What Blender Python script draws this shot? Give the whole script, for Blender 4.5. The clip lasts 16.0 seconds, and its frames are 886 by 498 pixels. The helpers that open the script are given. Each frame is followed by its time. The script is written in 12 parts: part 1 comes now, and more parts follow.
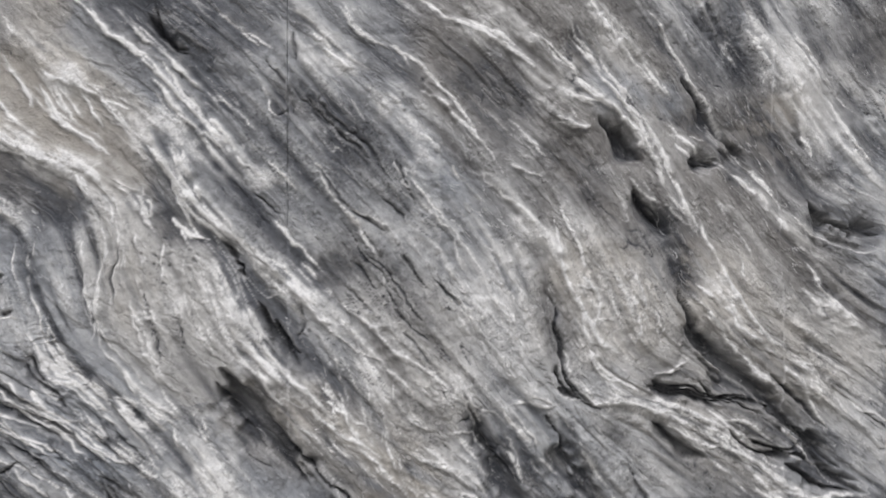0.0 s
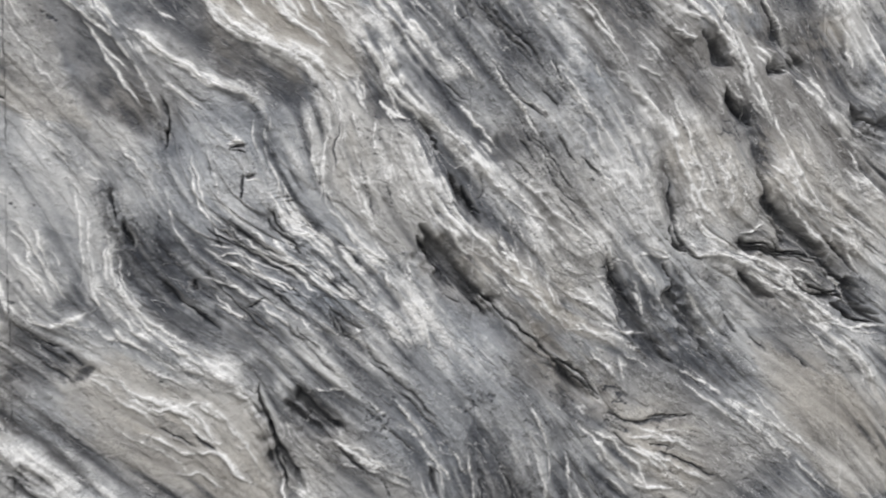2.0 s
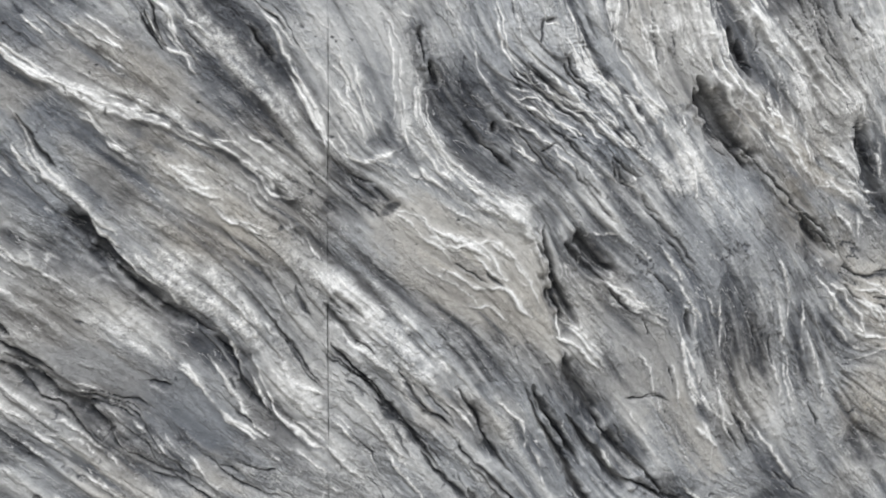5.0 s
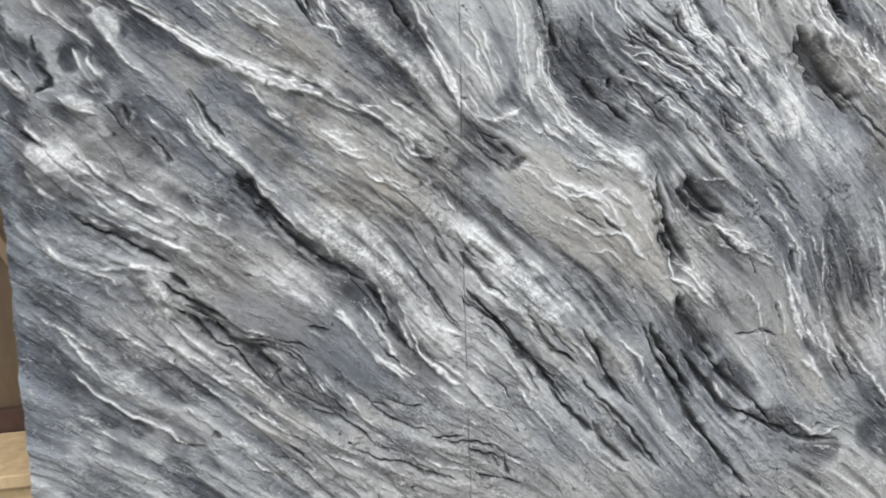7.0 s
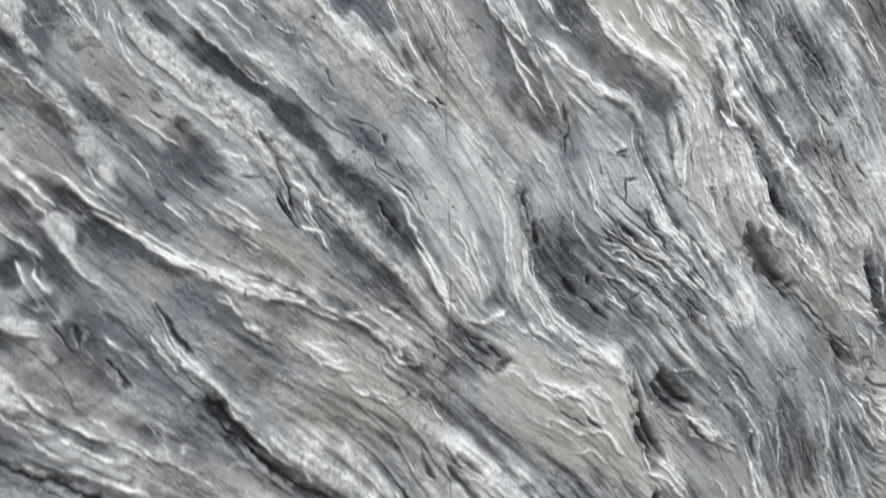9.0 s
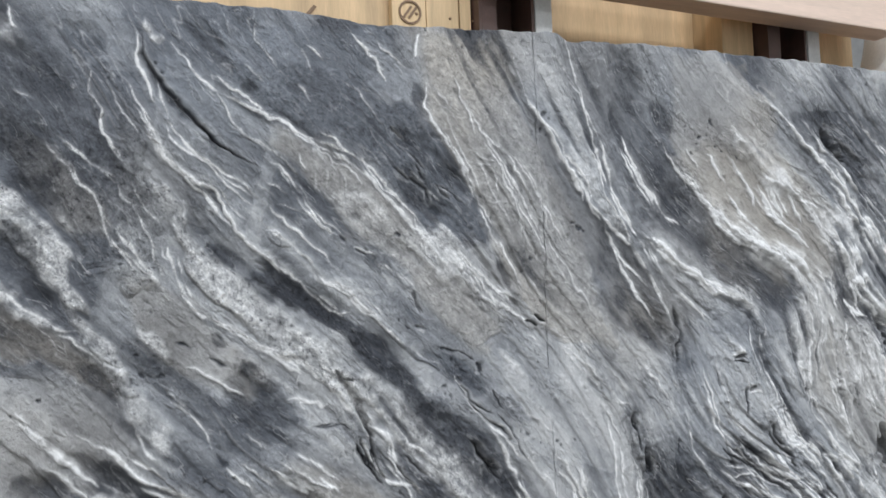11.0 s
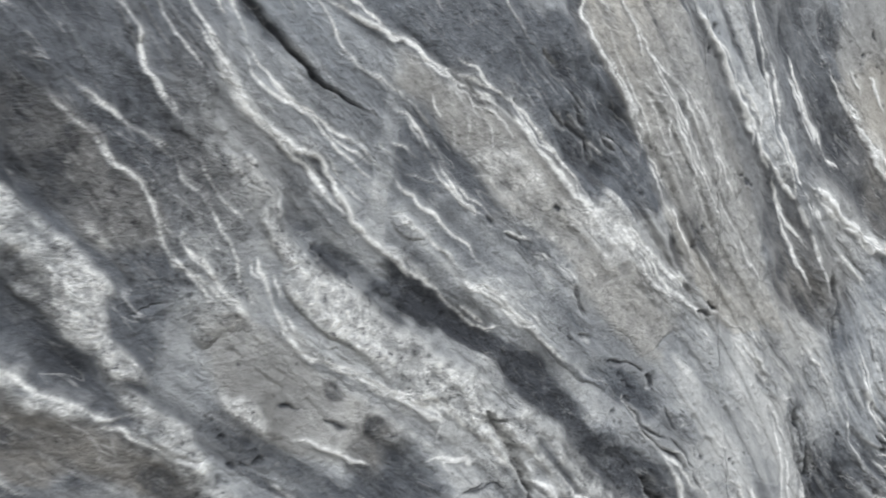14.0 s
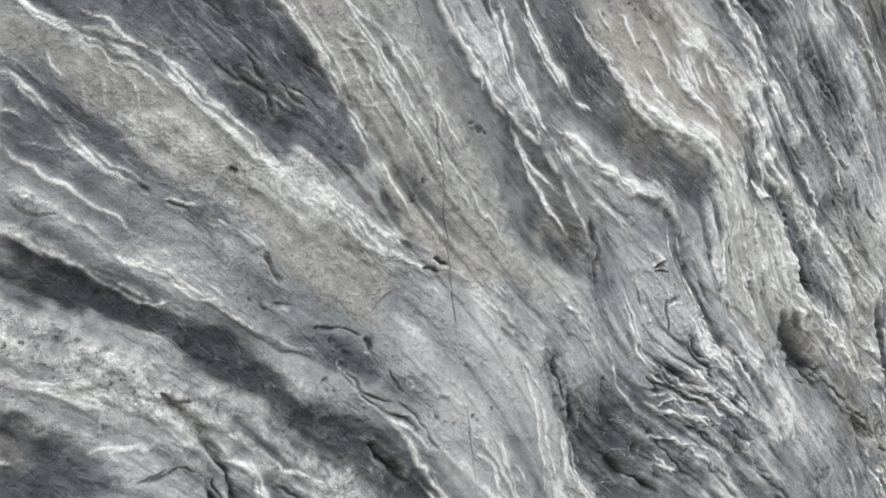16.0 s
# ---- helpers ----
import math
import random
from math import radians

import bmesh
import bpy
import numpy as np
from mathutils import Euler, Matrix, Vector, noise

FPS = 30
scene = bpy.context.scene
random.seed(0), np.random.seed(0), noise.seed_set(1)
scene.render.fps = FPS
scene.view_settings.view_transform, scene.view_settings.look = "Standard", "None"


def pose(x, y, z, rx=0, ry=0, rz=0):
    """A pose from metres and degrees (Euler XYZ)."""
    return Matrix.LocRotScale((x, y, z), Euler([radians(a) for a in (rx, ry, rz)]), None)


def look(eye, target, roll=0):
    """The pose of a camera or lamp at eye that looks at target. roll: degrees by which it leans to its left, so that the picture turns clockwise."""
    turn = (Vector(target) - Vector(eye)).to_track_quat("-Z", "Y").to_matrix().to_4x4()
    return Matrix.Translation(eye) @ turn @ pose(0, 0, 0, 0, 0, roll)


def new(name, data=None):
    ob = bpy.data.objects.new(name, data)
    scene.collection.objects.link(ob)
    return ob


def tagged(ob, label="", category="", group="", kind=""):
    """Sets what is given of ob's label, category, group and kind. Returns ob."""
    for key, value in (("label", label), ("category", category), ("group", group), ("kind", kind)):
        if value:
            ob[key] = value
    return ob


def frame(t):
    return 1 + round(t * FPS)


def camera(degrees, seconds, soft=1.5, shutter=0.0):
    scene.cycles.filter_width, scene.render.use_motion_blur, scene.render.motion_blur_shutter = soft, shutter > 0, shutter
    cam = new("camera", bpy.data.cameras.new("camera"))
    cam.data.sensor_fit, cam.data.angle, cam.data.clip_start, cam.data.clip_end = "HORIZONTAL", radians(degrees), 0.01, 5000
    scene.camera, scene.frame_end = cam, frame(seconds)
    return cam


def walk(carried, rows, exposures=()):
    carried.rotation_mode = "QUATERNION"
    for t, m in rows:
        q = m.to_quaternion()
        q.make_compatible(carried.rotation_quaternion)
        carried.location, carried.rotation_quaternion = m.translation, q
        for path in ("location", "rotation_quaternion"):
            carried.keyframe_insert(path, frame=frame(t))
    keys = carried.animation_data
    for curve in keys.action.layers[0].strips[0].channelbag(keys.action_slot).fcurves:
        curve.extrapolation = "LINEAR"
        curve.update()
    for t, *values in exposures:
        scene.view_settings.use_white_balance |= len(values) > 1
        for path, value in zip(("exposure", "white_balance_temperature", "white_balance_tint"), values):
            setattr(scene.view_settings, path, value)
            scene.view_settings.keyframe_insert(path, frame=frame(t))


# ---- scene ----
cam = camera(58.6, 16.0, soft=1.5, shutter=0.45)
PATH = [
    (0, (2.152, -1.526, 1.779), (2.365, 0.459, 1.889), -0.7),
    (0.5, (1.966, -1.571, 1.76), (2.327, 0.396, 1.813), -1.2),
    (1, (1.864, -1.619, 1.696), (2.287, 0.336, 1.713), -1.0),
    (1.5, (1.684, -1.719, 1.631), (2.133, 0.23, 1.633), -1.0),
    (2, (1.518, -1.792, 1.595), (1.985, 0.152, 1.583), -0.9),
    (2.5, (1.379, -1.777, 1.59), (1.825, 0.172, 1.534), -0.3),
    (3, (1.223, -1.706, 1.559), (1.679, 0.237, 1.425), -0.4),
    (3.5, (1.085, -1.687, 1.553), (1.573, 0.238, 1.313), 0.8),
    (4, (1.014, -1.688, 1.564), (1.489, 0.23, 1.252), 2.6),
    (4.2, (0.985, -1.688, 1.563), (1.468, 0.227, 1.244), 2.6),
    (6.3, (0.649, -1.7, 1.491), (1.138, 0.206, 1.132), -1.5),
    (6.5, (0.643, -1.727, 1.495), (1.114, 0.18, 1.121), -1.7),
    (7, (0.591, -1.801, 1.487), (1.001, 0.121, 1.115), -1.6),
    (7.5, (0.494, -1.857, 1.5), (0.914, 0.078, 1.217), -1.1),
    (8, (0.438, -1.836, 1.516), (1.038, 0.064, 1.336), 0.0),
    (8.5, (0.367, -1.68, 1.578), (1.156, 0.151, 1.429), 0.4),
    (9, (0.292, -1.533, 1.687), (1.143, 0.274, 1.587), -1.0),
    (9.5, (0.239, -1.437, 1.779), (1.127, 0.355, 1.791), -2.4),
    (10, (0.276, -1.361, 1.835), (1.124, 0.448, 1.92), -2.6),
    (10.2, (0.293, -1.331, 1.863), (1.095, 0.499, 1.956), -2.3),
    (12.3, (0.139, -0.982, 2.061), (1.028, 0.842, 2.225), -1.2),
    (12.5, (0.123, -0.898, 2.074), (1.035, 0.879, 2.179), -2.0),
    (13, (0.086, -0.801, 2.103), (1.036, 0.958, 2.065), -3.3),
    (13.5, (0.078, -0.733, 2.11), (1.083, 0.992, 1.99), -3.4),
    (14, (0.11, -0.702, 2.112), (1.208, 0.96, 1.936), -3.3),
    (14.5, (0.206, -0.684, 2.118), (1.378, 0.923, 1.91), -3.7),
    (15, (0.32, -0.705, 2.109), (1.559, 0.843, 1.849), -5.1),
    (15.5, (0.361, -0.747, 2.103), (1.611, 0.787, 1.817), -5.7),
    (16, (0.367, -0.814, 2.095), (1.603, 0.727, 1.785), -6.0),
]
# the camera's own exposure and white balance: seconds, stops, kelvin, tint
TONES = [(0, -0.08, 6450, 14), (1, 0.1, 6450, 13), (2, 0.06, 6450, 12), (3.5, 0.18, 6450, 11), (7, 0.24, 6230, 10), (8.5, 0.33, 6350, 10), (10, 0.06, 6050, 10), (12.5, 0.02, 6050, 10), (14, 0.18, 6250, 9), (16, 0.18, 6350, 8.5)]
walk(cam, [(t, look(eye, target, roll)) for t, eye, target, roll in PATH], TONES)

# ---- world and light ----
world = bpy.data.worlds.new("hall_air")
world.use_nodes = True
scene.world = world
wb = world.node_tree.nodes["Background"]
wb.inputs["Color"].default_value = (0.72, 0.8, 0.9, 1)
wb.inputs["Strength"].default_value = 0.08


def lamp(x, y, z, rx, ry, sx, sy, watts, colour):
    data = bpy.data.lights.new("roof_light", "AREA")
    data.shape, data.size, data.size_y, data.energy, data.color = "RECTANGLE", sx, sy, watts, colour
    ob = new("roof_light", data)
    ob.matrix_world = pose(x, y, z, rx, ry, 0)
    return ob


# long roof lights of the hall, over and in front of the panels
lamp(1.4, -4.2, 7.9, 0, 0, 9.0, 1.2, 740, (0.98, 0.99, 1.0))
lamp(1.4, -8.2, 7.9, 0, 0, 9.0, 1.2, 370, (0.98, 0.99, 1.0))

# ---- materials ----
def shader(name):
    m = bpy.data.materials.new(name)
    m.use_nodes = True
    return m, m.node_tree.nodes, m.node_tree.links, m.node_tree.nodes["Principled BSDF"]


def add(n, kind, **props):
    node = n.new(kind)
    for key, value in props.items():
        setattr(node, key, value)
    return node


def noise_node(n, l, coord, scale, detail=4, rough=0.55, squash=None):
    t = n.new("ShaderNodeTexNoise")
    t.inputs["Scale"].default_value, t.inputs["Detail"].default_value, t.inputs["Roughness"].default_value = scale, detail, rough
    if squash:
        mp = n.new("ShaderNodeMapping")
        mp.inputs["Scale"].default_value = squash
        l.new(coord, mp.inputs["Vector"])
        l.new(mp.outputs["Vector"], t.inputs["Vector"])
    else:
        l.new(coord, t.inputs["Vector"])
    return t.outputs["Fac"]


def ramp(n, l, fac, stops):
    r = n.new("ShaderNodeValToRGB")
    while len(r.color_ramp.elements) < len(stops):
        r.color_ramp.elements.new(0.5)
    for e, (p, c) in zip(r.color_ramp.elements, stops):
        e.position, e.color = p, (*c, 1)
    l.new(fac, r.inputs["Fac"])
    return r.outputs["Color"]


def mix(n, l, fac, a, b, how="MIX"):
    m = n.new("ShaderNodeMix")
    m.data_type, m.blend_type = "RGBA", how
    for sock, v in ((m.inputs[0], fac), (m.inputs[6], a), (m.inputs[7], b)):
        if isinstance(v, (int, float)):
            sock.default_value = v
        elif isinstance(v, tuple):
            sock.default_value = (*v, 1)
        else:
            l.new(v, sock)
    return m.outputs[2]


def calc(n, l, op, a, b, c=None, clamp=False):
    m = n.new("ShaderNodeMath")
    m.operation, m.use_clamp = op, clamp
    for sock, v in zip(m.inputs, (a, b, c)):
        if v is None:
            continue
        if isinstance(v, (int, float)):
            sock.default_value = v
        else:
            l.new(v, sock)
    return m.outputs[0]


def bump(n, l, bsdf, height, strength, distance):
    b = n.new("ShaderNodeBump")
    b.inputs["Strength"].default_value, b.inputs["Distance"].default_value = strength, distance
    l.new(height, b.inputs["Height"])
    l.new(b.outputs["Normal"], bsdf.inputs["Normal"])


def rock_paint():
    """Sculpted plaster painted in layers: grey ground, warm and slate glazes, chalk dry-brush, all drawn out along the
    folds. Slate and chalk also hold painted shade and light.
    """
    m, n, l, b = shader("painted_rock")
    pos = n.new("ShaderNodeNewGeometry").outputs["Position"]

    def layer(name):
        a = n.new("ShaderNodeAttribute")
        a.attribute_name = name
        return a.outputs["Fac"]
    weave = n.new("ShaderNodeCombineXYZ")
    l.new(layer("across"), weave.inputs[0])
    l.new(layer("along"), weave.inputs[1])
    weave = weave.outputs[0]
    cloud_ = noise_node(n, l, pos, 5.0, 5, 0.6)
    patch = noise_node(n, l, pos, 11.0, 3, 0.5)
    mott = noise_node(n, l, pos, 42.0, 5, 0.65)
    grain = noise_node(n, l, pos, 300.0, 4, 0.7)
    strand = noise_node(n, l, weave, 1.0, 3, 0.6, (46.0, 13.0, 1.0))
    hair = noise_node(n, l, weave, 1.0, 4, 0.6, (230.0, 120.0, 1.0))
    live = calc(n, l, "SUBTRACT", 1.0, calc(n, l, "MULTIPLY", layer("calm"), 0.85))
    # crumbs lie in strands between the folds, thickest where the plaster was stippled
    strew = noise_node(n, l, weave, 1.0, 4, 0.6, (17.0, 6.0, 1.0))
    strew = ramp(n, l, strew, [(0.50, (0, 0, 0)), (0.62, (0.75, 0.75, 0.75))])
    crumbs = calc(n, l, "MAXIMUM", layer("rubble"), calc(n, l, "MULTIPLY", strew, calc(n, l, "MULTIPLY_ADD", live, 0.6, 0.4)))
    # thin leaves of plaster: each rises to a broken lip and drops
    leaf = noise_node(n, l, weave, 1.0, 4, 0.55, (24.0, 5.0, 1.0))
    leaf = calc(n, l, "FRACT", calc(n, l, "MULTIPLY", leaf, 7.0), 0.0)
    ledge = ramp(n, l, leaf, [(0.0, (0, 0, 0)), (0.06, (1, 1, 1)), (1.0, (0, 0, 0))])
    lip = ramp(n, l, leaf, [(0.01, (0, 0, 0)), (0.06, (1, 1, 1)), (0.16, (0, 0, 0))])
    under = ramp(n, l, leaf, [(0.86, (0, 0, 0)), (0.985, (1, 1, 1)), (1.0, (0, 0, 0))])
    bare = calc(n, l, "MULTIPLY", live, calc(n, l, "MULTIPLY_ADD", mott, 3.0, calc(n, l, "MULTIPLY_ADD", patch, 2.4, -2.35), clamp=True))
    base = ramp(n, l, calc(n, l, "MULTIPLY_ADD", cloud_, 0.5, calc(n, l, "MULTIPLY_ADD", layer("tone"), 1.0, -0.25)), [(0.15, (0.095, 0.100, 0.112)), (0.5, (0.285, 0.292, 0.300)), (0.85, (0.47, 0.47, 0.465))])
    col = mix(n, l, layer("warm"), base, (0.385, 0.346, 0.288))
    col = mix(n, l, layer("cool"), col, (0.262, 0.284, 0.314))
    # brushed on in layers: where a layer is thin it breaks up into speckle
    speck = noise_node(n, l, pos, 900.0, 2, 0.6)
    flake = noise_node(n, l, pos, 110.0, 6, 0.70)
    bristle = calc(n, l, "MULTIPLY_ADD", flake, 0.55, calc(n, l, "MULTIPLY_ADD", grain, 0.60, calc(n, l, "MULTIPLY", speck, 0.15)))
    bristle = calc(n, l, "SUBTRACT", bristle, 0.65)

    def brushed(amount, keen, soft, spread):
        """Half a thin veil, half a coat that ends in flaky edges."""
        coat = calc(n, l, "MULTIPLY_ADD", bristle, spread, amount)
        coat = calc(n, l, "MULTIPLY", calc(n, l, "SUBTRACT", coat, 0.40), 3.2, clamp=True)
        veil = calc(n, l, "MULTIPLY", amount, soft, clamp=True)
        return calc(n, l, "MULTIPLY_ADD", coat, keen, calc(n, l, "MULTIPLY", veil, calc(n, l, "MULTIPLY_ADD", bristle, 1.2, 1.0)), clamp=True)
    gap = ramp(n, l, strand, [(0.30, (1, 1, 1)), (0.40, (0, 0, 0))])
    wash = calc(n, l, "MULTIPLY", calc(n, l, "MULTIPLY", gap, live), calc(n, l, "MULTIPLY_ADD", patch, 1.3, -0.35, clamp=True))
    stain_and_shade = calc(n, l, "MULTIPLY", layer("slate"), calc(n, l, "MULTIPLY_ADD", mott, 1.4, 0.3))
    stain_and_shade = calc(n, l, "MAXIMUM", stain_and_shade, calc(n, l, "MULTIPLY", wash, 0.4))
    # shade in the colour: a dark line under each leaf's drop
    stain_and_shade = calc(n, l, "MAXIMUM", stain_and_shade, calc(n, l, "MULTIPLY", calc(n, l, "MULTIPLY", under, bare), 0.55))
    col = mix(n, l, calc(n, l, "MINIMUM", brushed(stain_and_shade, 0.24, 0.80, 2.0), 0.94), col, (0.033, 0.036, 0.044))
    # chalk, dragged over the crests; it also paints in their lit edges
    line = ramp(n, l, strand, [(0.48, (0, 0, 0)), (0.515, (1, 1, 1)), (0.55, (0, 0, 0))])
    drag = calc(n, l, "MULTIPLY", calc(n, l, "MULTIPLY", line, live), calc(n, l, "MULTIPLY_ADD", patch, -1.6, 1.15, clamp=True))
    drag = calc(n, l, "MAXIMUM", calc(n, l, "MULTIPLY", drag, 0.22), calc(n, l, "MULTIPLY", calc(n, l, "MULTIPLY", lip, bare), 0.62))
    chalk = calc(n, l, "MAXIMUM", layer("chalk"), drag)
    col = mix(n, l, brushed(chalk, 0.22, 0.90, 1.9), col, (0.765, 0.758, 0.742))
    tone = ramp(n, l, mott, [(0.25, (0.70, 0.70, 0.71)), (0.5, (1, 1, 1)), (0.75, (1.25, 1.24, 1.22))])
    col = mix(n, l, calc(n, l, "MULTIPLY_ADD", crumbs, 0.4, 0.5), col, tone, "MULTIPLY")
    fleck = ramp(n, l, flake, [(0.30, (0.74, 0.74, 0.75)), (0.48, (1, 1, 1)), (0.66, (1.22, 1.22, 1.21))])
    col = mix(n, l, calc(n, l, "MULTIPLY_ADD", crumbs, 0.7, calc(n, l, "MULTIPLY_ADD", live, 0.25, 0.12)), col, fleck, "MULTIPLY")
    sand = ramp(n, l, grain, [(0.30, (0.78, 0.78, 0.79)), (0.5, (1, 1, 1)), (0.70, (1.2, 1.2, 1.2))])
    col = mix(n, l, calc(n, l, "MULTIPLY_ADD", crumbs, 0.6, calc(n, l, "MULTIPLY_ADD", live, 0.12, 0.08)), col, sand, "MULTIPLY")
    pepper = noise_node(n, l, pos, 125.0, 4, 0.75)
    dots = ramp(n, l, pepper, [(0.37, (0.16, 0.16, 0.18)), (0.42, (1, 1, 1)), (0.56, (1.1, 1.1, 1.1)), (0.66, (1.7, 1.69, 1.67))])
    col = mix(n, l, calc(n, l, "MULTIPLY", crumbs, 0.75), col, dots, "MULTIPLY")
    stria = noise_node(n, l, weave, 1.0, 4, 0.65, (260.0, 42.0, 1.0))
    streak = ramp(n, l, stria, [(0.30, (0.55, 0.55, 0.57)), (0.46, (1, 1, 1)), (0.58, (1.06, 1.06, 1.06)), (0.70, (1.45, 1.44, 1.42))])
    col = mix(n, l, calc(n, l, "MULTIPLY_ADD", live, 0.5, 0.08), col, streak, "MULTIPLY")
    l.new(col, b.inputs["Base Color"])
    b.inputs["Roughness"].default_value = 0.72
    b.inputs["Specular IOR Level"].default_value = 0.3
    h = calc(n, l, "MULTIPLY", calc(n, l, "MULTIPLY_ADD", strand, 0.45, calc(n, l, "MULTIPLY", hair, 0.12)), calc(n, l, "MULTIPLY_ADD", live, 0.8, 0.2))
    gritty = calc(n, l, "MULTIPLY_ADD", crumbs, 1.0, 0.45)
    h = calc(n, l, "ADD", h, calc(n, l, "MULTIPLY", gritty, calc(n, l, "MULTIPLY_ADD", mott, 2.2, calc(n, l, "MULTIPLY", grain, 1.3))))
    chip = ramp(n, l, flake, [(0.40, (0, 0, 0)), (0.47, (1, 1, 1)), (0.56, (0.7, 0.7, 0.7)), (0.60, (1.0, 1.0, 1.0))])
    h = calc(n, l, "MULTIPLY_ADD", chip, 0.15, calc(n, l, "MULTIPLY_ADD", calc(n, l, "MULTIPLY", flake, gritty), 1.8, h))
    h = calc(n, l, "MULTIPLY_ADD", calc(n, l, "MULTIPLY", ledge, bare), 0.55, h)
    h = calc(n, l, "MULTIPLY_ADD", calc(n, l, "MULTIPLY", crumbs, pepper), 1.2, h)
    bump(n, l, b, h, 0.85, 0.0042)
    return m


def plain(name, colour, rough=0.7, vary=0.25, scale=9.0, metal=0.0, squash=None, bumpy=0.15):
    m, n, l, b = shader(name)
    pos = n.new("ShaderNodeNewGeometry").outputs["Position"]
    f = noise_node(n, l, pos, scale, 5, 0.6, squash)
    lo, hi = tuple(c * (1 - vary) for c in colour), tuple(min(1, c * (1 + vary)) for c in colour)
    col = ramp(n, l, f, [(0.3, lo), (0.7, hi)])
    g = noise_node(n, l, pos, scale * 14, 3, 0.6, squash)
    col = mix(n, l, 0.35, col, ramp(n, l, g, [(0.3, (0.7, 0.7, 0.7)), (0.7, (1.15, 1.15, 1.15))]), "MULTIPLY")
    l.new(col, b.inputs["Base Color"])
    b.inputs["Roughness"].default_value, b.inputs["Metallic"].default_value = rough, metal
    bump(n, l, b, g, bumpy, 0.003)
    return m


ROCK = rock_paint()
BACKING = plain("grey_backing_board", (0.42, 0.42, 0.41))
PLY = plain("pale_plywood", (0.57, 0.405, 0.225), 0.6, 0.18, 3.0, squash=(6, 6, 0.6))
PINE = plain("pine_board", (0.60, 0.435, 0.245), 0.65, 0.2, 3.0, squash=(9, 9, 0.5))
BEAMWOOD = plain("pink_planed_timber", (0.68, 0.53, 0.43), 0.6, 0.12, 3.0, squash=(0.5, 8, 8))
BROWNWOOD = plain("dull_brown_board", (0.135, 0.092, 0.052), 0.7, 0.25, 3.0, squash=(3, 3, 0.8))
BATTEN = plain("weathered_batten", (0.24, 0.17, 0.10), 0.7, 0.2, 3.0, squash=(6, 6, 0.6))
RUST = plain("oxide_brown_steel", (0.075, 0.040, 0.030), 0.5, 0.3, 14.0)
ZINC = plain("dull_zinc_steel", (0.52, 0.52, 0.50), 0.5, 0.12, 10.0)
INK = plain("black_ink", (0.19, 0.12, 0.07), 0.7, 0.2)
SACK = plain("white_woven_sack", (0.88, 0.87, 0.84), 0.7, 0.05, 12.0)
CONCRETE = plain("grey_concrete", (0.33, 0.32, 0.30), 0.8, 0.2, 2.0)
HALLWALL = plain("pale_hall_wall", (0.55, 0.55, 0.54), 0.8, 0.1, 1.0)
ROOF = plain("grey_roof_sheet", (0.45, 0.46, 0.47), 0.7, 0.1, 1.0)

# ---- relief of the rock panels ----
CELL = 0.0018
WIDE, LOW, HIGH = 3.45, 0.29, 2.45
NX, NZ = int(WIDE / CELL) + 1, int((HIGH - LOW) / CELL) + 1
xs, zs = np.linspace(0, WIDE, NX), np.linspace(LOW, HIGH, NZ)
rng = np.random.default_rng(7)


def blur(a, r):
    """Three box blurs of radius r cells, with the edges repeated."""
    for _ in range(3):
        for ax in (0, 1):
            p = [(0, 0), (0, 0)]
            p[ax] = (r + 1, r)
            c = np.cumsum(np.pad(a, p, mode="edge"), axis=ax, dtype=np.float64)
            k = 2 * r + 1
            a = (c[k:] - c[:-k] if ax == 0 else c[:, k:] - c[:, :-k]) / k
    return a.astype(np.float32)


def unit(a):
    return ((a - a.mean()) / a.std()).astype(np.float32)


def cloud(metres):
    """Smooth noise over the whole relief, with spots of about that size, of deviation one."""
    r = max(1, int(metres / CELL / 2.2))
    k = max(1, r // 4)
    small = rng.standard_normal((NZ // k + 2, NX // k + 2)).astype(np.float32)
    small = unit(blur(small, max(1, r // k)))
    return enlarge(small)


def enlarge(small):
    u, v = np.linspace(0, small.shape[1] - 1.001, NX), np.linspace(0, small.shape[0] - 1.001, NZ)
    i, j = u.astype(int), v.astype(int)
    fu, fv = (u - i).astype(np.float32)[None, :], (v - j).astype(np.float32)[:, None]
    a = small[j][:, i] * (1 - fu) + small[j][:, i + 1] * fu
    b = small[j + 1][:, i] * (1 - fu) + small[j + 1][:, i + 1] * fu
    return (a * (1 - fv) + b * fv).astype(np.float32)


FOLDS, TANGENTS = [], []


def bend(points, step=0.012):
    """A smooth line through the points."""
    p = [np.array(q, float) for q in points]
    p = [2 * p[0] - p[1], *p, 2 * p[-1] - p[-2]]
    out = []
    for a, b, c, d in zip(p, p[1:], p[2:], p[3:]):
        k = max(2, int(np.linalg.norm(c - b) / step))
        for u in np.linspace(0, 1, k, endpoint=False):
            out.append(0.5 * (2 * b + (c - a) * u + (2 * a - 5 * b + 4 * c - d) * u * u + (3 * b - a - 3 * c + d) * u ** 3))
    return np.array(out + [p[-2]])


def plan_fold(kind, points, options):
    """Notes a fold, and the way that it runs."""
    FOLDS.append((kind, points, options))
    if kind in ("stroke", "plate"):
        return
    q = bend(points)
    m = len(q) - 1
    for k in range(0, m, 3):
        d = q[min(k + 3, m)] - q[k]
        TANGENTS.append((*q[k], math.atan2(d[1], d[0]), min(1.0, 0.3 + options["w"] * 50)))


def ridge(*points, **options):
    plan_fold("ridge", points, options)


def cleft(*points, **options):
    plan_fold("cleft", points, options)


def stroke(*points, **options):
    plan_fold("stroke", points, options)


def plate(*points, **options):
    plan_fold("plate", points, options)

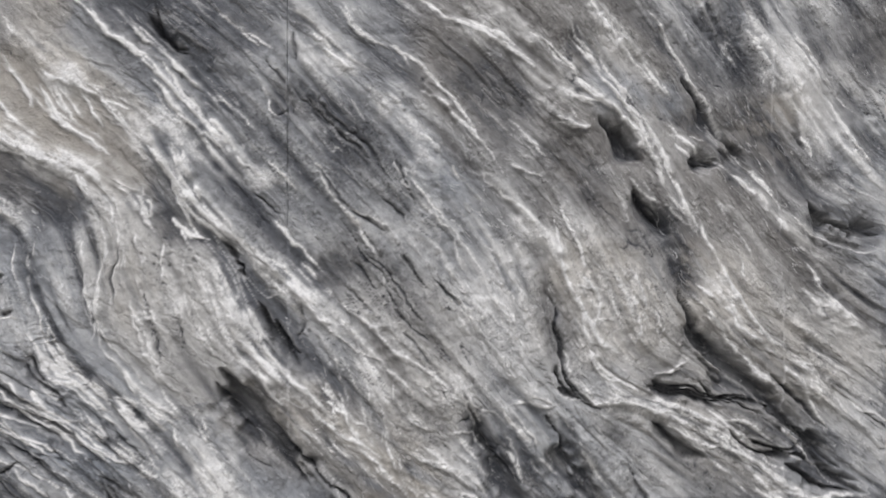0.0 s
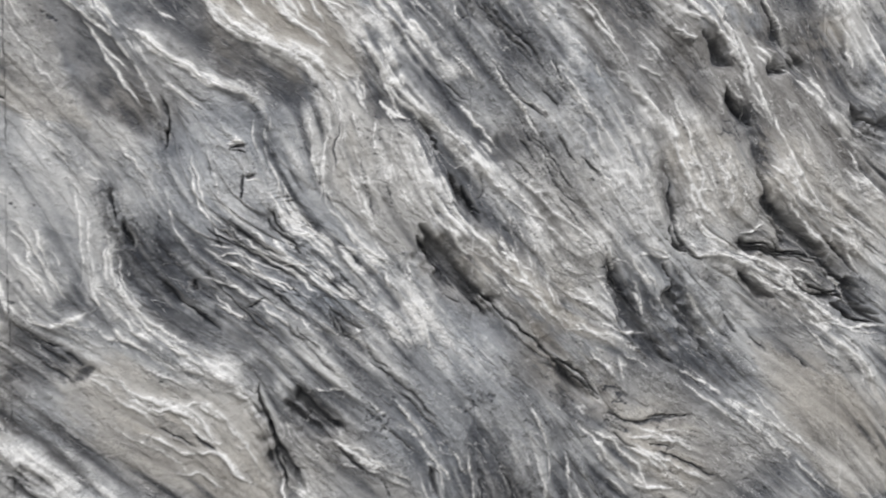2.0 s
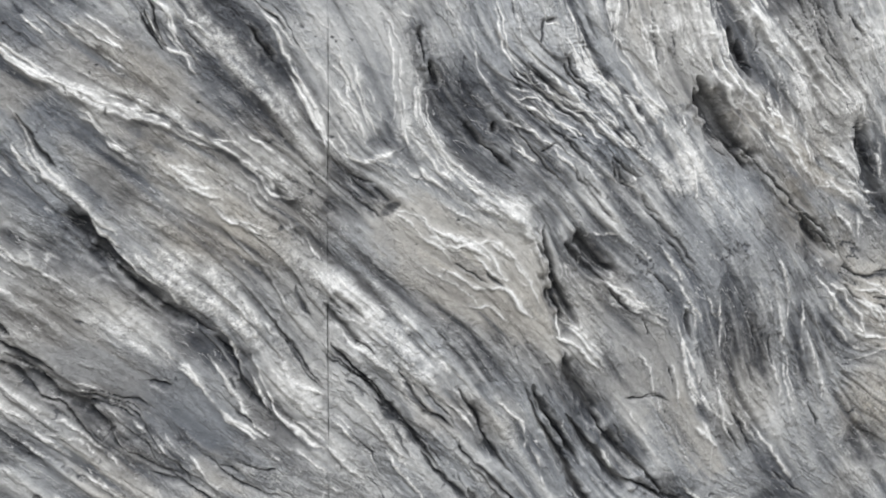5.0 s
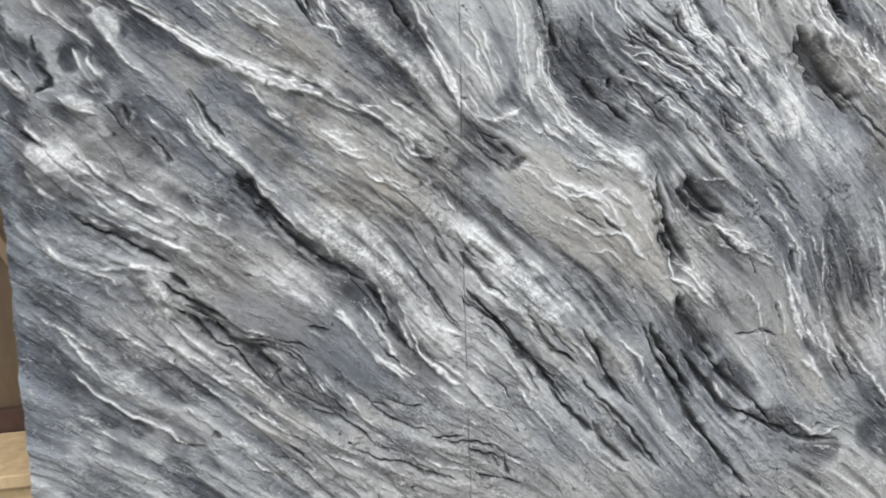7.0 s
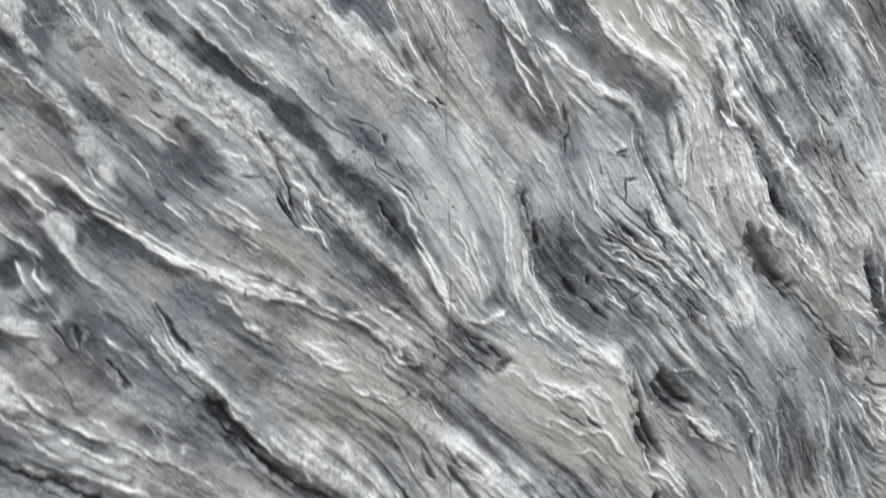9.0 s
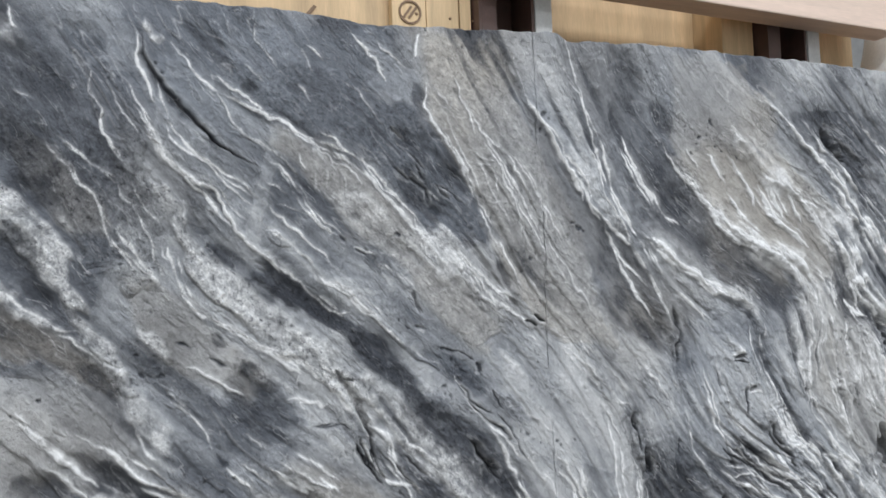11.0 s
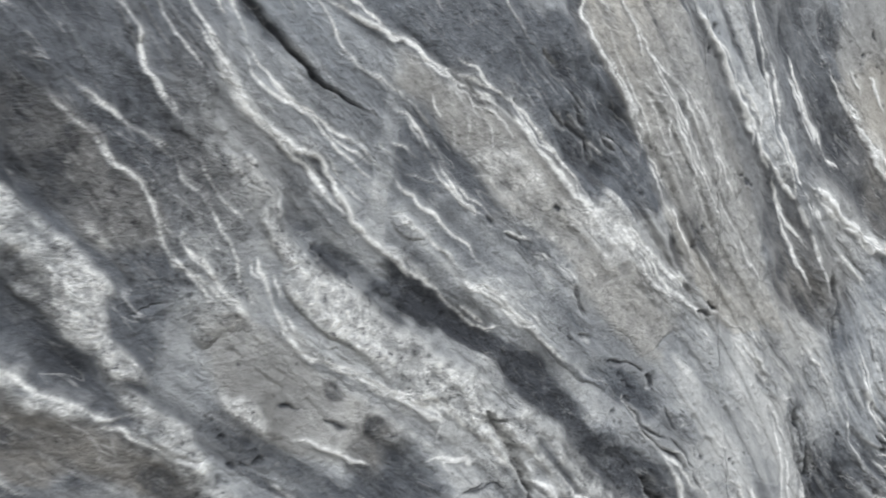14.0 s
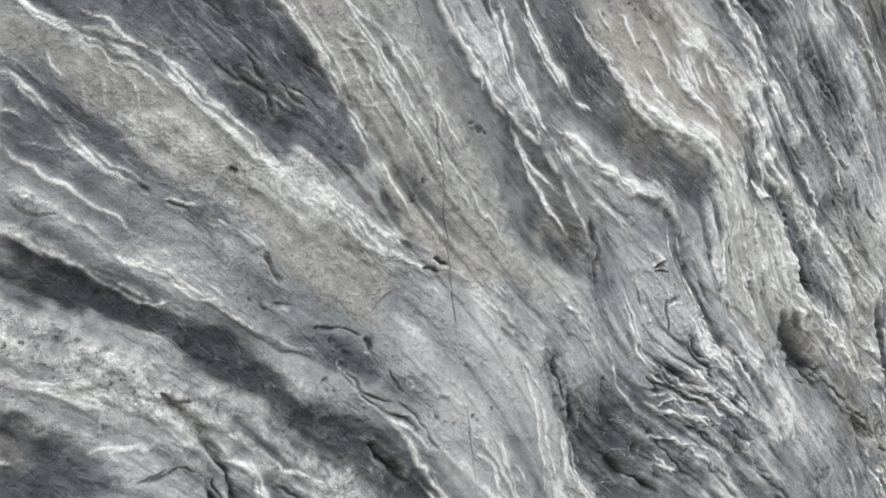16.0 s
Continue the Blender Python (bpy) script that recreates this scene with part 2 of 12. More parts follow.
# ---- folds ----
# first and second panel, upper
plate((0.537, 2.217), (0.648, 2.121), (0.787, 1.981), (0.928, 1.838), (1.035, 1.688), (0.789, 1.690), (0.641, 1.892), (0.505, 2.031), tone=-0.1, calm=0.3)
plate((1.185, 2.257), (2.450, 2.277), (2.433, 1.873), (1.746, 1.921), (1.406, 1.965), (1.279, 2.059), tone=-0.06)
# more of the face
plate((0.107, 2.293), (0.249, 2.304), (0.288, 2.151), (0.273, 1.940), (0.205, 1.858), (0.074, 1.891), tone=-0.16, rubble=0.2)
# third panel
plate((1.490, 2.335), (2.341, 2.358), (2.338, 2.132), (1.491, 2.271), tone=-0.07)
plate((2.072, 1.801), (2.615, 1.817), (2.778, 1.435), (2.548, 1.376), (2.155, 1.392), tone=0.07)
plate((1.499, 1.808), (1.801, 1.741), (1.803, 1.406), (1.506, 1.418), tone=-0.06)
# first panel, lower
plate((0.214, 1.705), (2.234, 1.706), (2.267, 1.338), (1.231, 1.408), (0.498, 1.438), (0.158, 1.249), tone=-0.08)
plate((0.694, 0.955), (1.519, 0.953), (1.690, 0.438), (0.571, 0.618), tone=0.06)
# third panel
plate((1.492, 2.218), (1.552, 2.229), (1.674, 2.156), (1.737, 2.071), (1.758, 1.985), (1.676, 2.017), (1.595, 2.027), (1.534, 2.059), (1.494, 2.090), warm=0.6, calm=0.8, tone=0.06)
ridge((1.494, 2.080), (1.545, 2.048), (1.605, 2.017), (1.676, 2.001), (1.738, 1.969), w=0.0108, h=0.0060, chalk=0.95)
stroke((1.491, 2.260), (1.552, 2.224), (1.603, 2.187), w=0.037, light=0.6)
ridge((1.492, 2.212), (1.533, 2.176), (1.553, 2.133), w=0.0053, h=0.0027, chalk=0.62)
ridge((1.563, 2.187), (1.589, 2.123), (1.645, 2.065), (1.691, 2.044), w=0.0053, h=0.0027, chalk=0.62)
ridge((1.588, 2.182), (1.634, 2.123), (1.670, 2.076), (1.696, 2.049), w=0.0053, h=0.0027, chalk=0.62)
ridge((1.623, 2.177), (1.654, 2.145), (1.695, 2.108), (1.737, 2.082), w=0.0050, h=0.0026, chalk=0.62)
ridge((1.494, 2.117), (1.534, 2.096), (1.564, 2.075), w=0.0050, h=0.0026, chalk=0.62)
ridge((1.664, 2.161), (1.706, 2.114), (1.737, 2.065), w=0.0053, h=0.0027, chalk=0.62)
stroke((1.625, 2.012), (1.696, 1.994), (1.760, 1.962), w=0.035, light=0.5)
ridge((1.626, 1.996), (1.661, 1.964), (1.667, 1.916), w=0.0099, h=0.0055, chalk=0.95)
ridge((1.661, 1.990), (1.697, 1.964), (1.712, 1.916), w=0.0095, h=0.0053, chalk=0.95)
ridge((1.738, 1.975), (1.753, 1.937), (1.769, 1.911), w=0.0122, h=0.0068, chalk=0.95)
stroke((1.497, 1.935), (1.556, 1.922), w=0.042, light=0.5)
stroke((1.496, 1.995), (1.556, 1.969), (1.626, 1.927), w=0.039, dark=0.6)
stroke((1.724, 2.331), (1.776, 2.288), (1.829, 2.235), w=0.046, dark=0.6)
cleft((1.756, 2.310), (1.798, 2.261), (1.834, 2.235), w=0.0145, h=0.0139, slate=0.95)
stroke((1.840, 2.224), (1.903, 2.159), (1.977, 2.095), w=0.043, dark=0.3)
ridge((1.787, 2.223), (1.829, 2.158), (1.871, 2.110), (1.908, 2.050), (1.935, 2.018), w=0.0095, h=0.0053, chalk=0.95)
ridge((1.693, 2.330), (1.756, 2.277), (1.808, 2.223), (1.882, 2.159), (1.935, 2.111), w=0.0055, h=0.0029, chalk=0.62)
ridge((1.876, 2.324), (1.934, 2.281), (1.966, 2.254), w=0.0055, h=0.0029, chalk=0.62)
ridge((1.945, 2.281), (1.988, 2.249), w=0.0058, h=0.0030, chalk=0.62)
ridge((1.811, 2.071), (1.830, 2.007), (1.861, 1.959), (1.914, 1.899), (1.956, 1.861), (2.009, 1.813), (2.061, 1.758), w=0.0189, h=0.0105, chalk=0.95)
stroke((1.799, 2.018), (1.841, 1.942), (1.893, 1.889), (1.935, 1.835), (1.977, 1.770), w=0.025, dark=0.6)
cleft((1.898, 1.889), (1.924, 1.851), (1.945, 1.808), w=0.0152, h=0.0145, slate=0.95)
ridge((1.726, 2.092), (1.778, 2.039), (1.810, 1.964), (1.841, 1.910), (1.872, 1.878), w=0.0104, h=0.0058, chalk=0.95)
stroke((1.726, 2.114), (1.768, 2.071), (1.799, 1.996), w=0.032, light=0.5)
stroke((1.987, 1.867), (2.072, 1.790), (2.158, 1.724), (2.243, 1.647), (2.330, 1.591), w=0.040, light=0.6)
ridge((2.009, 1.856), (2.072, 1.801), (2.158, 1.735), (2.222, 1.669), (2.287, 1.625), (2.341, 1.580), w=0.0119, h=0.0066, chalk=0.95)
stroke((1.896, 1.803), (1.919, 1.744), (1.954, 1.696), (2.000, 1.647), w=0.031, light=0.95)
ridge((1.877, 1.835), (1.904, 1.814), (1.916, 1.755), (1.945, 1.707), w=0.0114, h=0.0063, chalk=0.95)
stroke((1.945, 1.824), (1.977, 1.760), (2.008, 1.706), (2.040, 1.652), w=0.040, dark=0.8)
cleft((1.966, 1.760), (1.998, 1.706), (2.029, 1.663), w=0.0145, h=0.0139, slate=0.95)
cleft((1.888, 1.645), (1.925, 1.602), (1.977, 1.548), (2.018, 1.483), w=0.0266, h=0.0240, slate=0.95)
stroke((1.904, 1.602), (1.956, 1.527), (2.008, 1.463), (2.050, 1.419), w=0.036, dark=0.7)
stroke((1.935, 1.644), (2.013, 1.578), (2.076, 1.513), (2.140, 1.448), (2.198, 1.403), w=0.056, warm=0.7)
ridge((2.019, 1.589), (2.087, 1.576), w=0.0053, h=0.0027, chalk=0.62)
ridge((2.092, 1.513), (2.156, 1.468), w=0.0050, h=0.0026, chalk=0.62)
ridge((2.050, 1.598), (2.082, 1.545), (2.124, 1.490), w=0.0055, h=0.0029, chalk=0.62)
ridge((1.667, 1.900), (1.673, 1.827), (1.664, 1.743), w=0.0053, h=0.0027, chalk=0.62)
ridge((1.713, 1.890), (1.703, 1.816), (1.694, 1.753), w=0.0053, h=0.0027, chalk=0.62)
ridge((1.739, 1.837), (1.765, 1.763), (1.775, 1.689), w=0.0050, h=0.0026, chalk=0.62)
ridge((1.754, 1.868), (1.769, 1.805), (1.785, 1.741), w=0.0055, h=0.0029, chalk=0.62)
ridge((1.831, 1.804), (1.847, 1.740), (1.862, 1.677), w=0.0050, h=0.0026, chalk=0.62)
ridge((1.789, 1.879), (1.795, 1.804), w=0.0053, h=0.0027, chalk=0.62)
cleft((1.713, 1.879), (1.698, 1.806), (1.704, 1.764), w=0.0045, h=0.0045, slate=0.85)
cleft((1.759, 1.805), (1.770, 1.742), (1.791, 1.657), w=0.0047, h=0.0047, slate=0.85)
cleft((1.811, 1.741), (1.832, 1.677), w=0.0045, h=0.0045, slate=0.85)
ridge((1.562, 1.891), (1.553, 1.807), (1.569, 1.745), (1.574, 1.714), w=0.0048, h=0.0025, chalk=0.62)
ridge((1.694, 1.680), (1.730, 1.617), (1.802, 1.542), w=0.0050, h=0.0026, chalk=0.62)
ridge((1.579, 1.714), (1.610, 1.661), (1.630, 1.630), (1.690, 1.597), (1.721, 1.555), (1.782, 1.502), w=0.0077, h=0.0043, chalk=0.95)
ridge((1.530, 1.714), (1.560, 1.652), (1.601, 1.610), (1.661, 1.537), (1.762, 1.461), w=0.0048, h=0.0025, chalk=0.62)
ridge((1.502, 1.623), (1.552, 1.591), (1.621, 1.538), (1.702, 1.474), w=0.0050, h=0.0026, chalk=0.62)
ridge((1.541, 1.663), (1.591, 1.600), (1.651, 1.557), w=0.0050, h=0.0026, chalk=0.62)
ridge((1.601, 1.600), (1.671, 1.526), (1.752, 1.462), (1.792, 1.429), w=0.0050, h=0.0026, chalk=0.62)
ridge((1.651, 1.537), (1.721, 1.493), w=0.0050, h=0.0026, chalk=0.62)
cleft((1.552, 1.570), (1.601, 1.538), (1.661, 1.496), w=0.0045, h=0.0045, slate=0.85)
cleft((1.701, 1.535), (1.762, 1.472), w=0.0045, h=0.0045, slate=0.85)
plate((1.589, 1.703), (1.650, 1.660), (1.730, 1.607), (1.802, 1.542), (1.782, 1.502), (1.701, 1.576), (1.620, 1.630), cool=0.3, calm=0.8, tone=0)
stroke((1.532, 1.602), (1.622, 1.517), (1.742, 1.441), w=0.084, cool=0.6)
stroke((1.517, 1.891), (1.539, 1.787), (1.560, 1.704), w=0.070, cool=0.4)
stroke((1.667, 1.890), (1.739, 1.784), (1.781, 1.658), w=0.084, warm=0.3)
ridge((2.125, 1.650), (2.157, 1.585), (2.167, 1.510), w=0.0055, h=0.0029, chalk=0.62)
ridge((2.222, 1.648), (2.221, 1.583), (2.264, 1.528), w=0.0055, h=0.0029, chalk=0.62)
ridge((2.072, 1.651), (2.103, 1.586), (2.114, 1.544), w=0.0050, h=0.0026, chalk=0.62)
ridge((2.136, 1.703), (2.168, 1.649), (2.210, 1.594), (2.264, 1.539), (2.307, 1.533), w=0.0053, h=0.0027, chalk=0.62)
ridge((2.285, 1.485), (2.328, 1.441), (2.371, 1.396), w=0.0055, h=0.0029, chalk=0.62)
ridge((2.220, 1.487), (2.241, 1.423), (2.273, 1.390), w=0.0053, h=0.0027, chalk=0.62)
ridge((2.199, 1.541), (2.209, 1.477), (2.241, 1.412), w=0.0055, h=0.0029, chalk=0.62)
ridge((2.093, 1.693), (2.114, 1.629), (2.135, 1.564), w=0.0050, h=0.0026, chalk=0.62)
stroke((2.352, 1.580), (2.384, 1.514), (2.427, 1.448), (2.459, 1.382), w=0.038, dark=0.6)
cleft((2.363, 1.558), (2.406, 1.481), (2.460, 1.404), w=0.0169, h=0.0162, slate=0.95)
ridge((2.331, 1.635), (2.363, 1.580), (2.395, 1.514), w=0.0085, h=0.0047, chalk=0.95)
ridge((2.446, 1.556), (2.473, 1.511), (2.505, 1.467), w=0.0053, h=0.0027, chalk=0.62)
ridge((2.441, 1.588), (2.485, 1.554), w=0.0055, h=0.0029, chalk=0.62)
ridge((2.417, 1.535), (2.450, 1.469), (2.471, 1.414), w=0.0058, h=0.0030, chalk=0.62)
cleft((2.539, 1.466), (2.561, 1.421), (2.605, 1.376), w=0.0203, h=0.0194, slate=0.95)
stroke((2.552, 1.531), (2.562, 1.476), (2.583, 1.421), w=0.031, dark=0.5)
cleft((2.523, 1.785), (2.539, 1.707), (2.554, 1.640), (2.576, 1.585), (2.620, 1.556), w=0.0114, h=0.0109, slate=0.95)
stroke((2.518, 1.807), (2.522, 1.729), (2.538, 1.663), w=0.028, dark=0.5)
stroke((2.355, 1.798), (2.409, 1.698), (2.452, 1.621), w=0.100, light=0.35)
ridge((2.390, 1.886), (2.445, 1.819), (2.477, 1.752), w=0.0055, h=0.0029, chalk=0.62)
ridge((2.333, 1.787), (2.376, 1.732), (2.420, 1.687), w=0.0055, h=0.0029, chalk=0.62)
ridge((2.247, 1.986), (2.301, 1.931), (2.356, 1.875), (2.400, 1.819), w=0.0058, h=0.0030, chalk=0.62)
ridge((2.225, 2.030), (2.269, 1.986), (2.323, 1.919), w=0.0055, h=0.0029, chalk=0.62)
ridge((2.290, 1.887), (2.333, 1.820), (2.387, 1.732), w=0.0055, h=0.0029, chalk=0.62)
ridge((2.423, 1.864), (2.444, 1.775), (2.454, 1.687), w=0.0055, h=0.0029, chalk=0.62)
stroke((2.593, 1.862), (2.649, 1.761), (2.703, 1.637), w=0.097, warm=0.6)
stroke((2.605, 1.851), (2.648, 1.750), (2.680, 1.638), w=0.089, light=0.4)
stroke((2.616, 1.840), (2.660, 1.750), (2.715, 1.648), w=0.077, rubble=0.5)
ridge((2.639, 1.828), (2.648, 1.750), (2.670, 1.682), w=0.0058, h=0.0030, chalk=0.62)
ridge((2.579, 1.728), (2.612, 1.661), (2.645, 1.616), w=0.0058, h=0.0030, chalk=0.62)
ridge((2.681, 1.693), (2.703, 1.637), w=0.0058, h=0.0030, chalk=0.62)
ridge((2.605, 1.874), (2.638, 1.806), (2.659, 1.727), w=0.0062, h=0.0035, chalk=0.95)
ridge((2.662, 1.851), (2.707, 1.783), (2.728, 1.704), w=0.0058, h=0.0030, chalk=0.62)
ridge((2.538, 1.964), (2.571, 1.896), (2.604, 1.817), w=0.0078, h=0.0043, chalk=0.95)
ridge((2.592, 1.818), (2.614, 1.750), (2.589, 1.684), w=0.0074, h=0.0041, chalk=0.95)
ridge((2.590, 1.695), (2.623, 1.639), (2.662, 1.594), w=0.0089, h=0.0050, chalk=0.95)
ridge((2.678, 1.772), (2.717, 1.715), w=0.0058, h=0.0030, chalk=0.62)
ridge((2.568, 1.762), (2.590, 1.695), (2.622, 1.628), (2.667, 1.582), w=0.0078, h=0.0043, chalk=0.95)
ridge((2.708, 1.816), (2.752, 1.726), (2.745, 1.670), w=0.0058, h=0.0030, chalk=0.62)
ridge((2.628, 1.851), (2.672, 1.772), (2.693, 1.704), w=0.0058, h=0.0030, chalk=0.62)
stroke((2.447, 1.930), (2.514, 1.874), (2.581, 1.806), w=0.025, light=0.6)
ridge((2.370, 2.020), (2.436, 1.964), (2.503, 1.897), (2.570, 1.829), w=0.0089, h=0.0050, chalk=0.95)
ridge((2.206, 2.264), (2.272, 2.221), (2.338, 2.154), (2.393, 2.076), (2.426, 2.031), w=0.0089, h=0.0050, chalk=0.95)
ridge((2.273, 2.357), (2.329, 2.312), (2.396, 2.291), (2.453, 2.281), w=0.0089, h=0.0050, chalk=0.95)
stroke((2.340, 2.335), (2.396, 2.303), (2.453, 2.281), w=0.043, light=0.5)
ridge((2.453, 2.258), (2.521, 2.214), (2.577, 2.169), (2.635, 2.158), w=0.0109, h=0.0060, chalk=0.95)
stroke((2.454, 2.338), (2.522, 2.271), (2.578, 2.203), w=0.034, light=0.4)
stroke((2.614, 2.238), (2.659, 2.181), (2.741, 2.171), w=0.050, cool=0.5)
ridge((2.569, 2.295), (2.637, 2.216), (2.694, 2.147), (2.739, 2.090), (2.773, 2.033), (2.795, 1.975), w=0.0130, h=0.0072, chalk=0.95)
cleft((2.675, 2.107), (2.703, 2.061), (2.720, 2.038), w=0.0185, h=0.0177, slate=0.95)
stroke((2.657, 2.112), (2.714, 2.032), w=0.029, dark=0.5)
ridge((2.725, 2.021), (2.783, 1.964), (2.828, 1.895), w=0.0060, h=0.0031, chalk=0.62)
ridge((2.790, 2.010), (2.806, 1.941), (2.834, 1.901), w=0.0093, h=0.0052, chalk=0.95)
ridge((2.542, 2.134), (2.576, 2.114), (2.622, 2.106), w=0.0081, h=0.0045, chalk=0.95)
ridge((2.450, 2.121), (2.517, 2.054), w=0.0060, h=0.0031, chalk=0.62)
ridge((2.617, 2.366), (2.639, 2.320), (2.697, 2.263), (2.755, 2.229), (2.789, 2.172), w=0.0097, h=0.0054, chalk=0.95)
cleft((2.820, 2.033), (2.880, 2.022), w=0.0138, h=0.0132, slate=0.95)
ridge((2.833, 2.044), (2.886, 2.039), w=0.0060, h=0.0031, chalk=0.62)
stroke((2.688, 2.368), (2.757, 2.299), (2.838, 2.207), (2.906, 2.091), (2.976, 1.999), w=0.079, dark=0.5)
stroke((2.842, 2.348), (2.901, 2.302), (2.960, 2.233), w=0.084, dark=0.5)
stroke((2.936, 2.244), (2.970, 2.162), (3.015, 2.081), (3.085, 1.987), (3.157, 1.917), w=0.096, dark=0.65)
stroke((2.976, 2.352), (3.010, 2.269), (3.056, 2.187), (3.091, 2.116), (3.131, 2.052), w=0.060, light=0.7)
ridge((3.065, 2.104), (3.100, 2.046), w=0.0101, h=0.0056, chalk=0.95)
stroke((3.129, 2.141), (3.187, 2.034), (3.244, 1.964), w=0.053, light=0.6)
cleft((3.083, 1.929), (3.132, 1.911), (3.205, 1.893), (3.240, 1.881), w=0.0305, h=0.0240, slate=0.95)
ridge((3.027, 2.377), (3.085, 2.283), (3.143, 2.188), (3.203, 2.129), w=0.0065, h=0.0034, chalk=0.62)
ridge((2.803, 2.253), (2.873, 2.161), (2.918, 2.068), (2.975, 1.987), (3.021, 1.917), w=0.0093, h=0.0052, chalk=0.95)
stroke((3.162, 2.332), (3.210, 2.273), (3.255, 2.214), w=0.067, dark=0.5)
stroke((2.690, 2.009), (2.747, 1.941), (2.791, 1.861), (2.836, 1.781), w=0.030, dark=0.5)
cleft((2.789, 1.793), (2.811, 1.725), (2.856, 1.668), (2.913, 1.604), (2.971, 1.558), (3.041, 1.494), (3.122, 1.412), w=0.0344, h=0.0240, slate=0.95)
stroke((2.805, 1.714), (2.856, 1.656), (2.913, 1.599), (2.971, 1.552), (3.041, 1.494), (3.122, 1.412), w=0.042, dark=0.7)
ridge((2.825, 1.792), (2.871, 1.746), (2.917, 1.700), (2.940, 1.677), w=0.0140, h=0.0078, chalk=0.95)
stroke((2.839, 1.872), (2.884, 1.792), (2.941, 1.711), w=0.064, light=0.5)
stroke((2.827, 1.872), (2.872, 1.781), (2.952, 1.677), w=0.084, warm=0.6)
ridge((2.910, 1.860), (2.943, 1.768), w=0.0058, h=0.0030, chalk=0.62)
ridge((3.078, 1.813), (3.113, 1.754), (3.184, 1.696), w=0.0146, h=0.0081, chalk=0.95)
stroke((3.089, 1.789), (3.148, 1.731), w=0.030, light=0.7)
ridge((2.927, 1.666), (2.997, 1.608), (3.068, 1.561), (3.114, 1.514), w=0.0060, h=0.0031, chalk=0.62)
ridge((2.965, 1.711), (3.023, 1.653), (3.083, 1.629), w=0.0060, h=0.0031, chalk=0.62)
ridge((3.093, 1.571), (3.163, 1.513), (3.210, 1.454), w=0.0060, h=0.0031, chalk=0.62)
cleft((2.725, 1.592), (2.818, 1.579), (2.900, 1.554), (2.958, 1.519), w=0.0203, h=0.0194, slate=0.95)
ridge((2.678, 1.566), (2.759, 1.556), (2.851, 1.516), (2.932, 1.458), (3.013, 1.405), w=0.0155, h=0.0086, chalk=0.95)
stroke((2.690, 1.565), (2.781, 1.529), (2.885, 1.482), (2.989, 1.406), w=0.055, warm=0.7)
ridge((2.746, 1.525), (2.815, 1.478), (2.894, 1.398), (2.928, 1.363), w=0.0093, h=0.0052, chalk=0.95)
cleft((2.886, 1.498), (2.955, 1.451), (3.039, 1.449), w=0.0159, h=0.0152, slate=0.95)
ridge((2.908, 1.442), (2.989, 1.383), w=0.0058, h=0.0030, chalk=0.62)
stroke((2.620, 1.529), (2.676, 1.472), (2.709, 1.427), w=0.085, rubble=0.9)
stroke((2.778, 1.424), (2.893, 1.376), w=0.062, dark=0.3)
ridge((2.737, 1.614), (2.808, 1.624), w=0.0058, h=0.0030, chalk=0.62)
cleft((2.973, 1.608), (3.043, 1.550), (3.101, 1.492), w=0.0119, h=0.0114, slate=0.95)
stroke((2.137, 1.833), (2.244, 1.712), (2.331, 1.635), w=0.085, dark=0.35)
cleft((2.116, 1.920), (2.180, 1.833), (2.245, 1.756), w=0.0047, h=0.0047, slate=0.85)
cleft((2.201, 1.800), (2.244, 1.734), (2.309, 1.657), w=0.0047, h=0.0047, slate=0.85)
cleft((2.159, 1.865), (2.223, 1.799), (2.288, 1.711), w=0.0050, h=0.0050, slate=0.85)
stroke((2.317, 2.278), (2.383, 2.189), (2.449, 2.065), w=0.071, dark=0.4)
stroke((2.518, 2.065), (2.608, 1.986), (2.653, 1.952), w=0.097, dark=0.3)
stroke((2.095, 2.140), (2.182, 2.063), (2.247, 2.008), w=0.085, dark=0.3)
cleft((2.031, 2.172), (2.117, 2.096), (2.182, 2.030), w=0.0050, h=0.0050, slate=0.85)
cleft((2.074, 2.162), (2.160, 2.074), (2.225, 1.986), w=0.0052, h=0.0052, slate=0.85)
cleft((2.215, 2.063), (2.268, 1.942), w=0.0050, h=0.0050, slate=0.85)
cleft((2.073, 2.019), (2.137, 1.942), (2.213, 1.887), w=0.0050, h=0.0050, slate=0.85)
stroke((2.031, 2.316), (2.085, 2.262), (2.150, 2.218), w=0.040, light=0.5)
ridge((2.009, 2.305), (2.074, 2.284), (2.128, 2.229), w=0.0089, h=0.0050, chalk=0.95)
ridge((2.118, 2.352), (2.173, 2.286), (2.250, 2.231), w=0.0060, h=0.0031, chalk=0.62)
stroke((2.204, 2.141), (2.270, 2.075), (2.336, 2.019), w=0.058, light=0.35)
stroke((2.215, 2.141), (2.314, 2.031), (2.391, 1.986), w=0.062, cool=0.4)
# third panel, lower
stroke((1.264, 1.633), (1.319, 1.571), (1.376, 1.497), (1.457, 1.420), w=0.032, dark=0.5)
stroke((1.210, 1.765), (1.230, 1.669), w=0.047, dark=0.4)
cleft((1.220, 1.729), (1.236, 1.645), w=0.0110, h=0.0106, slate=0.95)
stroke((1.059, 1.880), (1.112, 1.811), (1.176, 1.753), w=0.035, light=0.5)
ridge((1.174, 1.646), (1.184, 1.562), (1.194, 1.478), (1.226, 1.429), w=0.0058, h=0.0030, chalk=0.62)
ridge((1.213, 1.645), (1.228, 1.537), (1.272, 1.452), (1.339, 1.376), w=0.0058, h=0.0030, chalk=0.62)
stroke((1.283, 1.451), (1.374, 1.374), (1.479, 1.282), w=0.047, light=0.5)
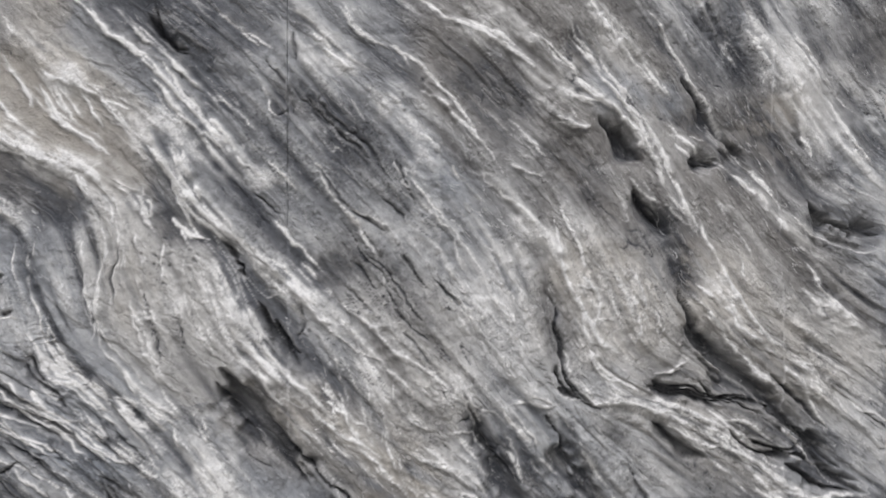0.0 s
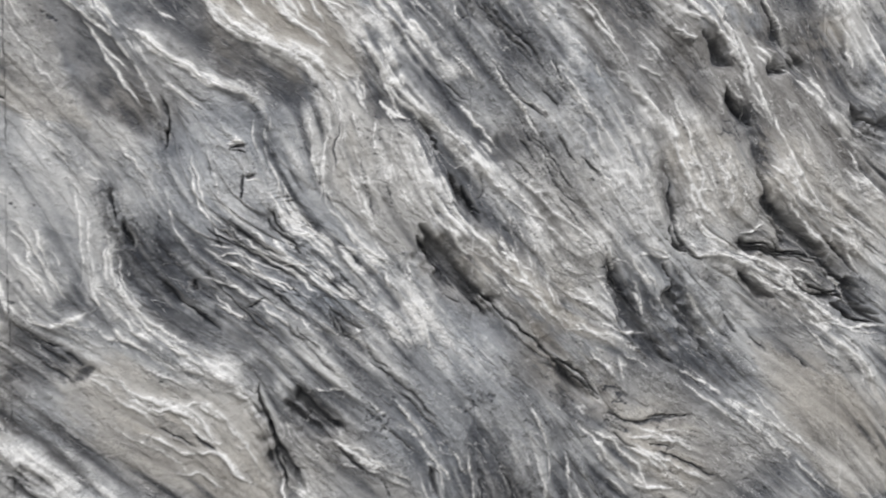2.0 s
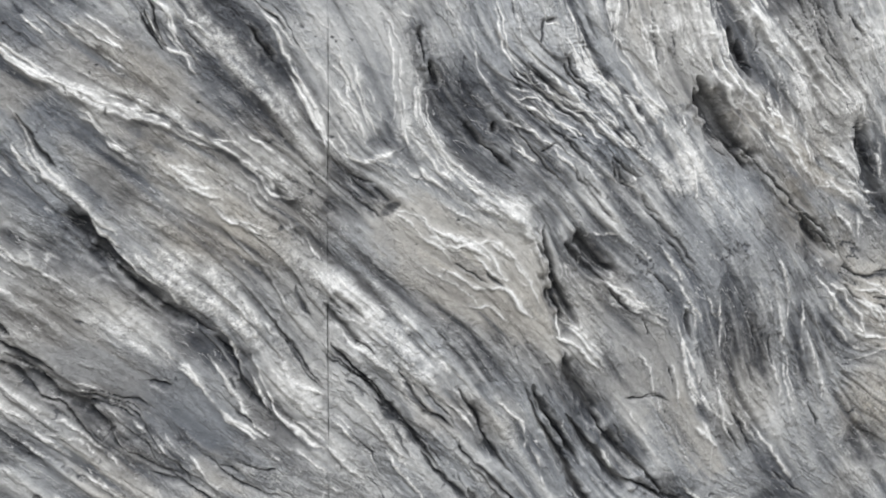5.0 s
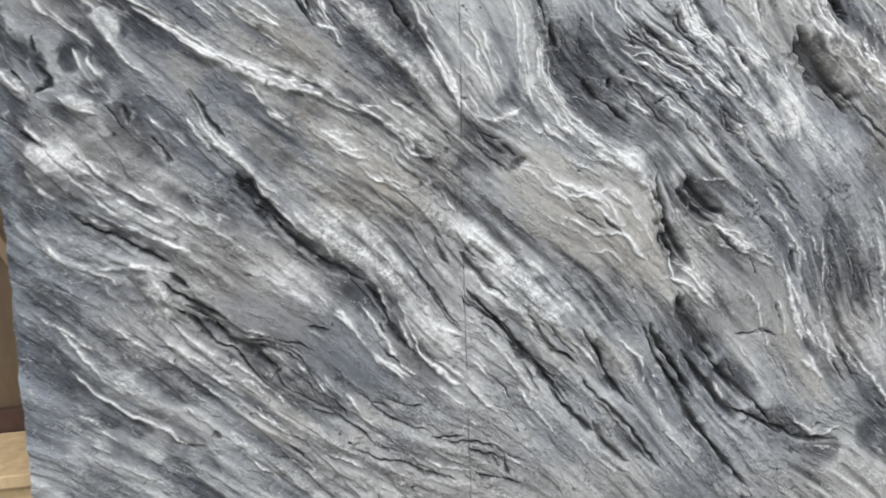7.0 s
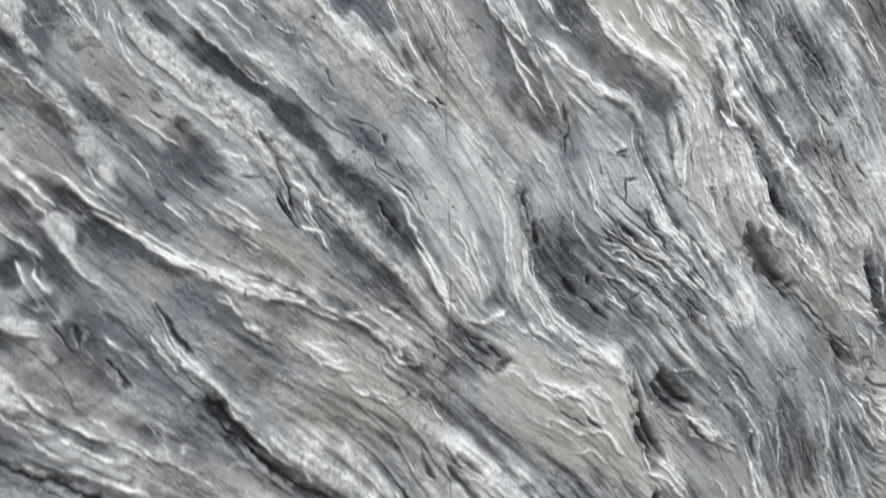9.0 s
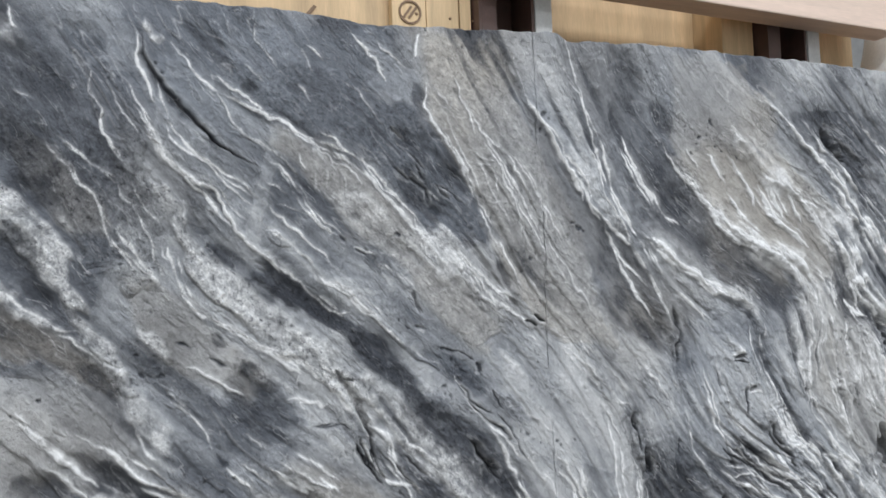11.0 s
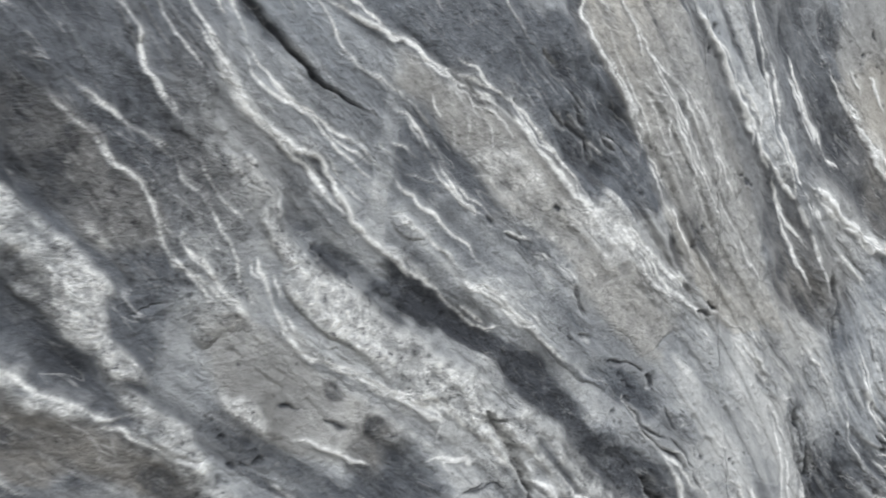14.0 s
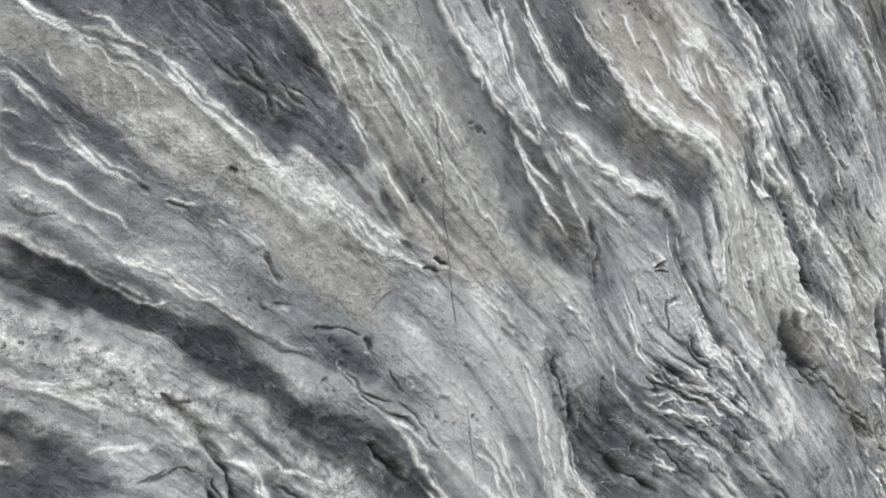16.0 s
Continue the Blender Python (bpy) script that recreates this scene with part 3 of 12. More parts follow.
ridge((1.340, 1.413), (1.397, 1.361), (1.467, 1.296), (1.503, 1.269), w=0.0113, h=0.0063, chalk=0.95)
ridge((1.116, 1.445), (1.193, 1.419), w=0.0058, h=0.0030, chalk=0.62)
cleft((2.386, 1.508), (2.430, 1.409), (2.490, 1.337), (2.552, 1.277), w=0.0251, h=0.0240, slate=0.95)
stroke((2.401, 1.494), (2.460, 1.380), (2.537, 1.292), w=0.049, dark=0.6)
cleft((2.563, 1.447), (2.601, 1.389), (2.648, 1.315), w=0.0311, h=0.0240, slate=0.95)
stroke((2.633, 1.402), (2.680, 1.314), w=0.051, dark=0.5)
ridge((2.251, 1.471), (2.340, 1.440), w=0.0070, h=0.0036, chalk=0.62)
ridge((2.265, 1.388), (2.338, 1.357), w=0.0070, h=0.0036, chalk=0.62)
ridge((2.368, 1.356), (2.475, 1.323), w=0.0070, h=0.0036, chalk=0.62)
ridge((2.398, 1.327), (2.490, 1.280), w=0.0070, h=0.0036, chalk=0.62)
ridge((2.251, 1.416), (2.309, 1.372), (2.383, 1.327), (2.412, 1.242), w=0.0095, h=0.0053, chalk=0.95)
stroke((2.038, 1.464), (2.177, 1.364), (2.322, 1.261), w=0.094, warm=0.6)
cleft((2.205, 1.322), (2.278, 1.263), (2.336, 1.205), w=0.0194, h=0.0185, slate=0.95)
stroke((2.307, 1.234), (2.351, 1.190), w=0.039, dark=0.5)
cleft((2.411, 1.144), (2.550, 1.149), (2.598, 1.153), w=0.0066, h=0.0066, slate=0.85)
stroke((2.335, 1.108), (2.486, 1.068), (2.627, 0.986), w=0.102, warm=0.6)
ridge((2.335, 1.122), (2.425, 1.087), (2.516, 0.995), w=0.0095, h=0.0053, chalk=0.95)
ridge((2.410, 1.116), (2.518, 1.094), (2.612, 1.059), w=0.0098, h=0.0055, chalk=0.95)
ridge((2.455, 1.071), (2.548, 1.021), (2.659, 0.969), w=0.0098, h=0.0055, chalk=0.95)
ridge((2.319, 1.081), (2.408, 1.004), w=0.0068, h=0.0035, chalk=0.62)
ridge((2.503, 1.124), (2.597, 1.103), w=0.0073, h=0.0038, chalk=0.62)
ridge((2.379, 1.077), (2.454, 0.986), w=0.0070, h=0.0036, chalk=0.62)
cleft((2.471, 1.084), (2.549, 1.064), w=0.0066, h=0.0066, slate=0.85)
ridge((2.615, 1.259), (2.711, 1.167), (2.809, 1.073), (2.909, 0.977), w=0.0123, h=0.0068, chalk=0.95)
ridge((2.552, 1.263), (2.662, 1.170), (2.759, 1.106), w=0.0073, h=0.0038, chalk=0.62)
plate((2.796, 1.337), (2.947, 1.271), (3.086, 1.174), (3.170, 1.046), (3.168, 0.894), (3.012, 0.923), (2.910, 1.066), (2.827, 1.189), warm=0.4, calm=0.6, tone=0.04)
plate((2.716, 1.486), (2.865, 1.452), (2.983, 1.329), (3.052, 1.236), (2.913, 1.273), (2.780, 1.367), calm=0.6, tone=-0.1)
ridge((2.881, 1.422), (2.966, 1.360), (3.070, 1.280), (3.122, 1.187), w=0.0152, h=0.0085, chalk=0.95)
ridge((2.949, 1.375), (3.053, 1.326), (3.105, 1.279), w=0.0131, h=0.0073, chalk=0.95)
stroke((2.757, 0.975), (2.874, 0.935), w=0.087, dark=0.3)
stroke((2.196, 1.173), (2.231, 1.102), (2.259, 1.003), w=0.035, dark=0.45)
stroke((2.019, 1.184), (2.046, 1.129), (2.073, 1.073), w=0.033, dark=0.5)
stroke((2.019, 1.184), (2.074, 1.113), (2.101, 1.057), w=0.079, rubble=0.8)
ridge((1.882, 1.128), (1.921, 1.059), w=0.0068, h=0.0035, chalk=0.62)
ridge((1.963, 1.109), (2.003, 1.039), w=0.0065, h=0.0034, chalk=0.62)
# second panel
ridge((0.529, 1.589), (0.587, 1.565), (0.657, 1.547), (0.718, 1.517), (0.780, 1.480), (0.834, 1.442), (0.888, 1.398), w=0.0140, h=0.0078, chalk=0.95)
stroke((0.529, 1.583), (0.627, 1.551), (0.728, 1.506), w=0.034, light=0.6)
ridge((0.780, 1.486), (0.855, 1.454), (0.910, 1.410), (0.967, 1.364), w=0.0078, h=0.0043, chalk=0.95)
ridge((0.834, 1.533), (0.888, 1.467), (0.944, 1.434), w=0.0058, h=0.0030, chalk=0.62)
ridge((0.813, 1.521), (0.877, 1.478), w=0.0055, h=0.0029, chalk=0.62)
ridge((0.888, 1.467), (0.944, 1.445), (1.012, 1.389), w=0.0058, h=0.0030, chalk=0.62)
ridge((0.706, 1.438), (0.758, 1.389), (0.800, 1.378), w=0.0078, h=0.0043, chalk=0.95)
ridge((0.822, 1.408), (0.866, 1.351), (0.921, 1.316), w=0.0055, h=0.0029, chalk=0.62)
ridge((0.855, 1.408), (0.910, 1.351), w=0.0058, h=0.0030, chalk=0.62)
ridge((0.726, 1.417), (0.779, 1.407), w=0.0055, h=0.0029, chalk=0.62)
ridge((0.527, 1.530), (0.575, 1.500), (0.634, 1.458), w=0.0053, h=0.0027, chalk=0.62)
stroke((0.552, 1.412), (0.600, 1.358), (0.631, 1.336), w=0.050, dark=0.35)
stroke((0.656, 1.514), (0.727, 1.450), (0.811, 1.373), w=0.092, warm=0.5)
stroke((0.726, 1.383), (0.832, 1.292), (0.944, 1.220), w=0.077, warm=0.4)
cleft((0.662, 1.728), (0.681, 1.688), (0.696, 1.673), w=0.0101, h=0.0097, slate=0.95)
cleft((0.722, 1.701), (0.752, 1.649), (0.772, 1.618), w=0.0050, h=0.0050, slate=0.85)
stroke((0.732, 1.702), (0.783, 1.695), w=0.039, dark=0.4)
stroke((0.836, 1.752), (0.878, 1.690), (0.933, 1.616), (0.977, 1.539), (1.023, 1.471), w=0.045, dark=0.6)
cleft((0.868, 1.700), (0.922, 1.638), w=0.0132, h=0.0127, slate=0.95)
stroke((0.804, 1.663), (0.867, 1.601), (0.933, 1.548), (0.977, 1.481), (1.012, 1.436), w=0.037, light=0.6)
ridge((0.944, 1.616), (0.988, 1.539), (1.035, 1.460), w=0.0109, h=0.0060, chalk=0.95)
plate((0.943, 1.738), (1.032, 1.722), (1.034, 1.518), (0.988, 1.585), (0.943, 1.661), tone=0.1, calm=0.8)
plate((1.043, 1.745), (1.156, 1.765), (1.173, 1.571), (1.163, 1.476), (1.104, 1.462), (1.057, 1.542), tone=0.12, calm=0.7)
ridge((1.056, 1.611), (1.080, 1.543), (1.110, 1.462), w=0.0060, h=0.0031, chalk=0.62)
ridge((1.220, 1.596), (1.234, 1.514), (1.273, 1.443), w=0.0063, h=0.0033, chalk=0.62)
ridge((1.046, 1.460), (1.105, 1.432), (1.176, 1.452), (1.199, 1.477), w=0.0135, h=0.0075, chalk=0.95)
stroke((1.110, 1.468), (1.169, 1.494), w=0.024, dark=0.5)
stroke((1.216, 1.735), (1.241, 1.668), (1.292, 1.612), (1.344, 1.543), w=0.040, dark=0.65)
stroke((1.216, 1.735), (1.241, 1.668), (1.292, 1.612), (1.344, 1.543), w=0.067, rubble=1)
stroke((1.344, 1.543), (1.423, 1.472), (1.491, 1.411), (1.562, 1.336), w=0.049, dark=0.6)
ridge((1.198, 1.513), (1.236, 1.454), (1.300, 1.395), (1.378, 1.334), (1.458, 1.296), (1.512, 1.271), w=0.0097, h=0.0054, chalk=0.95)
stroke((1.298, 1.444), (1.390, 1.359), (1.497, 1.297), w=0.044, light=0.6)
ridge((1.511, 1.284), (1.543, 1.205), (1.561, 1.125), (1.583, 1.002), w=0.0105, h=0.0059, chalk=0.95)
cleft((1.527, 1.245), (1.557, 1.192), (1.568, 1.125), (1.587, 1.043), w=0.0280, h=0.0240, slate=0.95)
stroke((1.551, 1.179), (1.585, 1.071), (1.597, 0.988), w=0.030, dark=0.6)
cleft((1.606, 1.284), (1.652, 1.218), (1.711, 1.177), w=0.0258, h=0.0240, slate=0.95)
stroke((1.593, 1.271), (1.667, 1.205), w=0.044, dark=0.5)
plate((1.130, 1.331), (1.240, 1.332), (1.354, 1.283), (1.500, 1.245), (1.548, 1.125), (1.556, 0.976), (1.446, 1.007), (1.337, 1.076), (1.208, 1.131), (1.109, 1.207), warm=0.4, calm=0.7, tone=0.05)
ridge((1.228, 1.307), (1.304, 1.270), (1.382, 1.232), (1.467, 1.113), w=0.0084, h=0.0047, chalk=0.95)
ridge((1.407, 1.258), (1.476, 1.192), (1.522, 1.099), w=0.0084, h=0.0047, chalk=0.95)
ridge((1.304, 1.283), (1.410, 1.206), w=0.0063, h=0.0033, chalk=0.62)
ridge((1.178, 1.331), (1.253, 1.295), (1.306, 1.206), w=0.0060, h=0.0031, chalk=0.62)
ridge((1.411, 1.180), (1.481, 1.100), (1.510, 1.059), w=0.0063, h=0.0033, chalk=0.62)
cleft((1.306, 1.206), (1.385, 1.167), w=0.0056, h=0.0056, slate=0.85)
stroke((1.037, 1.195), (1.122, 1.119), (1.211, 1.027), (1.315, 0.958), (1.424, 0.885), w=0.047, light=0.7)
stroke((1.135, 1.081), (1.237, 1.013), (1.342, 0.943), w=0.047, cool=0.5)
cleft((1.038, 1.152), (1.111, 1.082), w=0.0124, h=0.0119, slate=0.95)
stroke((1.035, 1.460), (1.106, 1.379), (1.166, 1.331), w=0.047, dark=0.45)
cleft((1.070, 1.414), (1.142, 1.343), w=0.0054, h=0.0054, slate=0.85)
stroke((1.012, 1.377), (1.048, 1.330), w=0.034, rubble=0.8)
cleft((0.518, 1.312), (0.576, 1.244), (0.626, 1.186), (0.688, 1.139), (0.742, 1.102), (0.785, 1.077), w=0.0266, h=0.0240, slate=0.95)
stroke((0.518, 1.312), (0.576, 1.244), (0.626, 1.186), (0.688, 1.139), (0.742, 1.102), (0.785, 1.077), w=0.032, dark=0.6)
stroke((0.628, 1.256), (0.700, 1.198), (0.775, 1.149), (0.841, 1.088), (0.875, 1.025), w=0.061, light=0.7)
stroke((0.628, 1.256), (0.700, 1.198), (0.775, 1.149), (0.841, 1.088), (0.875, 1.025), w=0.061, rubble=0.8)
ridge((0.577, 1.278), (0.637, 1.210), (0.700, 1.162), w=0.0104, h=0.0058, chalk=0.95)
stroke((0.513, 1.187), (0.593, 1.117), (0.675, 1.043), (0.750, 0.967), w=0.026, light=0.4)
cleft((0.785, 1.071), (0.829, 1.014), (0.852, 0.938), (0.909, 0.884), w=0.0132, h=0.0127, slate=0.95)
stroke((0.830, 1.026), (0.875, 0.937), (0.968, 0.842), (1.029, 0.786), w=0.030, dark=0.5)
cleft((0.898, 1.111), (0.944, 1.035), (0.992, 0.958), (1.028, 0.930), w=0.0056, h=0.0056, slate=0.85)
cleft((0.944, 1.048), (0.980, 0.971), w=0.0056, h=0.0056, slate=0.85)
ridge((0.864, 1.025), (0.886, 0.962), (0.921, 0.884), w=0.0084, h=0.0047, chalk=0.95)
ridge((0.921, 1.024), (0.944, 0.959), (0.980, 0.907), w=0.0060, h=0.0031, chalk=0.62)
stroke((0.887, 1.037), (0.944, 0.959), (1.004, 0.879), w=0.044, light=0.5)
plate((0.508, 1.072), (0.610, 1.009), (0.717, 0.969), (0.817, 0.864), (0.874, 0.757), (0.736, 0.805), (0.609, 0.949), (0.505, 0.989), tone=-0.12, cool=0.3, calm=0.8)
ridge((0.665, 1.044), (0.739, 0.968), (0.817, 0.877), (0.886, 0.808), (0.969, 0.737), w=0.0114, h=0.0063, chalk=0.95)
cleft((0.504, 0.954), (0.566, 0.939), (0.629, 0.899), (0.670, 0.822), (0.724, 0.755), w=0.0052, h=0.0052, slate=0.85)
cleft((0.522, 0.880), (0.583, 0.828), (0.636, 0.774), w=0.0052, h=0.0052, slate=0.85)
ridge((0.505, 0.978), (0.587, 0.950), w=0.0058, h=0.0030, chalk=0.62)
stroke((0.498, 0.808), (0.582, 0.778), (0.657, 0.747), w=0.048, light=0.35)
cleft((1.039, 1.033), (1.113, 0.953), (1.177, 0.870), (1.217, 0.814), w=0.0166, h=0.0158, slate=0.95)
cleft((1.187, 0.963), (1.240, 0.881), (1.321, 0.808), w=0.0115, h=0.0110, slate=0.95)
stroke((1.063, 0.993), (1.138, 0.925), (1.216, 0.828), w=0.032, dark=0.5)
ridge((1.038, 1.083), (1.112, 1.017), (1.214, 0.909), (1.321, 0.808), w=0.0060, h=0.0031, chalk=0.62)
ridge((1.136, 1.030), (1.239, 0.921), (1.320, 0.836), w=0.0063, h=0.0033, chalk=0.62)
ridge((1.238, 0.961), (1.304, 0.904), (1.373, 0.833), w=0.0088, h=0.0049, chalk=0.95)
ridge((1.318, 0.890), (1.374, 0.819), w=0.0065, h=0.0034, chalk=0.62)
cleft((1.139, 0.872), (1.217, 0.814), (1.297, 0.727), w=0.0056, h=0.0056, slate=0.85)
cleft((1.322, 0.780), (1.406, 0.691), w=0.0061, h=0.0061, slate=0.85)
ridge((1.089, 0.901), (1.166, 0.817), (1.245, 0.717), w=0.0063, h=0.0033, chalk=0.62)
ridge((1.016, 0.905), (1.078, 0.823), (1.142, 0.738), w=0.0063, h=0.0033, chalk=0.62)
cleft((1.065, 0.837), (1.142, 0.751), w=0.0056, h=0.0056, slate=0.85)
stroke((1.187, 0.976), (1.318, 0.877), (1.402, 0.775), w=0.067, warm=0.5)
cleft((1.519, 0.908), (1.551, 0.837), (1.597, 0.763), (1.645, 0.687), w=0.0218, h=0.0208, slate=0.95)
cleft((1.615, 0.932), (1.663, 0.859), (1.712, 0.770), (1.777, 0.692), w=0.0225, h=0.0216, slate=0.95)
stroke((1.565, 0.822), (1.629, 0.718), w=0.047, dark=0.5)
stroke((1.629, 0.931), (1.710, 0.799), w=0.045, dark=0.5)
ridge((1.594, 1.043), (1.639, 1.001), (1.700, 0.943), w=0.0146, h=0.0081, chalk=0.95)
ridge((1.520, 0.880), (1.567, 0.793), w=0.0068, h=0.0035, chalk=0.62)
ridge((1.700, 1.137), (1.776, 1.080), (1.867, 1.050), w=0.0140, h=0.0078, chalk=0.95)
ridge((1.878, 1.092), (1.901, 1.007), (1.924, 0.919), (1.979, 0.828), (2.049, 0.765), w=0.0113, h=0.0063, chalk=0.95)
cleft((1.716, 1.116), (1.763, 1.067), w=0.0105, h=0.0100, slate=0.95)
plate((1.715, 1.123), (1.869, 1.036), (1.891, 0.949), (1.856, 0.835), (1.771, 0.781), (1.730, 0.927), tone=0.08, calm=0.7, warm=0.2)
cleft((1.765, 0.854), (1.854, 0.857), w=0.0061, h=0.0061, slate=0.85)
stroke((1.864, 0.922), (1.941, 0.741), w=0.035, warm=0.5)
cleft((1.910, 1.078), (1.932, 1.006), w=0.0113, h=0.0108, slate=0.95)
stroke((1.936, 1.119), (2.006, 1.032), (2.049, 0.914), w=0.035, dark=0.4)
stroke((2.018, 1.139), (2.056, 1.074), (2.079, 1.001), w=0.039, dark=0.7)
stroke((2.082, 1.045), (2.122, 0.970), (2.156, 0.887), w=0.035, dark=0.6)
cleft((2.051, 1.118), (2.100, 1.030), (2.127, 0.926), w=0.0065, h=0.0065, slate=0.85)
cleft((2.026, 1.061), (2.054, 0.943), w=0.0065, h=0.0065, slate=0.85)
stroke((2.043, 1.118), (2.100, 1.030), (2.127, 0.926), w=0.067, rubble=0.9)
ridge((2.154, 1.116), (2.204, 0.968), (2.255, 0.814), w=0.0073, h=0.0038, chalk=0.62)
ridge((2.258, 1.055), (2.311, 0.903), w=0.0073, h=0.0038, chalk=0.62)
stroke((2.225, 1.056), (2.277, 0.905), (2.340, 0.810), w=0.057, dark=0.4)
cleft((1.426, 1.667), (1.455, 1.596), w=0.0059, h=0.0059, slate=0.85)
ridge((1.417, 1.594), (1.496, 1.549), (1.607, 1.478), w=0.0065, h=0.0034, chalk=0.62)
cleft((1.443, 1.583), (1.525, 1.513), (1.637, 1.428), w=0.0056, h=0.0056, slate=0.85)
ridge((1.464, 1.669), (1.546, 1.600), (1.629, 1.542), (1.746, 1.456), w=0.0063, h=0.0033, chalk=0.62)
cleft((1.543, 1.649), (1.598, 1.603), w=0.0059, h=0.0059, slate=0.85)
ridge((1.549, 1.758), (1.566, 1.687), (1.624, 1.617), w=0.0065, h=0.0034, chalk=0.62)
ridge((1.585, 1.602), (1.643, 1.542), (1.715, 1.494), w=0.0063, h=0.0033, chalk=0.62)
ridge((1.553, 1.698), (1.597, 1.628), (1.680, 1.594), (1.739, 1.546), (1.799, 1.497), w=0.0109, h=0.0061, chalk=0.95)
plate((1.563, 1.735), (1.670, 1.730), (1.758, 1.648), (1.823, 1.550), (1.799, 1.497), (1.709, 1.570), (1.609, 1.641), cool=0.3, calm=0.8, tone=0.02)
ridge((1.754, 1.698), (1.790, 1.599), (1.837, 1.550), w=0.0065, h=0.0034, chalk=0.62)
ridge((1.670, 1.730), (1.731, 1.647), w=0.0063, h=0.0033, chalk=0.62)
cleft((1.419, 1.546), (1.488, 1.462), (1.587, 1.375), w=0.0054, h=0.0054, slate=0.85)
cleft((1.611, 1.414), (1.670, 1.351), w=0.0059, h=0.0059, slate=0.85)
ridge((1.499, 1.499), (1.583, 1.426), (1.699, 1.338), w=0.0065, h=0.0034, chalk=0.62)
cleft((1.770, 1.339), (1.863, 1.259), (1.946, 1.175), w=0.0059, h=0.0059, slate=0.85)
ridge((1.692, 1.429), (1.783, 1.352), w=0.0068, h=0.0035, chalk=0.62)
cleft((1.676, 1.467), (1.764, 1.405), w=0.0059, h=0.0059, slate=0.85)
stroke((1.845, 1.538), (1.860, 1.460), (1.882, 1.380), w=0.038, light=0.7)
ridge((1.911, 1.821), (1.939, 1.760), (1.967, 1.698), (2.019, 1.623), (2.085, 1.573), w=0.0211, h=0.0117, chalk=0.95)
stroke((1.922, 1.784), (1.958, 1.710), (2.036, 1.611), w=0.033, light=0.7)
stroke((1.965, 1.787), (2.009, 1.713), (2.045, 1.664), (2.079, 1.626), w=0.047, dark=0.85)
cleft((1.992, 1.738), (2.045, 1.664), w=0.0218, h=0.0208, slate=0.95)
cleft((1.916, 1.631), (1.950, 1.581), (2.001, 1.517), (2.104, 1.412), w=0.0299, h=0.0240, slate=0.95)
stroke((2.019, 1.491), (2.136, 1.399), w=0.055, dark=0.5)
stroke((2.007, 1.596), (2.123, 1.508), (2.247, 1.401), (2.376, 1.289), w=0.085, warm=0.7)
cleft((2.217, 1.316), (2.278, 1.281), (2.336, 1.216), w=0.0200, h=0.0192, slate=0.95)
ridge((2.106, 1.654), (2.179, 1.564), (2.220, 1.483), w=0.0070, h=0.0036, chalk=0.62)
ridge((2.277, 1.416), (2.364, 1.375), w=0.0070, h=0.0036, chalk=0.62)
ridge((2.302, 1.345), (2.389, 1.318), w=0.0073, h=0.0038, chalk=0.62)
ridge((2.225, 1.566), (2.310, 1.528), w=0.0070, h=0.0036, chalk=0.62)
ridge((2.172, 1.617), (2.170, 1.509), w=0.0070, h=0.0036, chalk=0.62)
stroke((2.435, 1.462), (2.500, 1.362), (2.583, 1.275), w=0.071, dark=0.5)
stroke((1.950, 1.435), (2.053, 1.315), (2.156, 1.231), w=0.091, cool=0.4)
stroke((1.906, 1.434), (2.041, 1.287), w=0.055, light=0.35)
ridge((2.301, 1.596), (2.406, 1.545), (2.504, 1.449), w=0.0070, h=0.0036, chalk=0.62)
# first panel, lower
ridge((0.362, 1.684), (0.409, 1.641), (0.469, 1.596), (0.532, 1.573), (0.618, 1.537), (0.707, 1.500), w=0.0149, h=0.0083, chalk=0.95)
stroke((0.469, 1.596), (0.564, 1.561), (0.673, 1.518), w=0.032, light=0.6)
stroke((0.340, 1.674), (0.388, 1.641), (0.439, 1.619), w=0.055, dark=0.5)
ridge((0.419, 1.531), (0.456, 1.462), (0.505, 1.391), (0.535, 1.354), w=0.0093, h=0.0052, chalk=0.95)
cleft((0.429, 1.519), (0.467, 1.462), (0.507, 1.414), w=0.0106, h=0.0101, slate=0.95)
ridge((0.504, 1.379), (0.544, 1.330), (0.599, 1.291), w=0.0114, h=0.0063, chalk=0.95)
cleft((0.511, 1.332), (0.563, 1.281), (0.616, 1.217), w=0.0276, h=0.0240, slate=0.95)
stroke((0.499, 1.333), (0.562, 1.269), (0.616, 1.217), w=0.035, dark=0.5)
stroke((0.524, 1.482), (0.606, 1.386), (0.695, 1.322), (0.835, 1.226), w=0.097, warm=0.5)
stroke((0.575, 1.423), (0.614, 1.338), w=0.052, dark=0.35)
stroke((0.450, 1.276), (0.512, 1.212), w=0.029, dark=0.5)
ridge((0.173, 1.373), (0.230, 1.336), (0.319, 1.285), (0.412, 1.231), w=0.0109, h=0.0060, chalk=0.95)
cleft((0.161, 1.272), (0.219, 1.234), (0.288, 1.193), (0.360, 1.151), w=0.0159, h=0.0152, slate=0.95)
stroke((0.160, 1.261), (0.258, 1.207), (0.360, 1.151), w=0.032, dark=0.5)
ridge((0.262, 1.242), (0.343, 1.201), (0.416, 1.159), w=0.0098, h=0.0054, chalk=0.95)
ridge((0.302, 1.321), (0.372, 1.270), (0.455, 1.216), (0.542, 1.161), w=0.0109, h=0.0060, chalk=0.95)
stroke((0.354, 1.306), (0.437, 1.265), w=0.029, dark=0.5)
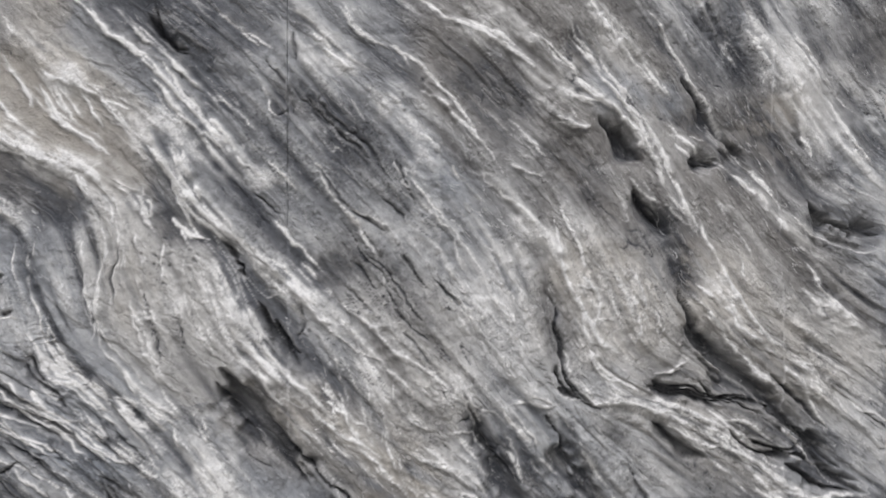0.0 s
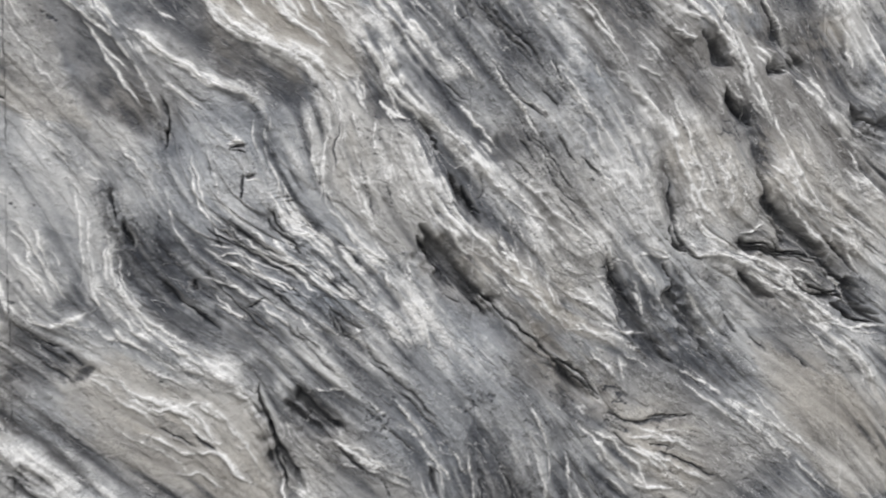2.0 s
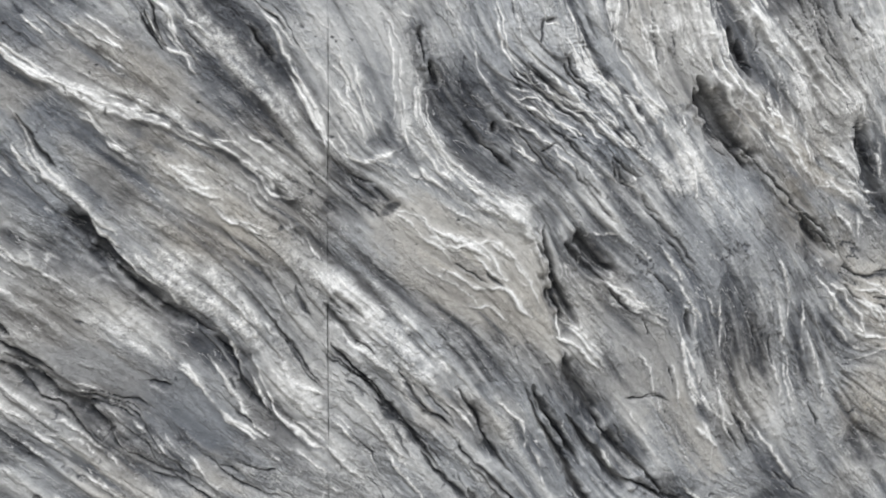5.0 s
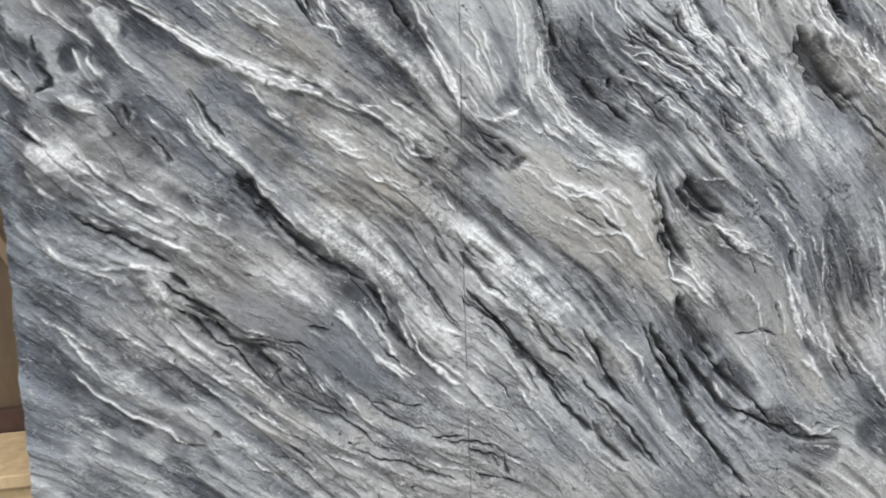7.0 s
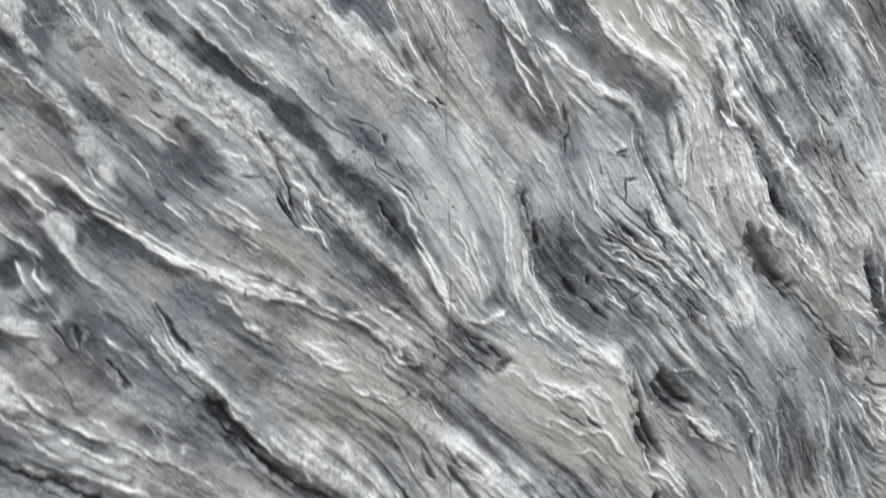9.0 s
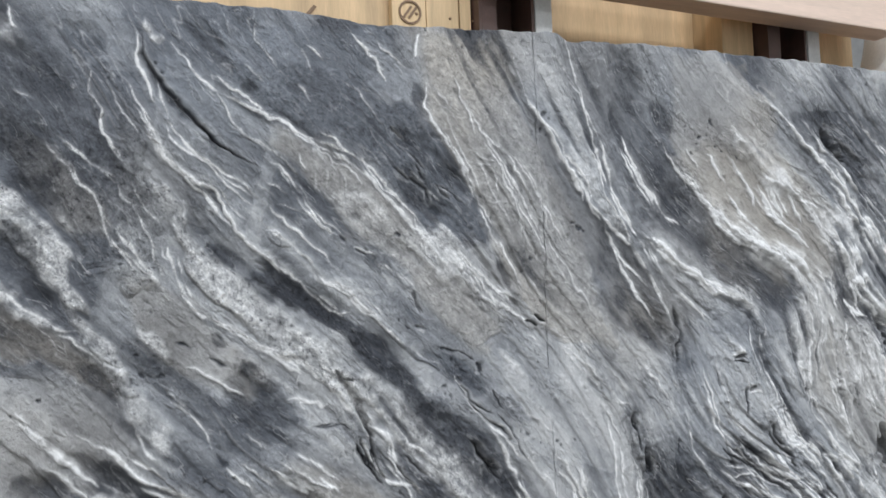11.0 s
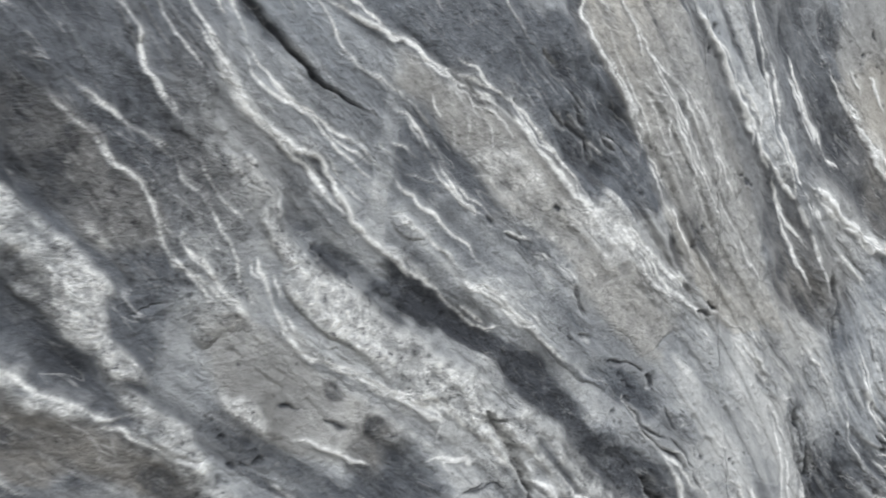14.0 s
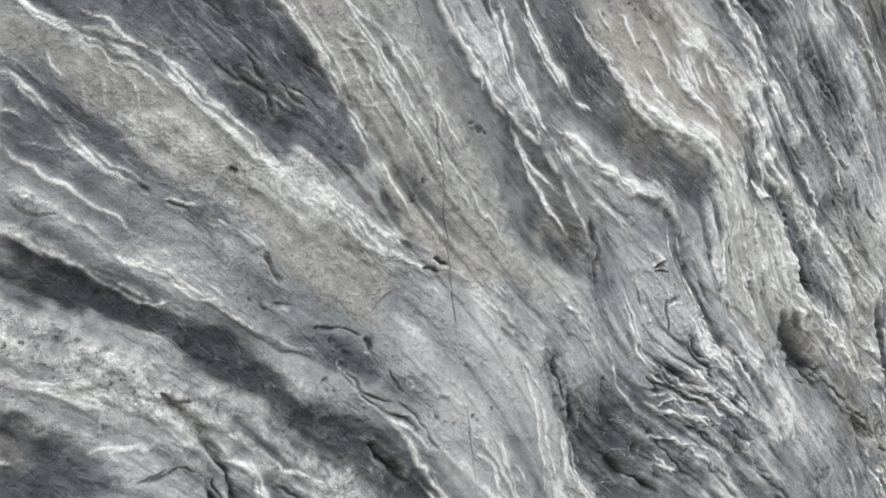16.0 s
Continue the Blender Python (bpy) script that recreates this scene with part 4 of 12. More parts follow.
ridge((0.148, 1.169), (0.208, 1.146), (0.283, 1.146), (0.347, 1.128), w=0.0140, h=0.0078, chalk=0.95)
ridge((0.208, 1.141), (0.245, 1.095), w=0.0058, h=0.0030, chalk=0.62)
ridge((0.291, 1.121), (0.322, 1.106), (0.341, 1.068), (0.347, 1.018), w=0.0109, h=0.0060, chalk=0.95)
stroke((0.302, 1.120), (0.341, 1.068), w=0.032, light=0.6)
cleft((0.352, 1.128), (0.398, 1.087), w=0.0146, h=0.0139, slate=0.95)
cleft((0.383, 1.051), (0.446, 0.995), (0.489, 0.952), (0.555, 0.893), (0.599, 0.834), w=0.0194, h=0.0185, slate=0.95)
stroke((0.393, 1.038), (0.489, 0.952), (0.588, 0.849), w=0.032, dark=0.6)
plate((0.562, 1.122), (0.677, 1.061), (0.770, 0.960), (0.866, 0.841), (0.814, 0.834), (0.715, 0.900), (0.623, 0.989), (0.544, 1.048), tone=-0.1, cool=0.35, calm=0.9)
cleft((0.513, 0.962), (0.608, 0.945), (0.666, 0.906), w=0.0056, h=0.0056, slate=0.85)
stroke((0.190, 1.083), (0.289, 0.999), (0.393, 0.912), w=0.081, warm=0.35)
ridge((0.347, 1.018), (0.408, 0.949), (0.495, 0.887), (0.562, 0.826), (0.619, 0.764), w=0.0098, h=0.0054, chalk=0.95)
ridge((0.195, 1.034), (0.285, 0.963), (0.358, 0.904), w=0.0060, h=0.0031, chalk=0.62)
ridge((0.386, 0.964), (0.460, 0.891), w=0.0058, h=0.0030, chalk=0.62)
stroke((0.130, 1.017), (0.208, 0.959), (0.290, 0.899), w=0.029, dark=0.55)
stroke((0.324, 0.908), (0.411, 0.858), (0.477, 0.810), w=0.035, dark=0.55)
ridge((0.118, 0.921), (0.165, 0.865), (0.235, 0.805), (0.320, 0.753), (0.383, 0.691), w=0.0124, h=0.0069, chalk=0.95)
stroke((0.136, 0.894), (0.215, 0.820), (0.299, 0.770), (0.373, 0.706), (0.426, 0.644), w=0.034, dark=0.55)
ridge((0.193, 0.924), (0.272, 0.838), w=0.0058, h=0.0030, chalk=0.62)
ridge((0.254, 0.979), (0.337, 0.919), (0.443, 0.828), (0.556, 0.746), (0.628, 0.722), w=0.0060, h=0.0031, chalk=0.62)
stroke((0.097, 0.748), (0.200, 0.693), w=0.048, light=0.4)
ridge((0.166, 0.776), (0.258, 0.710), w=0.0060, h=0.0031, chalk=0.62)
stroke((0.483, 0.875), (0.583, 0.783), (0.654, 0.732), w=0.067, warm=0.5)
stroke((0.734, 0.790), (0.860, 0.717), w=0.051, warm=0.5)
cleft((0.735, 0.817), (0.809, 0.752), (0.912, 0.696), w=0.0061, h=0.0061, slate=0.85)
cleft((0.673, 0.825), (0.719, 0.751), w=0.0056, h=0.0056, slate=0.85)
cleft((0.811, 0.780), (0.915, 0.752), w=0.0059, h=0.0059, slate=0.85)
cleft((0.599, 0.834), (0.682, 0.769), (0.767, 0.702), (0.829, 0.637), w=0.0059, h=0.0059, slate=0.85)
cleft((0.938, 0.663), (1.076, 0.628), (1.190, 0.567), w=0.0059, h=0.0059, slate=0.85)
cleft((0.726, 0.666), (0.854, 0.604), (0.934, 0.562), w=0.0061, h=0.0061, slate=0.85)
ridge((0.675, 0.660), (0.775, 0.602), w=0.0065, h=0.0034, chalk=0.62)
ridge((0.859, 0.689), (0.964, 0.616), (1.074, 0.570), w=0.0065, h=0.0034, chalk=0.62)
ridge((0.773, 1.026), (0.819, 0.942), (0.867, 0.869), (0.944, 0.804), (1.023, 0.737), w=0.0101, h=0.0056, chalk=0.95)
stroke((0.187, 1.483), (0.233, 1.448), w=0.037, dark=0.55)
stroke((0.369, 1.454), (0.405, 1.384), w=0.039, dark=0.55)
ridge((0.207, 1.653), (0.243, 1.621), w=0.0053, h=0.0027, chalk=0.62)
ridge((0.231, 1.600), (0.255, 1.546), w=0.0085, h=0.0047, chalk=0.95)
stroke((0.213, 1.536), (0.260, 1.502), w=0.029, dark=0.5)
ridge((0.296, 1.457), (0.361, 1.375), w=0.0055, h=0.0029, chalk=0.62)
cleft((0.248, 1.492), (0.293, 1.434), w=0.0050, h=0.0050, slate=0.85)
stroke((0.292, 1.512), (0.313, 1.422), w=0.045, dark=0.4)
ridge((0.195, 1.383), (0.273, 1.345), w=0.0055, h=0.0029, chalk=0.62)
ridge((0.266, 1.642), (0.309, 1.577), (0.347, 1.544), w=0.0089, h=0.0050, chalk=0.95)
# first panel, edge
ridge((0.166, 1.423), (0.215, 1.362), (0.257, 1.324), w=0.0101, h=0.0056, chalk=0.95)
ridge((0.169, 1.352), (0.230, 1.288), (0.294, 1.235), w=0.0114, h=0.0063, chalk=0.95)
stroke((0.175, 1.504), (0.215, 1.468), (0.256, 1.432), w=0.032, light=0.6)
cleft((0.130, 1.585), (0.158, 1.551), (0.122, 1.517), w=0.0119, h=0.0114, slate=0.95)
stroke((0.113, 1.437), (0.164, 1.400), (0.203, 1.350), w=0.035, light=0.6)
ridge((0.086, 1.248), (0.119, 1.197), (0.158, 1.145), (0.213, 1.116), w=0.0135, h=0.0075, chalk=0.95)
stroke((0.062, 1.369), (0.097, 1.296), (0.147, 1.245), w=0.040, dark=0.6)
stroke((0.056, 1.226), (0.093, 1.162), (0.119, 1.098), w=0.042, cool=0.6)
stroke((0.044, 1.129), (0.094, 1.075), (0.155, 1.006), w=0.034, dark=0.6)
stroke((0.038, 0.978), (0.098, 0.908), (0.160, 0.835), w=0.037, dark=0.5)
# first panel, upper
stroke((0.340, 2.405), (0.350, 2.385), (0.356, 2.368), w=0.021, light=0.95)
cleft((0.325, 2.396), (0.336, 2.348), (0.356, 2.309), (0.385, 2.273), (0.420, 2.235), (0.464, 2.199), (0.505, 2.181), w=0.0078, h=0.0074, slate=0.95)
ridge((0.320, 2.388), (0.322, 2.354), (0.336, 2.307), (0.357, 2.271), w=0.0047, h=0.0024, chalk=0.95)
ridge((0.371, 2.374), (0.399, 2.334), (0.435, 2.295), (0.480, 2.277), (0.534, 2.251), (0.591, 2.231), (0.659, 2.204), (0.712, 2.166), (0.757, 2.111), (0.803, 2.054), w=0.0050, h=0.0025, chalk=0.95)
plate((0.392, 2.384), (0.481, 2.365), (0.627, 2.343), (0.716, 2.311), (0.791, 2.267), (0.848, 2.186), (0.897, 2.103), (0.905, 2.052), (0.814, 2.086), (0.730, 2.159), (0.659, 2.219), (0.526, 2.258), (0.450, 2.303), tone=-0.34, cool=0.25, rubble=0.5)
stroke((0.378, 2.425), (0.421, 2.380), (0.465, 2.319), w=0.040, dark=0.6)
plate((0.407, 2.415), (0.702, 2.432), (0.778, 2.425), (0.794, 2.334), (0.698, 2.325), (0.593, 2.347), (0.481, 2.358), tone=-0.06, cool=0.3, calm=0.4)
ridge((0.462, 2.422), (0.470, 2.379), (0.481, 2.358), w=0.0031, h=0.0013, chalk=0.5)
ridge((0.501, 2.428), (0.504, 2.383), (0.536, 2.353), w=0.0029, h=0.0012, chalk=0.5)
ridge((0.549, 2.427), (0.561, 2.398), w=0.0031, h=0.0013, chalk=0.5)
ridge((0.674, 2.436), (0.701, 2.399), (0.736, 2.345), w=0.0041, h=0.0020, chalk=0.95)
ridge((0.711, 2.425), (0.747, 2.388), (0.775, 2.357), w=0.0034, h=0.0015, chalk=0.5)
ridge((0.577, 2.384), (0.593, 2.339), w=0.0031, h=0.0013, chalk=0.5)
ridge((0.586, 2.393), (0.611, 2.365), w=0.0032, h=0.0014, chalk=0.5)
ridge((0.488, 2.344), (0.519, 2.317), w=0.0031, h=0.0013, chalk=0.5)
ridge((0.803, 2.437), (0.791, 2.384), w=0.0060, h=0.0030, chalk=0.95)
plate((0.818, 2.430), (0.935, 2.445), (1.006, 2.290), (1.091, 2.121), (1.142, 1.974), (1.172, 1.864), (1.028, 1.876), (0.955, 1.983), (0.897, 2.103), (0.849, 2.203), (0.812, 2.277), warm=0.5, tone=0.13, rubble=0.3)
ridge((0.823, 2.311), (0.870, 2.204), (0.928, 2.094), (0.988, 1.981), w=0.0036, h=0.0016, chalk=0.5)
ridge((0.925, 2.249), (0.976, 2.155), (1.006, 2.085), w=0.0036, h=0.0016, chalk=0.5)
ridge((0.866, 2.358), (0.893, 2.248), w=0.0036, h=0.0016, chalk=0.5)
ridge((0.870, 2.204), (0.923, 2.201), w=0.0036, h=0.0016, chalk=0.5)
ridge((0.905, 2.274), (0.955, 2.189), (1.027, 2.050), w=0.0036, h=0.0016, chalk=0.5)
ridge((1.018, 2.103), (1.082, 1.995), (1.139, 1.920), w=0.0037, h=0.0016, chalk=0.5)
ridge((0.959, 2.051), (1.031, 1.927), w=0.0035, h=0.0015, chalk=0.5)
# long recess, its shade painted as a darker tone
plate((0.935, 2.445), (0.967, 2.403), (1.008, 2.326), (1.051, 2.256), (1.116, 2.139), (1.239, 2.045), (1.287, 1.968), (1.328, 1.875), (1.305, 1.853), (1.227, 1.896), (1.144, 1.992), (1.089, 2.102), (1.025, 2.210), (0.996, 2.307), (0.954, 2.375), tone=-0.24, calm=0.9, warm=0.25, h=-0.008)
ridge((0.978, 2.405), (1.009, 2.335), (1.052, 2.265), (1.095, 2.194), (1.141, 2.130), (1.189, 2.084), (1.252, 2.036), (1.300, 1.958), (1.329, 1.879), w=0.0070, h=0.0035, chalk=0.95)
ridge((1.088, 2.454), (1.119, 2.354), (1.160, 2.215), (1.205, 2.121), (1.266, 2.045), (1.327, 1.947), w=0.0055, h=0.0027, chalk=0.95)
stroke((1.036, 2.392), (1.102, 2.287), (1.168, 2.158), (1.264, 2.026), w=0.041, light=0.35)
stroke((1.216, 2.440), (1.235, 2.344), (1.269, 2.248), (1.318, 2.161), (1.383, 2.082), w=0.070, dark=0.65)
ridge((1.286, 2.040), (1.328, 1.956), (1.397, 1.913), w=0.0078, h=0.0039, chalk=0.95)
ridge((1.325, 2.251), (1.391, 2.162), (1.518, 2.071), w=0.0060, h=0.0030, chalk=0.95)
plate((1.355, 2.425), (1.556, 2.435), (1.519, 2.081), (1.419, 2.143), (1.353, 2.242), warm=0.3, tone=0.06, calm=0.4)
plate((0.350, 2.392), (0.421, 2.308), (0.480, 2.255), (0.558, 2.230), (0.641, 2.180), (0.710, 2.119), (0.802, 2.046), (0.900, 1.952), (1.005, 1.877), (1.152, 1.758), (0.792, 1.801), (0.704, 1.917), (0.602, 1.999), (0.500, 2.060), (0.419, 2.138), (0.371, 2.220), (0.344, 2.308), tone=0.06, cool=0.15, calm=0.6)
ridge((0.371, 2.240), (0.420, 2.187), (0.493, 2.146), (0.539, 2.096), (0.611, 2.035), (0.670, 1.980), w=0.0032, h=0.0016, chalk=0.95)
ridge((0.324, 2.265), (0.350, 2.219), (0.384, 2.172), (0.434, 2.138), (0.463, 2.082), (0.507, 2.039), (0.569, 2.000), w=0.0050, h=0.0025, chalk=0.95)
ridge((0.406, 2.193), (0.463, 2.153), (0.524, 2.125), (0.588, 2.103), w=0.0027, h=0.0012, chalk=0.5)
ridge((0.464, 2.239), (0.525, 2.206), (0.573, 2.163), (0.605, 2.103), (0.655, 2.065), w=0.0027, h=0.0012, chalk=0.5)
ridge((0.478, 2.110), (0.539, 2.067), (0.619, 1.991), (0.704, 1.917), (0.795, 1.863), w=0.0027, h=0.0012, chalk=0.5)
ridge((0.494, 2.168), (0.540, 2.125), w=0.0025, h=0.0011, chalk=0.5)
ridge((0.681, 2.045), (0.744, 2.032), w=0.0047, h=0.0023, chalk=0.95)
cleft((0.770, 1.967), (0.784, 1.943), w=0.0039, h=0.0039, slate=0.85)
ridge((0.707, 2.025), (0.780, 1.967), w=0.0031, h=0.0013, chalk=0.5)
stroke((0.622, 2.141), (0.674, 2.111), (0.727, 2.071), w=0.033, light=0.5)
stroke((0.622, 2.141), (0.674, 2.111), (0.745, 2.063), w=0.034, warm=0.6)
ridge((0.623, 2.149), (0.674, 2.111), w=0.0029, h=0.0012, chalk=0.5)
cleft((0.996, 1.925), (1.030, 1.910), w=0.0079, h=0.0076, slate=0.95)
ridge((0.860, 1.987), (0.921, 1.951), (0.996, 1.921), (1.063, 1.890), w=0.0064, h=0.0032, chalk=0.95)
stroke((0.755, 2.071), (0.802, 2.046), (0.861, 2.020), w=0.032, light=0.5)
ridge((1.118, 1.806), (1.164, 1.757), w=0.0075, h=0.0038, chalk=0.95)
stroke((0.350, 2.137), (0.384, 2.090), (0.405, 2.048), (0.447, 2.006), (0.498, 1.961), (0.552, 1.915), (0.615, 1.858), (0.657, 1.825), w=0.027, light=0.7)
stroke((0.350, 2.137), (0.384, 2.090), (0.405, 2.048), (0.447, 2.006), (0.498, 1.961), (0.552, 1.915), (0.615, 1.858), (0.657, 1.825), w=0.031, rubble=0.9)
stroke((0.398, 2.110), (0.426, 2.062), (0.462, 2.033), w=0.027, dark=0.7)
stroke((0.462, 2.033), (0.522, 1.995), (0.585, 1.963), (0.642, 1.922), w=0.036, dark=0.7)
ridge((0.298, 2.130), (0.324, 2.097), (0.357, 2.010), (0.390, 1.975), w=0.0023, h=0.0010, chalk=0.5)
ridge((0.350, 2.057), (0.377, 2.009), (0.397, 1.968), (0.439, 1.938), (0.490, 1.913), (0.535, 1.881), (0.582, 1.848), w=0.0032, h=0.0016, chalk=0.95)
ridge((0.279, 2.077), (0.317, 2.031), (0.357, 1.990), w=0.0023, h=0.0010, chalk=0.5)
ridge((0.454, 1.937), (0.520, 1.896), (0.599, 1.846), w=0.0025, h=0.0011, chalk=0.5)
stroke((0.304, 2.156), (0.324, 2.123), (0.337, 2.063), w=0.039, rubble=0.9)
cleft((0.628, 1.843), (0.657, 1.817), w=0.0114, h=0.0109, slate=0.95)
stroke((0.107, 2.151), (0.134, 2.122), (0.167, 2.091), (0.196, 2.054), (0.214, 2.010), w=0.032, light=0.9)
stroke((0.107, 2.151), (0.134, 2.122), (0.167, 2.091), (0.196, 2.054), (0.214, 2.010), w=0.034, rubble=1)
stroke((0.184, 2.085), (0.208, 2.041), (0.220, 1.985), w=0.027, light=0.8)
ridge((0.125, 2.014), (0.158, 1.983), (0.192, 1.951), (0.238, 1.931), w=0.0054, h=0.0027, chalk=0.95)
stroke((0.226, 1.979), (0.262, 1.932), (0.305, 1.884), w=0.024, light=0.8)
stroke((0.226, 1.979), (0.262, 1.932), (0.305, 1.884), w=0.025, rubble=1)
stroke((0.094, 2.022), (0.116, 1.962), (0.112, 1.917), w=0.036, dark=0.9)
stroke((0.151, 2.079), (0.168, 2.030), (0.186, 1.993), w=0.025, dark=0.7)
stroke((0.150, 2.165), (0.184, 2.128), (0.213, 2.103), w=0.029, dark=0.7)
stroke((0.121, 2.225), (0.160, 2.184), (0.195, 2.141), w=0.049, dark=0.6)
stroke((0.141, 2.332), (0.187, 2.293), (0.235, 2.258), w=0.053, dark=0.6)
stroke((0.102, 2.371), (0.136, 2.332), w=0.053, dark=0.55)
stroke((0.216, 2.381), (0.278, 2.342), w=0.037, dark=0.55)
ridge((0.206, 2.192), (0.230, 2.161), (0.261, 2.123), (0.273, 2.084), (0.292, 2.051), w=0.0029, h=0.0015, chalk=0.95)
ridge((0.224, 2.199), (0.260, 2.168), (0.292, 2.143), w=0.0022, h=0.0009, chalk=0.5)
ridge((0.157, 2.398), (0.163, 2.373), (0.181, 2.356), w=0.0038, h=0.0019, chalk=0.95)
ridge((0.253, 2.299), (0.278, 2.248), (0.285, 2.202), (0.304, 2.176), w=0.0023, h=0.0010, chalk=0.5)
ridge((0.284, 2.336), (0.317, 2.291), (0.350, 2.239), w=0.0025, h=0.0011, chalk=0.5)
ridge((0.142, 2.288), (0.170, 2.266), (0.199, 2.255), w=0.0033, h=0.0016, chalk=0.95)
stroke((0.152, 2.378), (0.187, 2.325), w=0.022, light=0.3)
plate((0.311, 1.986), (0.390, 1.955), (0.461, 1.902), (0.535, 1.839), (0.376, 1.851), (0.324, 1.914), warm=0.35, tone=-0.1, calm=0.8)
ridge((0.324, 1.927), (0.376, 1.870), w=0.0022, h=0.0009, chalk=0.5)
stroke((0.106, 1.952), (0.148, 1.925), (0.193, 1.896), w=0.034, warm=0.5)
stroke((0.106, 1.952), (0.148, 1.925), (0.193, 1.896), w=0.028, dark=0.35)
ridge((0.117, 1.916), (0.154, 1.883), w=0.0018, h=0.0008, chalk=0.5)
ridge((0.096, 1.952), (0.127, 1.932), w=0.0018, h=0.0008, chalk=0.5)
plate((0.248, 2.233), (0.324, 2.183), (0.344, 2.063), (0.324, 2.005), (0.249, 2.065), (0.218, 2.154), rubble=0.9, tone=-0.03)
# first and second panel, upper
ridge((1.350, 2.217), (1.399, 2.165), (1.437, 2.109), (1.492, 2.059), (1.586, 2.012), (1.730, 1.966), w=0.0096, h=0.0048, chalk=0.95)
plate((1.366, 2.234), (1.559, 2.244), (1.683, 2.085), (1.752, 1.996), (1.730, 1.971), (1.587, 2.022), (1.479, 2.079), (1.412, 2.155), warm=0.5, tone=0.12, calm=0.7)
ridge((1.480, 2.235), (1.565, 2.140), (1.661, 2.046), w=0.0049, h=0.0021, chalk=0.5)
stroke((1.250, 2.226), (1.292, 2.168), (1.351, 2.106), (1.414, 2.038), w=0.067, dark=0.7)
ridge((1.217, 2.242), (1.245, 2.186), (1.288, 2.135), (1.349, 2.088), w=0.0075, h=0.0038, chalk=0.95)
ridge((1.278, 2.051), (1.352, 1.999), (1.420, 1.954), (1.519, 1.926), w=0.0122, h=0.0061, chalk=0.95)
ridge((1.334, 1.957), (1.386, 1.922), (1.412, 1.889), w=0.0078, h=0.0039, chalk=0.95)
plate((1.402, 1.929), (1.527, 1.930), (1.608, 1.867), (1.650, 1.732), (1.536, 1.674), (1.412, 1.745), (1.362, 1.833), cool=0.2, tone=0.02)
ridge((1.523, 1.891), (1.532, 1.809), (1.559, 1.731), w=0.0048, h=0.0021, chalk=0.5)
ridge((1.467, 1.817), (1.500, 1.820), w=0.0070, h=0.0035, chalk=0.95)
cleft((1.474, 1.810), (1.507, 1.814), w=0.0088, h=0.0084, slate=0.95)
ridge((1.627, 1.885), (1.654, 1.774), (1.684, 1.680), w=0.0054, h=0.0023, chalk=0.5)
ridge((1.721, 1.870), (1.732, 1.769), w=0.0056, h=0.0024, chalk=0.5)
stroke((1.325, 1.877), (1.346, 1.817), (1.329, 1.793), w=0.036, dark=0.6)
plate((1.652, 1.954), (1.828, 1.910), (1.889, 1.845), (1.926, 1.720), (1.916, 1.588), (1.801, 1.581), (1.684, 1.680), (1.642, 1.840), tone=0.08, warm=0.2, calm=0.5)
ridge((1.706, 1.916), (1.716, 1.817), (1.789, 1.701), w=0.0057, h=0.0025, chalk=0.5)
ridge((1.807, 1.924), (1.865, 1.825), w=0.0062, h=0.0027, chalk=0.5)
stroke((2.035, 1.493), (2.194, 1.337), (2.377, 1.173), w=0.072, dark=0.5)
ridge((1.550, 1.638), (1.653, 1.554), (1.749, 1.478), w=0.0052, h=0.0023, chalk=0.5)
ridge((1.433, 1.650), (1.508, 1.576), (1.629, 1.505), w=0.0048, h=0.0021, chalk=0.5)
cleft((1.417, 1.644), (1.526, 1.581), w=0.0059, h=0.0059, slate=0.85)
cleft((1.551, 1.648), (1.618, 1.586), w=0.0063, h=0.0063, slate=0.85)
ridge((1.678, 1.614), (1.754, 1.536), (1.835, 1.451), w=0.0057, h=0.0025, chalk=0.5)
ridge((1.661, 1.641), (1.777, 1.553), w=0.0056, h=0.0024, chalk=0.5)
ridge((1.368, 1.619), (1.473, 1.566), (1.570, 1.480), w=0.0048, h=0.0021, chalk=0.5)
ridge((1.520, 1.519), (1.624, 1.450), (1.761, 1.366), w=0.0052, h=0.0023, chalk=0.5)
ridge((1.799, 1.558), (1.858, 1.444), (1.898, 1.354), w=0.0062, h=0.0027, chalk=0.5)
stroke((1.872, 1.476), (1.899, 1.367), w=0.045, light=0.5)
stroke((1.257, 1.653), (1.292, 1.594), (1.329, 1.542), (1.365, 1.458), w=0.046, dark=0.7)
cleft((1.245, 1.657), (1.264, 1.594), w=0.0145, h=0.0139, slate=0.95)
stroke((1.106, 1.818), (1.158, 1.771), (1.189, 1.728), w=0.037, light=0.7)
ridge((1.059, 1.869), (1.108, 1.834), (1.159, 1.779), (1.202, 1.733), w=0.0060, h=0.0030, chalk=0.95)
ridge((0.992, 1.891), (1.027, 1.861), w=0.0030, h=0.0013, chalk=0.5)
plate((1.066, 1.762), (1.211, 1.703), (1.230, 1.643), (1.221, 1.571), (1.164, 1.527), (1.054, 1.588), (1.035, 1.688), tone=0.12, calm=0.7)
cleft((0.917, 1.758), (0.947, 1.709), (0.979, 1.658), w=0.0034, h=0.0034, slate=0.85)
cleft((0.840, 1.824), (0.868, 1.787), (0.916, 1.750), w=0.0034, h=0.0034, slate=0.85)
cleft((0.817, 1.880), (0.855, 1.867), w=0.0033, h=0.0033, slate=0.85)
cleft((0.885, 1.842), (0.891, 1.829), w=0.0036, h=0.0036, slate=0.85)
ridge((0.483, 1.907), (0.518, 1.886), (0.557, 1.868), (0.591, 1.840), (0.621, 1.811), w=0.0028, h=0.0014, chalk=0.95)
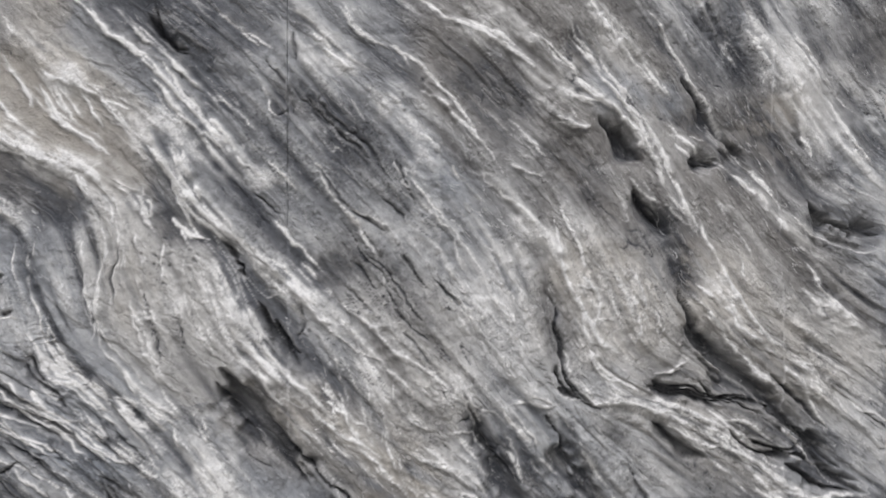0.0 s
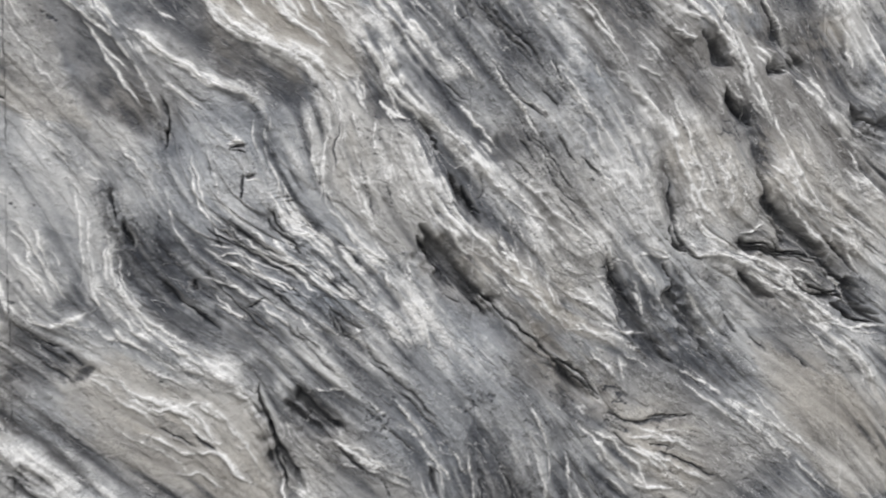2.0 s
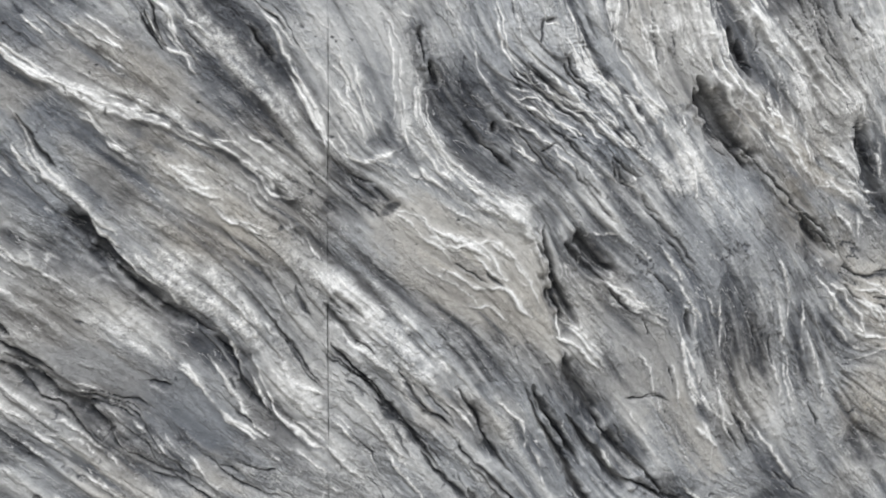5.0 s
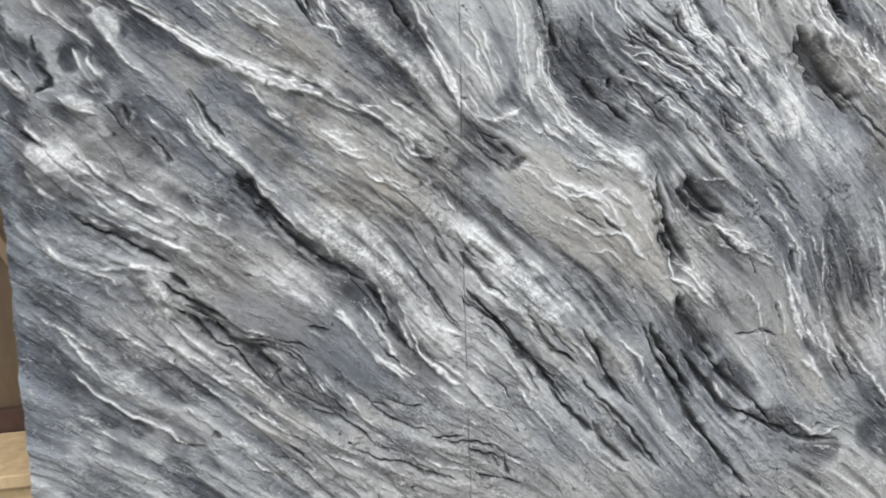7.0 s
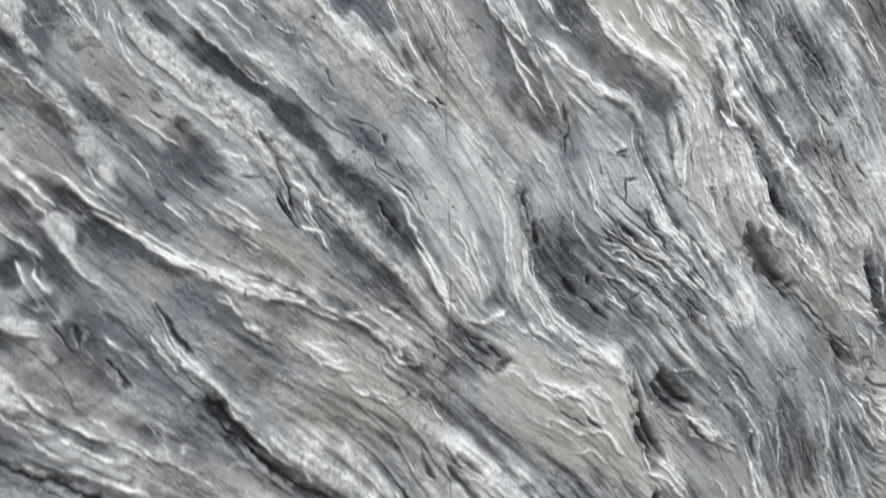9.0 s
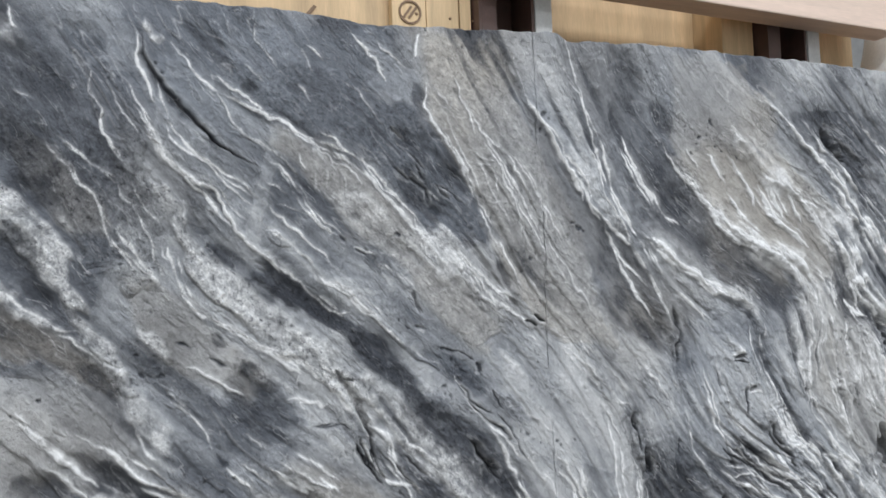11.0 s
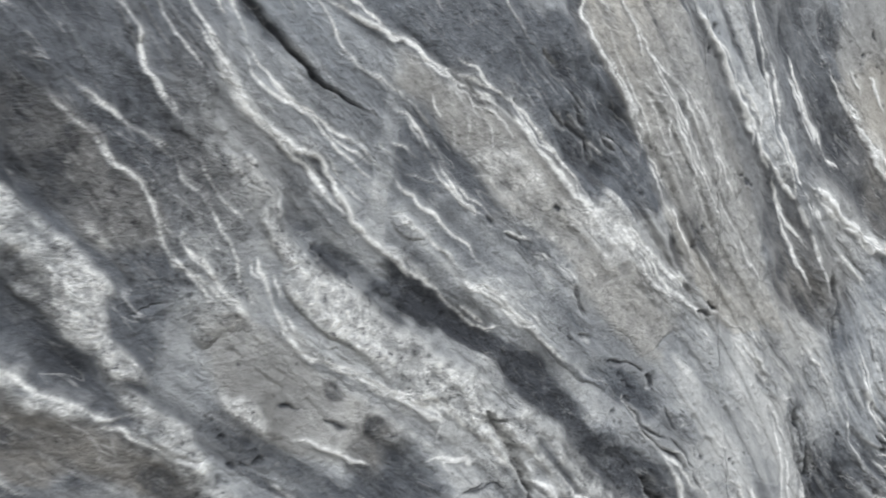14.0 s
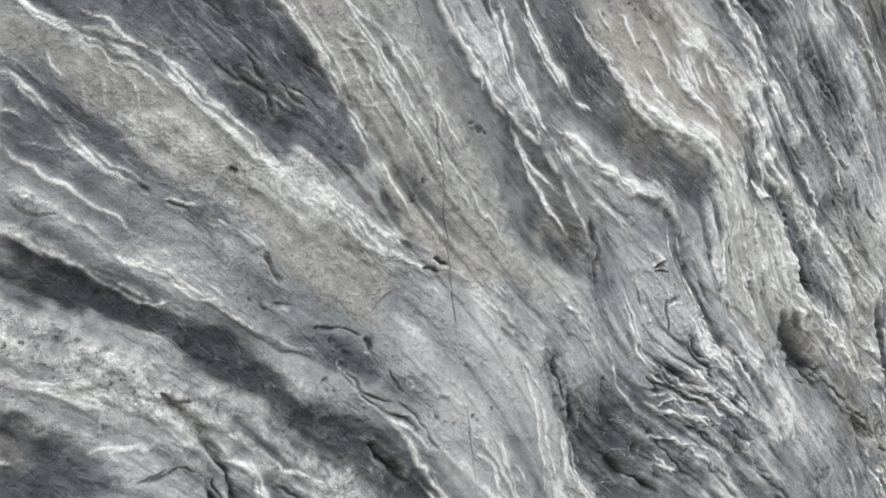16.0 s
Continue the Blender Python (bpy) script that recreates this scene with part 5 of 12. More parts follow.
ridge((0.502, 1.905), (0.549, 1.882), (0.587, 1.853), (0.618, 1.825), w=0.0018, h=0.0008, chalk=0.5)
cleft((0.627, 1.844), (0.652, 1.807), (0.666, 1.777), w=0.0079, h=0.0075, slate=0.95)
ridge((0.605, 1.854), (0.626, 1.803), (0.675, 1.753), w=0.0036, h=0.0018, chalk=0.95)
stroke((0.477, 1.871), (0.501, 1.841), w=0.027, dark=0.5)
stroke((0.467, 1.813), (0.513, 1.796), w=0.039, dark=0.45)
cleft((0.583, 1.757), (0.630, 1.751), w=0.0023, h=0.0023, slate=0.85)
ridge((0.550, 1.797), (0.588, 1.789), (0.618, 1.787), w=0.0023, h=0.0011, chalk=0.95)
stroke((0.505, 2.031), (0.530, 2.010), (0.556, 1.988), (0.584, 1.966), (0.612, 1.936), (0.643, 1.910), w=0.029, dark=0.85)
stroke((0.505, 2.031), (0.530, 2.010), (0.556, 1.988), (0.584, 1.966), (0.612, 1.936), (0.643, 1.910), w=0.031, rubble=1)
stroke((0.642, 1.904), (0.681, 1.869), (0.729, 1.835), (0.767, 1.804), w=0.030, dark=0.85)
stroke((0.798, 1.752), (0.857, 1.709), w=0.027, dark=0.6)
stroke((0.493, 1.964), (0.527, 1.939), (0.562, 1.902), (0.603, 1.878), (0.650, 1.834), (0.700, 1.784), (0.748, 1.727), (0.787, 1.683), w=0.033, light=0.8)
stroke((0.493, 1.964), (0.527, 1.939), (0.562, 1.902), (0.603, 1.878), (0.650, 1.834), (0.700, 1.784), (0.748, 1.727), (0.787, 1.683), w=0.036, rubble=1)
ridge((0.546, 2.018), (0.587, 1.982), (0.620, 1.946), (0.647, 1.933), w=0.0026, h=0.0013, chalk=0.95)
ridge((0.507, 2.046), (0.551, 2.017), (0.596, 1.974), w=0.0020, h=0.0009, chalk=0.5)
ridge((0.531, 2.182), (0.555, 2.161), (0.578, 2.122), (0.605, 2.092), (0.639, 2.065), w=0.0018, h=0.0008, chalk=0.5)
ridge((0.602, 2.008), (0.648, 1.976), (0.696, 1.928), (0.757, 1.881), (0.812, 1.846), w=0.0027, h=0.0014, chalk=0.95)
ridge((0.513, 2.082), (0.547, 2.056), (0.592, 2.015), w=0.0020, h=0.0009, chalk=0.5)
ridge((0.568, 2.207), (0.570, 2.191), (0.588, 2.180), w=0.0025, h=0.0012, chalk=0.95)
ridge((0.600, 2.158), (0.628, 2.131), (0.659, 2.118), w=0.0035, h=0.0018, chalk=0.95)
ridge((0.666, 2.053), (0.702, 2.042), (0.745, 2.029), w=0.0027, h=0.0014, chalk=0.95)
cleft((0.771, 1.967), (0.787, 1.934), w=0.0030, h=0.0030, slate=0.85)
ridge((0.699, 2.027), (0.734, 1.997), (0.771, 1.967), w=0.0022, h=0.0009, chalk=0.5)
ridge((0.758, 2.112), (0.778, 2.060), (0.793, 2.019), w=0.0024, h=0.0010, chalk=0.5)
ridge((0.840, 2.032), (0.866, 2.001), (0.895, 1.969), (0.941, 1.932), w=0.0026, h=0.0011, chalk=0.5)
plate((0.566, 2.227), (0.633, 2.194), (0.683, 2.159), (0.748, 2.088), (0.779, 2.021), (0.849, 1.990), (0.937, 1.903), (0.880, 1.872), (0.797, 1.952), (0.744, 2.020), (0.672, 2.090), (0.613, 2.141), (0.574, 2.186), warm=0.4, tone=0.08, rubble=0.3)
cleft((0.761, 2.173), (0.799, 2.153), (0.807, 2.114), w=0.0032, h=0.0032, slate=0.85)
cleft((0.821, 2.158), (0.861, 2.123), w=0.0034, h=0.0034, slate=0.85)
cleft((0.737, 2.186), (0.779, 2.160), w=0.0029, h=0.0029, slate=0.85)
ridge((0.799, 2.153), (0.824, 2.126), w=0.0025, h=0.0011, chalk=0.5)
ridge((0.587, 2.232), (0.614, 2.211), (0.649, 2.194), (0.685, 2.170), (0.717, 2.139), (0.749, 2.094), (0.786, 2.065), (0.833, 2.040), w=0.0035, h=0.0018, chalk=0.95)
ridge((0.841, 2.039), (0.881, 1.992), (0.927, 1.956), (0.996, 1.921), (1.031, 1.891), w=0.0052, h=0.0026, chalk=0.95)
stroke((0.896, 1.976), (0.960, 1.935), (1.022, 1.901), w=0.027, light=0.5)
ridge((0.935, 2.246), (0.966, 2.172), (1.001, 2.099), (1.048, 2.020), (1.091, 1.951), w=0.0033, h=0.0014, chalk=0.5)
ridge((0.891, 2.220), (0.921, 2.153), (0.961, 2.073), w=0.0029, h=0.0013, chalk=0.5)
ridge((0.942, 2.179), (0.967, 2.116), (0.977, 2.057), w=0.0030, h=0.0013, chalk=0.5)
# second panel, upper
stroke((1.756, 2.295), (1.805, 2.245), w=0.065, dark=0.5)
ridge((1.765, 2.190), (1.830, 2.113), (1.916, 2.034), w=0.0135, h=0.0075, chalk=0.95)
ridge((1.772, 2.059), (1.834, 1.941), (1.920, 1.873), w=0.0154, h=0.0085, chalk=0.95)
ridge((1.544, 2.369), (1.639, 2.326), (1.702, 2.265), (1.767, 2.217), w=0.0131, h=0.0073, chalk=0.95)
stroke((1.496, 2.365), (1.601, 2.272), w=0.120, warm=0.5)
stroke((1.871, 2.370), (1.994, 2.269), w=0.099, dark=0.35)
ridge((1.595, 2.183), (1.693, 2.161), (1.759, 2.111), w=0.0081, h=0.0042, chalk=0.62)
ridge((0.160, 1.820), (0.203, 1.767), (0.248, 1.721), w=0.0091, h=0.0051, chalk=0.95)
ridge((0.234, 1.790), (0.280, 1.752), (0.327, 1.714), (0.393, 1.663), (0.461, 1.620), (0.513, 1.577), w=0.0126, h=0.0070, chalk=0.95)
ridge((0.461, 1.620), (0.495, 1.579), (0.588, 1.558), w=0.0092, h=0.0051, chalk=0.95)
stroke((0.588, 1.558), (0.685, 1.526), (0.766, 1.495), w=0.030, light=0.7)
stroke((0.298, 1.838), (0.329, 1.783), (0.386, 1.717), w=0.027, light=0.7)
stroke((0.479, 1.645), (0.618, 1.601), (0.748, 1.576), w=0.107, warm=0.5)
stroke((0.457, 1.829), (0.501, 1.771), (0.555, 1.721), w=0.067, dark=0.4)
ridge((0.691, 1.700), (0.710, 1.659), (0.772, 1.633), w=0.0078, h=0.0043, chalk=0.95)
cleft((0.635, 1.834), (0.673, 1.769), (0.691, 1.709), (0.710, 1.659), w=0.0120, h=0.0115, slate=0.95)
ridge((0.560, 1.900), (0.635, 1.829), (0.713, 1.757), (0.774, 1.702), (0.805, 1.660), w=0.0088, h=0.0025, chalk=0.95)
stroke((0.579, 1.889), (0.674, 1.789), (0.795, 1.671), (0.857, 1.584), (0.922, 1.514), (0.966, 1.467), w=0.039, light=0.8)
stroke((0.795, 1.671), (0.857, 1.584), (0.922, 1.514), (0.966, 1.467), w=0.037, rubble=0.8)
stroke((0.817, 1.689), (0.881, 1.622), w=0.039, dark=0.5)
ridge((0.397, 1.868), (0.484, 1.809), w=0.0045, h=0.0023, chalk=0.62)
ridge((0.482, 1.754), (0.554, 1.693), (0.629, 1.648), w=0.0045, h=0.0024, chalk=0.62)
ridge((1.037, 1.670), (1.082, 1.579), (1.116, 1.500), w=0.0059, h=0.0031, chalk=0.62)
stroke((0.181, 1.727), (0.217, 1.690), w=0.043, dark=0.5)
stroke((0.335, 1.678), (0.384, 1.629), w=0.031, dark=0.65)
cleft((0.224, 1.639), (0.246, 1.578), w=0.0034, h=0.0034, slate=0.85)
ridge((0.158, 1.696), (0.202, 1.659), (0.239, 1.612), w=0.0101, h=0.0056, chalk=0.95)
# more of the face
plate((1.431, 2.235), (1.489, 2.248), (1.558, 2.197), (1.648, 2.178), (1.719, 2.125), (1.739, 2.071), (1.717, 1.995), (1.626, 2.011), (1.527, 2.058), (1.459, 2.109), (1.430, 2.161), warm=0.6, calm=0.9, tone=0.02)
ridge((1.431, 2.235), (1.455, 2.204), (1.474, 2.173), w=0.0068, h=0.0038, chalk=0.95)
ridge((1.484, 2.231), (1.508, 2.211), (1.533, 2.175), (1.552, 2.143), w=0.0053, h=0.0027, chalk=0.62)
ridge((1.479, 2.162), (1.508, 2.121), (1.537, 2.090), (1.567, 2.074), w=0.0071, h=0.0039, chalk=0.95)
ridge((1.562, 2.181), (1.587, 2.133), (1.617, 2.102), (1.647, 2.065), (1.677, 2.049), w=0.0068, h=0.0038, chalk=0.95)
ridge((1.577, 2.186), (1.597, 2.144), (1.637, 2.102), (1.677, 2.070), w=0.0071, h=0.0039, chalk=0.95)
ridge((1.628, 2.183), (1.668, 2.162), (1.698, 2.125), (1.729, 2.087), w=0.0089, h=0.0050, chalk=0.95)
ridge((1.637, 2.156), (1.667, 2.113), w=0.0055, h=0.0029, chalk=0.62)
ridge((1.430, 2.151), (1.469, 2.104), (1.517, 2.068), (1.566, 2.042), (1.626, 2.016), (1.676, 2.006), (1.727, 1.984), (1.758, 1.963), w=0.0128, h=0.0071, chalk=0.95)
stroke((1.430, 2.151), (1.469, 2.104), (1.517, 2.068), (1.566, 2.042), (1.626, 2.016), (1.676, 2.006), (1.727, 1.984), (1.758, 1.963), w=0.021, light=0.8)
stroke((1.509, 2.280), (1.548, 2.244), (1.598, 2.203), (1.648, 2.183), w=0.026, light=0.8)
ridge((1.626, 2.005), (1.656, 1.979), (1.666, 1.941), w=0.0099, h=0.0055, chalk=0.95)
ridge((1.666, 2.000), (1.691, 1.974), (1.701, 1.941), w=0.0099, h=0.0055, chalk=0.95)
ridge((1.727, 1.974), (1.758, 1.952), (1.768, 1.919), w=0.0114, h=0.0063, chalk=0.95)
stroke((1.429, 1.952), (1.477, 1.947), (1.536, 1.931), w=0.028, light=0.9)
plate((1.430, 2.109), (1.468, 2.078), (1.526, 2.015), (1.566, 1.973), (1.625, 1.941), (1.536, 1.952), (1.468, 1.962), (1.429, 2.004), tone=-0.22, warm=0.2)
plate((1.536, 2.026), (1.626, 1.995), (1.625, 1.963), (1.595, 1.952), warm=0.35, tone=-0.05, calm=0.6)
stroke((1.762, 2.291), (1.793, 2.264), (1.835, 2.238), (1.878, 2.217), w=0.032, dark=0.9)
cleft((1.773, 2.285), (1.804, 2.259), (1.835, 2.244), w=0.0102, h=0.0097, slate=0.95)
stroke((1.836, 2.249), (1.888, 2.207), w=0.048, rubble=0.8)
stroke((1.856, 2.195), (1.920, 2.152), w=0.040, dark=0.5)
ridge((1.690, 2.288), (1.731, 2.240), (1.772, 2.209), (1.813, 2.160), (1.855, 2.117), (1.897, 2.063), (1.929, 2.019), w=0.0109, h=0.0060, chalk=0.95)
ridge((1.771, 2.159), (1.802, 2.127), (1.833, 2.095), w=0.0058, h=0.0030, chalk=0.62)
ridge((1.866, 2.117), (1.897, 2.085), (1.929, 2.030), w=0.0104, h=0.0058, chalk=0.95)
stroke((1.876, 2.106), (1.929, 2.030), (2.004, 1.986), w=0.031, light=0.6)
ridge((1.920, 2.130), (1.962, 2.086), w=0.0055, h=0.0029, chalk=0.62)
ridge((1.807, 2.072), (1.832, 2.007), (1.874, 1.941), (1.927, 1.886), (1.980, 1.852), (2.023, 1.807), w=0.0178, h=0.0099, chalk=0.95)
ridge((1.749, 2.071), (1.780, 2.028), (1.821, 1.974), w=0.0104, h=0.0058, chalk=0.95)
stroke((1.831, 1.952), (1.873, 1.908), (1.915, 1.864), (1.947, 1.819), w=0.021, dark=0.8)
ridge((1.800, 1.930), (1.831, 1.897), (1.873, 1.881), w=0.0089, h=0.0050, chalk=0.95)
cleft((2.024, 2.132), (2.001, 2.120), w=0.0052, h=0.0052, slate=0.85)
ridge((1.964, 2.175), (1.985, 2.137), (2.007, 2.115), w=0.0058, h=0.0030, chalk=0.62)
cleft((2.052, 2.166), (2.096, 2.122), (2.140, 2.066), w=0.0054, h=0.0054, slate=0.85)
cleft((2.075, 2.178), (2.118, 2.111), w=0.0050, h=0.0050, slate=0.85)
cleft((1.976, 2.232), (2.019, 2.177), w=0.0052, h=0.0052, slate=0.85)
cleft((1.950, 1.974), (2.003, 1.930), w=0.0050, h=0.0050, slate=0.85)
ridge((2.050, 2.053), (2.094, 1.997), w=0.0055, h=0.0029, chalk=0.62)
stroke((2.065, 2.269), (2.121, 2.236), (2.166, 2.209), w=0.034, light=0.5)
ridge((2.087, 2.258), (2.143, 2.214), w=0.0081, h=0.0045, chalk=0.95)
ridge((2.167, 2.284), (2.224, 2.251), (2.263, 2.206), w=0.0060, h=0.0031, chalk=0.62)
stroke((2.211, 2.147), (2.261, 2.102), w=0.040, light=0.4)
ridge((2.104, 1.963), (2.160, 1.929), (2.228, 1.895), w=0.0058, h=0.0030, chalk=0.62)
ridge((2.209, 2.055), (2.258, 1.964), w=0.0058, h=0.0030, chalk=0.62)
cleft((2.195, 1.964), (2.240, 1.918), w=0.0052, h=0.0052, slate=0.85)
stroke((2.207, 1.975), (2.252, 1.918), w=0.031, dark=0.5)
ridge((1.982, 1.930), (2.046, 1.862), (2.090, 1.817), w=0.0078, h=0.0043, chalk=0.95)
ridge((1.545, 1.889), (1.550, 1.857), (1.554, 1.825), w=0.0050, h=0.0026, chalk=0.62)
ridge((2.263, 2.183), (2.316, 2.150), (2.363, 2.104), (2.398, 2.069), (2.432, 2.011), w=0.0097, h=0.0054, chalk=0.95)
ridge((2.261, 2.090), (2.314, 2.056), (2.360, 1.999), w=0.0081, h=0.0045, chalk=0.95)
stroke((2.306, 2.243), (2.400, 2.175), (2.497, 2.130), w=0.070, dark=0.55)
ridge((2.332, 2.314), (2.403, 2.281), (2.475, 2.236), (2.523, 2.202), (2.572, 2.167), w=0.0105, h=0.0059, chalk=0.95)
stroke((2.403, 2.305), (2.464, 2.271), (2.525, 2.250), w=0.040, light=0.6)
ridge((2.501, 2.285), (2.537, 2.250), (2.586, 2.204), (2.635, 2.157), (2.685, 2.121), (2.736, 2.086), w=0.0123, h=0.0068, chalk=0.95)
ridge((2.546, 2.119), (2.583, 2.108), (2.627, 2.111), w=0.0105, h=0.0059, chalk=0.95)
ridge((2.523, 2.190), (2.584, 2.132), w=0.0063, h=0.0033, chalk=0.62)
ridge((2.399, 2.140), (2.447, 2.093), w=0.0060, h=0.0031, chalk=0.62)
ridge((2.471, 2.094), (2.531, 2.035), w=0.0060, h=0.0031, chalk=0.62)
ridge((2.445, 2.035), (2.518, 2.000), w=0.0063, h=0.0033, chalk=0.62)
stroke((2.563, 2.287), (2.600, 2.252), w=0.051, dark=0.5)
ridge((2.589, 2.312), (2.625, 2.265), (2.662, 2.194), (2.724, 2.134), w=0.0123, h=0.0068, chalk=0.95)
ridge((2.652, 2.302), (2.714, 2.232), (2.765, 2.184), w=0.0068, h=0.0035, chalk=0.62)
stroke((2.752, 2.196), (2.804, 2.173), (2.830, 2.161), w=0.049, cool=0.6)
cleft((2.665, 2.097), (2.683, 2.067), (2.708, 2.043), w=0.0173, h=0.0165, slate=0.95)
stroke((2.652, 2.097), (2.708, 2.037), w=0.032, dark=0.85)
ridge((2.749, 2.086), (2.773, 2.038), (2.792, 2.001), (2.803, 1.952), (2.828, 1.903), w=0.0123, h=0.0068, chalk=0.95)
ridge((2.720, 2.001), (2.758, 1.964), (2.796, 1.940), w=0.0068, h=0.0035, chalk=0.62)
cleft((2.706, 1.976), (2.757, 1.928), (2.781, 1.879), w=0.0150, h=0.0143, slate=0.95)
cleft((2.832, 2.032), (2.865, 2.038), (2.898, 2.026), w=0.0124, h=0.0119, slate=0.95)
ridge((2.794, 2.075), (2.826, 2.038), w=0.0091, h=0.0051, chalk=0.95)
ridge((2.827, 2.087), (2.867, 2.075), w=0.0068, h=0.0035, chalk=0.62)
stroke((2.818, 2.198), (2.856, 2.149), (2.907, 2.088), w=0.064, dark=0.75)
stroke((2.920, 2.064), (2.946, 2.027), (2.985, 1.990), w=0.047, dark=0.75)
stroke((2.755, 2.306), (2.806, 2.259), w=0.076, dark=0.6)
stroke((2.835, 2.309), (2.901, 2.287), w=0.062, rubble=0.8)
stroke((2.927, 2.263), (2.979, 2.215), (3.006, 2.178), w=0.059, rubble=0.8)
plate((2.977, 2.340), (3.032, 2.330), (3.078, 2.268), (3.131, 2.181), (3.171, 2.118), (3.142, 2.092), (3.112, 2.053), (3.086, 2.104), (3.060, 2.154), (3.035, 2.229), (2.996, 2.290), tone=0.22, calm=0.7)
cleft((3.044, 2.103), (3.098, 2.053), w=0.0061, h=0.0061, slate=0.85)
plate((3.181, 2.003), (3.223, 2.004), (3.264, 1.927), (3.273, 1.876), (3.234, 1.901), (3.193, 1.952), tone=0.2, calm=0.8)
stroke((3.080, 1.940), (3.121, 1.915), (3.176, 1.895), (3.247, 1.876), w=0.059, dark=0.95)
cleft((3.080, 1.952), (3.121, 1.915), (3.205, 1.889), w=0.0180, h=0.0172, slate=0.95)
stroke((3.097, 2.015), (3.137, 1.965), w=0.051, dark=0.85)
stroke((3.058, 2.103), (3.070, 2.053), w=0.037, dark=0.8)
stroke((3.119, 2.244), (3.173, 2.169), (3.213, 2.093), w=0.047, dark=0.85)
ridge((3.052, 2.318), (3.106, 2.256), (3.159, 2.168), w=0.0095, h=0.0053, chalk=0.95)
stroke((3.213, 2.093), (3.280, 2.055), w=0.039, dark=0.6)
ridge((2.907, 2.088), (2.946, 2.027), (2.998, 1.965), w=0.0088, h=0.0049, chalk=0.95)
ridge((3.024, 1.927), (3.078, 1.890), (3.161, 1.864), (3.232, 1.851), w=0.0065, h=0.0034, chalk=0.62)
ridge((2.983, 1.940), (3.036, 1.877), (3.076, 1.852), w=0.0088, h=0.0049, chalk=0.95)
ridge((2.914, 1.903), (2.946, 1.841), w=0.0065, h=0.0034, chalk=0.62)
ridge((1.534, 1.752), (1.553, 1.710), (1.583, 1.667), (1.622, 1.634), (1.652, 1.601), (1.702, 1.567), (1.722, 1.544), w=0.0099, h=0.0055, chalk=0.95)
ridge((1.564, 1.751), (1.583, 1.698), (1.612, 1.644), (1.672, 1.605), (1.712, 1.577), (1.732, 1.544), (1.752, 1.500), (1.783, 1.445), w=0.0081, h=0.0045, chalk=0.95)
stroke((1.588, 1.687), (1.612, 1.655), (1.682, 1.615), w=0.020, dark=0.5)
plate((1.593, 1.751), (1.663, 1.728), (1.724, 1.662), (1.764, 1.596), (1.815, 1.540), (1.814, 1.443), (1.763, 1.489), (1.722, 1.555), (1.662, 1.621), (1.602, 1.666), cool=0.3, calm=0.8, tone=-0.02)
ridge((1.683, 1.684), (1.713, 1.651), (1.743, 1.597), (1.774, 1.563), (1.805, 1.540), w=0.0089, h=0.0050, chalk=0.95)
ridge((1.724, 1.683), (1.765, 1.639), (1.806, 1.616), w=0.0053, h=0.0027, chalk=0.62)
ridge((1.805, 1.540), (1.815, 1.497), w=0.0071, h=0.0039, chalk=0.95)
ridge((1.427, 1.662), (1.465, 1.629), (1.523, 1.585), (1.591, 1.540), (1.651, 1.485), w=0.0050, h=0.0026, chalk=0.62)
ridge((1.484, 1.628), (1.542, 1.584), (1.621, 1.518), w=0.0050, h=0.0026, chalk=0.62)
ridge((1.465, 1.640), (1.513, 1.606), (1.572, 1.552), (1.631, 1.549), (1.671, 1.536), (1.721, 1.481), (1.772, 1.456), w=0.0068, h=0.0038, chalk=0.95)
ridge((1.427, 1.610), (1.475, 1.598), (1.503, 1.565), w=0.0050, h=0.0026, chalk=0.62)
ridge((1.446, 1.568), (1.513, 1.544), w=0.0050, h=0.0026, chalk=0.62)
cleft((1.495, 1.753), (1.495, 1.690), w=0.0045, h=0.0045, slate=0.85)
cleft((1.562, 1.552), (1.621, 1.497), w=0.0045, h=0.0045, slate=0.85)
cleft((1.426, 1.518), (1.464, 1.485), w=0.0045, h=0.0045, slate=0.85)
cleft((1.503, 1.462), (1.542, 1.480), w=0.0045, h=0.0045, slate=0.85)
ridge((1.464, 1.526), (1.503, 1.493), w=0.0045, h=0.0023, chalk=0.62)
ridge((1.620, 1.434), (1.650, 1.390), w=0.0068, h=0.0038, chalk=0.95)
cleft((1.580, 1.436), (1.620, 1.382), w=0.0045, h=0.0045, slate=0.85)
stroke((1.711, 1.439), (1.731, 1.395), (1.751, 1.351), w=0.026, dark=0.7)
ridge((1.731, 1.448), (1.751, 1.404), (1.771, 1.350), w=0.0050, h=0.0026, chalk=0.62)
cleft((1.681, 1.462), (1.710, 1.396), w=0.0047, h=0.0047, slate=0.85)
ridge((1.756, 1.768), (1.776, 1.703), w=0.0055, h=0.0029, chalk=0.62)
ridge((1.725, 1.790), (1.745, 1.725), (1.765, 1.671), w=0.0050, h=0.0026, chalk=0.62)
ridge((1.767, 1.800), (1.776, 1.746), w=0.0055, h=0.0029, chalk=0.62)
ridge((1.849, 1.723), (1.880, 1.667), w=0.0053, h=0.0027, chalk=0.62)
ridge((1.834, 1.788), (1.870, 1.711), (1.901, 1.645), w=0.0071, h=0.0039, chalk=0.95)
ridge((1.664, 1.802), (1.663, 1.706), w=0.0053, h=0.0027, chalk=0.62)
ridge((1.888, 1.798), (1.908, 1.743), (1.945, 1.687), (1.988, 1.642), (2.031, 1.607), w=0.0119, h=0.0066, chalk=0.95)
stroke((1.903, 1.776), (1.935, 1.720), (1.977, 1.664), (2.031, 1.618), w=0.034, light=0.98)
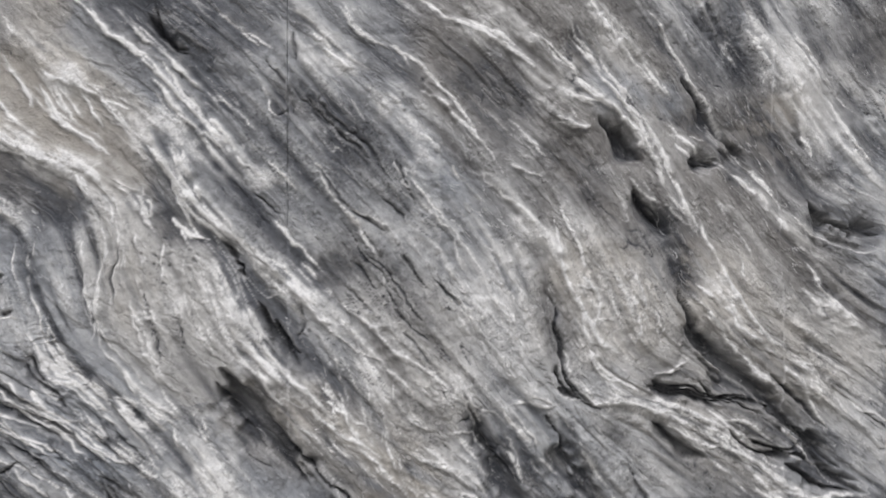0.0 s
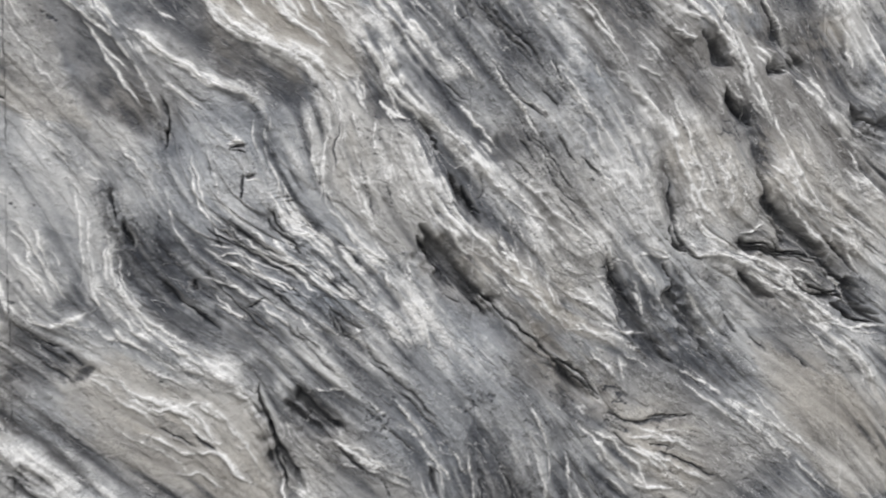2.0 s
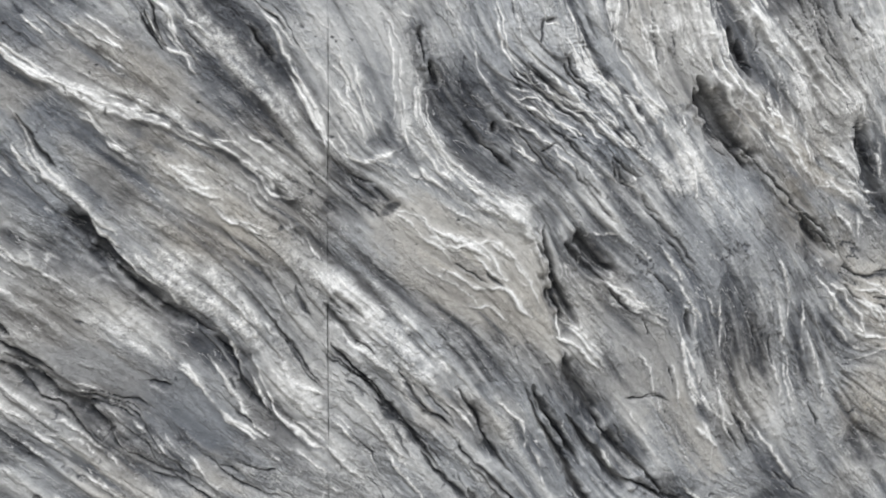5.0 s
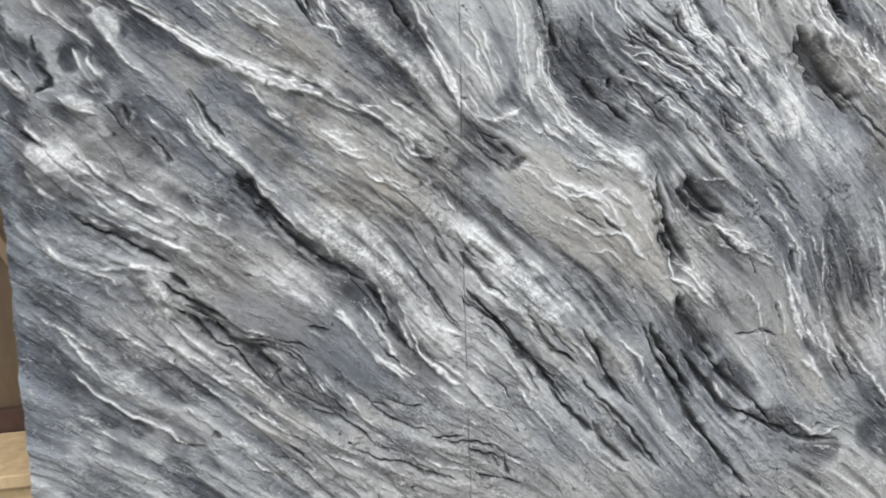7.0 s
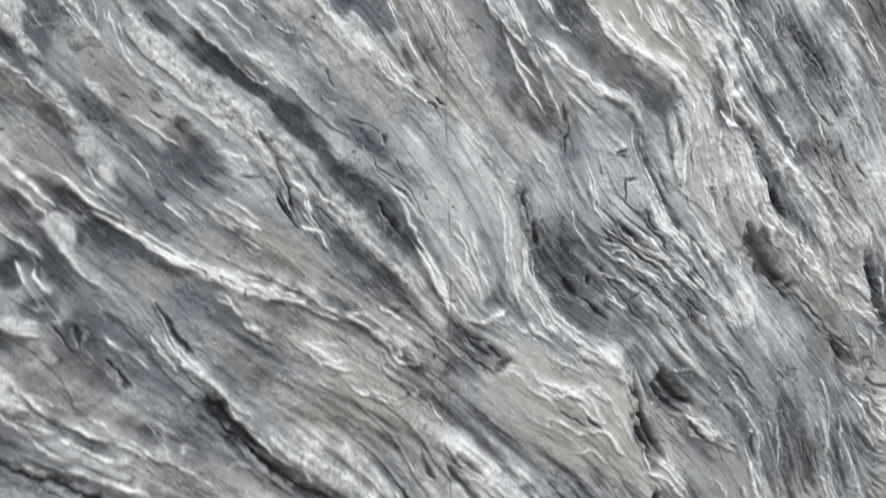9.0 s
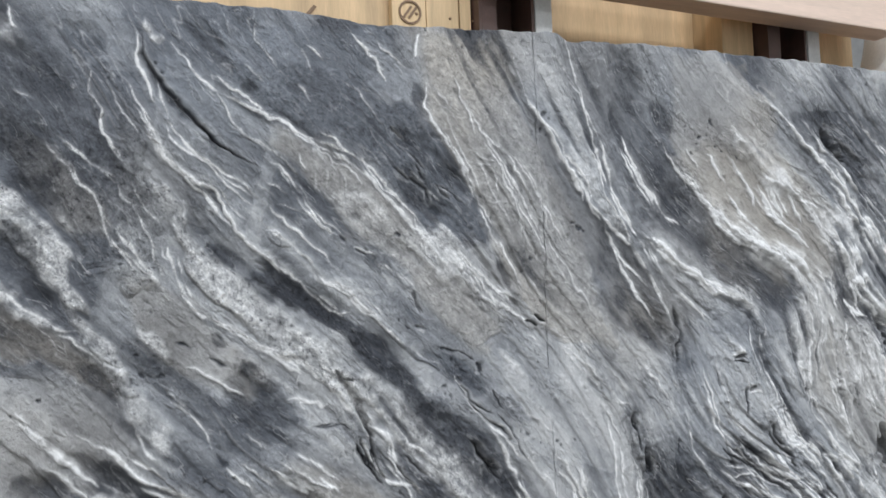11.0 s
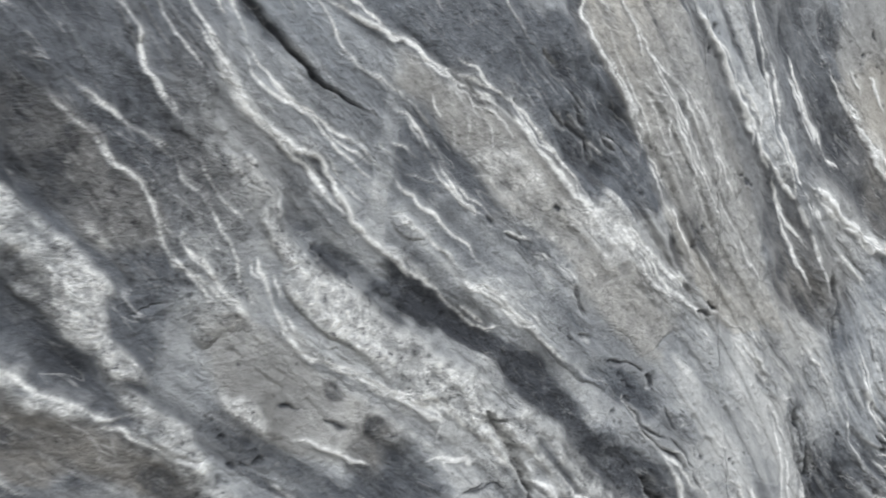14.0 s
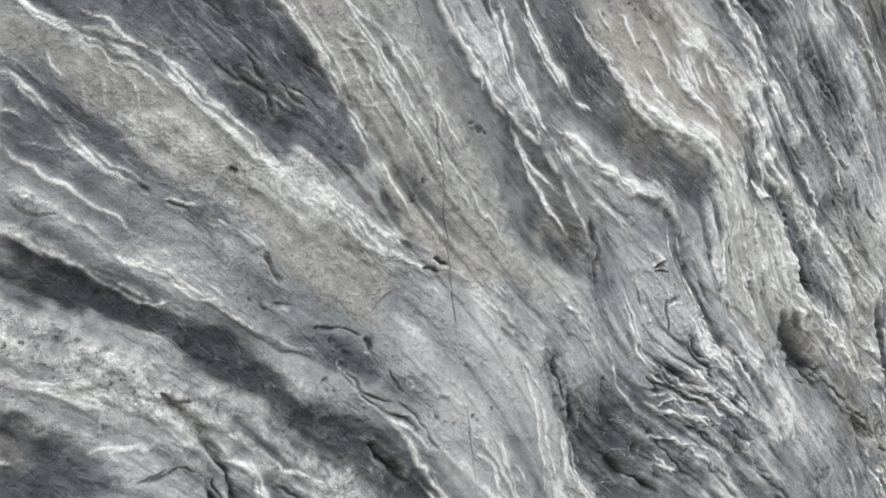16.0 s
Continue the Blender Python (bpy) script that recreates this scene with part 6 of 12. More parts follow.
stroke((1.946, 1.775), (1.967, 1.730), (1.999, 1.685), (2.031, 1.640), w=0.034, dark=0.98)
cleft((1.968, 1.742), (1.999, 1.685), w=0.0152, h=0.0145, slate=0.95)
cleft((1.885, 1.645), (1.922, 1.611), (1.954, 1.577), (1.996, 1.520), (2.028, 1.463), w=0.0278, h=0.0240, slate=0.95)
stroke((1.912, 1.622), (1.975, 1.543), (2.028, 1.452), w=0.034, dark=0.95)
stroke((1.933, 1.633), (2.008, 1.575), (2.084, 1.493), (2.172, 1.410), (2.244, 1.350), w=0.055, warm=0.75)
ridge((2.031, 1.607), (2.086, 1.571), (2.118, 1.536), w=0.0093, h=0.0052, chalk=0.95)
ridge((2.087, 1.627), (2.130, 1.547), w=0.0053, h=0.0027, chalk=0.62)
ridge((2.129, 1.502), (2.185, 1.466), (2.218, 1.430), w=0.0075, h=0.0041, chalk=0.95)
ridge((2.041, 1.540), (2.106, 1.470), w=0.0053, h=0.0027, chalk=0.62)
ridge((2.173, 1.466), (2.245, 1.395), w=0.0078, h=0.0043, chalk=0.95)
cleft((1.910, 1.546), (1.952, 1.479), (1.995, 1.443), w=0.0050, h=0.0050, slate=0.85)
ridge((1.868, 1.537), (1.888, 1.482), w=0.0050, h=0.0026, chalk=0.62)
stroke((1.835, 1.463), (1.855, 1.398), w=0.041, light=0.4)
cleft((2.083, 1.438), (2.149, 1.378), (2.216, 1.318), w=0.0159, h=0.0152, slate=0.95)
ridge((2.154, 1.636), (2.187, 1.578), w=0.0058, h=0.0030, chalk=0.62)
ridge((2.176, 1.579), (2.197, 1.510), w=0.0055, h=0.0029, chalk=0.62)
stroke((2.145, 1.726), (2.201, 1.668), (2.251, 1.644), w=0.037, light=0.6)
stroke((2.155, 1.669), (2.199, 1.600), (2.249, 1.564), w=0.032, light=0.6)
stroke((2.250, 1.621), (2.315, 1.596), (2.361, 1.559), w=0.037, light=0.6)
cleft((2.362, 1.571), (2.396, 1.500), (2.441, 1.406), (2.499, 1.309), w=0.0212, h=0.0203, slate=0.95)
stroke((2.373, 1.536), (2.418, 1.453), (2.476, 1.357), (2.511, 1.297), w=0.044, dark=0.85)
ridge((2.350, 1.583), (2.384, 1.512), w=0.0078, h=0.0043, chalk=0.95)
ridge((2.249, 1.564), (2.301, 1.516), w=0.0058, h=0.0030, chalk=0.62)
ridge((2.247, 1.474), (2.300, 1.448), (2.358, 1.422), w=0.0075, h=0.0041, chalk=0.95)
ridge((2.264, 1.416), (2.333, 1.344), w=0.0055, h=0.0029, chalk=0.62)
ridge((2.245, 1.395), (2.333, 1.366), (2.428, 1.349), w=0.0075, h=0.0041, chalk=0.95)
ridge((2.380, 1.352), (2.451, 1.324), (2.499, 1.298), w=0.0058, h=0.0030, chalk=0.62)
ridge((2.325, 1.515), (2.383, 1.466), w=0.0058, h=0.0030, chalk=0.62)
ridge((2.244, 1.339), (2.308, 1.300), w=0.0058, h=0.0030, chalk=0.62)
ridge((2.456, 1.520), (2.491, 1.472), (2.551, 1.411), w=0.0081, h=0.0045, chalk=0.95)
ridge((2.445, 1.567), (2.506, 1.553), (2.543, 1.563), w=0.0093, h=0.0052, chalk=0.95)
cleft((2.518, 1.541), (2.541, 1.493), w=0.0111, h=0.0106, slate=0.95)
cleft((2.541, 1.493), (2.576, 1.421), (2.612, 1.348), (2.647, 1.287), w=0.0238, h=0.0228, slate=0.95)
stroke((2.576, 1.409), (2.623, 1.324), w=0.040, dark=0.95)
ridge((2.578, 1.491), (2.625, 1.394), (2.686, 1.320), (2.736, 1.281), w=0.0098, h=0.0054, chalk=0.95)
stroke((2.613, 1.407), (2.674, 1.332), w=0.037, light=0.6)
ridge((2.504, 1.495), (2.539, 1.435), w=0.0058, h=0.0030, chalk=0.62)
cleft((2.547, 1.704), (2.557, 1.621), (2.581, 1.573), (2.630, 1.553), w=0.0144, h=0.0138, slate=0.95)
ridge((2.598, 1.750), (2.608, 1.667), (2.645, 1.618), w=0.0060, h=0.0031, chalk=0.62)
ridge((2.569, 1.621), (2.605, 1.572), (2.643, 1.559), w=0.0084, h=0.0047, chalk=0.95)
ridge((2.632, 1.607), (2.682, 1.593), (2.707, 1.568), w=0.0098, h=0.0054, chalk=0.95)
ridge((2.687, 1.772), (2.724, 1.711), w=0.0063, h=0.0033, chalk=0.62)
ridge((2.738, 1.747), (2.749, 1.674), w=0.0063, h=0.0033, chalk=0.62)
ridge((2.760, 1.614), (2.812, 1.636), w=0.0106, h=0.0059, chalk=0.95)
stroke((2.611, 1.762), (2.684, 1.676), w=0.105, light=0.35)
cleft((2.815, 1.709), (2.866, 1.659), (2.931, 1.596), (2.996, 1.544), (3.049, 1.480), (3.115, 1.402), (3.169, 1.362), w=0.0330, h=0.0240, slate=0.95)
stroke((2.815, 1.709), (2.892, 1.634), (2.970, 1.570), (3.049, 1.480), (3.128, 1.389), w=0.046, dark=0.95)
ridge((2.789, 1.722), (2.839, 1.648), (2.904, 1.597), (2.982, 1.532), (3.048, 1.455), (3.128, 1.377), w=0.0141, h=0.0078, chalk=0.95)
ridge((2.857, 1.792), (2.908, 1.719), (2.960, 1.668), (3.026, 1.604), (3.078, 1.528), (3.104, 1.490), w=0.0141, h=0.0078, chalk=0.95)
stroke((2.895, 1.719), (2.999, 1.630), (3.079, 1.541), w=0.073, warm=0.6)
ridge((3.088, 1.777), (3.142, 1.738), (3.197, 1.699), w=0.0106, h=0.0059, chalk=0.95)
ridge((3.014, 1.642), (3.067, 1.603), w=0.0102, h=0.0057, chalk=0.95)
ridge((3.096, 1.639), (3.165, 1.600), w=0.0070, h=0.0036, chalk=0.62)
ridge((3.056, 1.665), (3.151, 1.613), w=0.0065, h=0.0034, chalk=0.62)
ridge((3.135, 1.563), (3.176, 1.536), (3.257, 1.495), w=0.0068, h=0.0035, chalk=0.62)
cleft((2.733, 1.603), (2.784, 1.577), (2.836, 1.563), w=0.0230, h=0.0220, slate=0.95)
cleft((2.824, 1.600), (2.876, 1.561), (2.956, 1.546), (3.023, 1.531), w=0.0232, h=0.0222, slate=0.95)
ridge((2.630, 1.559), (2.719, 1.544), (2.796, 1.528), (2.873, 1.488), (2.938, 1.437), (3.004, 1.384), (3.099, 1.341), (3.154, 1.338), w=0.0158, h=0.0088, chalk=0.95)
stroke((2.630, 1.548), (2.718, 1.532), (2.821, 1.497), (2.925, 1.431), (3.004, 1.372), w=0.040, light=0.6)
stroke((2.642, 1.547), (2.757, 1.518), (2.873, 1.476), (3.003, 1.360), w=0.062, warm=0.7)
cleft((2.940, 1.473), (3.007, 1.457), (3.062, 1.467), w=0.0210, h=0.0201, slate=0.95)
cleft((3.019, 1.408), (3.086, 1.379), (3.155, 1.363), w=0.0212, h=0.0203, slate=0.95)
cleft((2.744, 1.519), (2.781, 1.481), (2.845, 1.442), w=0.0203, h=0.0194, slate=0.95)
ridge((2.795, 1.504), (2.846, 1.466), (2.900, 1.475), w=0.0102, h=0.0057, chalk=0.95)
stroke((3.017, 1.359), (3.055, 1.295), (3.082, 1.256), w=0.032, light=0.7)
cleft((3.057, 1.332), (3.083, 1.281), w=0.0057, h=0.0057, slate=0.85)
stroke((2.641, 1.500), (2.677, 1.439), (2.701, 1.390), w=0.101, rubble=0.9)
plate((2.729, 1.460), (2.857, 1.405), (2.935, 1.327), (2.919, 1.256), (2.775, 1.278), (2.713, 1.365), tone=-0.1, calm=0.4)
cleft((2.752, 1.363), (2.814, 1.299), w=0.0057, h=0.0057, slate=0.85)
cleft((2.880, 1.295), (2.932, 1.255), w=0.0057, h=0.0057, slate=0.85)
ridge((2.936, 1.364), (2.987, 1.299), (3.041, 1.271), w=0.0085, h=0.0047, chalk=0.95)
# more of the face
plate((0.115, 2.294), (0.148, 2.292), (0.172, 2.270), (0.192, 2.242), (0.205, 2.228), (0.199, 2.208), (0.164, 2.227), (0.140, 2.249), (0.121, 2.267), tone=-0.28, rubble=0.4)
plate((0.161, 2.297), (0.225, 2.302), (0.236, 2.258), (0.216, 2.248), (0.181, 2.270), tone=-0.2, calm=0.4)
plate((0.103, 2.248), (0.135, 2.240), (0.163, 2.217), (0.197, 2.193), (0.228, 2.158), (0.199, 2.154), (0.161, 2.193), (0.125, 2.217), (0.101, 2.225), tone=-0.06, rubble=0.7)
plate((0.100, 2.207), (0.123, 2.198), (0.142, 2.175), (0.150, 2.160), (0.129, 2.166), (0.106, 2.189), tone=-0.22, rubble=0.3)
plate((0.098, 2.189), (0.121, 2.175), (0.150, 2.160), (0.178, 2.121), (0.203, 2.084), (0.175, 2.086), (0.149, 2.098), (0.117, 2.124), (0.095, 2.153), tone=0.24, rubble=1)
stroke((0.142, 2.170), (0.158, 2.151), (0.178, 2.121), (0.195, 2.100), w=0.010, dark=0.9)
plate((0.165, 2.189), (0.211, 2.188), (0.242, 2.143), (0.265, 2.116), (0.262, 2.080), (0.222, 2.082), (0.191, 2.110), (0.170, 2.140), tone=-0.25, warm=0.25, rubble=0.7)
ridge((0.212, 2.203), (0.225, 2.183), (0.238, 2.158), (0.251, 2.137), (0.265, 2.118), w=0.0025, h=0.0012, chalk=0.95)
ridge((0.265, 2.118), (0.274, 2.094), (0.288, 2.077), w=0.0018, h=0.0008, chalk=0.5)
ridge((0.213, 2.208), (0.236, 2.193), (0.254, 2.173), (0.278, 2.157), (0.294, 2.151), w=0.0018, h=0.0008, chalk=0.5)
plate((0.233, 2.223), (0.283, 2.214), (0.302, 2.183), (0.305, 2.151), (0.279, 2.162), (0.250, 2.188), tone=-0.07, calm=0.6)
ridge((0.254, 2.304), (0.262, 2.275), (0.278, 2.250), (0.280, 2.219), (0.287, 2.204), (0.302, 2.183), w=0.0025, h=0.0012, chalk=0.95)
stroke((0.262, 2.275), (0.270, 2.255), (0.276, 2.234), w=0.018, rubble=0.9)
stroke((0.306, 2.246), (0.322, 2.204), (0.327, 2.161), (0.336, 2.128), w=0.024, rubble=1)
ridge((0.269, 2.305), (0.288, 2.281), (0.307, 2.251), (0.326, 2.220), w=0.0022, h=0.0009, chalk=0.5)
ridge((0.306, 2.308), (0.320, 2.283), w=0.0020, h=0.0009, chalk=0.5)
ridge((0.333, 2.268), (0.344, 2.236), (0.359, 2.204), (0.380, 2.171), (0.415, 2.142), (0.444, 2.100), (0.462, 2.075), w=0.0032, h=0.0016, chalk=0.95)
stroke((0.339, 2.241), (0.369, 2.187), (0.415, 2.147), w=0.013, light=0.5)
ridge((0.355, 2.306), (0.367, 2.269), (0.373, 2.242), w=0.0022, h=0.0009, chalk=0.5)
ridge((0.365, 2.242), (0.389, 2.204), (0.418, 2.187), (0.455, 2.169), (0.511, 2.144), w=0.0022, h=0.0009, chalk=0.5)
ridge((0.394, 2.199), (0.430, 2.176), (0.466, 2.140), (0.508, 2.108), w=0.0027, h=0.0014, chalk=0.95)
ridge((0.441, 2.147), (0.464, 2.105), (0.497, 2.085), w=0.0022, h=0.0009, chalk=0.5)
stroke((0.478, 2.310), (0.504, 2.294), w=0.016, dark=0.7)
ridge((0.434, 2.318), (0.458, 2.302), (0.490, 2.287), (0.519, 2.259), w=0.0035, h=0.0018, chalk=0.95)
ridge((0.427, 2.306), (0.456, 2.268), (0.473, 2.240), (0.515, 2.205), w=0.0023, h=0.0010, chalk=0.5)
stroke((0.415, 2.142), (0.439, 2.123), (0.451, 2.105), w=0.014, dark=0.6)
ridge((0.298, 2.140), (0.302, 2.119), (0.328, 2.090), (0.338, 2.079), w=0.0020, h=0.0009, chalk=0.5)
ridge((0.315, 2.145), (0.329, 2.112), (0.353, 2.089), w=0.0020, h=0.0009, chalk=0.5)
ridge((0.389, 2.126), (0.391, 2.075), w=0.0020, h=0.0009, chalk=0.5)
stroke((0.343, 2.150), (0.365, 2.127), (0.388, 2.109), w=0.012, light=0.5)
stroke((0.343, 2.150), (0.365, 2.127), (0.388, 2.109), w=0.014, rubble=0.8)
plate((0.088, 2.066), (0.108, 2.059), (0.110, 2.031), (0.103, 1.999), (0.090, 1.992), (0.082, 1.993), tone=-0.42, rubble=0.9)
stroke((0.098, 2.084), (0.117, 2.068), (0.132, 2.043), (0.147, 2.016), w=0.010, dark=0.95)
plate((0.090, 2.093), (0.114, 2.087), (0.126, 2.072), (0.140, 2.039), (0.121, 2.063), (0.101, 2.074), tone=-0.36, rubble=0.4)
ridge((0.103, 2.055), (0.118, 2.025), (0.133, 1.999), (0.158, 1.981), (0.175, 1.963), (0.202, 1.943), (0.225, 1.928), (0.261, 1.924), w=0.0037, h=0.0018, chalk=0.95)
stroke((0.110, 2.040), (0.133, 1.999), (0.158, 1.981), (0.175, 1.963), (0.202, 1.943), (0.235, 1.926), w=0.015, light=0.9)
stroke((0.188, 2.076), (0.205, 2.054), (0.215, 2.028), (0.221, 2.006), w=0.013, light=0.95)
stroke((0.221, 2.001), (0.238, 1.967), (0.256, 1.933), (0.275, 1.908), w=0.026, light=0.8)
stroke((0.221, 2.001), (0.238, 1.967), (0.256, 1.933), (0.275, 1.908), w=0.026, rubble=1)
stroke((0.152, 2.074), (0.167, 2.043), w=0.014, dark=0.85)
stroke((0.171, 2.028), (0.186, 1.991), (0.208, 1.967), (0.227, 1.959), w=0.015, dark=0.85)
plate((0.096, 2.014), (0.128, 1.990), (0.165, 1.955), (0.210, 1.921), (0.268, 1.887), (0.293, 1.849), (0.276, 1.841), (0.220, 1.866), (0.171, 1.918), (0.129, 1.956), (0.097, 1.976), tone=-0.22, warm=0.4, rubble=0.4)
plate((0.078, 1.938), (0.101, 1.919), (0.116, 1.896), (0.119, 1.880), (0.074, 1.891), tone=-0.42, rubble=0.8)
ridge((0.105, 1.922), (0.138, 1.905), w=0.0016, h=0.0007, chalk=0.5)
ridge((0.115, 1.891), (0.146, 1.889), w=0.0016, h=0.0007, chalk=0.5)
ridge((0.175, 1.907), (0.206, 1.875), (0.245, 1.850), w=0.0016, h=0.0007, chalk=0.5)
ridge((0.079, 1.961), (0.103, 1.942), w=0.0013, h=0.0006, chalk=0.5)
ridge((0.086, 1.945), (0.113, 1.921), w=0.0016, h=0.0007, chalk=0.5)
ridge((0.215, 1.925), (0.249, 1.907), (0.274, 1.891), w=0.0024, h=0.0012, chalk=0.95)
stroke((0.279, 1.885), (0.299, 1.853), (0.320, 1.830), w=0.017, light=0.85)
stroke((0.279, 1.885), (0.299, 1.853), (0.320, 1.830), w=0.017, rubble=1)
plate((0.242, 2.081), (0.283, 2.073), (0.284, 2.024), (0.247, 2.018), tone=-0.16, rubble=0.7)
plate((0.331, 1.986), (0.402, 1.970), (0.431, 1.924), (0.475, 1.880), (0.491, 1.864), (0.487, 1.803), (0.433, 1.852), (0.372, 1.900), (0.334, 1.941), tone=-0.14, warm=0.35, calm=0.8)
ridge((0.280, 2.077), (0.302, 2.044), (0.316, 2.015), w=0.0020, h=0.0010, chalk=0.95)
ridge((0.294, 2.076), (0.324, 2.036), (0.344, 2.006), (0.361, 1.993), w=0.0025, h=0.0012, chalk=0.95)
ridge((0.360, 2.055), (0.369, 2.026), (0.385, 1.995), (0.402, 1.970), w=0.0025, h=0.0012, chalk=0.95)
ridge((0.376, 2.036), (0.392, 2.000), (0.403, 1.976), w=0.0027, h=0.0014, chalk=0.95)
ridge((0.396, 1.971), (0.426, 1.943), (0.464, 1.919), (0.494, 1.907), w=0.0027, h=0.0014, chalk=0.95)
stroke((0.305, 2.006), (0.332, 1.991), w=0.026, rubble=0.9)
stroke((0.389, 2.046), (0.418, 2.014), (0.456, 1.986), (0.498, 1.962), w=0.024, light=0.85)
stroke((0.389, 2.046), (0.418, 2.014), (0.456, 1.986), (0.498, 1.962), w=0.024, rubble=1)
stroke((0.409, 2.062), (0.459, 2.034), (0.501, 2.011), w=0.024, dark=0.8)
cleft((0.373, 1.905), (0.403, 1.894), w=0.0025, h=0.0025, slate=0.85)
cleft((0.422, 1.884), (0.454, 1.866), w=0.0026, h=0.0026, slate=0.85)
stroke((0.431, 1.918), (0.449, 1.897), w=0.011, dark=0.7)
stroke((0.315, 1.922), (0.347, 1.876), (0.368, 1.837), w=0.036, rubble=0.7)
stroke((0.322, 1.932), (0.349, 1.904), (0.370, 1.871), w=0.011, light=0.5)
plate((0.522, 2.313), (0.606, 2.293), (0.652, 2.264), (0.703, 2.272), (0.774, 2.254), (0.819, 2.206), (0.865, 2.133), (0.872, 2.074), (0.811, 2.071), (0.747, 2.123), (0.681, 2.192), (0.603, 2.237), (0.519, 2.271), tone=-0.28, cool=0.3, rubble=0.4)
stroke((0.751, 2.185), (0.796, 2.143), (0.833, 2.113), w=0.034, dark=0.9)
stroke((0.746, 2.254), (0.781, 2.213), w=0.027, dark=0.9)
stroke((0.779, 2.337), (0.796, 2.304), (0.799, 2.276), w=0.013, dark=0.5)
cleft((0.738, 2.260), (0.763, 2.233), w=0.0036, h=0.0036, slate=0.85)
cleft((0.769, 2.171), (0.796, 2.157), w=0.0034, h=0.0034, slate=0.85)
cleft((0.801, 2.150), (0.804, 2.128), w=0.0037, h=0.0037, slate=0.85)
ridge((0.570, 2.322), (0.591, 2.293), w=0.0027, h=0.0012, chalk=0.5)
ridge((0.673, 2.323), (0.696, 2.298), (0.720, 2.259), w=0.0029, h=0.0013, chalk=0.5)
ridge((0.604, 2.249), (0.648, 2.205), w=0.0029, h=0.0013, chalk=0.5)
ridge((0.519, 2.259), (0.565, 2.242), (0.601, 2.218), (0.648, 2.199), (0.680, 2.179), (0.713, 2.145), (0.746, 2.103), (0.772, 2.073), (0.799, 2.043), w=0.0048, h=0.0024, chalk=0.95)
ridge((0.514, 2.199), (0.553, 2.168), (0.581, 2.136), (0.601, 2.097), (0.631, 2.069), w=0.0032, h=0.0016, chalk=0.95)
ridge((0.512, 2.163), (0.558, 2.137), w=0.0023, h=0.0010, chalk=0.5)
ridge((0.594, 2.224), (0.615, 2.186), (0.620, 2.147), w=0.0025, h=0.0011, chalk=0.5)
ridge((0.620, 2.147), (0.643, 2.127), (0.676, 2.116), w=0.0036, h=0.0018, chalk=0.95)
plate((0.601, 2.218), (0.679, 2.166), (0.728, 2.110), (0.789, 2.036), (0.690, 2.058), (0.635, 2.121), (0.614, 2.167), warm=0.4, tone=0.15)
ridge((0.808, 2.346), (0.801, 2.304), (0.812, 2.263), (0.849, 2.214), (0.876, 2.155), (0.905, 2.095), (0.935, 2.048), w=0.0050, h=0.0025, chalk=0.95)
ridge((0.876, 2.322), (0.904, 2.266), (0.967, 2.214), (1.010, 2.152), (1.041, 2.072), w=0.0033, h=0.0014, chalk=0.5)
ridge((0.914, 2.259), (0.954, 2.192), (0.997, 2.129), w=0.0035, h=0.0015, chalk=0.5)
ridge((0.933, 2.214), (0.962, 2.138), (1.016, 2.050), w=0.0035, h=0.0015, chalk=0.5)
ridge((0.880, 2.221), (0.933, 2.207), w=0.0035, h=0.0015, chalk=0.5)
ridge((0.826, 2.333), (0.845, 2.306), w=0.0035, h=0.0015, chalk=0.5)
ridge((0.978, 2.207), (1.021, 2.136), (1.078, 2.054), w=0.0039, h=0.0017, chalk=0.5)
ridge((0.998, 2.360), (1.018, 2.316), (1.064, 2.263), (1.098, 2.208), (1.135, 2.158), (1.147, 2.133), w=0.0055, h=0.0028, chalk=0.95)
ridge((1.094, 2.368), (1.130, 2.322), (1.154, 2.266), (1.178, 2.208), (1.202, 2.140), (1.242, 2.078), (1.298, 2.004), w=0.0062, h=0.0031, chalk=0.95)
ridge((1.222, 2.268), (1.262, 2.191), (1.330, 2.101), w=0.0054, h=0.0027, chalk=0.95)
stroke((1.211, 2.335), (1.216, 2.284), (1.221, 2.251), w=0.030, dark=0.9)
stroke((1.298, 2.331), (1.337, 2.262), w=0.043, dark=0.8)
ridge((0.504, 2.041), (0.542, 2.013), w=0.0033, h=0.0016, chalk=0.95)
stroke((0.502, 2.023), (0.541, 1.994), (0.585, 1.970), (0.631, 1.930), (0.671, 1.897), w=0.026, dark=0.95)
stroke((0.502, 2.023), (0.541, 1.994), (0.585, 1.970), (0.631, 1.930), (0.671, 1.897), w=0.026, rubble=0.9)
stroke((0.663, 1.912), (0.713, 1.862), (0.747, 1.813), w=0.029, dark=0.85)
stroke((0.728, 1.810), (0.772, 1.757), (0.799, 1.714), w=0.029, dark=0.7)
ridge((0.601, 1.974), (0.631, 1.944), w=0.0032, h=0.0016, chalk=0.95)
ridge((0.588, 2.014), (0.634, 1.977), (0.682, 1.936), w=0.0033, h=0.0016, chalk=0.95)
ridge((0.675, 1.965), (0.708, 1.933), w=0.0028, h=0.0012, chalk=0.5)
stroke((0.498, 1.962), (0.551, 1.923), (0.595, 1.877), (0.657, 1.817), (0.725, 1.761), (0.770, 1.721), w=0.033, light=0.9)
stroke((0.498, 1.962), (0.551, 1.923), (0.595, 1.877), (0.657, 1.817), (0.725, 1.761), (0.770, 1.721), w=0.035, rubble=1)
ridge((0.494, 1.901), (0.540, 1.867), (0.576, 1.834), w=0.0030, h=0.0015, chalk=0.95)
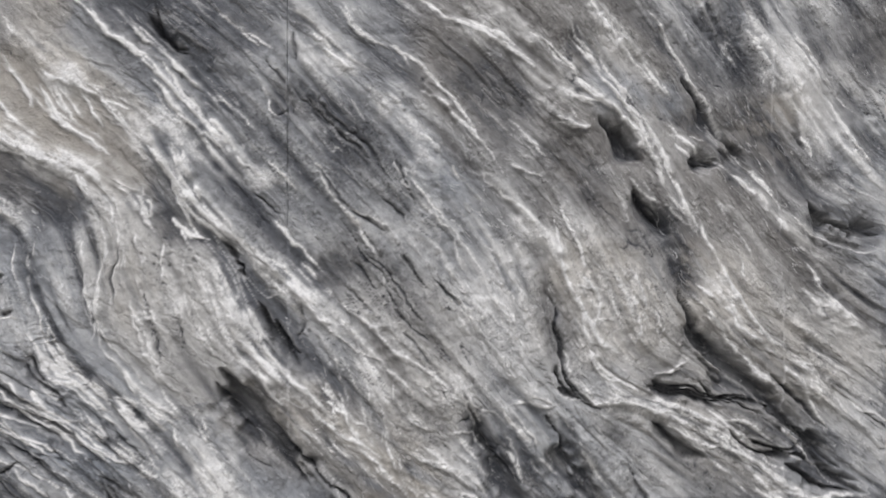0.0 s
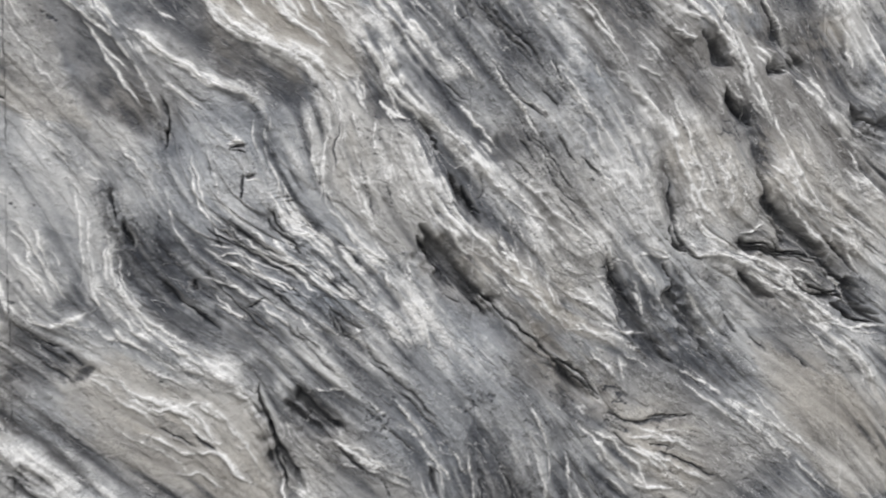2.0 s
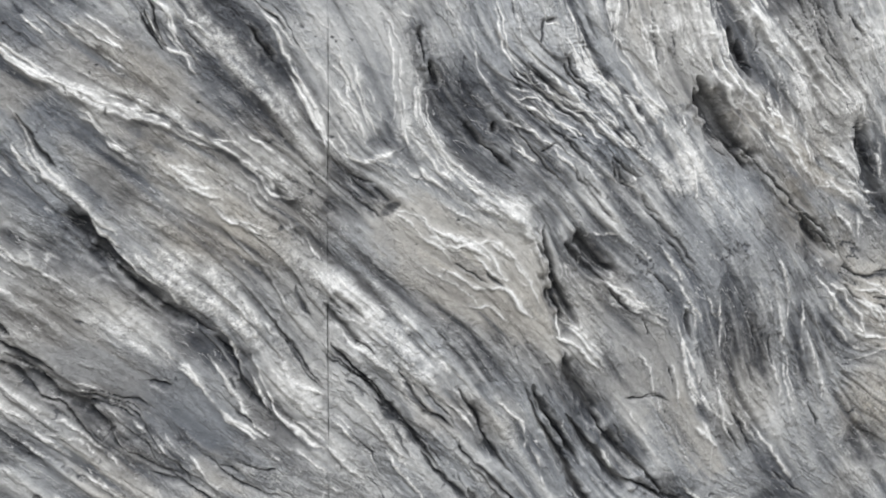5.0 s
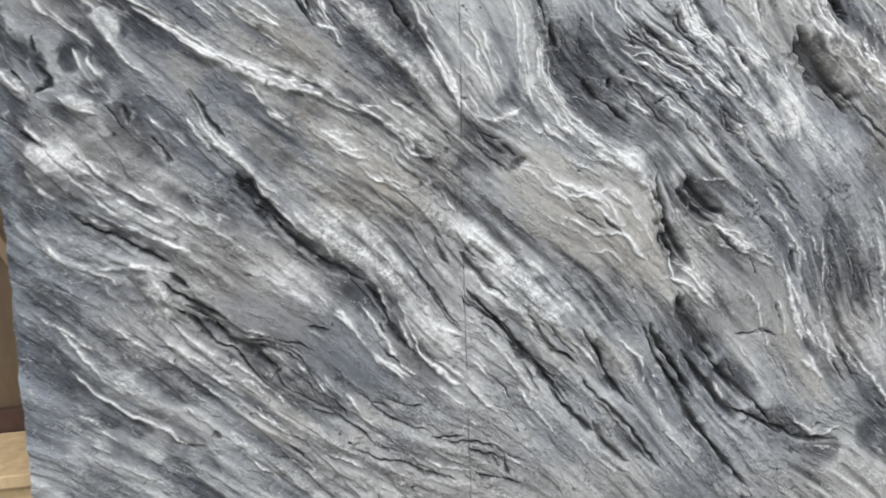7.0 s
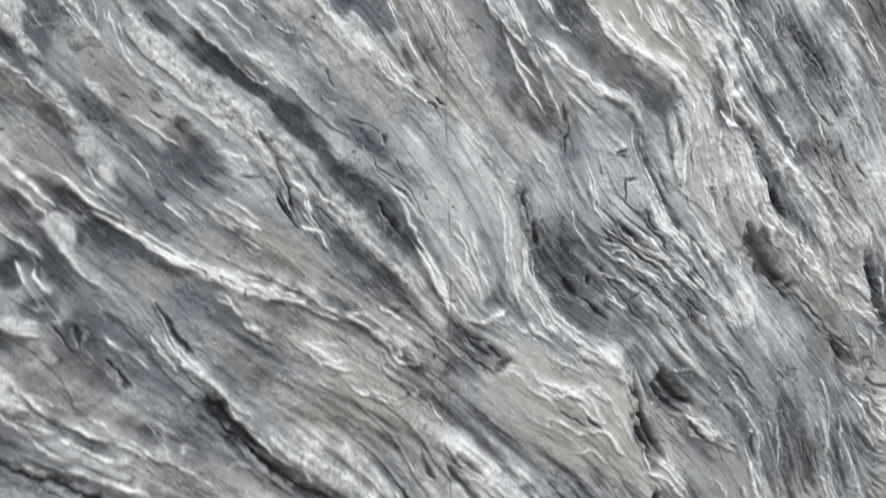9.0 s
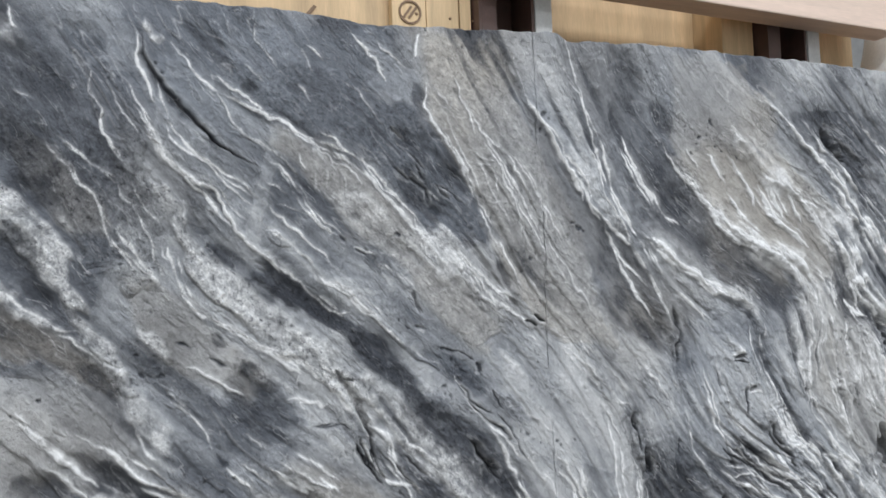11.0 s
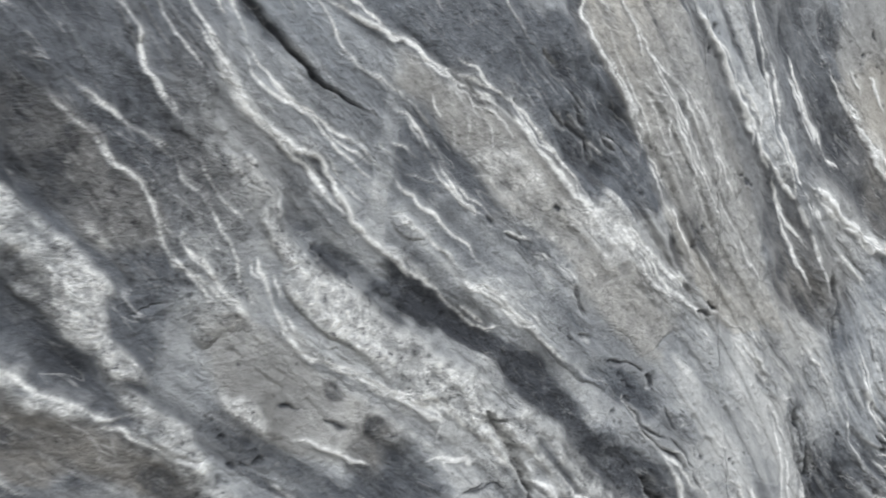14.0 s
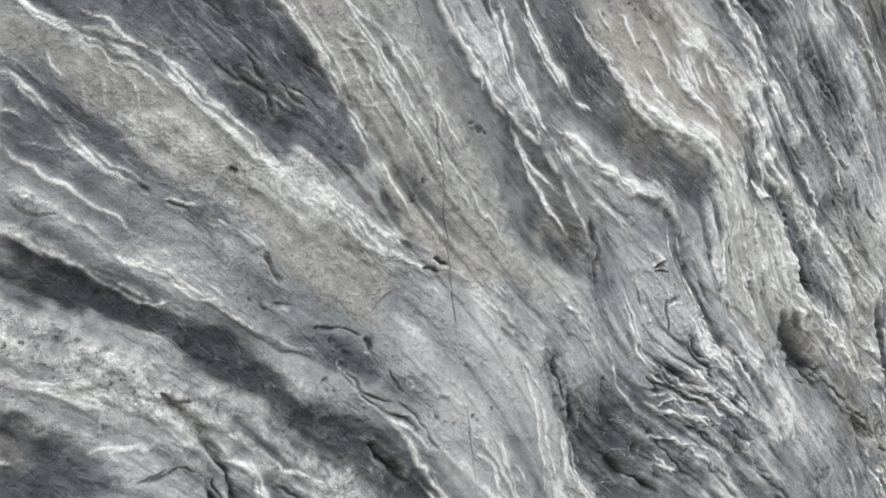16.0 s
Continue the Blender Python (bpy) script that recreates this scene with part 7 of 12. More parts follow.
ridge((0.520, 1.903), (0.563, 1.870), (0.615, 1.819), w=0.0030, h=0.0015, chalk=0.95)
cleft((0.629, 1.840), (0.656, 1.804), (0.680, 1.764), w=0.0092, h=0.0088, slate=0.95)
ridge((0.616, 1.839), (0.631, 1.803), (0.679, 1.750), w=0.0038, h=0.0019, chalk=0.95)
plate((0.491, 1.864), (0.545, 1.828), (0.556, 1.772), (0.486, 1.789), tone=-0.18, calm=0.7)
ridge((0.566, 1.797), (0.613, 1.786), w=0.0028, h=0.0014, chalk=0.95)
cleft((0.775, 1.970), (0.783, 1.930), w=0.0037, h=0.0037, slate=0.85)
ridge((0.714, 2.022), (0.748, 1.984), w=0.0037, h=0.0019, chalk=0.95)
ridge((0.697, 2.043), (0.751, 2.033), w=0.0037, h=0.0019, chalk=0.95)
cleft((0.985, 1.918), (1.014, 1.906), w=0.0082, h=0.0078, slate=0.95)
ridge((0.868, 2.008), (0.919, 1.957), (0.985, 1.918), (1.082, 1.880), w=0.0062, h=0.0031, chalk=0.95)
ridge((0.899, 1.990), (0.964, 1.952), w=0.0040, h=0.0020, chalk=0.95)
stroke((0.808, 2.028), (0.857, 1.994), w=0.023, light=0.6)
ridge((1.118, 1.824), (1.157, 1.783), (1.197, 1.741), w=0.0080, h=0.0040, chalk=0.95)
ridge((1.082, 1.897), (1.132, 1.839), w=0.0040, h=0.0017, chalk=0.5)
cleft((0.836, 1.825), (0.876, 1.772), (0.949, 1.693), w=0.0043, h=0.0043, slate=0.85)
stroke((0.760, 1.868), (0.827, 1.842), (0.899, 1.798), w=0.032, dark=0.5)
stroke((0.760, 1.868), (0.827, 1.842), (0.899, 1.798), w=0.035, cool=0.5)
cleft((0.880, 1.848), (0.890, 1.831), w=0.0038, h=0.0038, slate=0.85)
plate((0.997, 1.924), (1.107, 1.877), (1.183, 1.744), (1.206, 1.632), (1.020, 1.676), (0.956, 1.819), tone=0.1, calm=0.6)
stroke((1.238, 1.679), (1.281, 1.623), w=0.028, dark=0.6)
# third panel, lower
ridge((1.232, 2.082), (1.293, 2.052), (1.350, 2.009), (1.407, 1.968), (1.466, 1.939), (1.538, 1.923), w=0.0169, h=0.0094, chalk=0.95)
ridge((1.350, 2.009), (1.396, 1.986), (1.466, 1.952), w=0.0101, h=0.0056, chalk=0.95)
ridge((1.282, 2.042), (1.301, 1.995), (1.332, 1.960), (1.383, 1.922), (1.424, 1.895), w=0.0097, h=0.0054, chalk=0.95)
ridge((1.446, 2.136), (1.492, 2.077), (1.564, 2.030), (1.638, 2.005), (1.714, 1.992), (1.764, 1.959), w=0.0176, h=0.0098, chalk=0.95)
ridge((1.578, 2.131), (1.615, 2.095), (1.664, 2.060), (1.702, 2.042), w=0.0105, h=0.0059, chalk=0.95)
ridge((1.616, 2.145), (1.664, 2.085), w=0.0063, h=0.0033, chalk=0.62)
stroke((1.517, 2.127), (1.614, 2.070), (1.689, 2.023), w=0.088, warm=0.5)
stroke((1.160, 2.084), (1.225, 1.992), (1.279, 1.898), (1.312, 1.838), w=0.067, dark=0.7)
stroke((1.386, 2.084), (1.467, 2.001), (1.551, 1.955), (1.625, 1.944), w=0.053, dark=0.5)
cleft((1.331, 1.923), (1.348, 1.875), (1.335, 1.802), w=0.0138, h=0.0132, slate=0.95)
stroke((1.337, 1.911), (1.359, 1.851), w=0.037, dark=0.5)
ridge((1.193, 2.062), (1.247, 1.969), (1.291, 1.898), w=0.0066, h=0.0018, chalk=0.95)
ridge((1.233, 1.825), (1.288, 1.765), (1.344, 1.680), w=0.0058, h=0.0030, chalk=0.62)
stroke((1.059, 1.869), (1.112, 1.811), (1.176, 1.758), w=0.048, light=0.8)
ridge((1.059, 1.863), (1.112, 1.809), (1.176, 1.753), (1.215, 1.741), w=0.0071, h=0.0020, chalk=0.95)
stroke((1.204, 1.753), (1.236, 1.657), (1.274, 1.596), w=0.030, dark=0.4)
stroke((1.286, 1.608), (1.353, 1.522), (1.422, 1.434), (1.504, 1.343), w=0.040, dark=0.6)
cleft((1.330, 1.535), (1.376, 1.472), (1.445, 1.408), w=0.0106, h=0.0101, slate=0.95)
stroke((1.504, 1.343), (1.552, 1.278), w=0.044, dark=0.5)
ridge((1.334, 1.765), (1.344, 1.656), (1.401, 1.570), w=0.0058, h=0.0030, chalk=0.62)
ridge((1.381, 1.778), (1.403, 1.692), (1.461, 1.630), w=0.0063, h=0.0033, chalk=0.62)
ridge((1.428, 1.815), (1.445, 1.717), (1.485, 1.643), w=0.0060, h=0.0031, chalk=0.62)
ridge((1.488, 1.841), (1.499, 1.742), w=0.0063, h=0.0033, chalk=0.62)
ridge((1.560, 1.742), (1.595, 1.654), (1.657, 1.615), (1.720, 1.576), (1.810, 1.549), w=0.0060, h=0.0031, chalk=0.62)
ridge((1.662, 1.945), (1.680, 1.870), (1.666, 1.768), (1.677, 1.704), w=0.0088, h=0.0049, chalk=0.95)
ridge((1.700, 1.934), (1.711, 1.845), (1.697, 1.755), w=0.0065, h=0.0034, chalk=0.62)
ridge((1.738, 1.896), (1.762, 1.820), w=0.0065, h=0.0034, chalk=0.62)
ridge((1.842, 1.899), (1.827, 1.782), (1.865, 1.678), w=0.0065, h=0.0034, chalk=0.62)
stroke((1.663, 1.983), (1.674, 1.882), (1.659, 1.768), w=0.044, light=0.4)
stroke((1.828, 1.860), (1.839, 1.756), (1.825, 1.665), w=0.055, light=0.5)
ridge((1.595, 1.654), (1.657, 1.615), (1.732, 1.563), (1.783, 1.485), w=0.0101, h=0.0056, chalk=0.95)
ridge((1.461, 1.630), (1.532, 1.580), (1.605, 1.528), (1.693, 1.487), w=0.0060, h=0.0031, chalk=0.62)
ridge((1.484, 1.580), (1.556, 1.516), (1.654, 1.476), w=0.0060, h=0.0031, chalk=0.62)
ridge((1.436, 1.544), (1.507, 1.493), (1.604, 1.439), (1.666, 1.399), w=0.0060, h=0.0031, chalk=0.62)
cleft((1.603, 1.414), (1.652, 1.349), (1.702, 1.308), w=0.0056, h=0.0056, slate=0.85)
stroke((1.653, 1.412), (1.729, 1.358), (1.767, 1.304), w=0.028, dark=0.4)
stroke((1.855, 1.509), (1.867, 1.430), (1.859, 1.365), w=0.073, light=0.6)
stroke((1.941, 1.427), (2.035, 1.317), (2.076, 1.248), w=0.073, cool=0.4)
stroke((1.968, 1.426), (2.050, 1.343), (2.104, 1.246), w=0.040, light=0.4)
ridge((1.893, 1.782), (1.919, 1.717), (1.972, 1.664), w=0.0105, h=0.0059, chalk=0.95)
ridge((1.792, 2.040), (1.830, 1.963), (1.895, 1.887), (1.975, 1.836), w=0.0068, h=0.0035, chalk=0.62)
ridge((1.818, 2.080), (1.843, 1.990), (1.908, 1.907), (2.016, 1.823), (2.098, 1.757), w=0.0113, h=0.0063, chalk=0.95)
stroke((1.778, 2.026), (1.829, 1.938), (1.894, 1.874), w=0.029, dark=0.6)
ridge((1.845, 2.133), (1.897, 2.070), (1.964, 2.007), w=0.0128, h=0.0071, chalk=0.95)
ridge((2.002, 1.823), (2.070, 1.744), (2.139, 1.677), (2.239, 1.635), w=0.0070, h=0.0036, chalk=0.62)
ridge((2.068, 1.623), (2.137, 1.555), (2.194, 1.500), w=0.0070, h=0.0036, chalk=0.62)
ridge((2.153, 1.663), (2.210, 1.581), (2.282, 1.525), w=0.0073, h=0.0038, chalk=0.62)
ridge((2.254, 1.635), (2.327, 1.593), (2.401, 1.536), w=0.0073, h=0.0038, chalk=0.62)
stroke((2.080, 1.529), (2.193, 1.445), (2.324, 1.358), w=0.081, warm=0.5)
ridge((2.040, 1.597), (2.109, 1.529), (2.193, 1.472), w=0.0095, h=0.0053, chalk=0.95)
ridge((2.279, 1.360), (2.338, 1.302), (2.397, 1.257), w=0.0095, h=0.0053, chalk=0.95)
ridge((2.250, 1.361), (2.309, 1.358), (2.399, 1.348), w=0.0070, h=0.0036, chalk=0.62)
ridge((2.340, 1.468), (2.415, 1.410), w=0.0073, h=0.0038, chalk=0.62)
stroke((1.173, 1.550), (1.205, 1.466), (1.271, 1.415), w=0.035, light=0.5)
ridge((1.173, 1.562), (1.194, 1.478), (1.237, 1.417), (1.316, 1.353), w=0.0093, h=0.0052, chalk=0.95)
ridge((1.228, 1.549), (1.272, 1.464), (1.351, 1.400), w=0.0093, h=0.0052, chalk=0.95)
ridge((1.033, 1.612), (1.064, 1.541), (1.096, 1.505), w=0.0058, h=0.0030, chalk=0.62)
ridge((1.011, 1.554), (1.052, 1.483), (1.084, 1.435), w=0.0058, h=0.0030, chalk=0.62)
ridge((1.077, 1.646), (1.097, 1.564), (1.139, 1.480), w=0.0058, h=0.0030, chalk=0.62)
ridge((1.073, 1.435), (1.127, 1.433), (1.193, 1.419), w=0.0078, h=0.0043, chalk=0.95)
stroke((1.117, 1.481), (1.171, 1.467), w=0.037, dark=0.5)
stroke((1.030, 1.414), (1.093, 1.364), (1.147, 1.326), w=0.048, dark=0.5)
stroke((1.029, 1.355), (1.050, 1.331), w=0.028, dark=0.6)
cleft((1.030, 1.414), (1.093, 1.352), (1.158, 1.301), w=0.0052, h=0.0052, slate=0.85)
ridge((1.305, 1.414), (1.374, 1.362), (1.432, 1.316), (1.503, 1.281), w=0.0146, h=0.0081, chalk=0.95)
stroke((1.351, 1.388), (1.420, 1.335), (1.491, 1.282), w=0.044, light=0.7)
stroke((1.202, 1.287), (1.313, 1.195), (1.452, 1.098), w=0.097, warm=0.5)
ridge((1.180, 1.324), (1.257, 1.259), (1.337, 1.230), w=0.0089, h=0.0050, chalk=0.95)
ridge((1.224, 1.297), (1.314, 1.244), (1.395, 1.251), (1.466, 1.221), w=0.0093, h=0.0052, chalk=0.95)
ridge((1.279, 1.197), (1.359, 1.155), (1.429, 1.150), (1.476, 1.096), (1.524, 1.055), w=0.0097, h=0.0054, chalk=0.95)
ridge((1.348, 1.229), (1.394, 1.189), (1.453, 1.160), (1.501, 1.144), w=0.0081, h=0.0045, chalk=0.95)
ridge((1.223, 1.213), (1.290, 1.172), (1.370, 1.117), w=0.0058, h=0.0030, chalk=0.62)
ridge((1.312, 1.110), (1.393, 1.103), (1.451, 1.061), w=0.0058, h=0.0030, chalk=0.62)
stroke((1.027, 1.274), (1.091, 1.223), (1.177, 1.169), w=0.077, cool=0.4)
stroke((1.005, 1.194), (1.057, 1.155), (1.121, 1.090), w=0.031, light=0.6)
cleft((1.025, 1.128), (1.067, 1.095), w=0.0047, h=0.0047, slate=0.85)
cleft((1.533, 1.267), (1.551, 1.203), (1.586, 1.125), (1.622, 1.033), w=0.0238, h=0.0228, slate=0.95)
cleft((1.607, 1.275), (1.650, 1.222), (1.713, 1.166), w=0.0201, h=0.0193, slate=0.95)
stroke((1.626, 1.249), (1.700, 1.180), w=0.034, dark=0.6)
ridge((1.626, 1.274), (1.715, 1.269), w=0.0081, h=0.0045, chalk=0.95)
ridge((1.687, 1.143), (1.751, 1.112), (1.828, 1.054), w=0.0118, h=0.0066, chalk=0.95)
cleft((1.712, 1.115), (1.763, 1.059), w=0.0056, h=0.0056, slate=0.85)
stroke((1.725, 1.114), (1.775, 1.045), w=0.033, dark=0.5)
ridge((1.830, 1.197), (1.909, 1.113), (1.962, 1.029), w=0.0088, h=0.0049, chalk=0.95)
ridge((1.818, 1.250), (1.883, 1.167), (1.922, 1.072), w=0.0065, h=0.0034, chalk=0.62)
cleft((1.831, 1.262), (1.937, 1.163), w=0.0056, h=0.0056, slate=0.85)
stroke((2.019, 1.184), (2.088, 1.099), (2.101, 1.031), w=0.091, rubble=0.6)
stroke((2.032, 1.130), (2.087, 1.072), w=0.047, dark=0.6)
ridge((2.146, 1.230), (2.188, 1.119), (2.215, 1.021), w=0.0068, h=0.0035, chalk=0.62)
stroke((2.217, 1.157), (2.245, 1.073), w=0.031, dark=0.5)
ridge((2.261, 1.168), (2.334, 1.094), (2.408, 1.004), w=0.0114, h=0.0063, chalk=0.95)
ridge((2.305, 1.138), (2.410, 1.074), (2.469, 0.971), w=0.0098, h=0.0055, chalk=0.95)
ridge((2.394, 1.075), (2.486, 1.026), (2.579, 0.961), w=0.0095, h=0.0053, chalk=0.95)
ridge((2.441, 1.142), (2.534, 1.093), (2.644, 1.071), w=0.0098, h=0.0055, chalk=0.95)
cleft((2.336, 1.177), (2.441, 1.149), (2.598, 1.153), w=0.0066, h=0.0066, slate=0.85)
cleft((2.471, 1.070), (2.564, 1.034), (2.675, 0.982), w=0.0066, h=0.0066, slate=0.85)
stroke((2.519, 1.151), (2.598, 1.153), w=0.029, dark=0.5)
ridge((2.552, 1.277), (2.663, 1.213), (2.760, 1.135), (2.875, 1.024), (2.994, 0.909), w=0.0142, h=0.0079, chalk=0.95)
ridge((2.695, 1.197), (2.793, 1.133), (2.927, 1.049), w=0.0105, h=0.0058, chalk=0.95)
ridge((2.761, 1.208), (2.876, 1.098), (2.995, 0.984), w=0.0076, h=0.0039, chalk=0.62)
cleft((2.393, 1.508), (2.423, 1.424), (2.475, 1.351), (2.544, 1.277), w=0.0323, h=0.0240, slate=0.95)
cleft((2.570, 1.447), (2.609, 1.374), (2.656, 1.300), w=0.0380, h=0.0240, slate=0.95)
stroke((2.553, 1.319), (2.647, 1.258), (2.728, 1.224), w=0.061, dark=0.7)
cleft((2.682, 1.429), (2.730, 1.340), w=0.0068, h=0.0068, slate=0.85)
ridge((2.526, 1.618), (2.557, 1.575), (2.652, 1.559), (2.766, 1.528), (2.882, 1.467), w=0.0126, h=0.0070, chalk=0.95)
ridge((2.717, 1.558), (2.832, 1.512), (2.916, 1.436), (2.983, 1.359), (3.070, 1.265), (3.095, 1.188), w=0.0152, h=0.0084, chalk=0.95)
ridge((2.849, 1.526), (2.951, 1.494), (3.054, 1.417), w=0.0130, h=0.0072, chalk=0.95)
ridge((2.966, 1.375), (3.071, 1.356), (3.175, 1.359), w=0.0131, h=0.0073, chalk=0.95)
stroke((2.717, 1.587), (2.816, 1.586), (2.917, 1.554), w=0.057, dark=0.6)
cleft((2.717, 1.594), (2.816, 1.571), (2.952, 1.554), w=0.0215, h=0.0206, slate=0.95)
cleft((2.935, 1.569), (3.020, 1.508), (3.125, 1.399), w=0.0305, h=0.0240, slate=0.95)
cleft((2.933, 1.480), (3.054, 1.432), (3.161, 1.383), w=0.0223, h=0.0213, slate=0.95)
stroke((2.732, 1.485), (2.831, 1.453), (2.949, 1.361), w=0.065, dark=0.5)
stroke((2.604, 1.546), (2.716, 1.515), (2.847, 1.423), w=0.087, warm=0.5)
stroke((2.835, 1.703), (2.918, 1.614), (3.021, 1.523), w=0.056, dark=0.6)
cleft((2.810, 1.717), (2.884, 1.629), (2.986, 1.553), w=0.0221, h=0.0212, slate=0.95)
stroke((2.561, 1.873), (2.623, 1.746), (2.685, 1.645), w=0.130, warm=0.6)
ridge((2.531, 1.929), (2.560, 1.788), (2.622, 1.674), (2.701, 1.631), w=0.0105, h=0.0058, chalk=0.95)
ridge((2.625, 1.917), (2.672, 1.818), (2.703, 1.703), w=0.0078, h=0.0040, chalk=0.62)
ridge((2.672, 1.804), (2.703, 1.717), (2.686, 1.660), w=0.0075, h=0.0039, chalk=0.62)
ridge((2.576, 1.788), (2.639, 1.775), w=0.0078, h=0.0040, chalk=0.62)
ridge((2.575, 1.717), (2.654, 1.717), w=0.0075, h=0.0039, chalk=0.62)
stroke((2.437, 1.871), (2.451, 1.759), (2.449, 1.633), w=0.061, light=0.5)
stroke((2.529, 1.788), (2.543, 1.689), (2.557, 1.604), w=0.038, dark=0.5)
ridge((2.406, 1.829), (2.435, 1.703), (2.494, 1.590), w=0.0075, h=0.0039, chalk=0.62)
ridge((2.332, 1.897), (2.375, 1.773), w=0.0073, h=0.0038, chalk=0.62)
stroke((2.433, 1.591), (2.478, 1.520), w=0.063, light=0.4)
ridge((2.822, 1.966), (2.854, 1.864), (2.920, 1.747), (3.022, 1.642), (3.110, 1.612), w=0.0152, h=0.0084, chalk=0.95)
ridge((2.870, 1.820), (2.954, 1.703), (3.057, 1.612), w=0.0130, h=0.0072, chalk=0.95)
ridge((3.060, 1.838), (3.130, 1.748), (3.180, 1.717), w=0.0085, h=0.0044, chalk=0.62)
stroke((2.723, 1.963), (2.804, 1.863), (2.853, 1.776), w=0.052, dark=0.5)
stroke((3.029, 2.077), (3.115, 1.959), (3.183, 1.900), w=0.072, dark=0.5)
cleft((2.629, 2.132), (2.692, 2.063), (2.724, 2.043), w=0.0178, h=0.0171, slate=0.95)
cleft((2.842, 2.172), (2.908, 2.087), (2.958, 2.014), w=0.0190, h=0.0182, slate=0.95)
stroke((3.084, 2.214), (3.118, 2.141), (3.186, 2.113), w=0.062, light=0.6)
stroke((2.995, 2.180), (3.029, 2.107), w=0.062, warm=0.6)
stroke((2.115, 1.905), (2.227, 1.799), (2.344, 1.690), w=0.122, rubble=0.5)
stroke((2.115, 1.905), (2.199, 1.812), (2.314, 1.731), w=0.041, dark=0.4)
stroke((2.117, 2.053), (2.201, 1.975), (2.258, 1.909), w=0.102, rubble=0.5)
# second panel
ridge((0.530, 1.615), (0.569, 1.596), w=0.0053, h=0.0027, chalk=0.62)
ridge((0.527, 1.535), (0.556, 1.526), (0.575, 1.494), (0.624, 1.458), w=0.0071, h=0.0039, chalk=0.95)
ridge((0.591, 1.682), (0.629, 1.642), w=0.0053, h=0.0027, chalk=0.62)
ridge((0.554, 1.720), (0.601, 1.693), w=0.0053, h=0.0027, chalk=0.62)
ridge((0.672, 1.729), (0.691, 1.688), (0.711, 1.668), w=0.0085, h=0.0047, chalk=0.95)
cleft((0.669, 1.734), (0.681, 1.703), (0.694, 1.676), w=0.0085, h=0.0081, slate=0.95)
ridge((0.708, 1.753), (0.717, 1.711), (0.736, 1.670), (0.757, 1.639), (0.772, 1.618), w=0.0055, h=0.0029, chalk=0.62)
cleft((0.727, 1.691), (0.746, 1.654), (0.767, 1.620), w=0.0052, h=0.0052, slate=0.85)
cleft((0.747, 1.697), (0.783, 1.657), w=0.0050, h=0.0050, slate=0.85)
stroke((0.733, 1.765), (0.763, 1.741), (0.789, 1.706), w=0.022, light=0.6)
stroke((0.831, 1.741), (0.857, 1.694), (0.889, 1.663), (0.927, 1.632), (0.944, 1.605), w=0.035, dark=0.85)
stroke((0.955, 1.549), (0.989, 1.505), (1.023, 1.460), w=0.026, dark=0.7)
ridge((0.884, 1.756), (0.922, 1.693), (0.977, 1.584), (1.023, 1.495), (1.058, 1.449), (1.105, 1.415), w=0.0078, h=0.0043, chalk=0.95)
ridge((0.927, 1.748), (0.965, 1.674), (1.010, 1.609), (1.057, 1.542), (1.104, 1.474), w=0.0058, h=0.0030, chalk=0.62)
ridge((0.938, 1.721), (0.977, 1.663), (1.033, 1.599), (1.068, 1.531), w=0.0058, h=0.0030, chalk=0.62)
ridge((0.834, 1.505), (0.888, 1.467), (0.944, 1.434), (0.978, 1.411), w=0.0078, h=0.0043, chalk=0.95)
ridge((0.844, 1.443), (0.877, 1.409), (0.910, 1.375), (0.955, 1.364), (0.978, 1.370), w=0.0093, h=0.0052, chalk=0.95)
ridge((0.716, 1.433), (0.747, 1.419), (0.779, 1.414), w=0.0074, h=0.0041, chalk=0.95)
ridge((0.726, 1.405), (0.768, 1.383), (0.800, 1.376), w=0.0078, h=0.0043, chalk=0.95)
ridge((0.839, 1.396), (0.888, 1.351), (0.933, 1.328), w=0.0060, h=0.0031, chalk=0.62)
ridge((0.768, 1.361), (0.832, 1.315), (0.910, 1.290), w=0.0060, h=0.0031, chalk=0.62)
ridge((0.685, 1.438), (0.726, 1.394), (0.757, 1.360), w=0.0055, h=0.0029, chalk=0.62)
ridge((1.158, 1.708), (1.162, 1.628), (1.162, 1.523), w=0.0051, h=0.0014, chalk=0.95)
ridge((1.176, 1.664), (1.184, 1.595), w=0.0055, h=0.0015, chalk=0.95)
ridge((1.213, 1.608), (1.211, 1.561), (1.223, 1.490), w=0.0081, h=0.0045, chalk=0.95)
ridge((1.238, 1.586), (1.246, 1.527), (1.285, 1.468), w=0.0060, h=0.0031, chalk=0.62)
ridge((1.223, 1.490), (1.286, 1.419), (1.351, 1.358), (1.404, 1.334), w=0.0063, h=0.0033, chalk=0.62)
ridge((1.164, 1.452), (1.201, 1.417), (1.244, 1.400), w=0.0078, h=0.0043, chalk=0.95)
ridge((1.102, 1.591), (1.138, 1.534), w=0.0063, h=0.0033, chalk=0.62)
ridge((1.079, 1.578), (1.115, 1.521), w=0.0060, h=0.0031, chalk=0.62)
ridge((1.289, 1.339), (1.328, 1.321), (1.380, 1.283), w=0.0063, h=0.0033, chalk=0.62)
cleft((1.129, 1.379), (1.166, 1.343), w=0.0054, h=0.0054, slate=0.85)
cleft((1.070, 1.414), (1.129, 1.391), w=0.0054, h=0.0054, slate=0.85)
ridge((1.420, 1.666), (1.454, 1.626), (1.506, 1.617), w=0.0063, h=0.0033, chalk=0.62)
cleft((1.458, 1.657), (1.519, 1.611), (1.588, 1.565), w=0.0056, h=0.0056, slate=0.85)
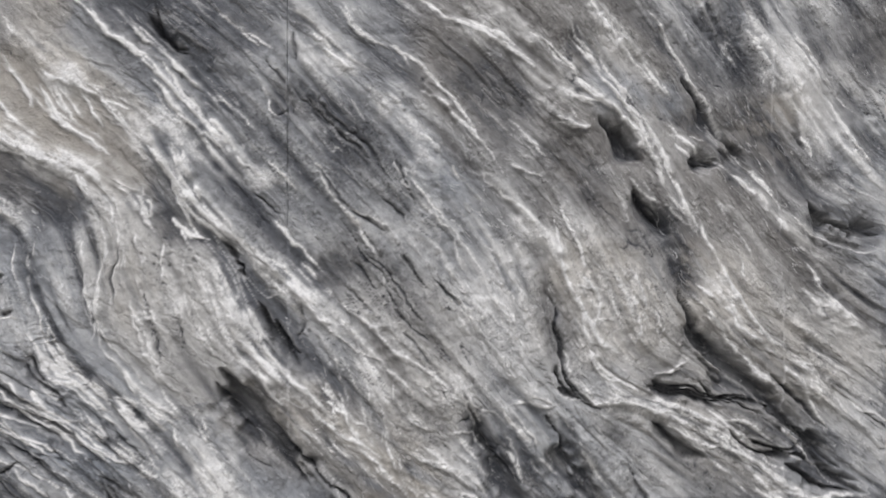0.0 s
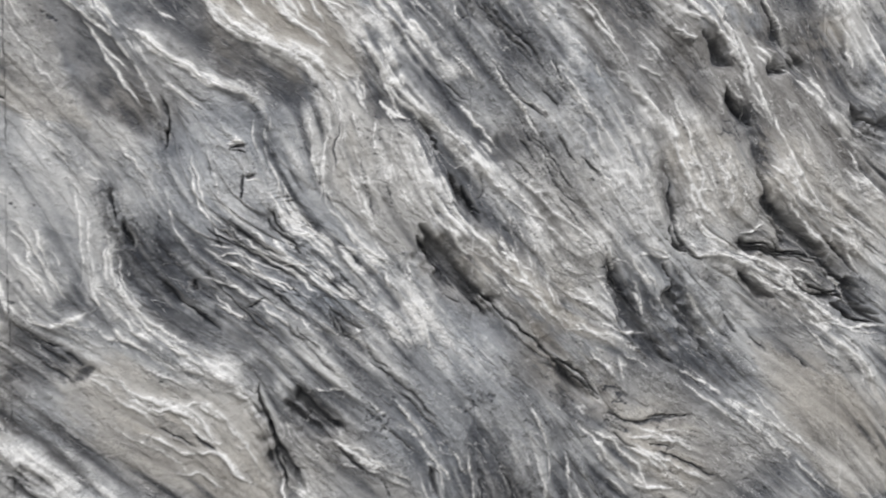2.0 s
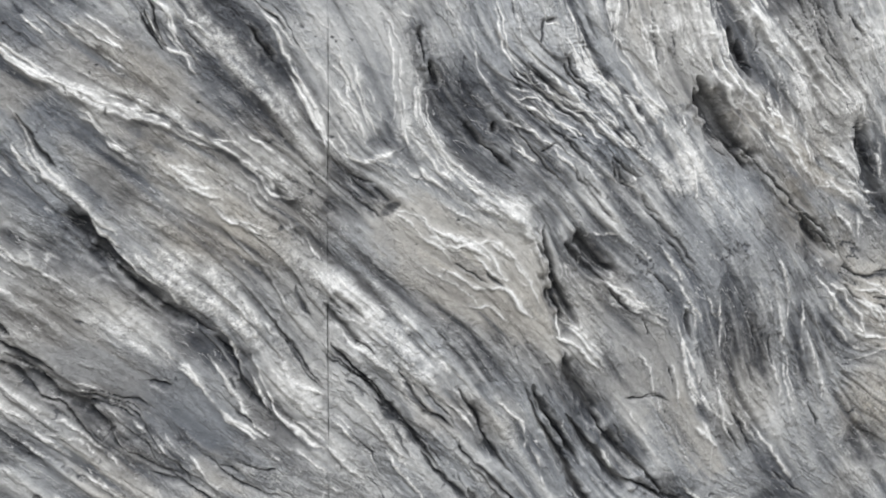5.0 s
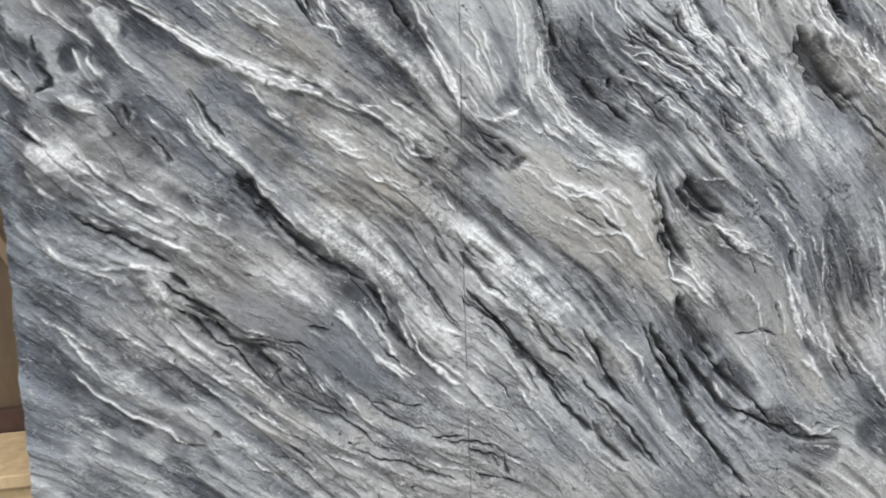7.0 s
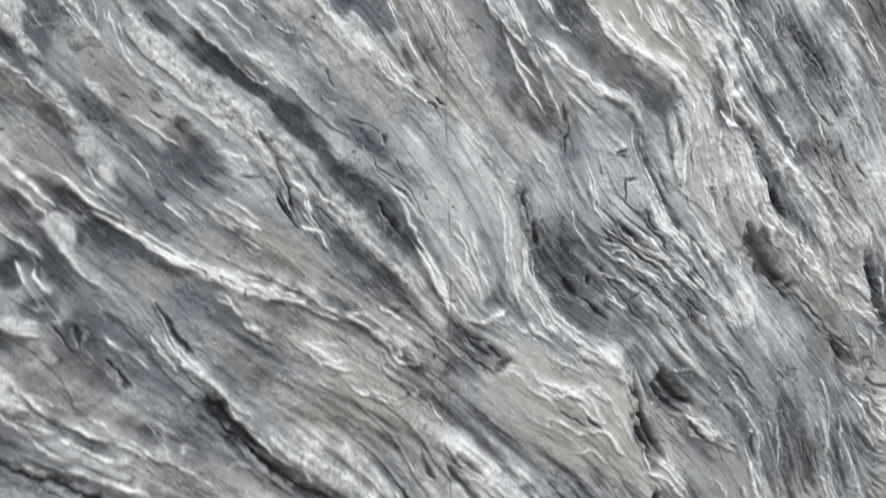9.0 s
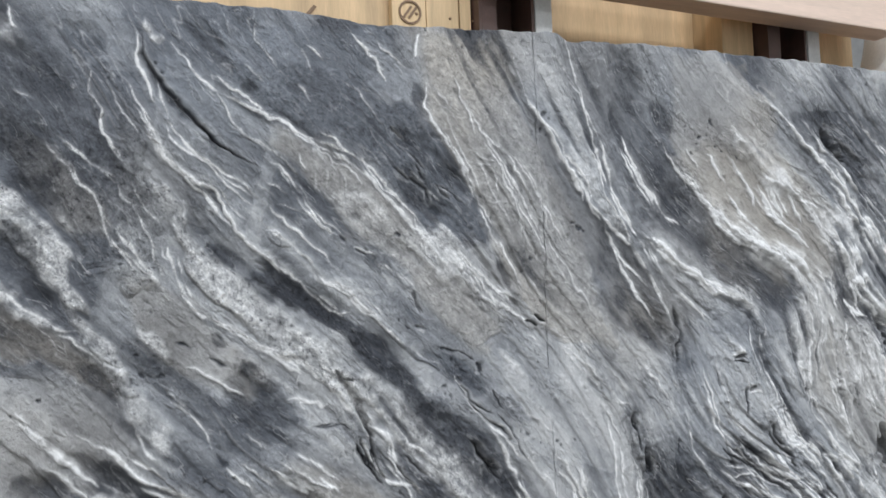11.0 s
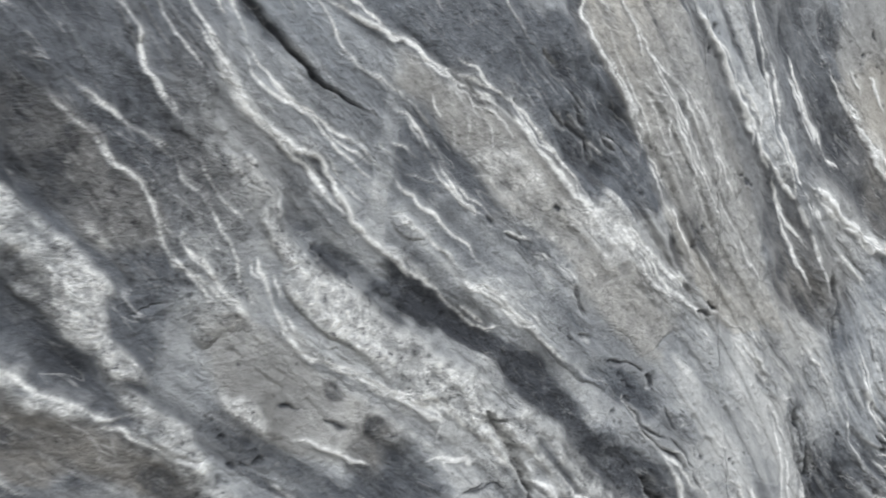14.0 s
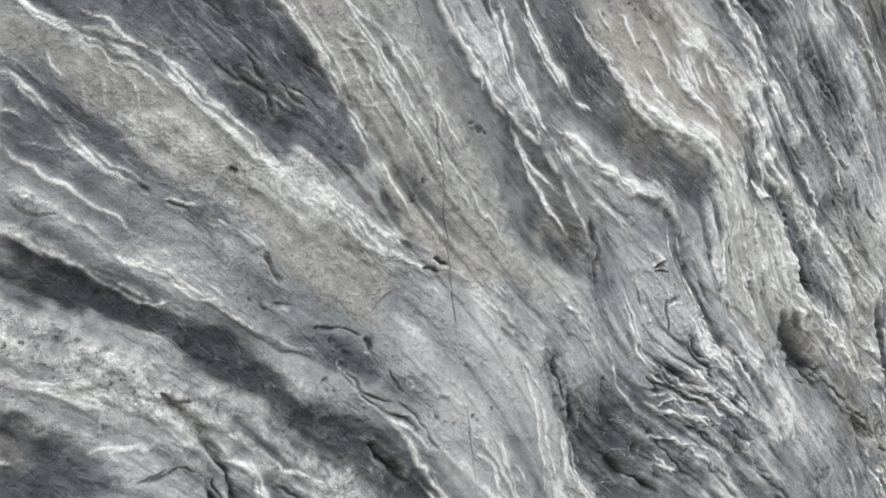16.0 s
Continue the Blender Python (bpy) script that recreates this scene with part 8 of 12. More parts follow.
ridge((1.519, 1.611), (1.574, 1.565), (1.616, 1.541), (1.674, 1.493), w=0.0084, h=0.0047, chalk=0.95)
cleft((1.548, 1.674), (1.576, 1.639), (1.584, 1.627), w=0.0086, h=0.0083, slate=0.95)
ridge((1.589, 1.737), (1.585, 1.700), (1.608, 1.653), (1.643, 1.630), (1.686, 1.601), (1.736, 1.578), (1.762, 1.522), (1.794, 1.471), w=0.0105, h=0.0059, chalk=0.95)
ridge((1.635, 1.555), (1.663, 1.543), (1.697, 1.545), w=0.0065, h=0.0034, chalk=0.62)
ridge((1.699, 1.526), (1.744, 1.482), (1.781, 1.464), w=0.0065, h=0.0034, chalk=0.62)
ridge((1.756, 1.592), (1.793, 1.568), (1.820, 1.549), w=0.0105, h=0.0059, chalk=0.95)
ridge((1.713, 1.696), (1.745, 1.635), (1.776, 1.599), w=0.0065, h=0.0034, chalk=0.62)
ridge((1.768, 1.773), (1.787, 1.713), (1.813, 1.664), w=0.0068, h=0.0035, chalk=0.62)
ridge((1.718, 1.807), (1.748, 1.772), (1.792, 1.738), w=0.0065, h=0.0034, chalk=0.62)
ridge((1.443, 1.583), (1.481, 1.585), (1.549, 1.551), w=0.0063, h=0.0033, chalk=0.62)
ridge((1.469, 1.572), (1.524, 1.525), w=0.0063, h=0.0033, chalk=0.62)
cleft((1.419, 1.546), (1.440, 1.510), w=0.0056, h=0.0056, slate=0.85)
cleft((1.598, 1.408), (1.641, 1.376), w=0.0059, h=0.0059, slate=0.85)
ridge((1.624, 1.427), (1.667, 1.403), w=0.0068, h=0.0035, chalk=0.62)
cleft((1.750, 1.404), (1.784, 1.339), (1.822, 1.312), w=0.0061, h=0.0061, slate=0.85)
cleft((1.690, 1.455), (1.738, 1.378), w=0.0059, h=0.0059, slate=0.85)
ridge((1.829, 1.485), (1.858, 1.473), (1.892, 1.421), (1.907, 1.340), w=0.0091, h=0.0051, chalk=0.95)
ridge((1.864, 1.564), (1.876, 1.513), w=0.0065, h=0.0034, chalk=0.62)
ridge((2.010, 1.841), (2.038, 1.792), (2.071, 1.756), w=0.0105, h=0.0059, chalk=0.95)
cleft((2.040, 1.767), (2.052, 1.729), (2.042, 1.690), w=0.0059, h=0.0059, slate=0.85)
ridge((1.869, 1.818), (1.890, 1.744), (1.903, 1.682), w=0.0065, h=0.0034, chalk=0.62)
ridge((1.840, 1.828), (1.854, 1.754), w=0.0065, h=0.0034, chalk=0.62)
ridge((1.817, 1.777), (1.821, 1.727), w=0.0068, h=0.0035, chalk=0.62)
ridge((2.164, 1.683), (2.182, 1.658), (2.232, 1.633), w=0.0091, h=0.0051, chalk=0.95)
ridge((2.182, 1.658), (2.255, 1.580), (2.276, 1.540), (2.318, 1.528), w=0.0070, h=0.0036, chalk=0.62)
ridge((2.212, 1.673), (2.297, 1.623), (2.359, 1.585), w=0.0070, h=0.0036, chalk=0.62)
ridge((2.174, 1.604), (2.196, 1.551), (2.195, 1.496), w=0.0070, h=0.0036, chalk=0.62)
cleft((2.342, 1.529), (2.395, 1.559), w=0.0065, h=0.0065, slate=0.85)
stroke((2.414, 1.545), (2.441, 1.476), (2.487, 1.391), (2.541, 1.319), w=0.045, dark=0.8)
ridge((2.338, 1.501), (2.387, 1.446), w=0.0075, h=0.0039, chalk=0.62)
ridge((2.346, 1.389), (2.415, 1.368), (2.483, 1.362), w=0.0095, h=0.0053, chalk=0.95)
ridge((2.296, 1.395), (2.362, 1.389), w=0.0095, h=0.0053, chalk=0.95)
ridge((2.276, 1.485), (2.340, 1.431), w=0.0073, h=0.0038, chalk=0.62)
ridge((2.302, 1.345), (2.372, 1.318), (2.445, 1.274), w=0.0075, h=0.0039, chalk=0.62)
ridge((2.484, 1.576), (2.537, 1.564), w=0.0098, h=0.0054, chalk=0.95)
ridge((2.522, 1.549), (2.546, 1.450), w=0.0073, h=0.0038, chalk=0.62)
cleft((2.143, 1.851), (2.198, 1.777), w=0.0063, h=0.0063, slate=0.85)
cleft((2.134, 1.799), (2.188, 1.737), w=0.0063, h=0.0063, slate=0.85)
cleft((2.234, 1.858), (2.291, 1.783), w=0.0063, h=0.0063, slate=0.85)
cleft((2.237, 1.714), (2.295, 1.636), w=0.0065, h=0.0065, slate=0.85)
cleft((2.303, 1.810), (2.360, 1.748), w=0.0063, h=0.0063, slate=0.85)
stroke((1.924, 1.619), (1.957, 1.581), (1.983, 1.543), (2.026, 1.491), w=0.038, dark=0.8)
stroke((1.985, 1.595), (2.093, 1.507), (2.181, 1.413), w=0.078, warm=0.7)
ridge((0.628, 1.250), (0.669, 1.198), (0.710, 1.156), (0.721, 1.138), w=0.0093, h=0.0052, chalk=0.95)
ridge((0.786, 1.089), (0.819, 1.064), (0.830, 1.026), (0.841, 1.001), w=0.0093, h=0.0052, chalk=0.95)
ridge((0.887, 1.099), (0.910, 1.074), (0.933, 1.048), w=0.0058, h=0.0030, chalk=0.62)
cleft((0.893, 1.117), (0.921, 1.080), (0.956, 1.029), (0.992, 0.970), (1.016, 0.944), w=0.0097, h=0.0092, slate=0.95)
ridge((0.864, 1.099), (0.875, 1.062), w=0.0093, h=0.0052, chalk=0.95)
ridge((0.835, 1.039), (0.846, 0.989), (0.881, 0.994), w=0.0060, h=0.0031, chalk=0.62)
ridge((0.863, 0.975), (0.886, 0.911), (0.909, 0.884), w=0.0097, h=0.0054, chalk=0.95)
ridge((0.915, 0.973), (0.927, 0.935), w=0.0060, h=0.0031, chalk=0.62)
ridge((0.944, 0.972), (0.968, 0.946), (1.022, 0.924), w=0.0084, h=0.0047, chalk=0.95)
ridge((0.968, 1.009), (0.998, 0.957), w=0.0063, h=0.0033, chalk=0.62)
ridge((0.945, 0.870), (0.980, 0.842), (1.017, 0.807), w=0.0084, h=0.0047, chalk=0.95)
ridge((1.029, 0.865), (1.066, 0.823), (1.091, 0.795), w=0.0063, h=0.0033, chalk=0.62)
ridge((1.017, 0.800), (1.054, 0.757), (1.104, 0.713), w=0.0097, h=0.0054, chalk=0.95)
stroke((0.763, 1.089), (0.818, 1.039), (0.863, 0.975), w=0.039, dark=0.65)
stroke((0.840, 0.939), (0.886, 0.898), (0.945, 0.844), (0.993, 0.801), w=0.040, dark=0.65)
cleft((0.818, 0.965), (0.829, 0.939), w=0.0054, h=0.0054, slate=0.85)
cleft((0.828, 0.901), (0.874, 0.861), w=0.0054, h=0.0054, slate=0.85)
cleft((1.033, 1.020), (1.088, 0.967), (1.138, 0.912), (1.178, 0.844), (1.217, 0.801), w=0.0124, h=0.0119, slate=0.95)
ridge((1.026, 1.134), (1.062, 1.095), (1.111, 1.069), w=0.0063, h=0.0033, chalk=0.62)
cleft((1.032, 1.140), (1.062, 1.108), w=0.0083, h=0.0079, slate=0.95)
ridge((1.038, 1.083), (1.087, 1.044), (1.136, 1.030), w=0.0063, h=0.0033, chalk=0.62)
ridge((1.136, 1.062), (1.186, 1.002), (1.238, 0.961), w=0.0084, h=0.0047, chalk=0.95)
ridge((1.028, 0.969), (1.064, 0.942), (1.089, 0.901), (1.140, 0.859), w=0.0060, h=0.0031, chalk=0.62)
cleft((1.064, 0.955), (1.114, 0.900), w=0.0056, h=0.0056, slate=0.85)
ridge((1.201, 0.909), (1.241, 0.867), w=0.0063, h=0.0033, chalk=0.62)
ridge((1.317, 0.917), (1.359, 0.861), w=0.0105, h=0.0059, chalk=0.95)
cleft((1.239, 0.934), (1.279, 0.879), (1.320, 0.822), w=0.0056, h=0.0056, slate=0.85)
stroke((1.304, 0.918), (1.360, 0.833), (1.432, 0.731), w=0.033, dark=0.6)
ridge((1.217, 0.814), (1.269, 0.784), w=0.0088, h=0.0049, chalk=0.95)
cleft((1.203, 0.829), (1.270, 0.742), w=0.0059, h=0.0059, slate=0.85)
cleft((1.165, 0.844), (1.218, 0.746), w=0.0059, h=0.0059, slate=0.85)
cleft((0.956, 1.171), (0.991, 1.097), w=0.0054, h=0.0054, slate=0.85)
ridge((0.944, 1.226), (0.979, 1.196), w=0.0058, h=0.0030, chalk=0.62)
ridge((0.967, 1.281), (1.002, 1.232), (1.061, 1.170), (1.135, 1.094), w=0.0063, h=0.0033, chalk=0.62)
cleft((0.504, 0.951), (0.556, 0.945), (0.608, 0.931), (0.639, 0.899), w=0.0052, h=0.0052, slate=0.85)
ridge((0.504, 0.960), (0.587, 0.950), w=0.0078, h=0.0043, chalk=0.95)
cleft((0.533, 0.904), (0.584, 0.852), (0.615, 0.813), w=0.0052, h=0.0052, slate=0.85)
stroke((0.500, 0.869), (0.562, 0.829), (0.625, 0.787), (0.713, 0.756), w=0.030, dark=0.75)
ridge((0.607, 0.900), (0.660, 0.848), (0.702, 0.782), w=0.0060, h=0.0031, chalk=0.62)
cleft((0.638, 0.861), (0.669, 0.784), (0.719, 0.755), w=0.0054, h=0.0054, slate=0.85)
ridge((0.682, 0.859), (0.714, 0.794), w=0.0055, h=0.0029, chalk=0.62)
ridge((0.644, 1.080), (0.718, 1.006), (0.772, 0.929), (0.828, 0.850), w=0.0093, h=0.0052, chalk=0.95)
stroke((0.512, 1.153), (0.572, 1.106), (0.654, 1.056), (0.718, 0.993), w=0.032, light=0.55)
ridge((1.434, 1.245), (1.477, 1.179), (1.521, 1.112), w=0.0101, h=0.0056, chalk=0.95)
ridge((1.514, 1.245), (1.544, 1.179), w=0.0101, h=0.0056, chalk=0.95)
ridge((1.571, 1.071), (1.623, 1.029), (1.698, 0.971), w=0.0128, h=0.0071, chalk=0.95)
cleft((1.526, 1.264), (1.542, 1.218), w=0.0201, h=0.0193, slate=0.95)
stroke((1.543, 1.205), (1.566, 1.152), (1.580, 1.044), w=0.035, dark=0.85)
cleft((1.591, 0.975), (1.624, 0.904), (1.678, 0.844), w=0.0202, h=0.0193, slate=0.95)
stroke((1.614, 1.271), (1.644, 1.231), (1.667, 1.205), w=0.049, dark=0.9)
ridge((1.655, 1.178), (1.715, 1.123), (1.791, 1.080), (1.867, 1.050), w=0.0091, h=0.0051, chalk=0.95)
cleft((1.693, 1.130), (1.732, 1.095), (1.756, 1.067), w=0.0105, h=0.0100, slate=0.95)
cleft((1.785, 1.059), (1.811, 1.009), w=0.0097, h=0.0092, slate=0.95)
ridge((1.796, 1.190), (1.860, 1.135), (1.906, 1.120), w=0.0065, h=0.0034, chalk=0.62)
ridge((1.763, 1.245), (1.841, 1.176), (1.893, 1.092), w=0.0070, h=0.0036, chalk=0.62)
cleft((1.796, 1.190), (1.877, 1.106), w=0.0061, h=0.0061, slate=0.85)
cleft((1.910, 1.078), (1.933, 0.991), w=0.0113, h=0.0108, slate=0.95)
ridge((1.887, 0.993), (1.919, 0.977), (1.958, 0.889), (1.978, 0.843), (2.022, 0.796), w=0.0095, h=0.0053, chalk=0.95)
ridge((2.014, 0.797), (2.073, 0.763), w=0.0098, h=0.0054, chalk=0.95)
ridge((1.922, 1.106), (1.947, 1.005), w=0.0068, h=0.0035, chalk=0.62)
ridge((1.876, 0.950), (1.898, 0.877), (1.910, 0.832), w=0.0070, h=0.0036, chalk=0.62)
cleft((1.870, 0.936), (1.892, 0.862), w=0.0063, h=0.0063, slate=0.85)
ridge((1.907, 0.773), (1.945, 0.696), (1.981, 0.647), w=0.0073, h=0.0038, chalk=0.62)
ridge((1.997, 1.118), (2.015, 1.018), (2.021, 0.959), w=0.0070, h=0.0036, chalk=0.62)
cleft((2.060, 0.809), (2.117, 0.730), (2.157, 0.665), w=0.0065, h=0.0065, slate=0.85)
ridge((2.073, 0.839), (2.096, 0.777), (2.170, 0.696), w=0.0073, h=0.0038, chalk=0.62)
ridge((2.177, 1.057), (2.211, 0.907), (2.261, 0.767), w=0.0075, h=0.0039, chalk=0.62)
ridge((2.234, 1.115), (2.273, 0.935), w=0.0073, h=0.0038, chalk=0.62)
cleft((2.151, 0.999), (2.178, 0.909), w=0.0065, h=0.0065, slate=0.85)
ridge((2.305, 0.949), (2.349, 0.809), w=0.0075, h=0.0039, chalk=0.62)
cleft((2.297, 0.812), (2.342, 0.731), w=0.0068, h=0.0068, slate=0.85)
ridge((2.360, 1.038), (2.435, 0.991), (2.525, 0.972), (2.581, 0.955), w=0.0101, h=0.0056, chalk=0.95)
ridge((2.345, 1.023), (2.422, 0.960), (2.494, 0.942), w=0.0105, h=0.0058, chalk=0.95)
ridge((2.472, 1.096), (2.544, 1.080), (2.634, 1.047), w=0.0105, h=0.0058, chalk=0.95)
ridge((2.418, 1.112), (2.478, 1.050), (2.558, 0.987), w=0.0084, h=0.0047, chalk=0.95)
cleft((2.365, 1.128), (2.439, 1.082), w=0.0068, h=0.0068, slate=0.85)
ridge((2.411, 0.915), (2.479, 0.928), (2.565, 0.940), w=0.0075, h=0.0039, chalk=0.62)
stroke((2.453, 0.740), (2.498, 0.673), (2.559, 0.620), w=0.052, dark=0.7)
stroke((2.418, 0.868), (2.517, 0.784), (2.568, 0.685), w=0.112, warm=0.6)
stroke((2.418, 0.868), (2.517, 0.784), (2.568, 0.685), w=0.112, rubble=0.7)
cleft((2.463, 1.156), (2.602, 1.155), w=0.0070, h=0.0070, slate=0.85)
# more of the face
stroke((0.061, 1.729), (0.064, 1.603), (0.061, 1.461), (0.060, 1.278), w=0.035, dark=0.6)
stroke((0.053, 1.076), (0.047, 0.893), (0.034, 0.690), w=0.046, cool=0.7)
stroke((0.047, 0.893), (0.072, 0.782), (0.123, 0.665), w=0.060, cool=0.5)
ridge((0.137, 1.730), (0.155, 1.684), (0.198, 1.654), (0.219, 1.636), w=0.0097, h=0.0054, chalk=0.95)
stroke((0.160, 1.730), (0.191, 1.707), (0.230, 1.695), w=0.030, dark=0.7)
ridge((0.184, 1.753), (0.215, 1.724), (0.246, 1.683), w=0.0097, h=0.0054, chalk=0.95)
cleft((0.134, 1.637), (0.137, 1.602), w=0.0054, h=0.0054, slate=0.85)
stroke((0.074, 1.643), (0.114, 1.602), (0.154, 1.542), w=0.024, dark=0.75)
ridge((0.056, 1.579), (0.075, 1.544), (0.105, 1.508), w=0.0130, h=0.0072, chalk=0.95)
stroke((0.061, 1.573), (0.086, 1.538), (0.105, 1.508), w=0.024, light=0.9)
cleft((0.078, 1.573), (0.103, 1.543), (0.110, 1.501), w=0.0093, h=0.0089, slate=0.95)
ridge((0.152, 1.518), (0.195, 1.487), (0.239, 1.468), w=0.0113, h=0.0063, chalk=0.95)
stroke((0.174, 1.512), (0.239, 1.468), w=0.025, light=0.8)
stroke((0.138, 1.495), (0.192, 1.463), (0.237, 1.443), w=0.027, dark=0.75)
ridge((0.089, 1.460), (0.120, 1.423), w=0.0114, h=0.0063, chalk=0.95)
stroke((0.085, 1.412), (0.128, 1.386), (0.171, 1.347), w=0.028, light=0.85)
cleft((0.077, 1.448), (0.109, 1.423), (0.141, 1.398), w=0.0086, h=0.0083, slate=0.95)
ridge((0.080, 1.363), (0.121, 1.312), (0.176, 1.272), (0.255, 1.229), w=0.0135, h=0.0075, chalk=0.95)
ridge((0.182, 1.347), (0.250, 1.306), (0.318, 1.252), (0.413, 1.206), w=0.0101, h=0.0056, chalk=0.95)
stroke((0.089, 1.338), (0.142, 1.286), (0.185, 1.246), w=0.027, dark=0.75)
ridge((0.206, 1.613), (0.220, 1.577), (0.239, 1.529), w=0.0081, h=0.0045, chalk=0.95)
stroke((0.253, 1.492), (0.296, 1.442), (0.305, 1.404), w=0.042, rubble=0.8)
cleft((0.288, 1.491), (0.302, 1.441), w=0.0054, h=0.0054, slate=0.85)
ridge((0.335, 1.478), (0.368, 1.439), (0.426, 1.400), w=0.0063, h=0.0033, chalk=0.62)
cleft((0.343, 1.428), (0.364, 1.389), (0.387, 1.363), w=0.0086, h=0.0083, slate=0.95)
ridge((0.418, 1.463), (0.451, 1.412), (0.474, 1.385), w=0.0101, h=0.0056, chalk=0.95)
cleft((0.428, 1.519), (0.444, 1.487), (0.466, 1.449), w=0.0115, h=0.0110, slate=0.95)
ridge((0.432, 1.487), (0.476, 1.411), (0.523, 1.358), (0.570, 1.291), (0.620, 1.249), w=0.0109, h=0.0061, chalk=0.95)
stroke((0.318, 1.416), (0.362, 1.364), w=0.028, dark=0.6)
ridge((0.361, 1.671), (0.406, 1.635), (0.451, 1.598), (0.498, 1.573), (0.559, 1.547), (0.633, 1.521), (0.696, 1.506), (0.747, 1.480), (0.799, 1.459), w=0.0158, h=0.0088, chalk=0.95)
stroke((0.327, 1.683), (0.359, 1.647), (0.416, 1.617), w=0.034, dark=0.75)
ridge((0.521, 1.535), (0.557, 1.510), w=0.0065, h=0.0034, chalk=0.62)
ridge((0.580, 1.484), (0.617, 1.451), (0.642, 1.437), w=0.0091, h=0.0051, chalk=0.95)
plate((0.505, 1.486), (0.629, 1.431), (0.678, 1.378), (0.648, 1.300), (0.549, 1.370), warm=0.45, calm=0.7, tone=-0.06)
stroke((0.588, 1.394), (0.636, 1.327), w=0.037, dark=0.5)
ridge((0.719, 1.416), (0.771, 1.394), (0.810, 1.386), w=0.0091, h=0.0051, chalk=0.95)
ridge((0.731, 1.389), (0.809, 1.353), w=0.0091, h=0.0051, chalk=0.95)
ridge((0.839, 1.438), (0.892, 1.410), (0.924, 1.369), w=0.0109, h=0.0061, chalk=0.95)
ridge((0.811, 1.413), (0.923, 1.315), w=0.0068, h=0.0035, chalk=0.62)
ridge((0.743, 1.375), (0.835, 1.305), (0.922, 1.274), w=0.0068, h=0.0035, chalk=0.62)
cleft((0.680, 1.707), (0.691, 1.670), (0.703, 1.651), w=0.0086, h=0.0083, slate=0.95)
ridge((0.705, 1.707), (0.741, 1.645), (0.765, 1.594), w=0.0065, h=0.0034, chalk=0.62)
stroke((0.746, 1.756), (0.807, 1.682), (0.870, 1.593), (0.922, 1.528), w=0.036, light=0.6)
stroke((0.820, 1.670), (0.872, 1.644), w=0.025, dark=0.6)
stroke((0.828, 1.517), (0.895, 1.528), w=0.025, dark=0.6)
ridge((0.564, 1.634), (0.625, 1.608), w=0.0063, h=0.0033, chalk=0.62)
ridge((0.458, 1.707), (0.515, 1.646), w=0.0063, h=0.0033, chalk=0.62)
plate((0.514, 1.634), (0.688, 1.595), (0.815, 1.517), (0.684, 1.519), (0.560, 1.560), warm=0.3, tone=-0.06)
ridge((0.089, 1.214), (0.132, 1.173), (0.177, 1.144), (0.235, 1.121), w=0.0118, h=0.0066, chalk=0.95)
stroke((0.110, 1.187), (0.165, 1.151), w=0.032, light=0.8)
ridge((0.163, 1.119), (0.210, 1.110), w=0.0105, h=0.0059, chalk=0.95)
ridge((0.211, 1.129), (0.220, 1.089), (0.242, 1.061), w=0.0063, h=0.0033, chalk=0.62)
stroke((0.296, 1.130), (0.331, 1.094), (0.337, 1.014), w=0.029, light=0.9)
ridge((0.332, 1.121), (0.346, 1.053), (0.349, 0.999), w=0.0101, h=0.0056, chalk=0.95)
cleft((0.332, 1.114), (0.379, 1.071), (0.427, 1.034), (0.476, 1.002), w=0.0140, h=0.0134, slate=0.95)
cleft((0.364, 1.045), (0.400, 1.009), (0.435, 0.965), (0.485, 0.933), (0.521, 0.874), (0.572, 0.826), w=0.0165, h=0.0158, slate=0.95)
stroke((0.376, 1.031), (0.448, 0.964), (0.533, 0.858), w=0.026, dark=0.9)
cleft((0.512, 0.937), (0.564, 0.933), (0.629, 0.892), w=0.0061, h=0.0061, slate=0.85)
cleft((0.560, 0.856), (0.588, 0.881), w=0.0061, h=0.0061, slate=0.85)
ridge((0.273, 0.992), (0.370, 0.943), (0.443, 0.881), (0.520, 0.846), (0.570, 0.784), w=0.0068, h=0.0035, chalk=0.62)
ridge((0.334, 0.973), (0.418, 0.897), (0.492, 0.820), (0.567, 0.741), (0.634, 0.704), w=0.0088, h=0.0049, chalk=0.95)
stroke((0.492, 0.834), (0.568, 0.755), (0.634, 0.704), w=0.044, warm=0.6)
stroke((0.256, 0.926), (0.315, 0.880), (0.387, 0.817), w=0.033, dark=0.7)
stroke((0.069, 1.126), (0.111, 1.071), (0.155, 1.029), w=0.028, dark=0.7)
stroke((0.098, 0.928), (0.141, 0.870), (0.185, 0.811), (0.256, 0.761), (0.327, 0.697), (0.374, 0.619), w=0.029, dark=0.75)
ridge((0.118, 1.019), (0.160, 0.949), (0.204, 0.891), (0.260, 0.816), w=0.0123, h=0.0068, chalk=0.95)
stroke((0.167, 0.894), (0.236, 0.833), w=0.025, light=0.7)
ridge((0.053, 1.076), (0.118, 1.019), (0.208, 0.944), w=0.0065, h=0.0034, chalk=0.62)
ridge((0.124, 0.817), (0.170, 0.785), w=0.0106, h=0.0059, chalk=0.95)
cleft((0.354, 0.715), (0.406, 0.704), w=0.0061, h=0.0061, slate=0.85)
ridge((0.187, 0.685), (0.285, 0.645), w=0.0063, h=0.0033, chalk=0.62)
ridge((0.142, 0.746), (0.201, 0.712), w=0.0084, h=0.0047, chalk=0.95)
stroke((0.253, 0.734), (0.314, 0.698), w=0.044, light=0.5)
cleft((0.421, 0.743), (0.433, 0.720), w=0.0061, h=0.0061, slate=0.85)
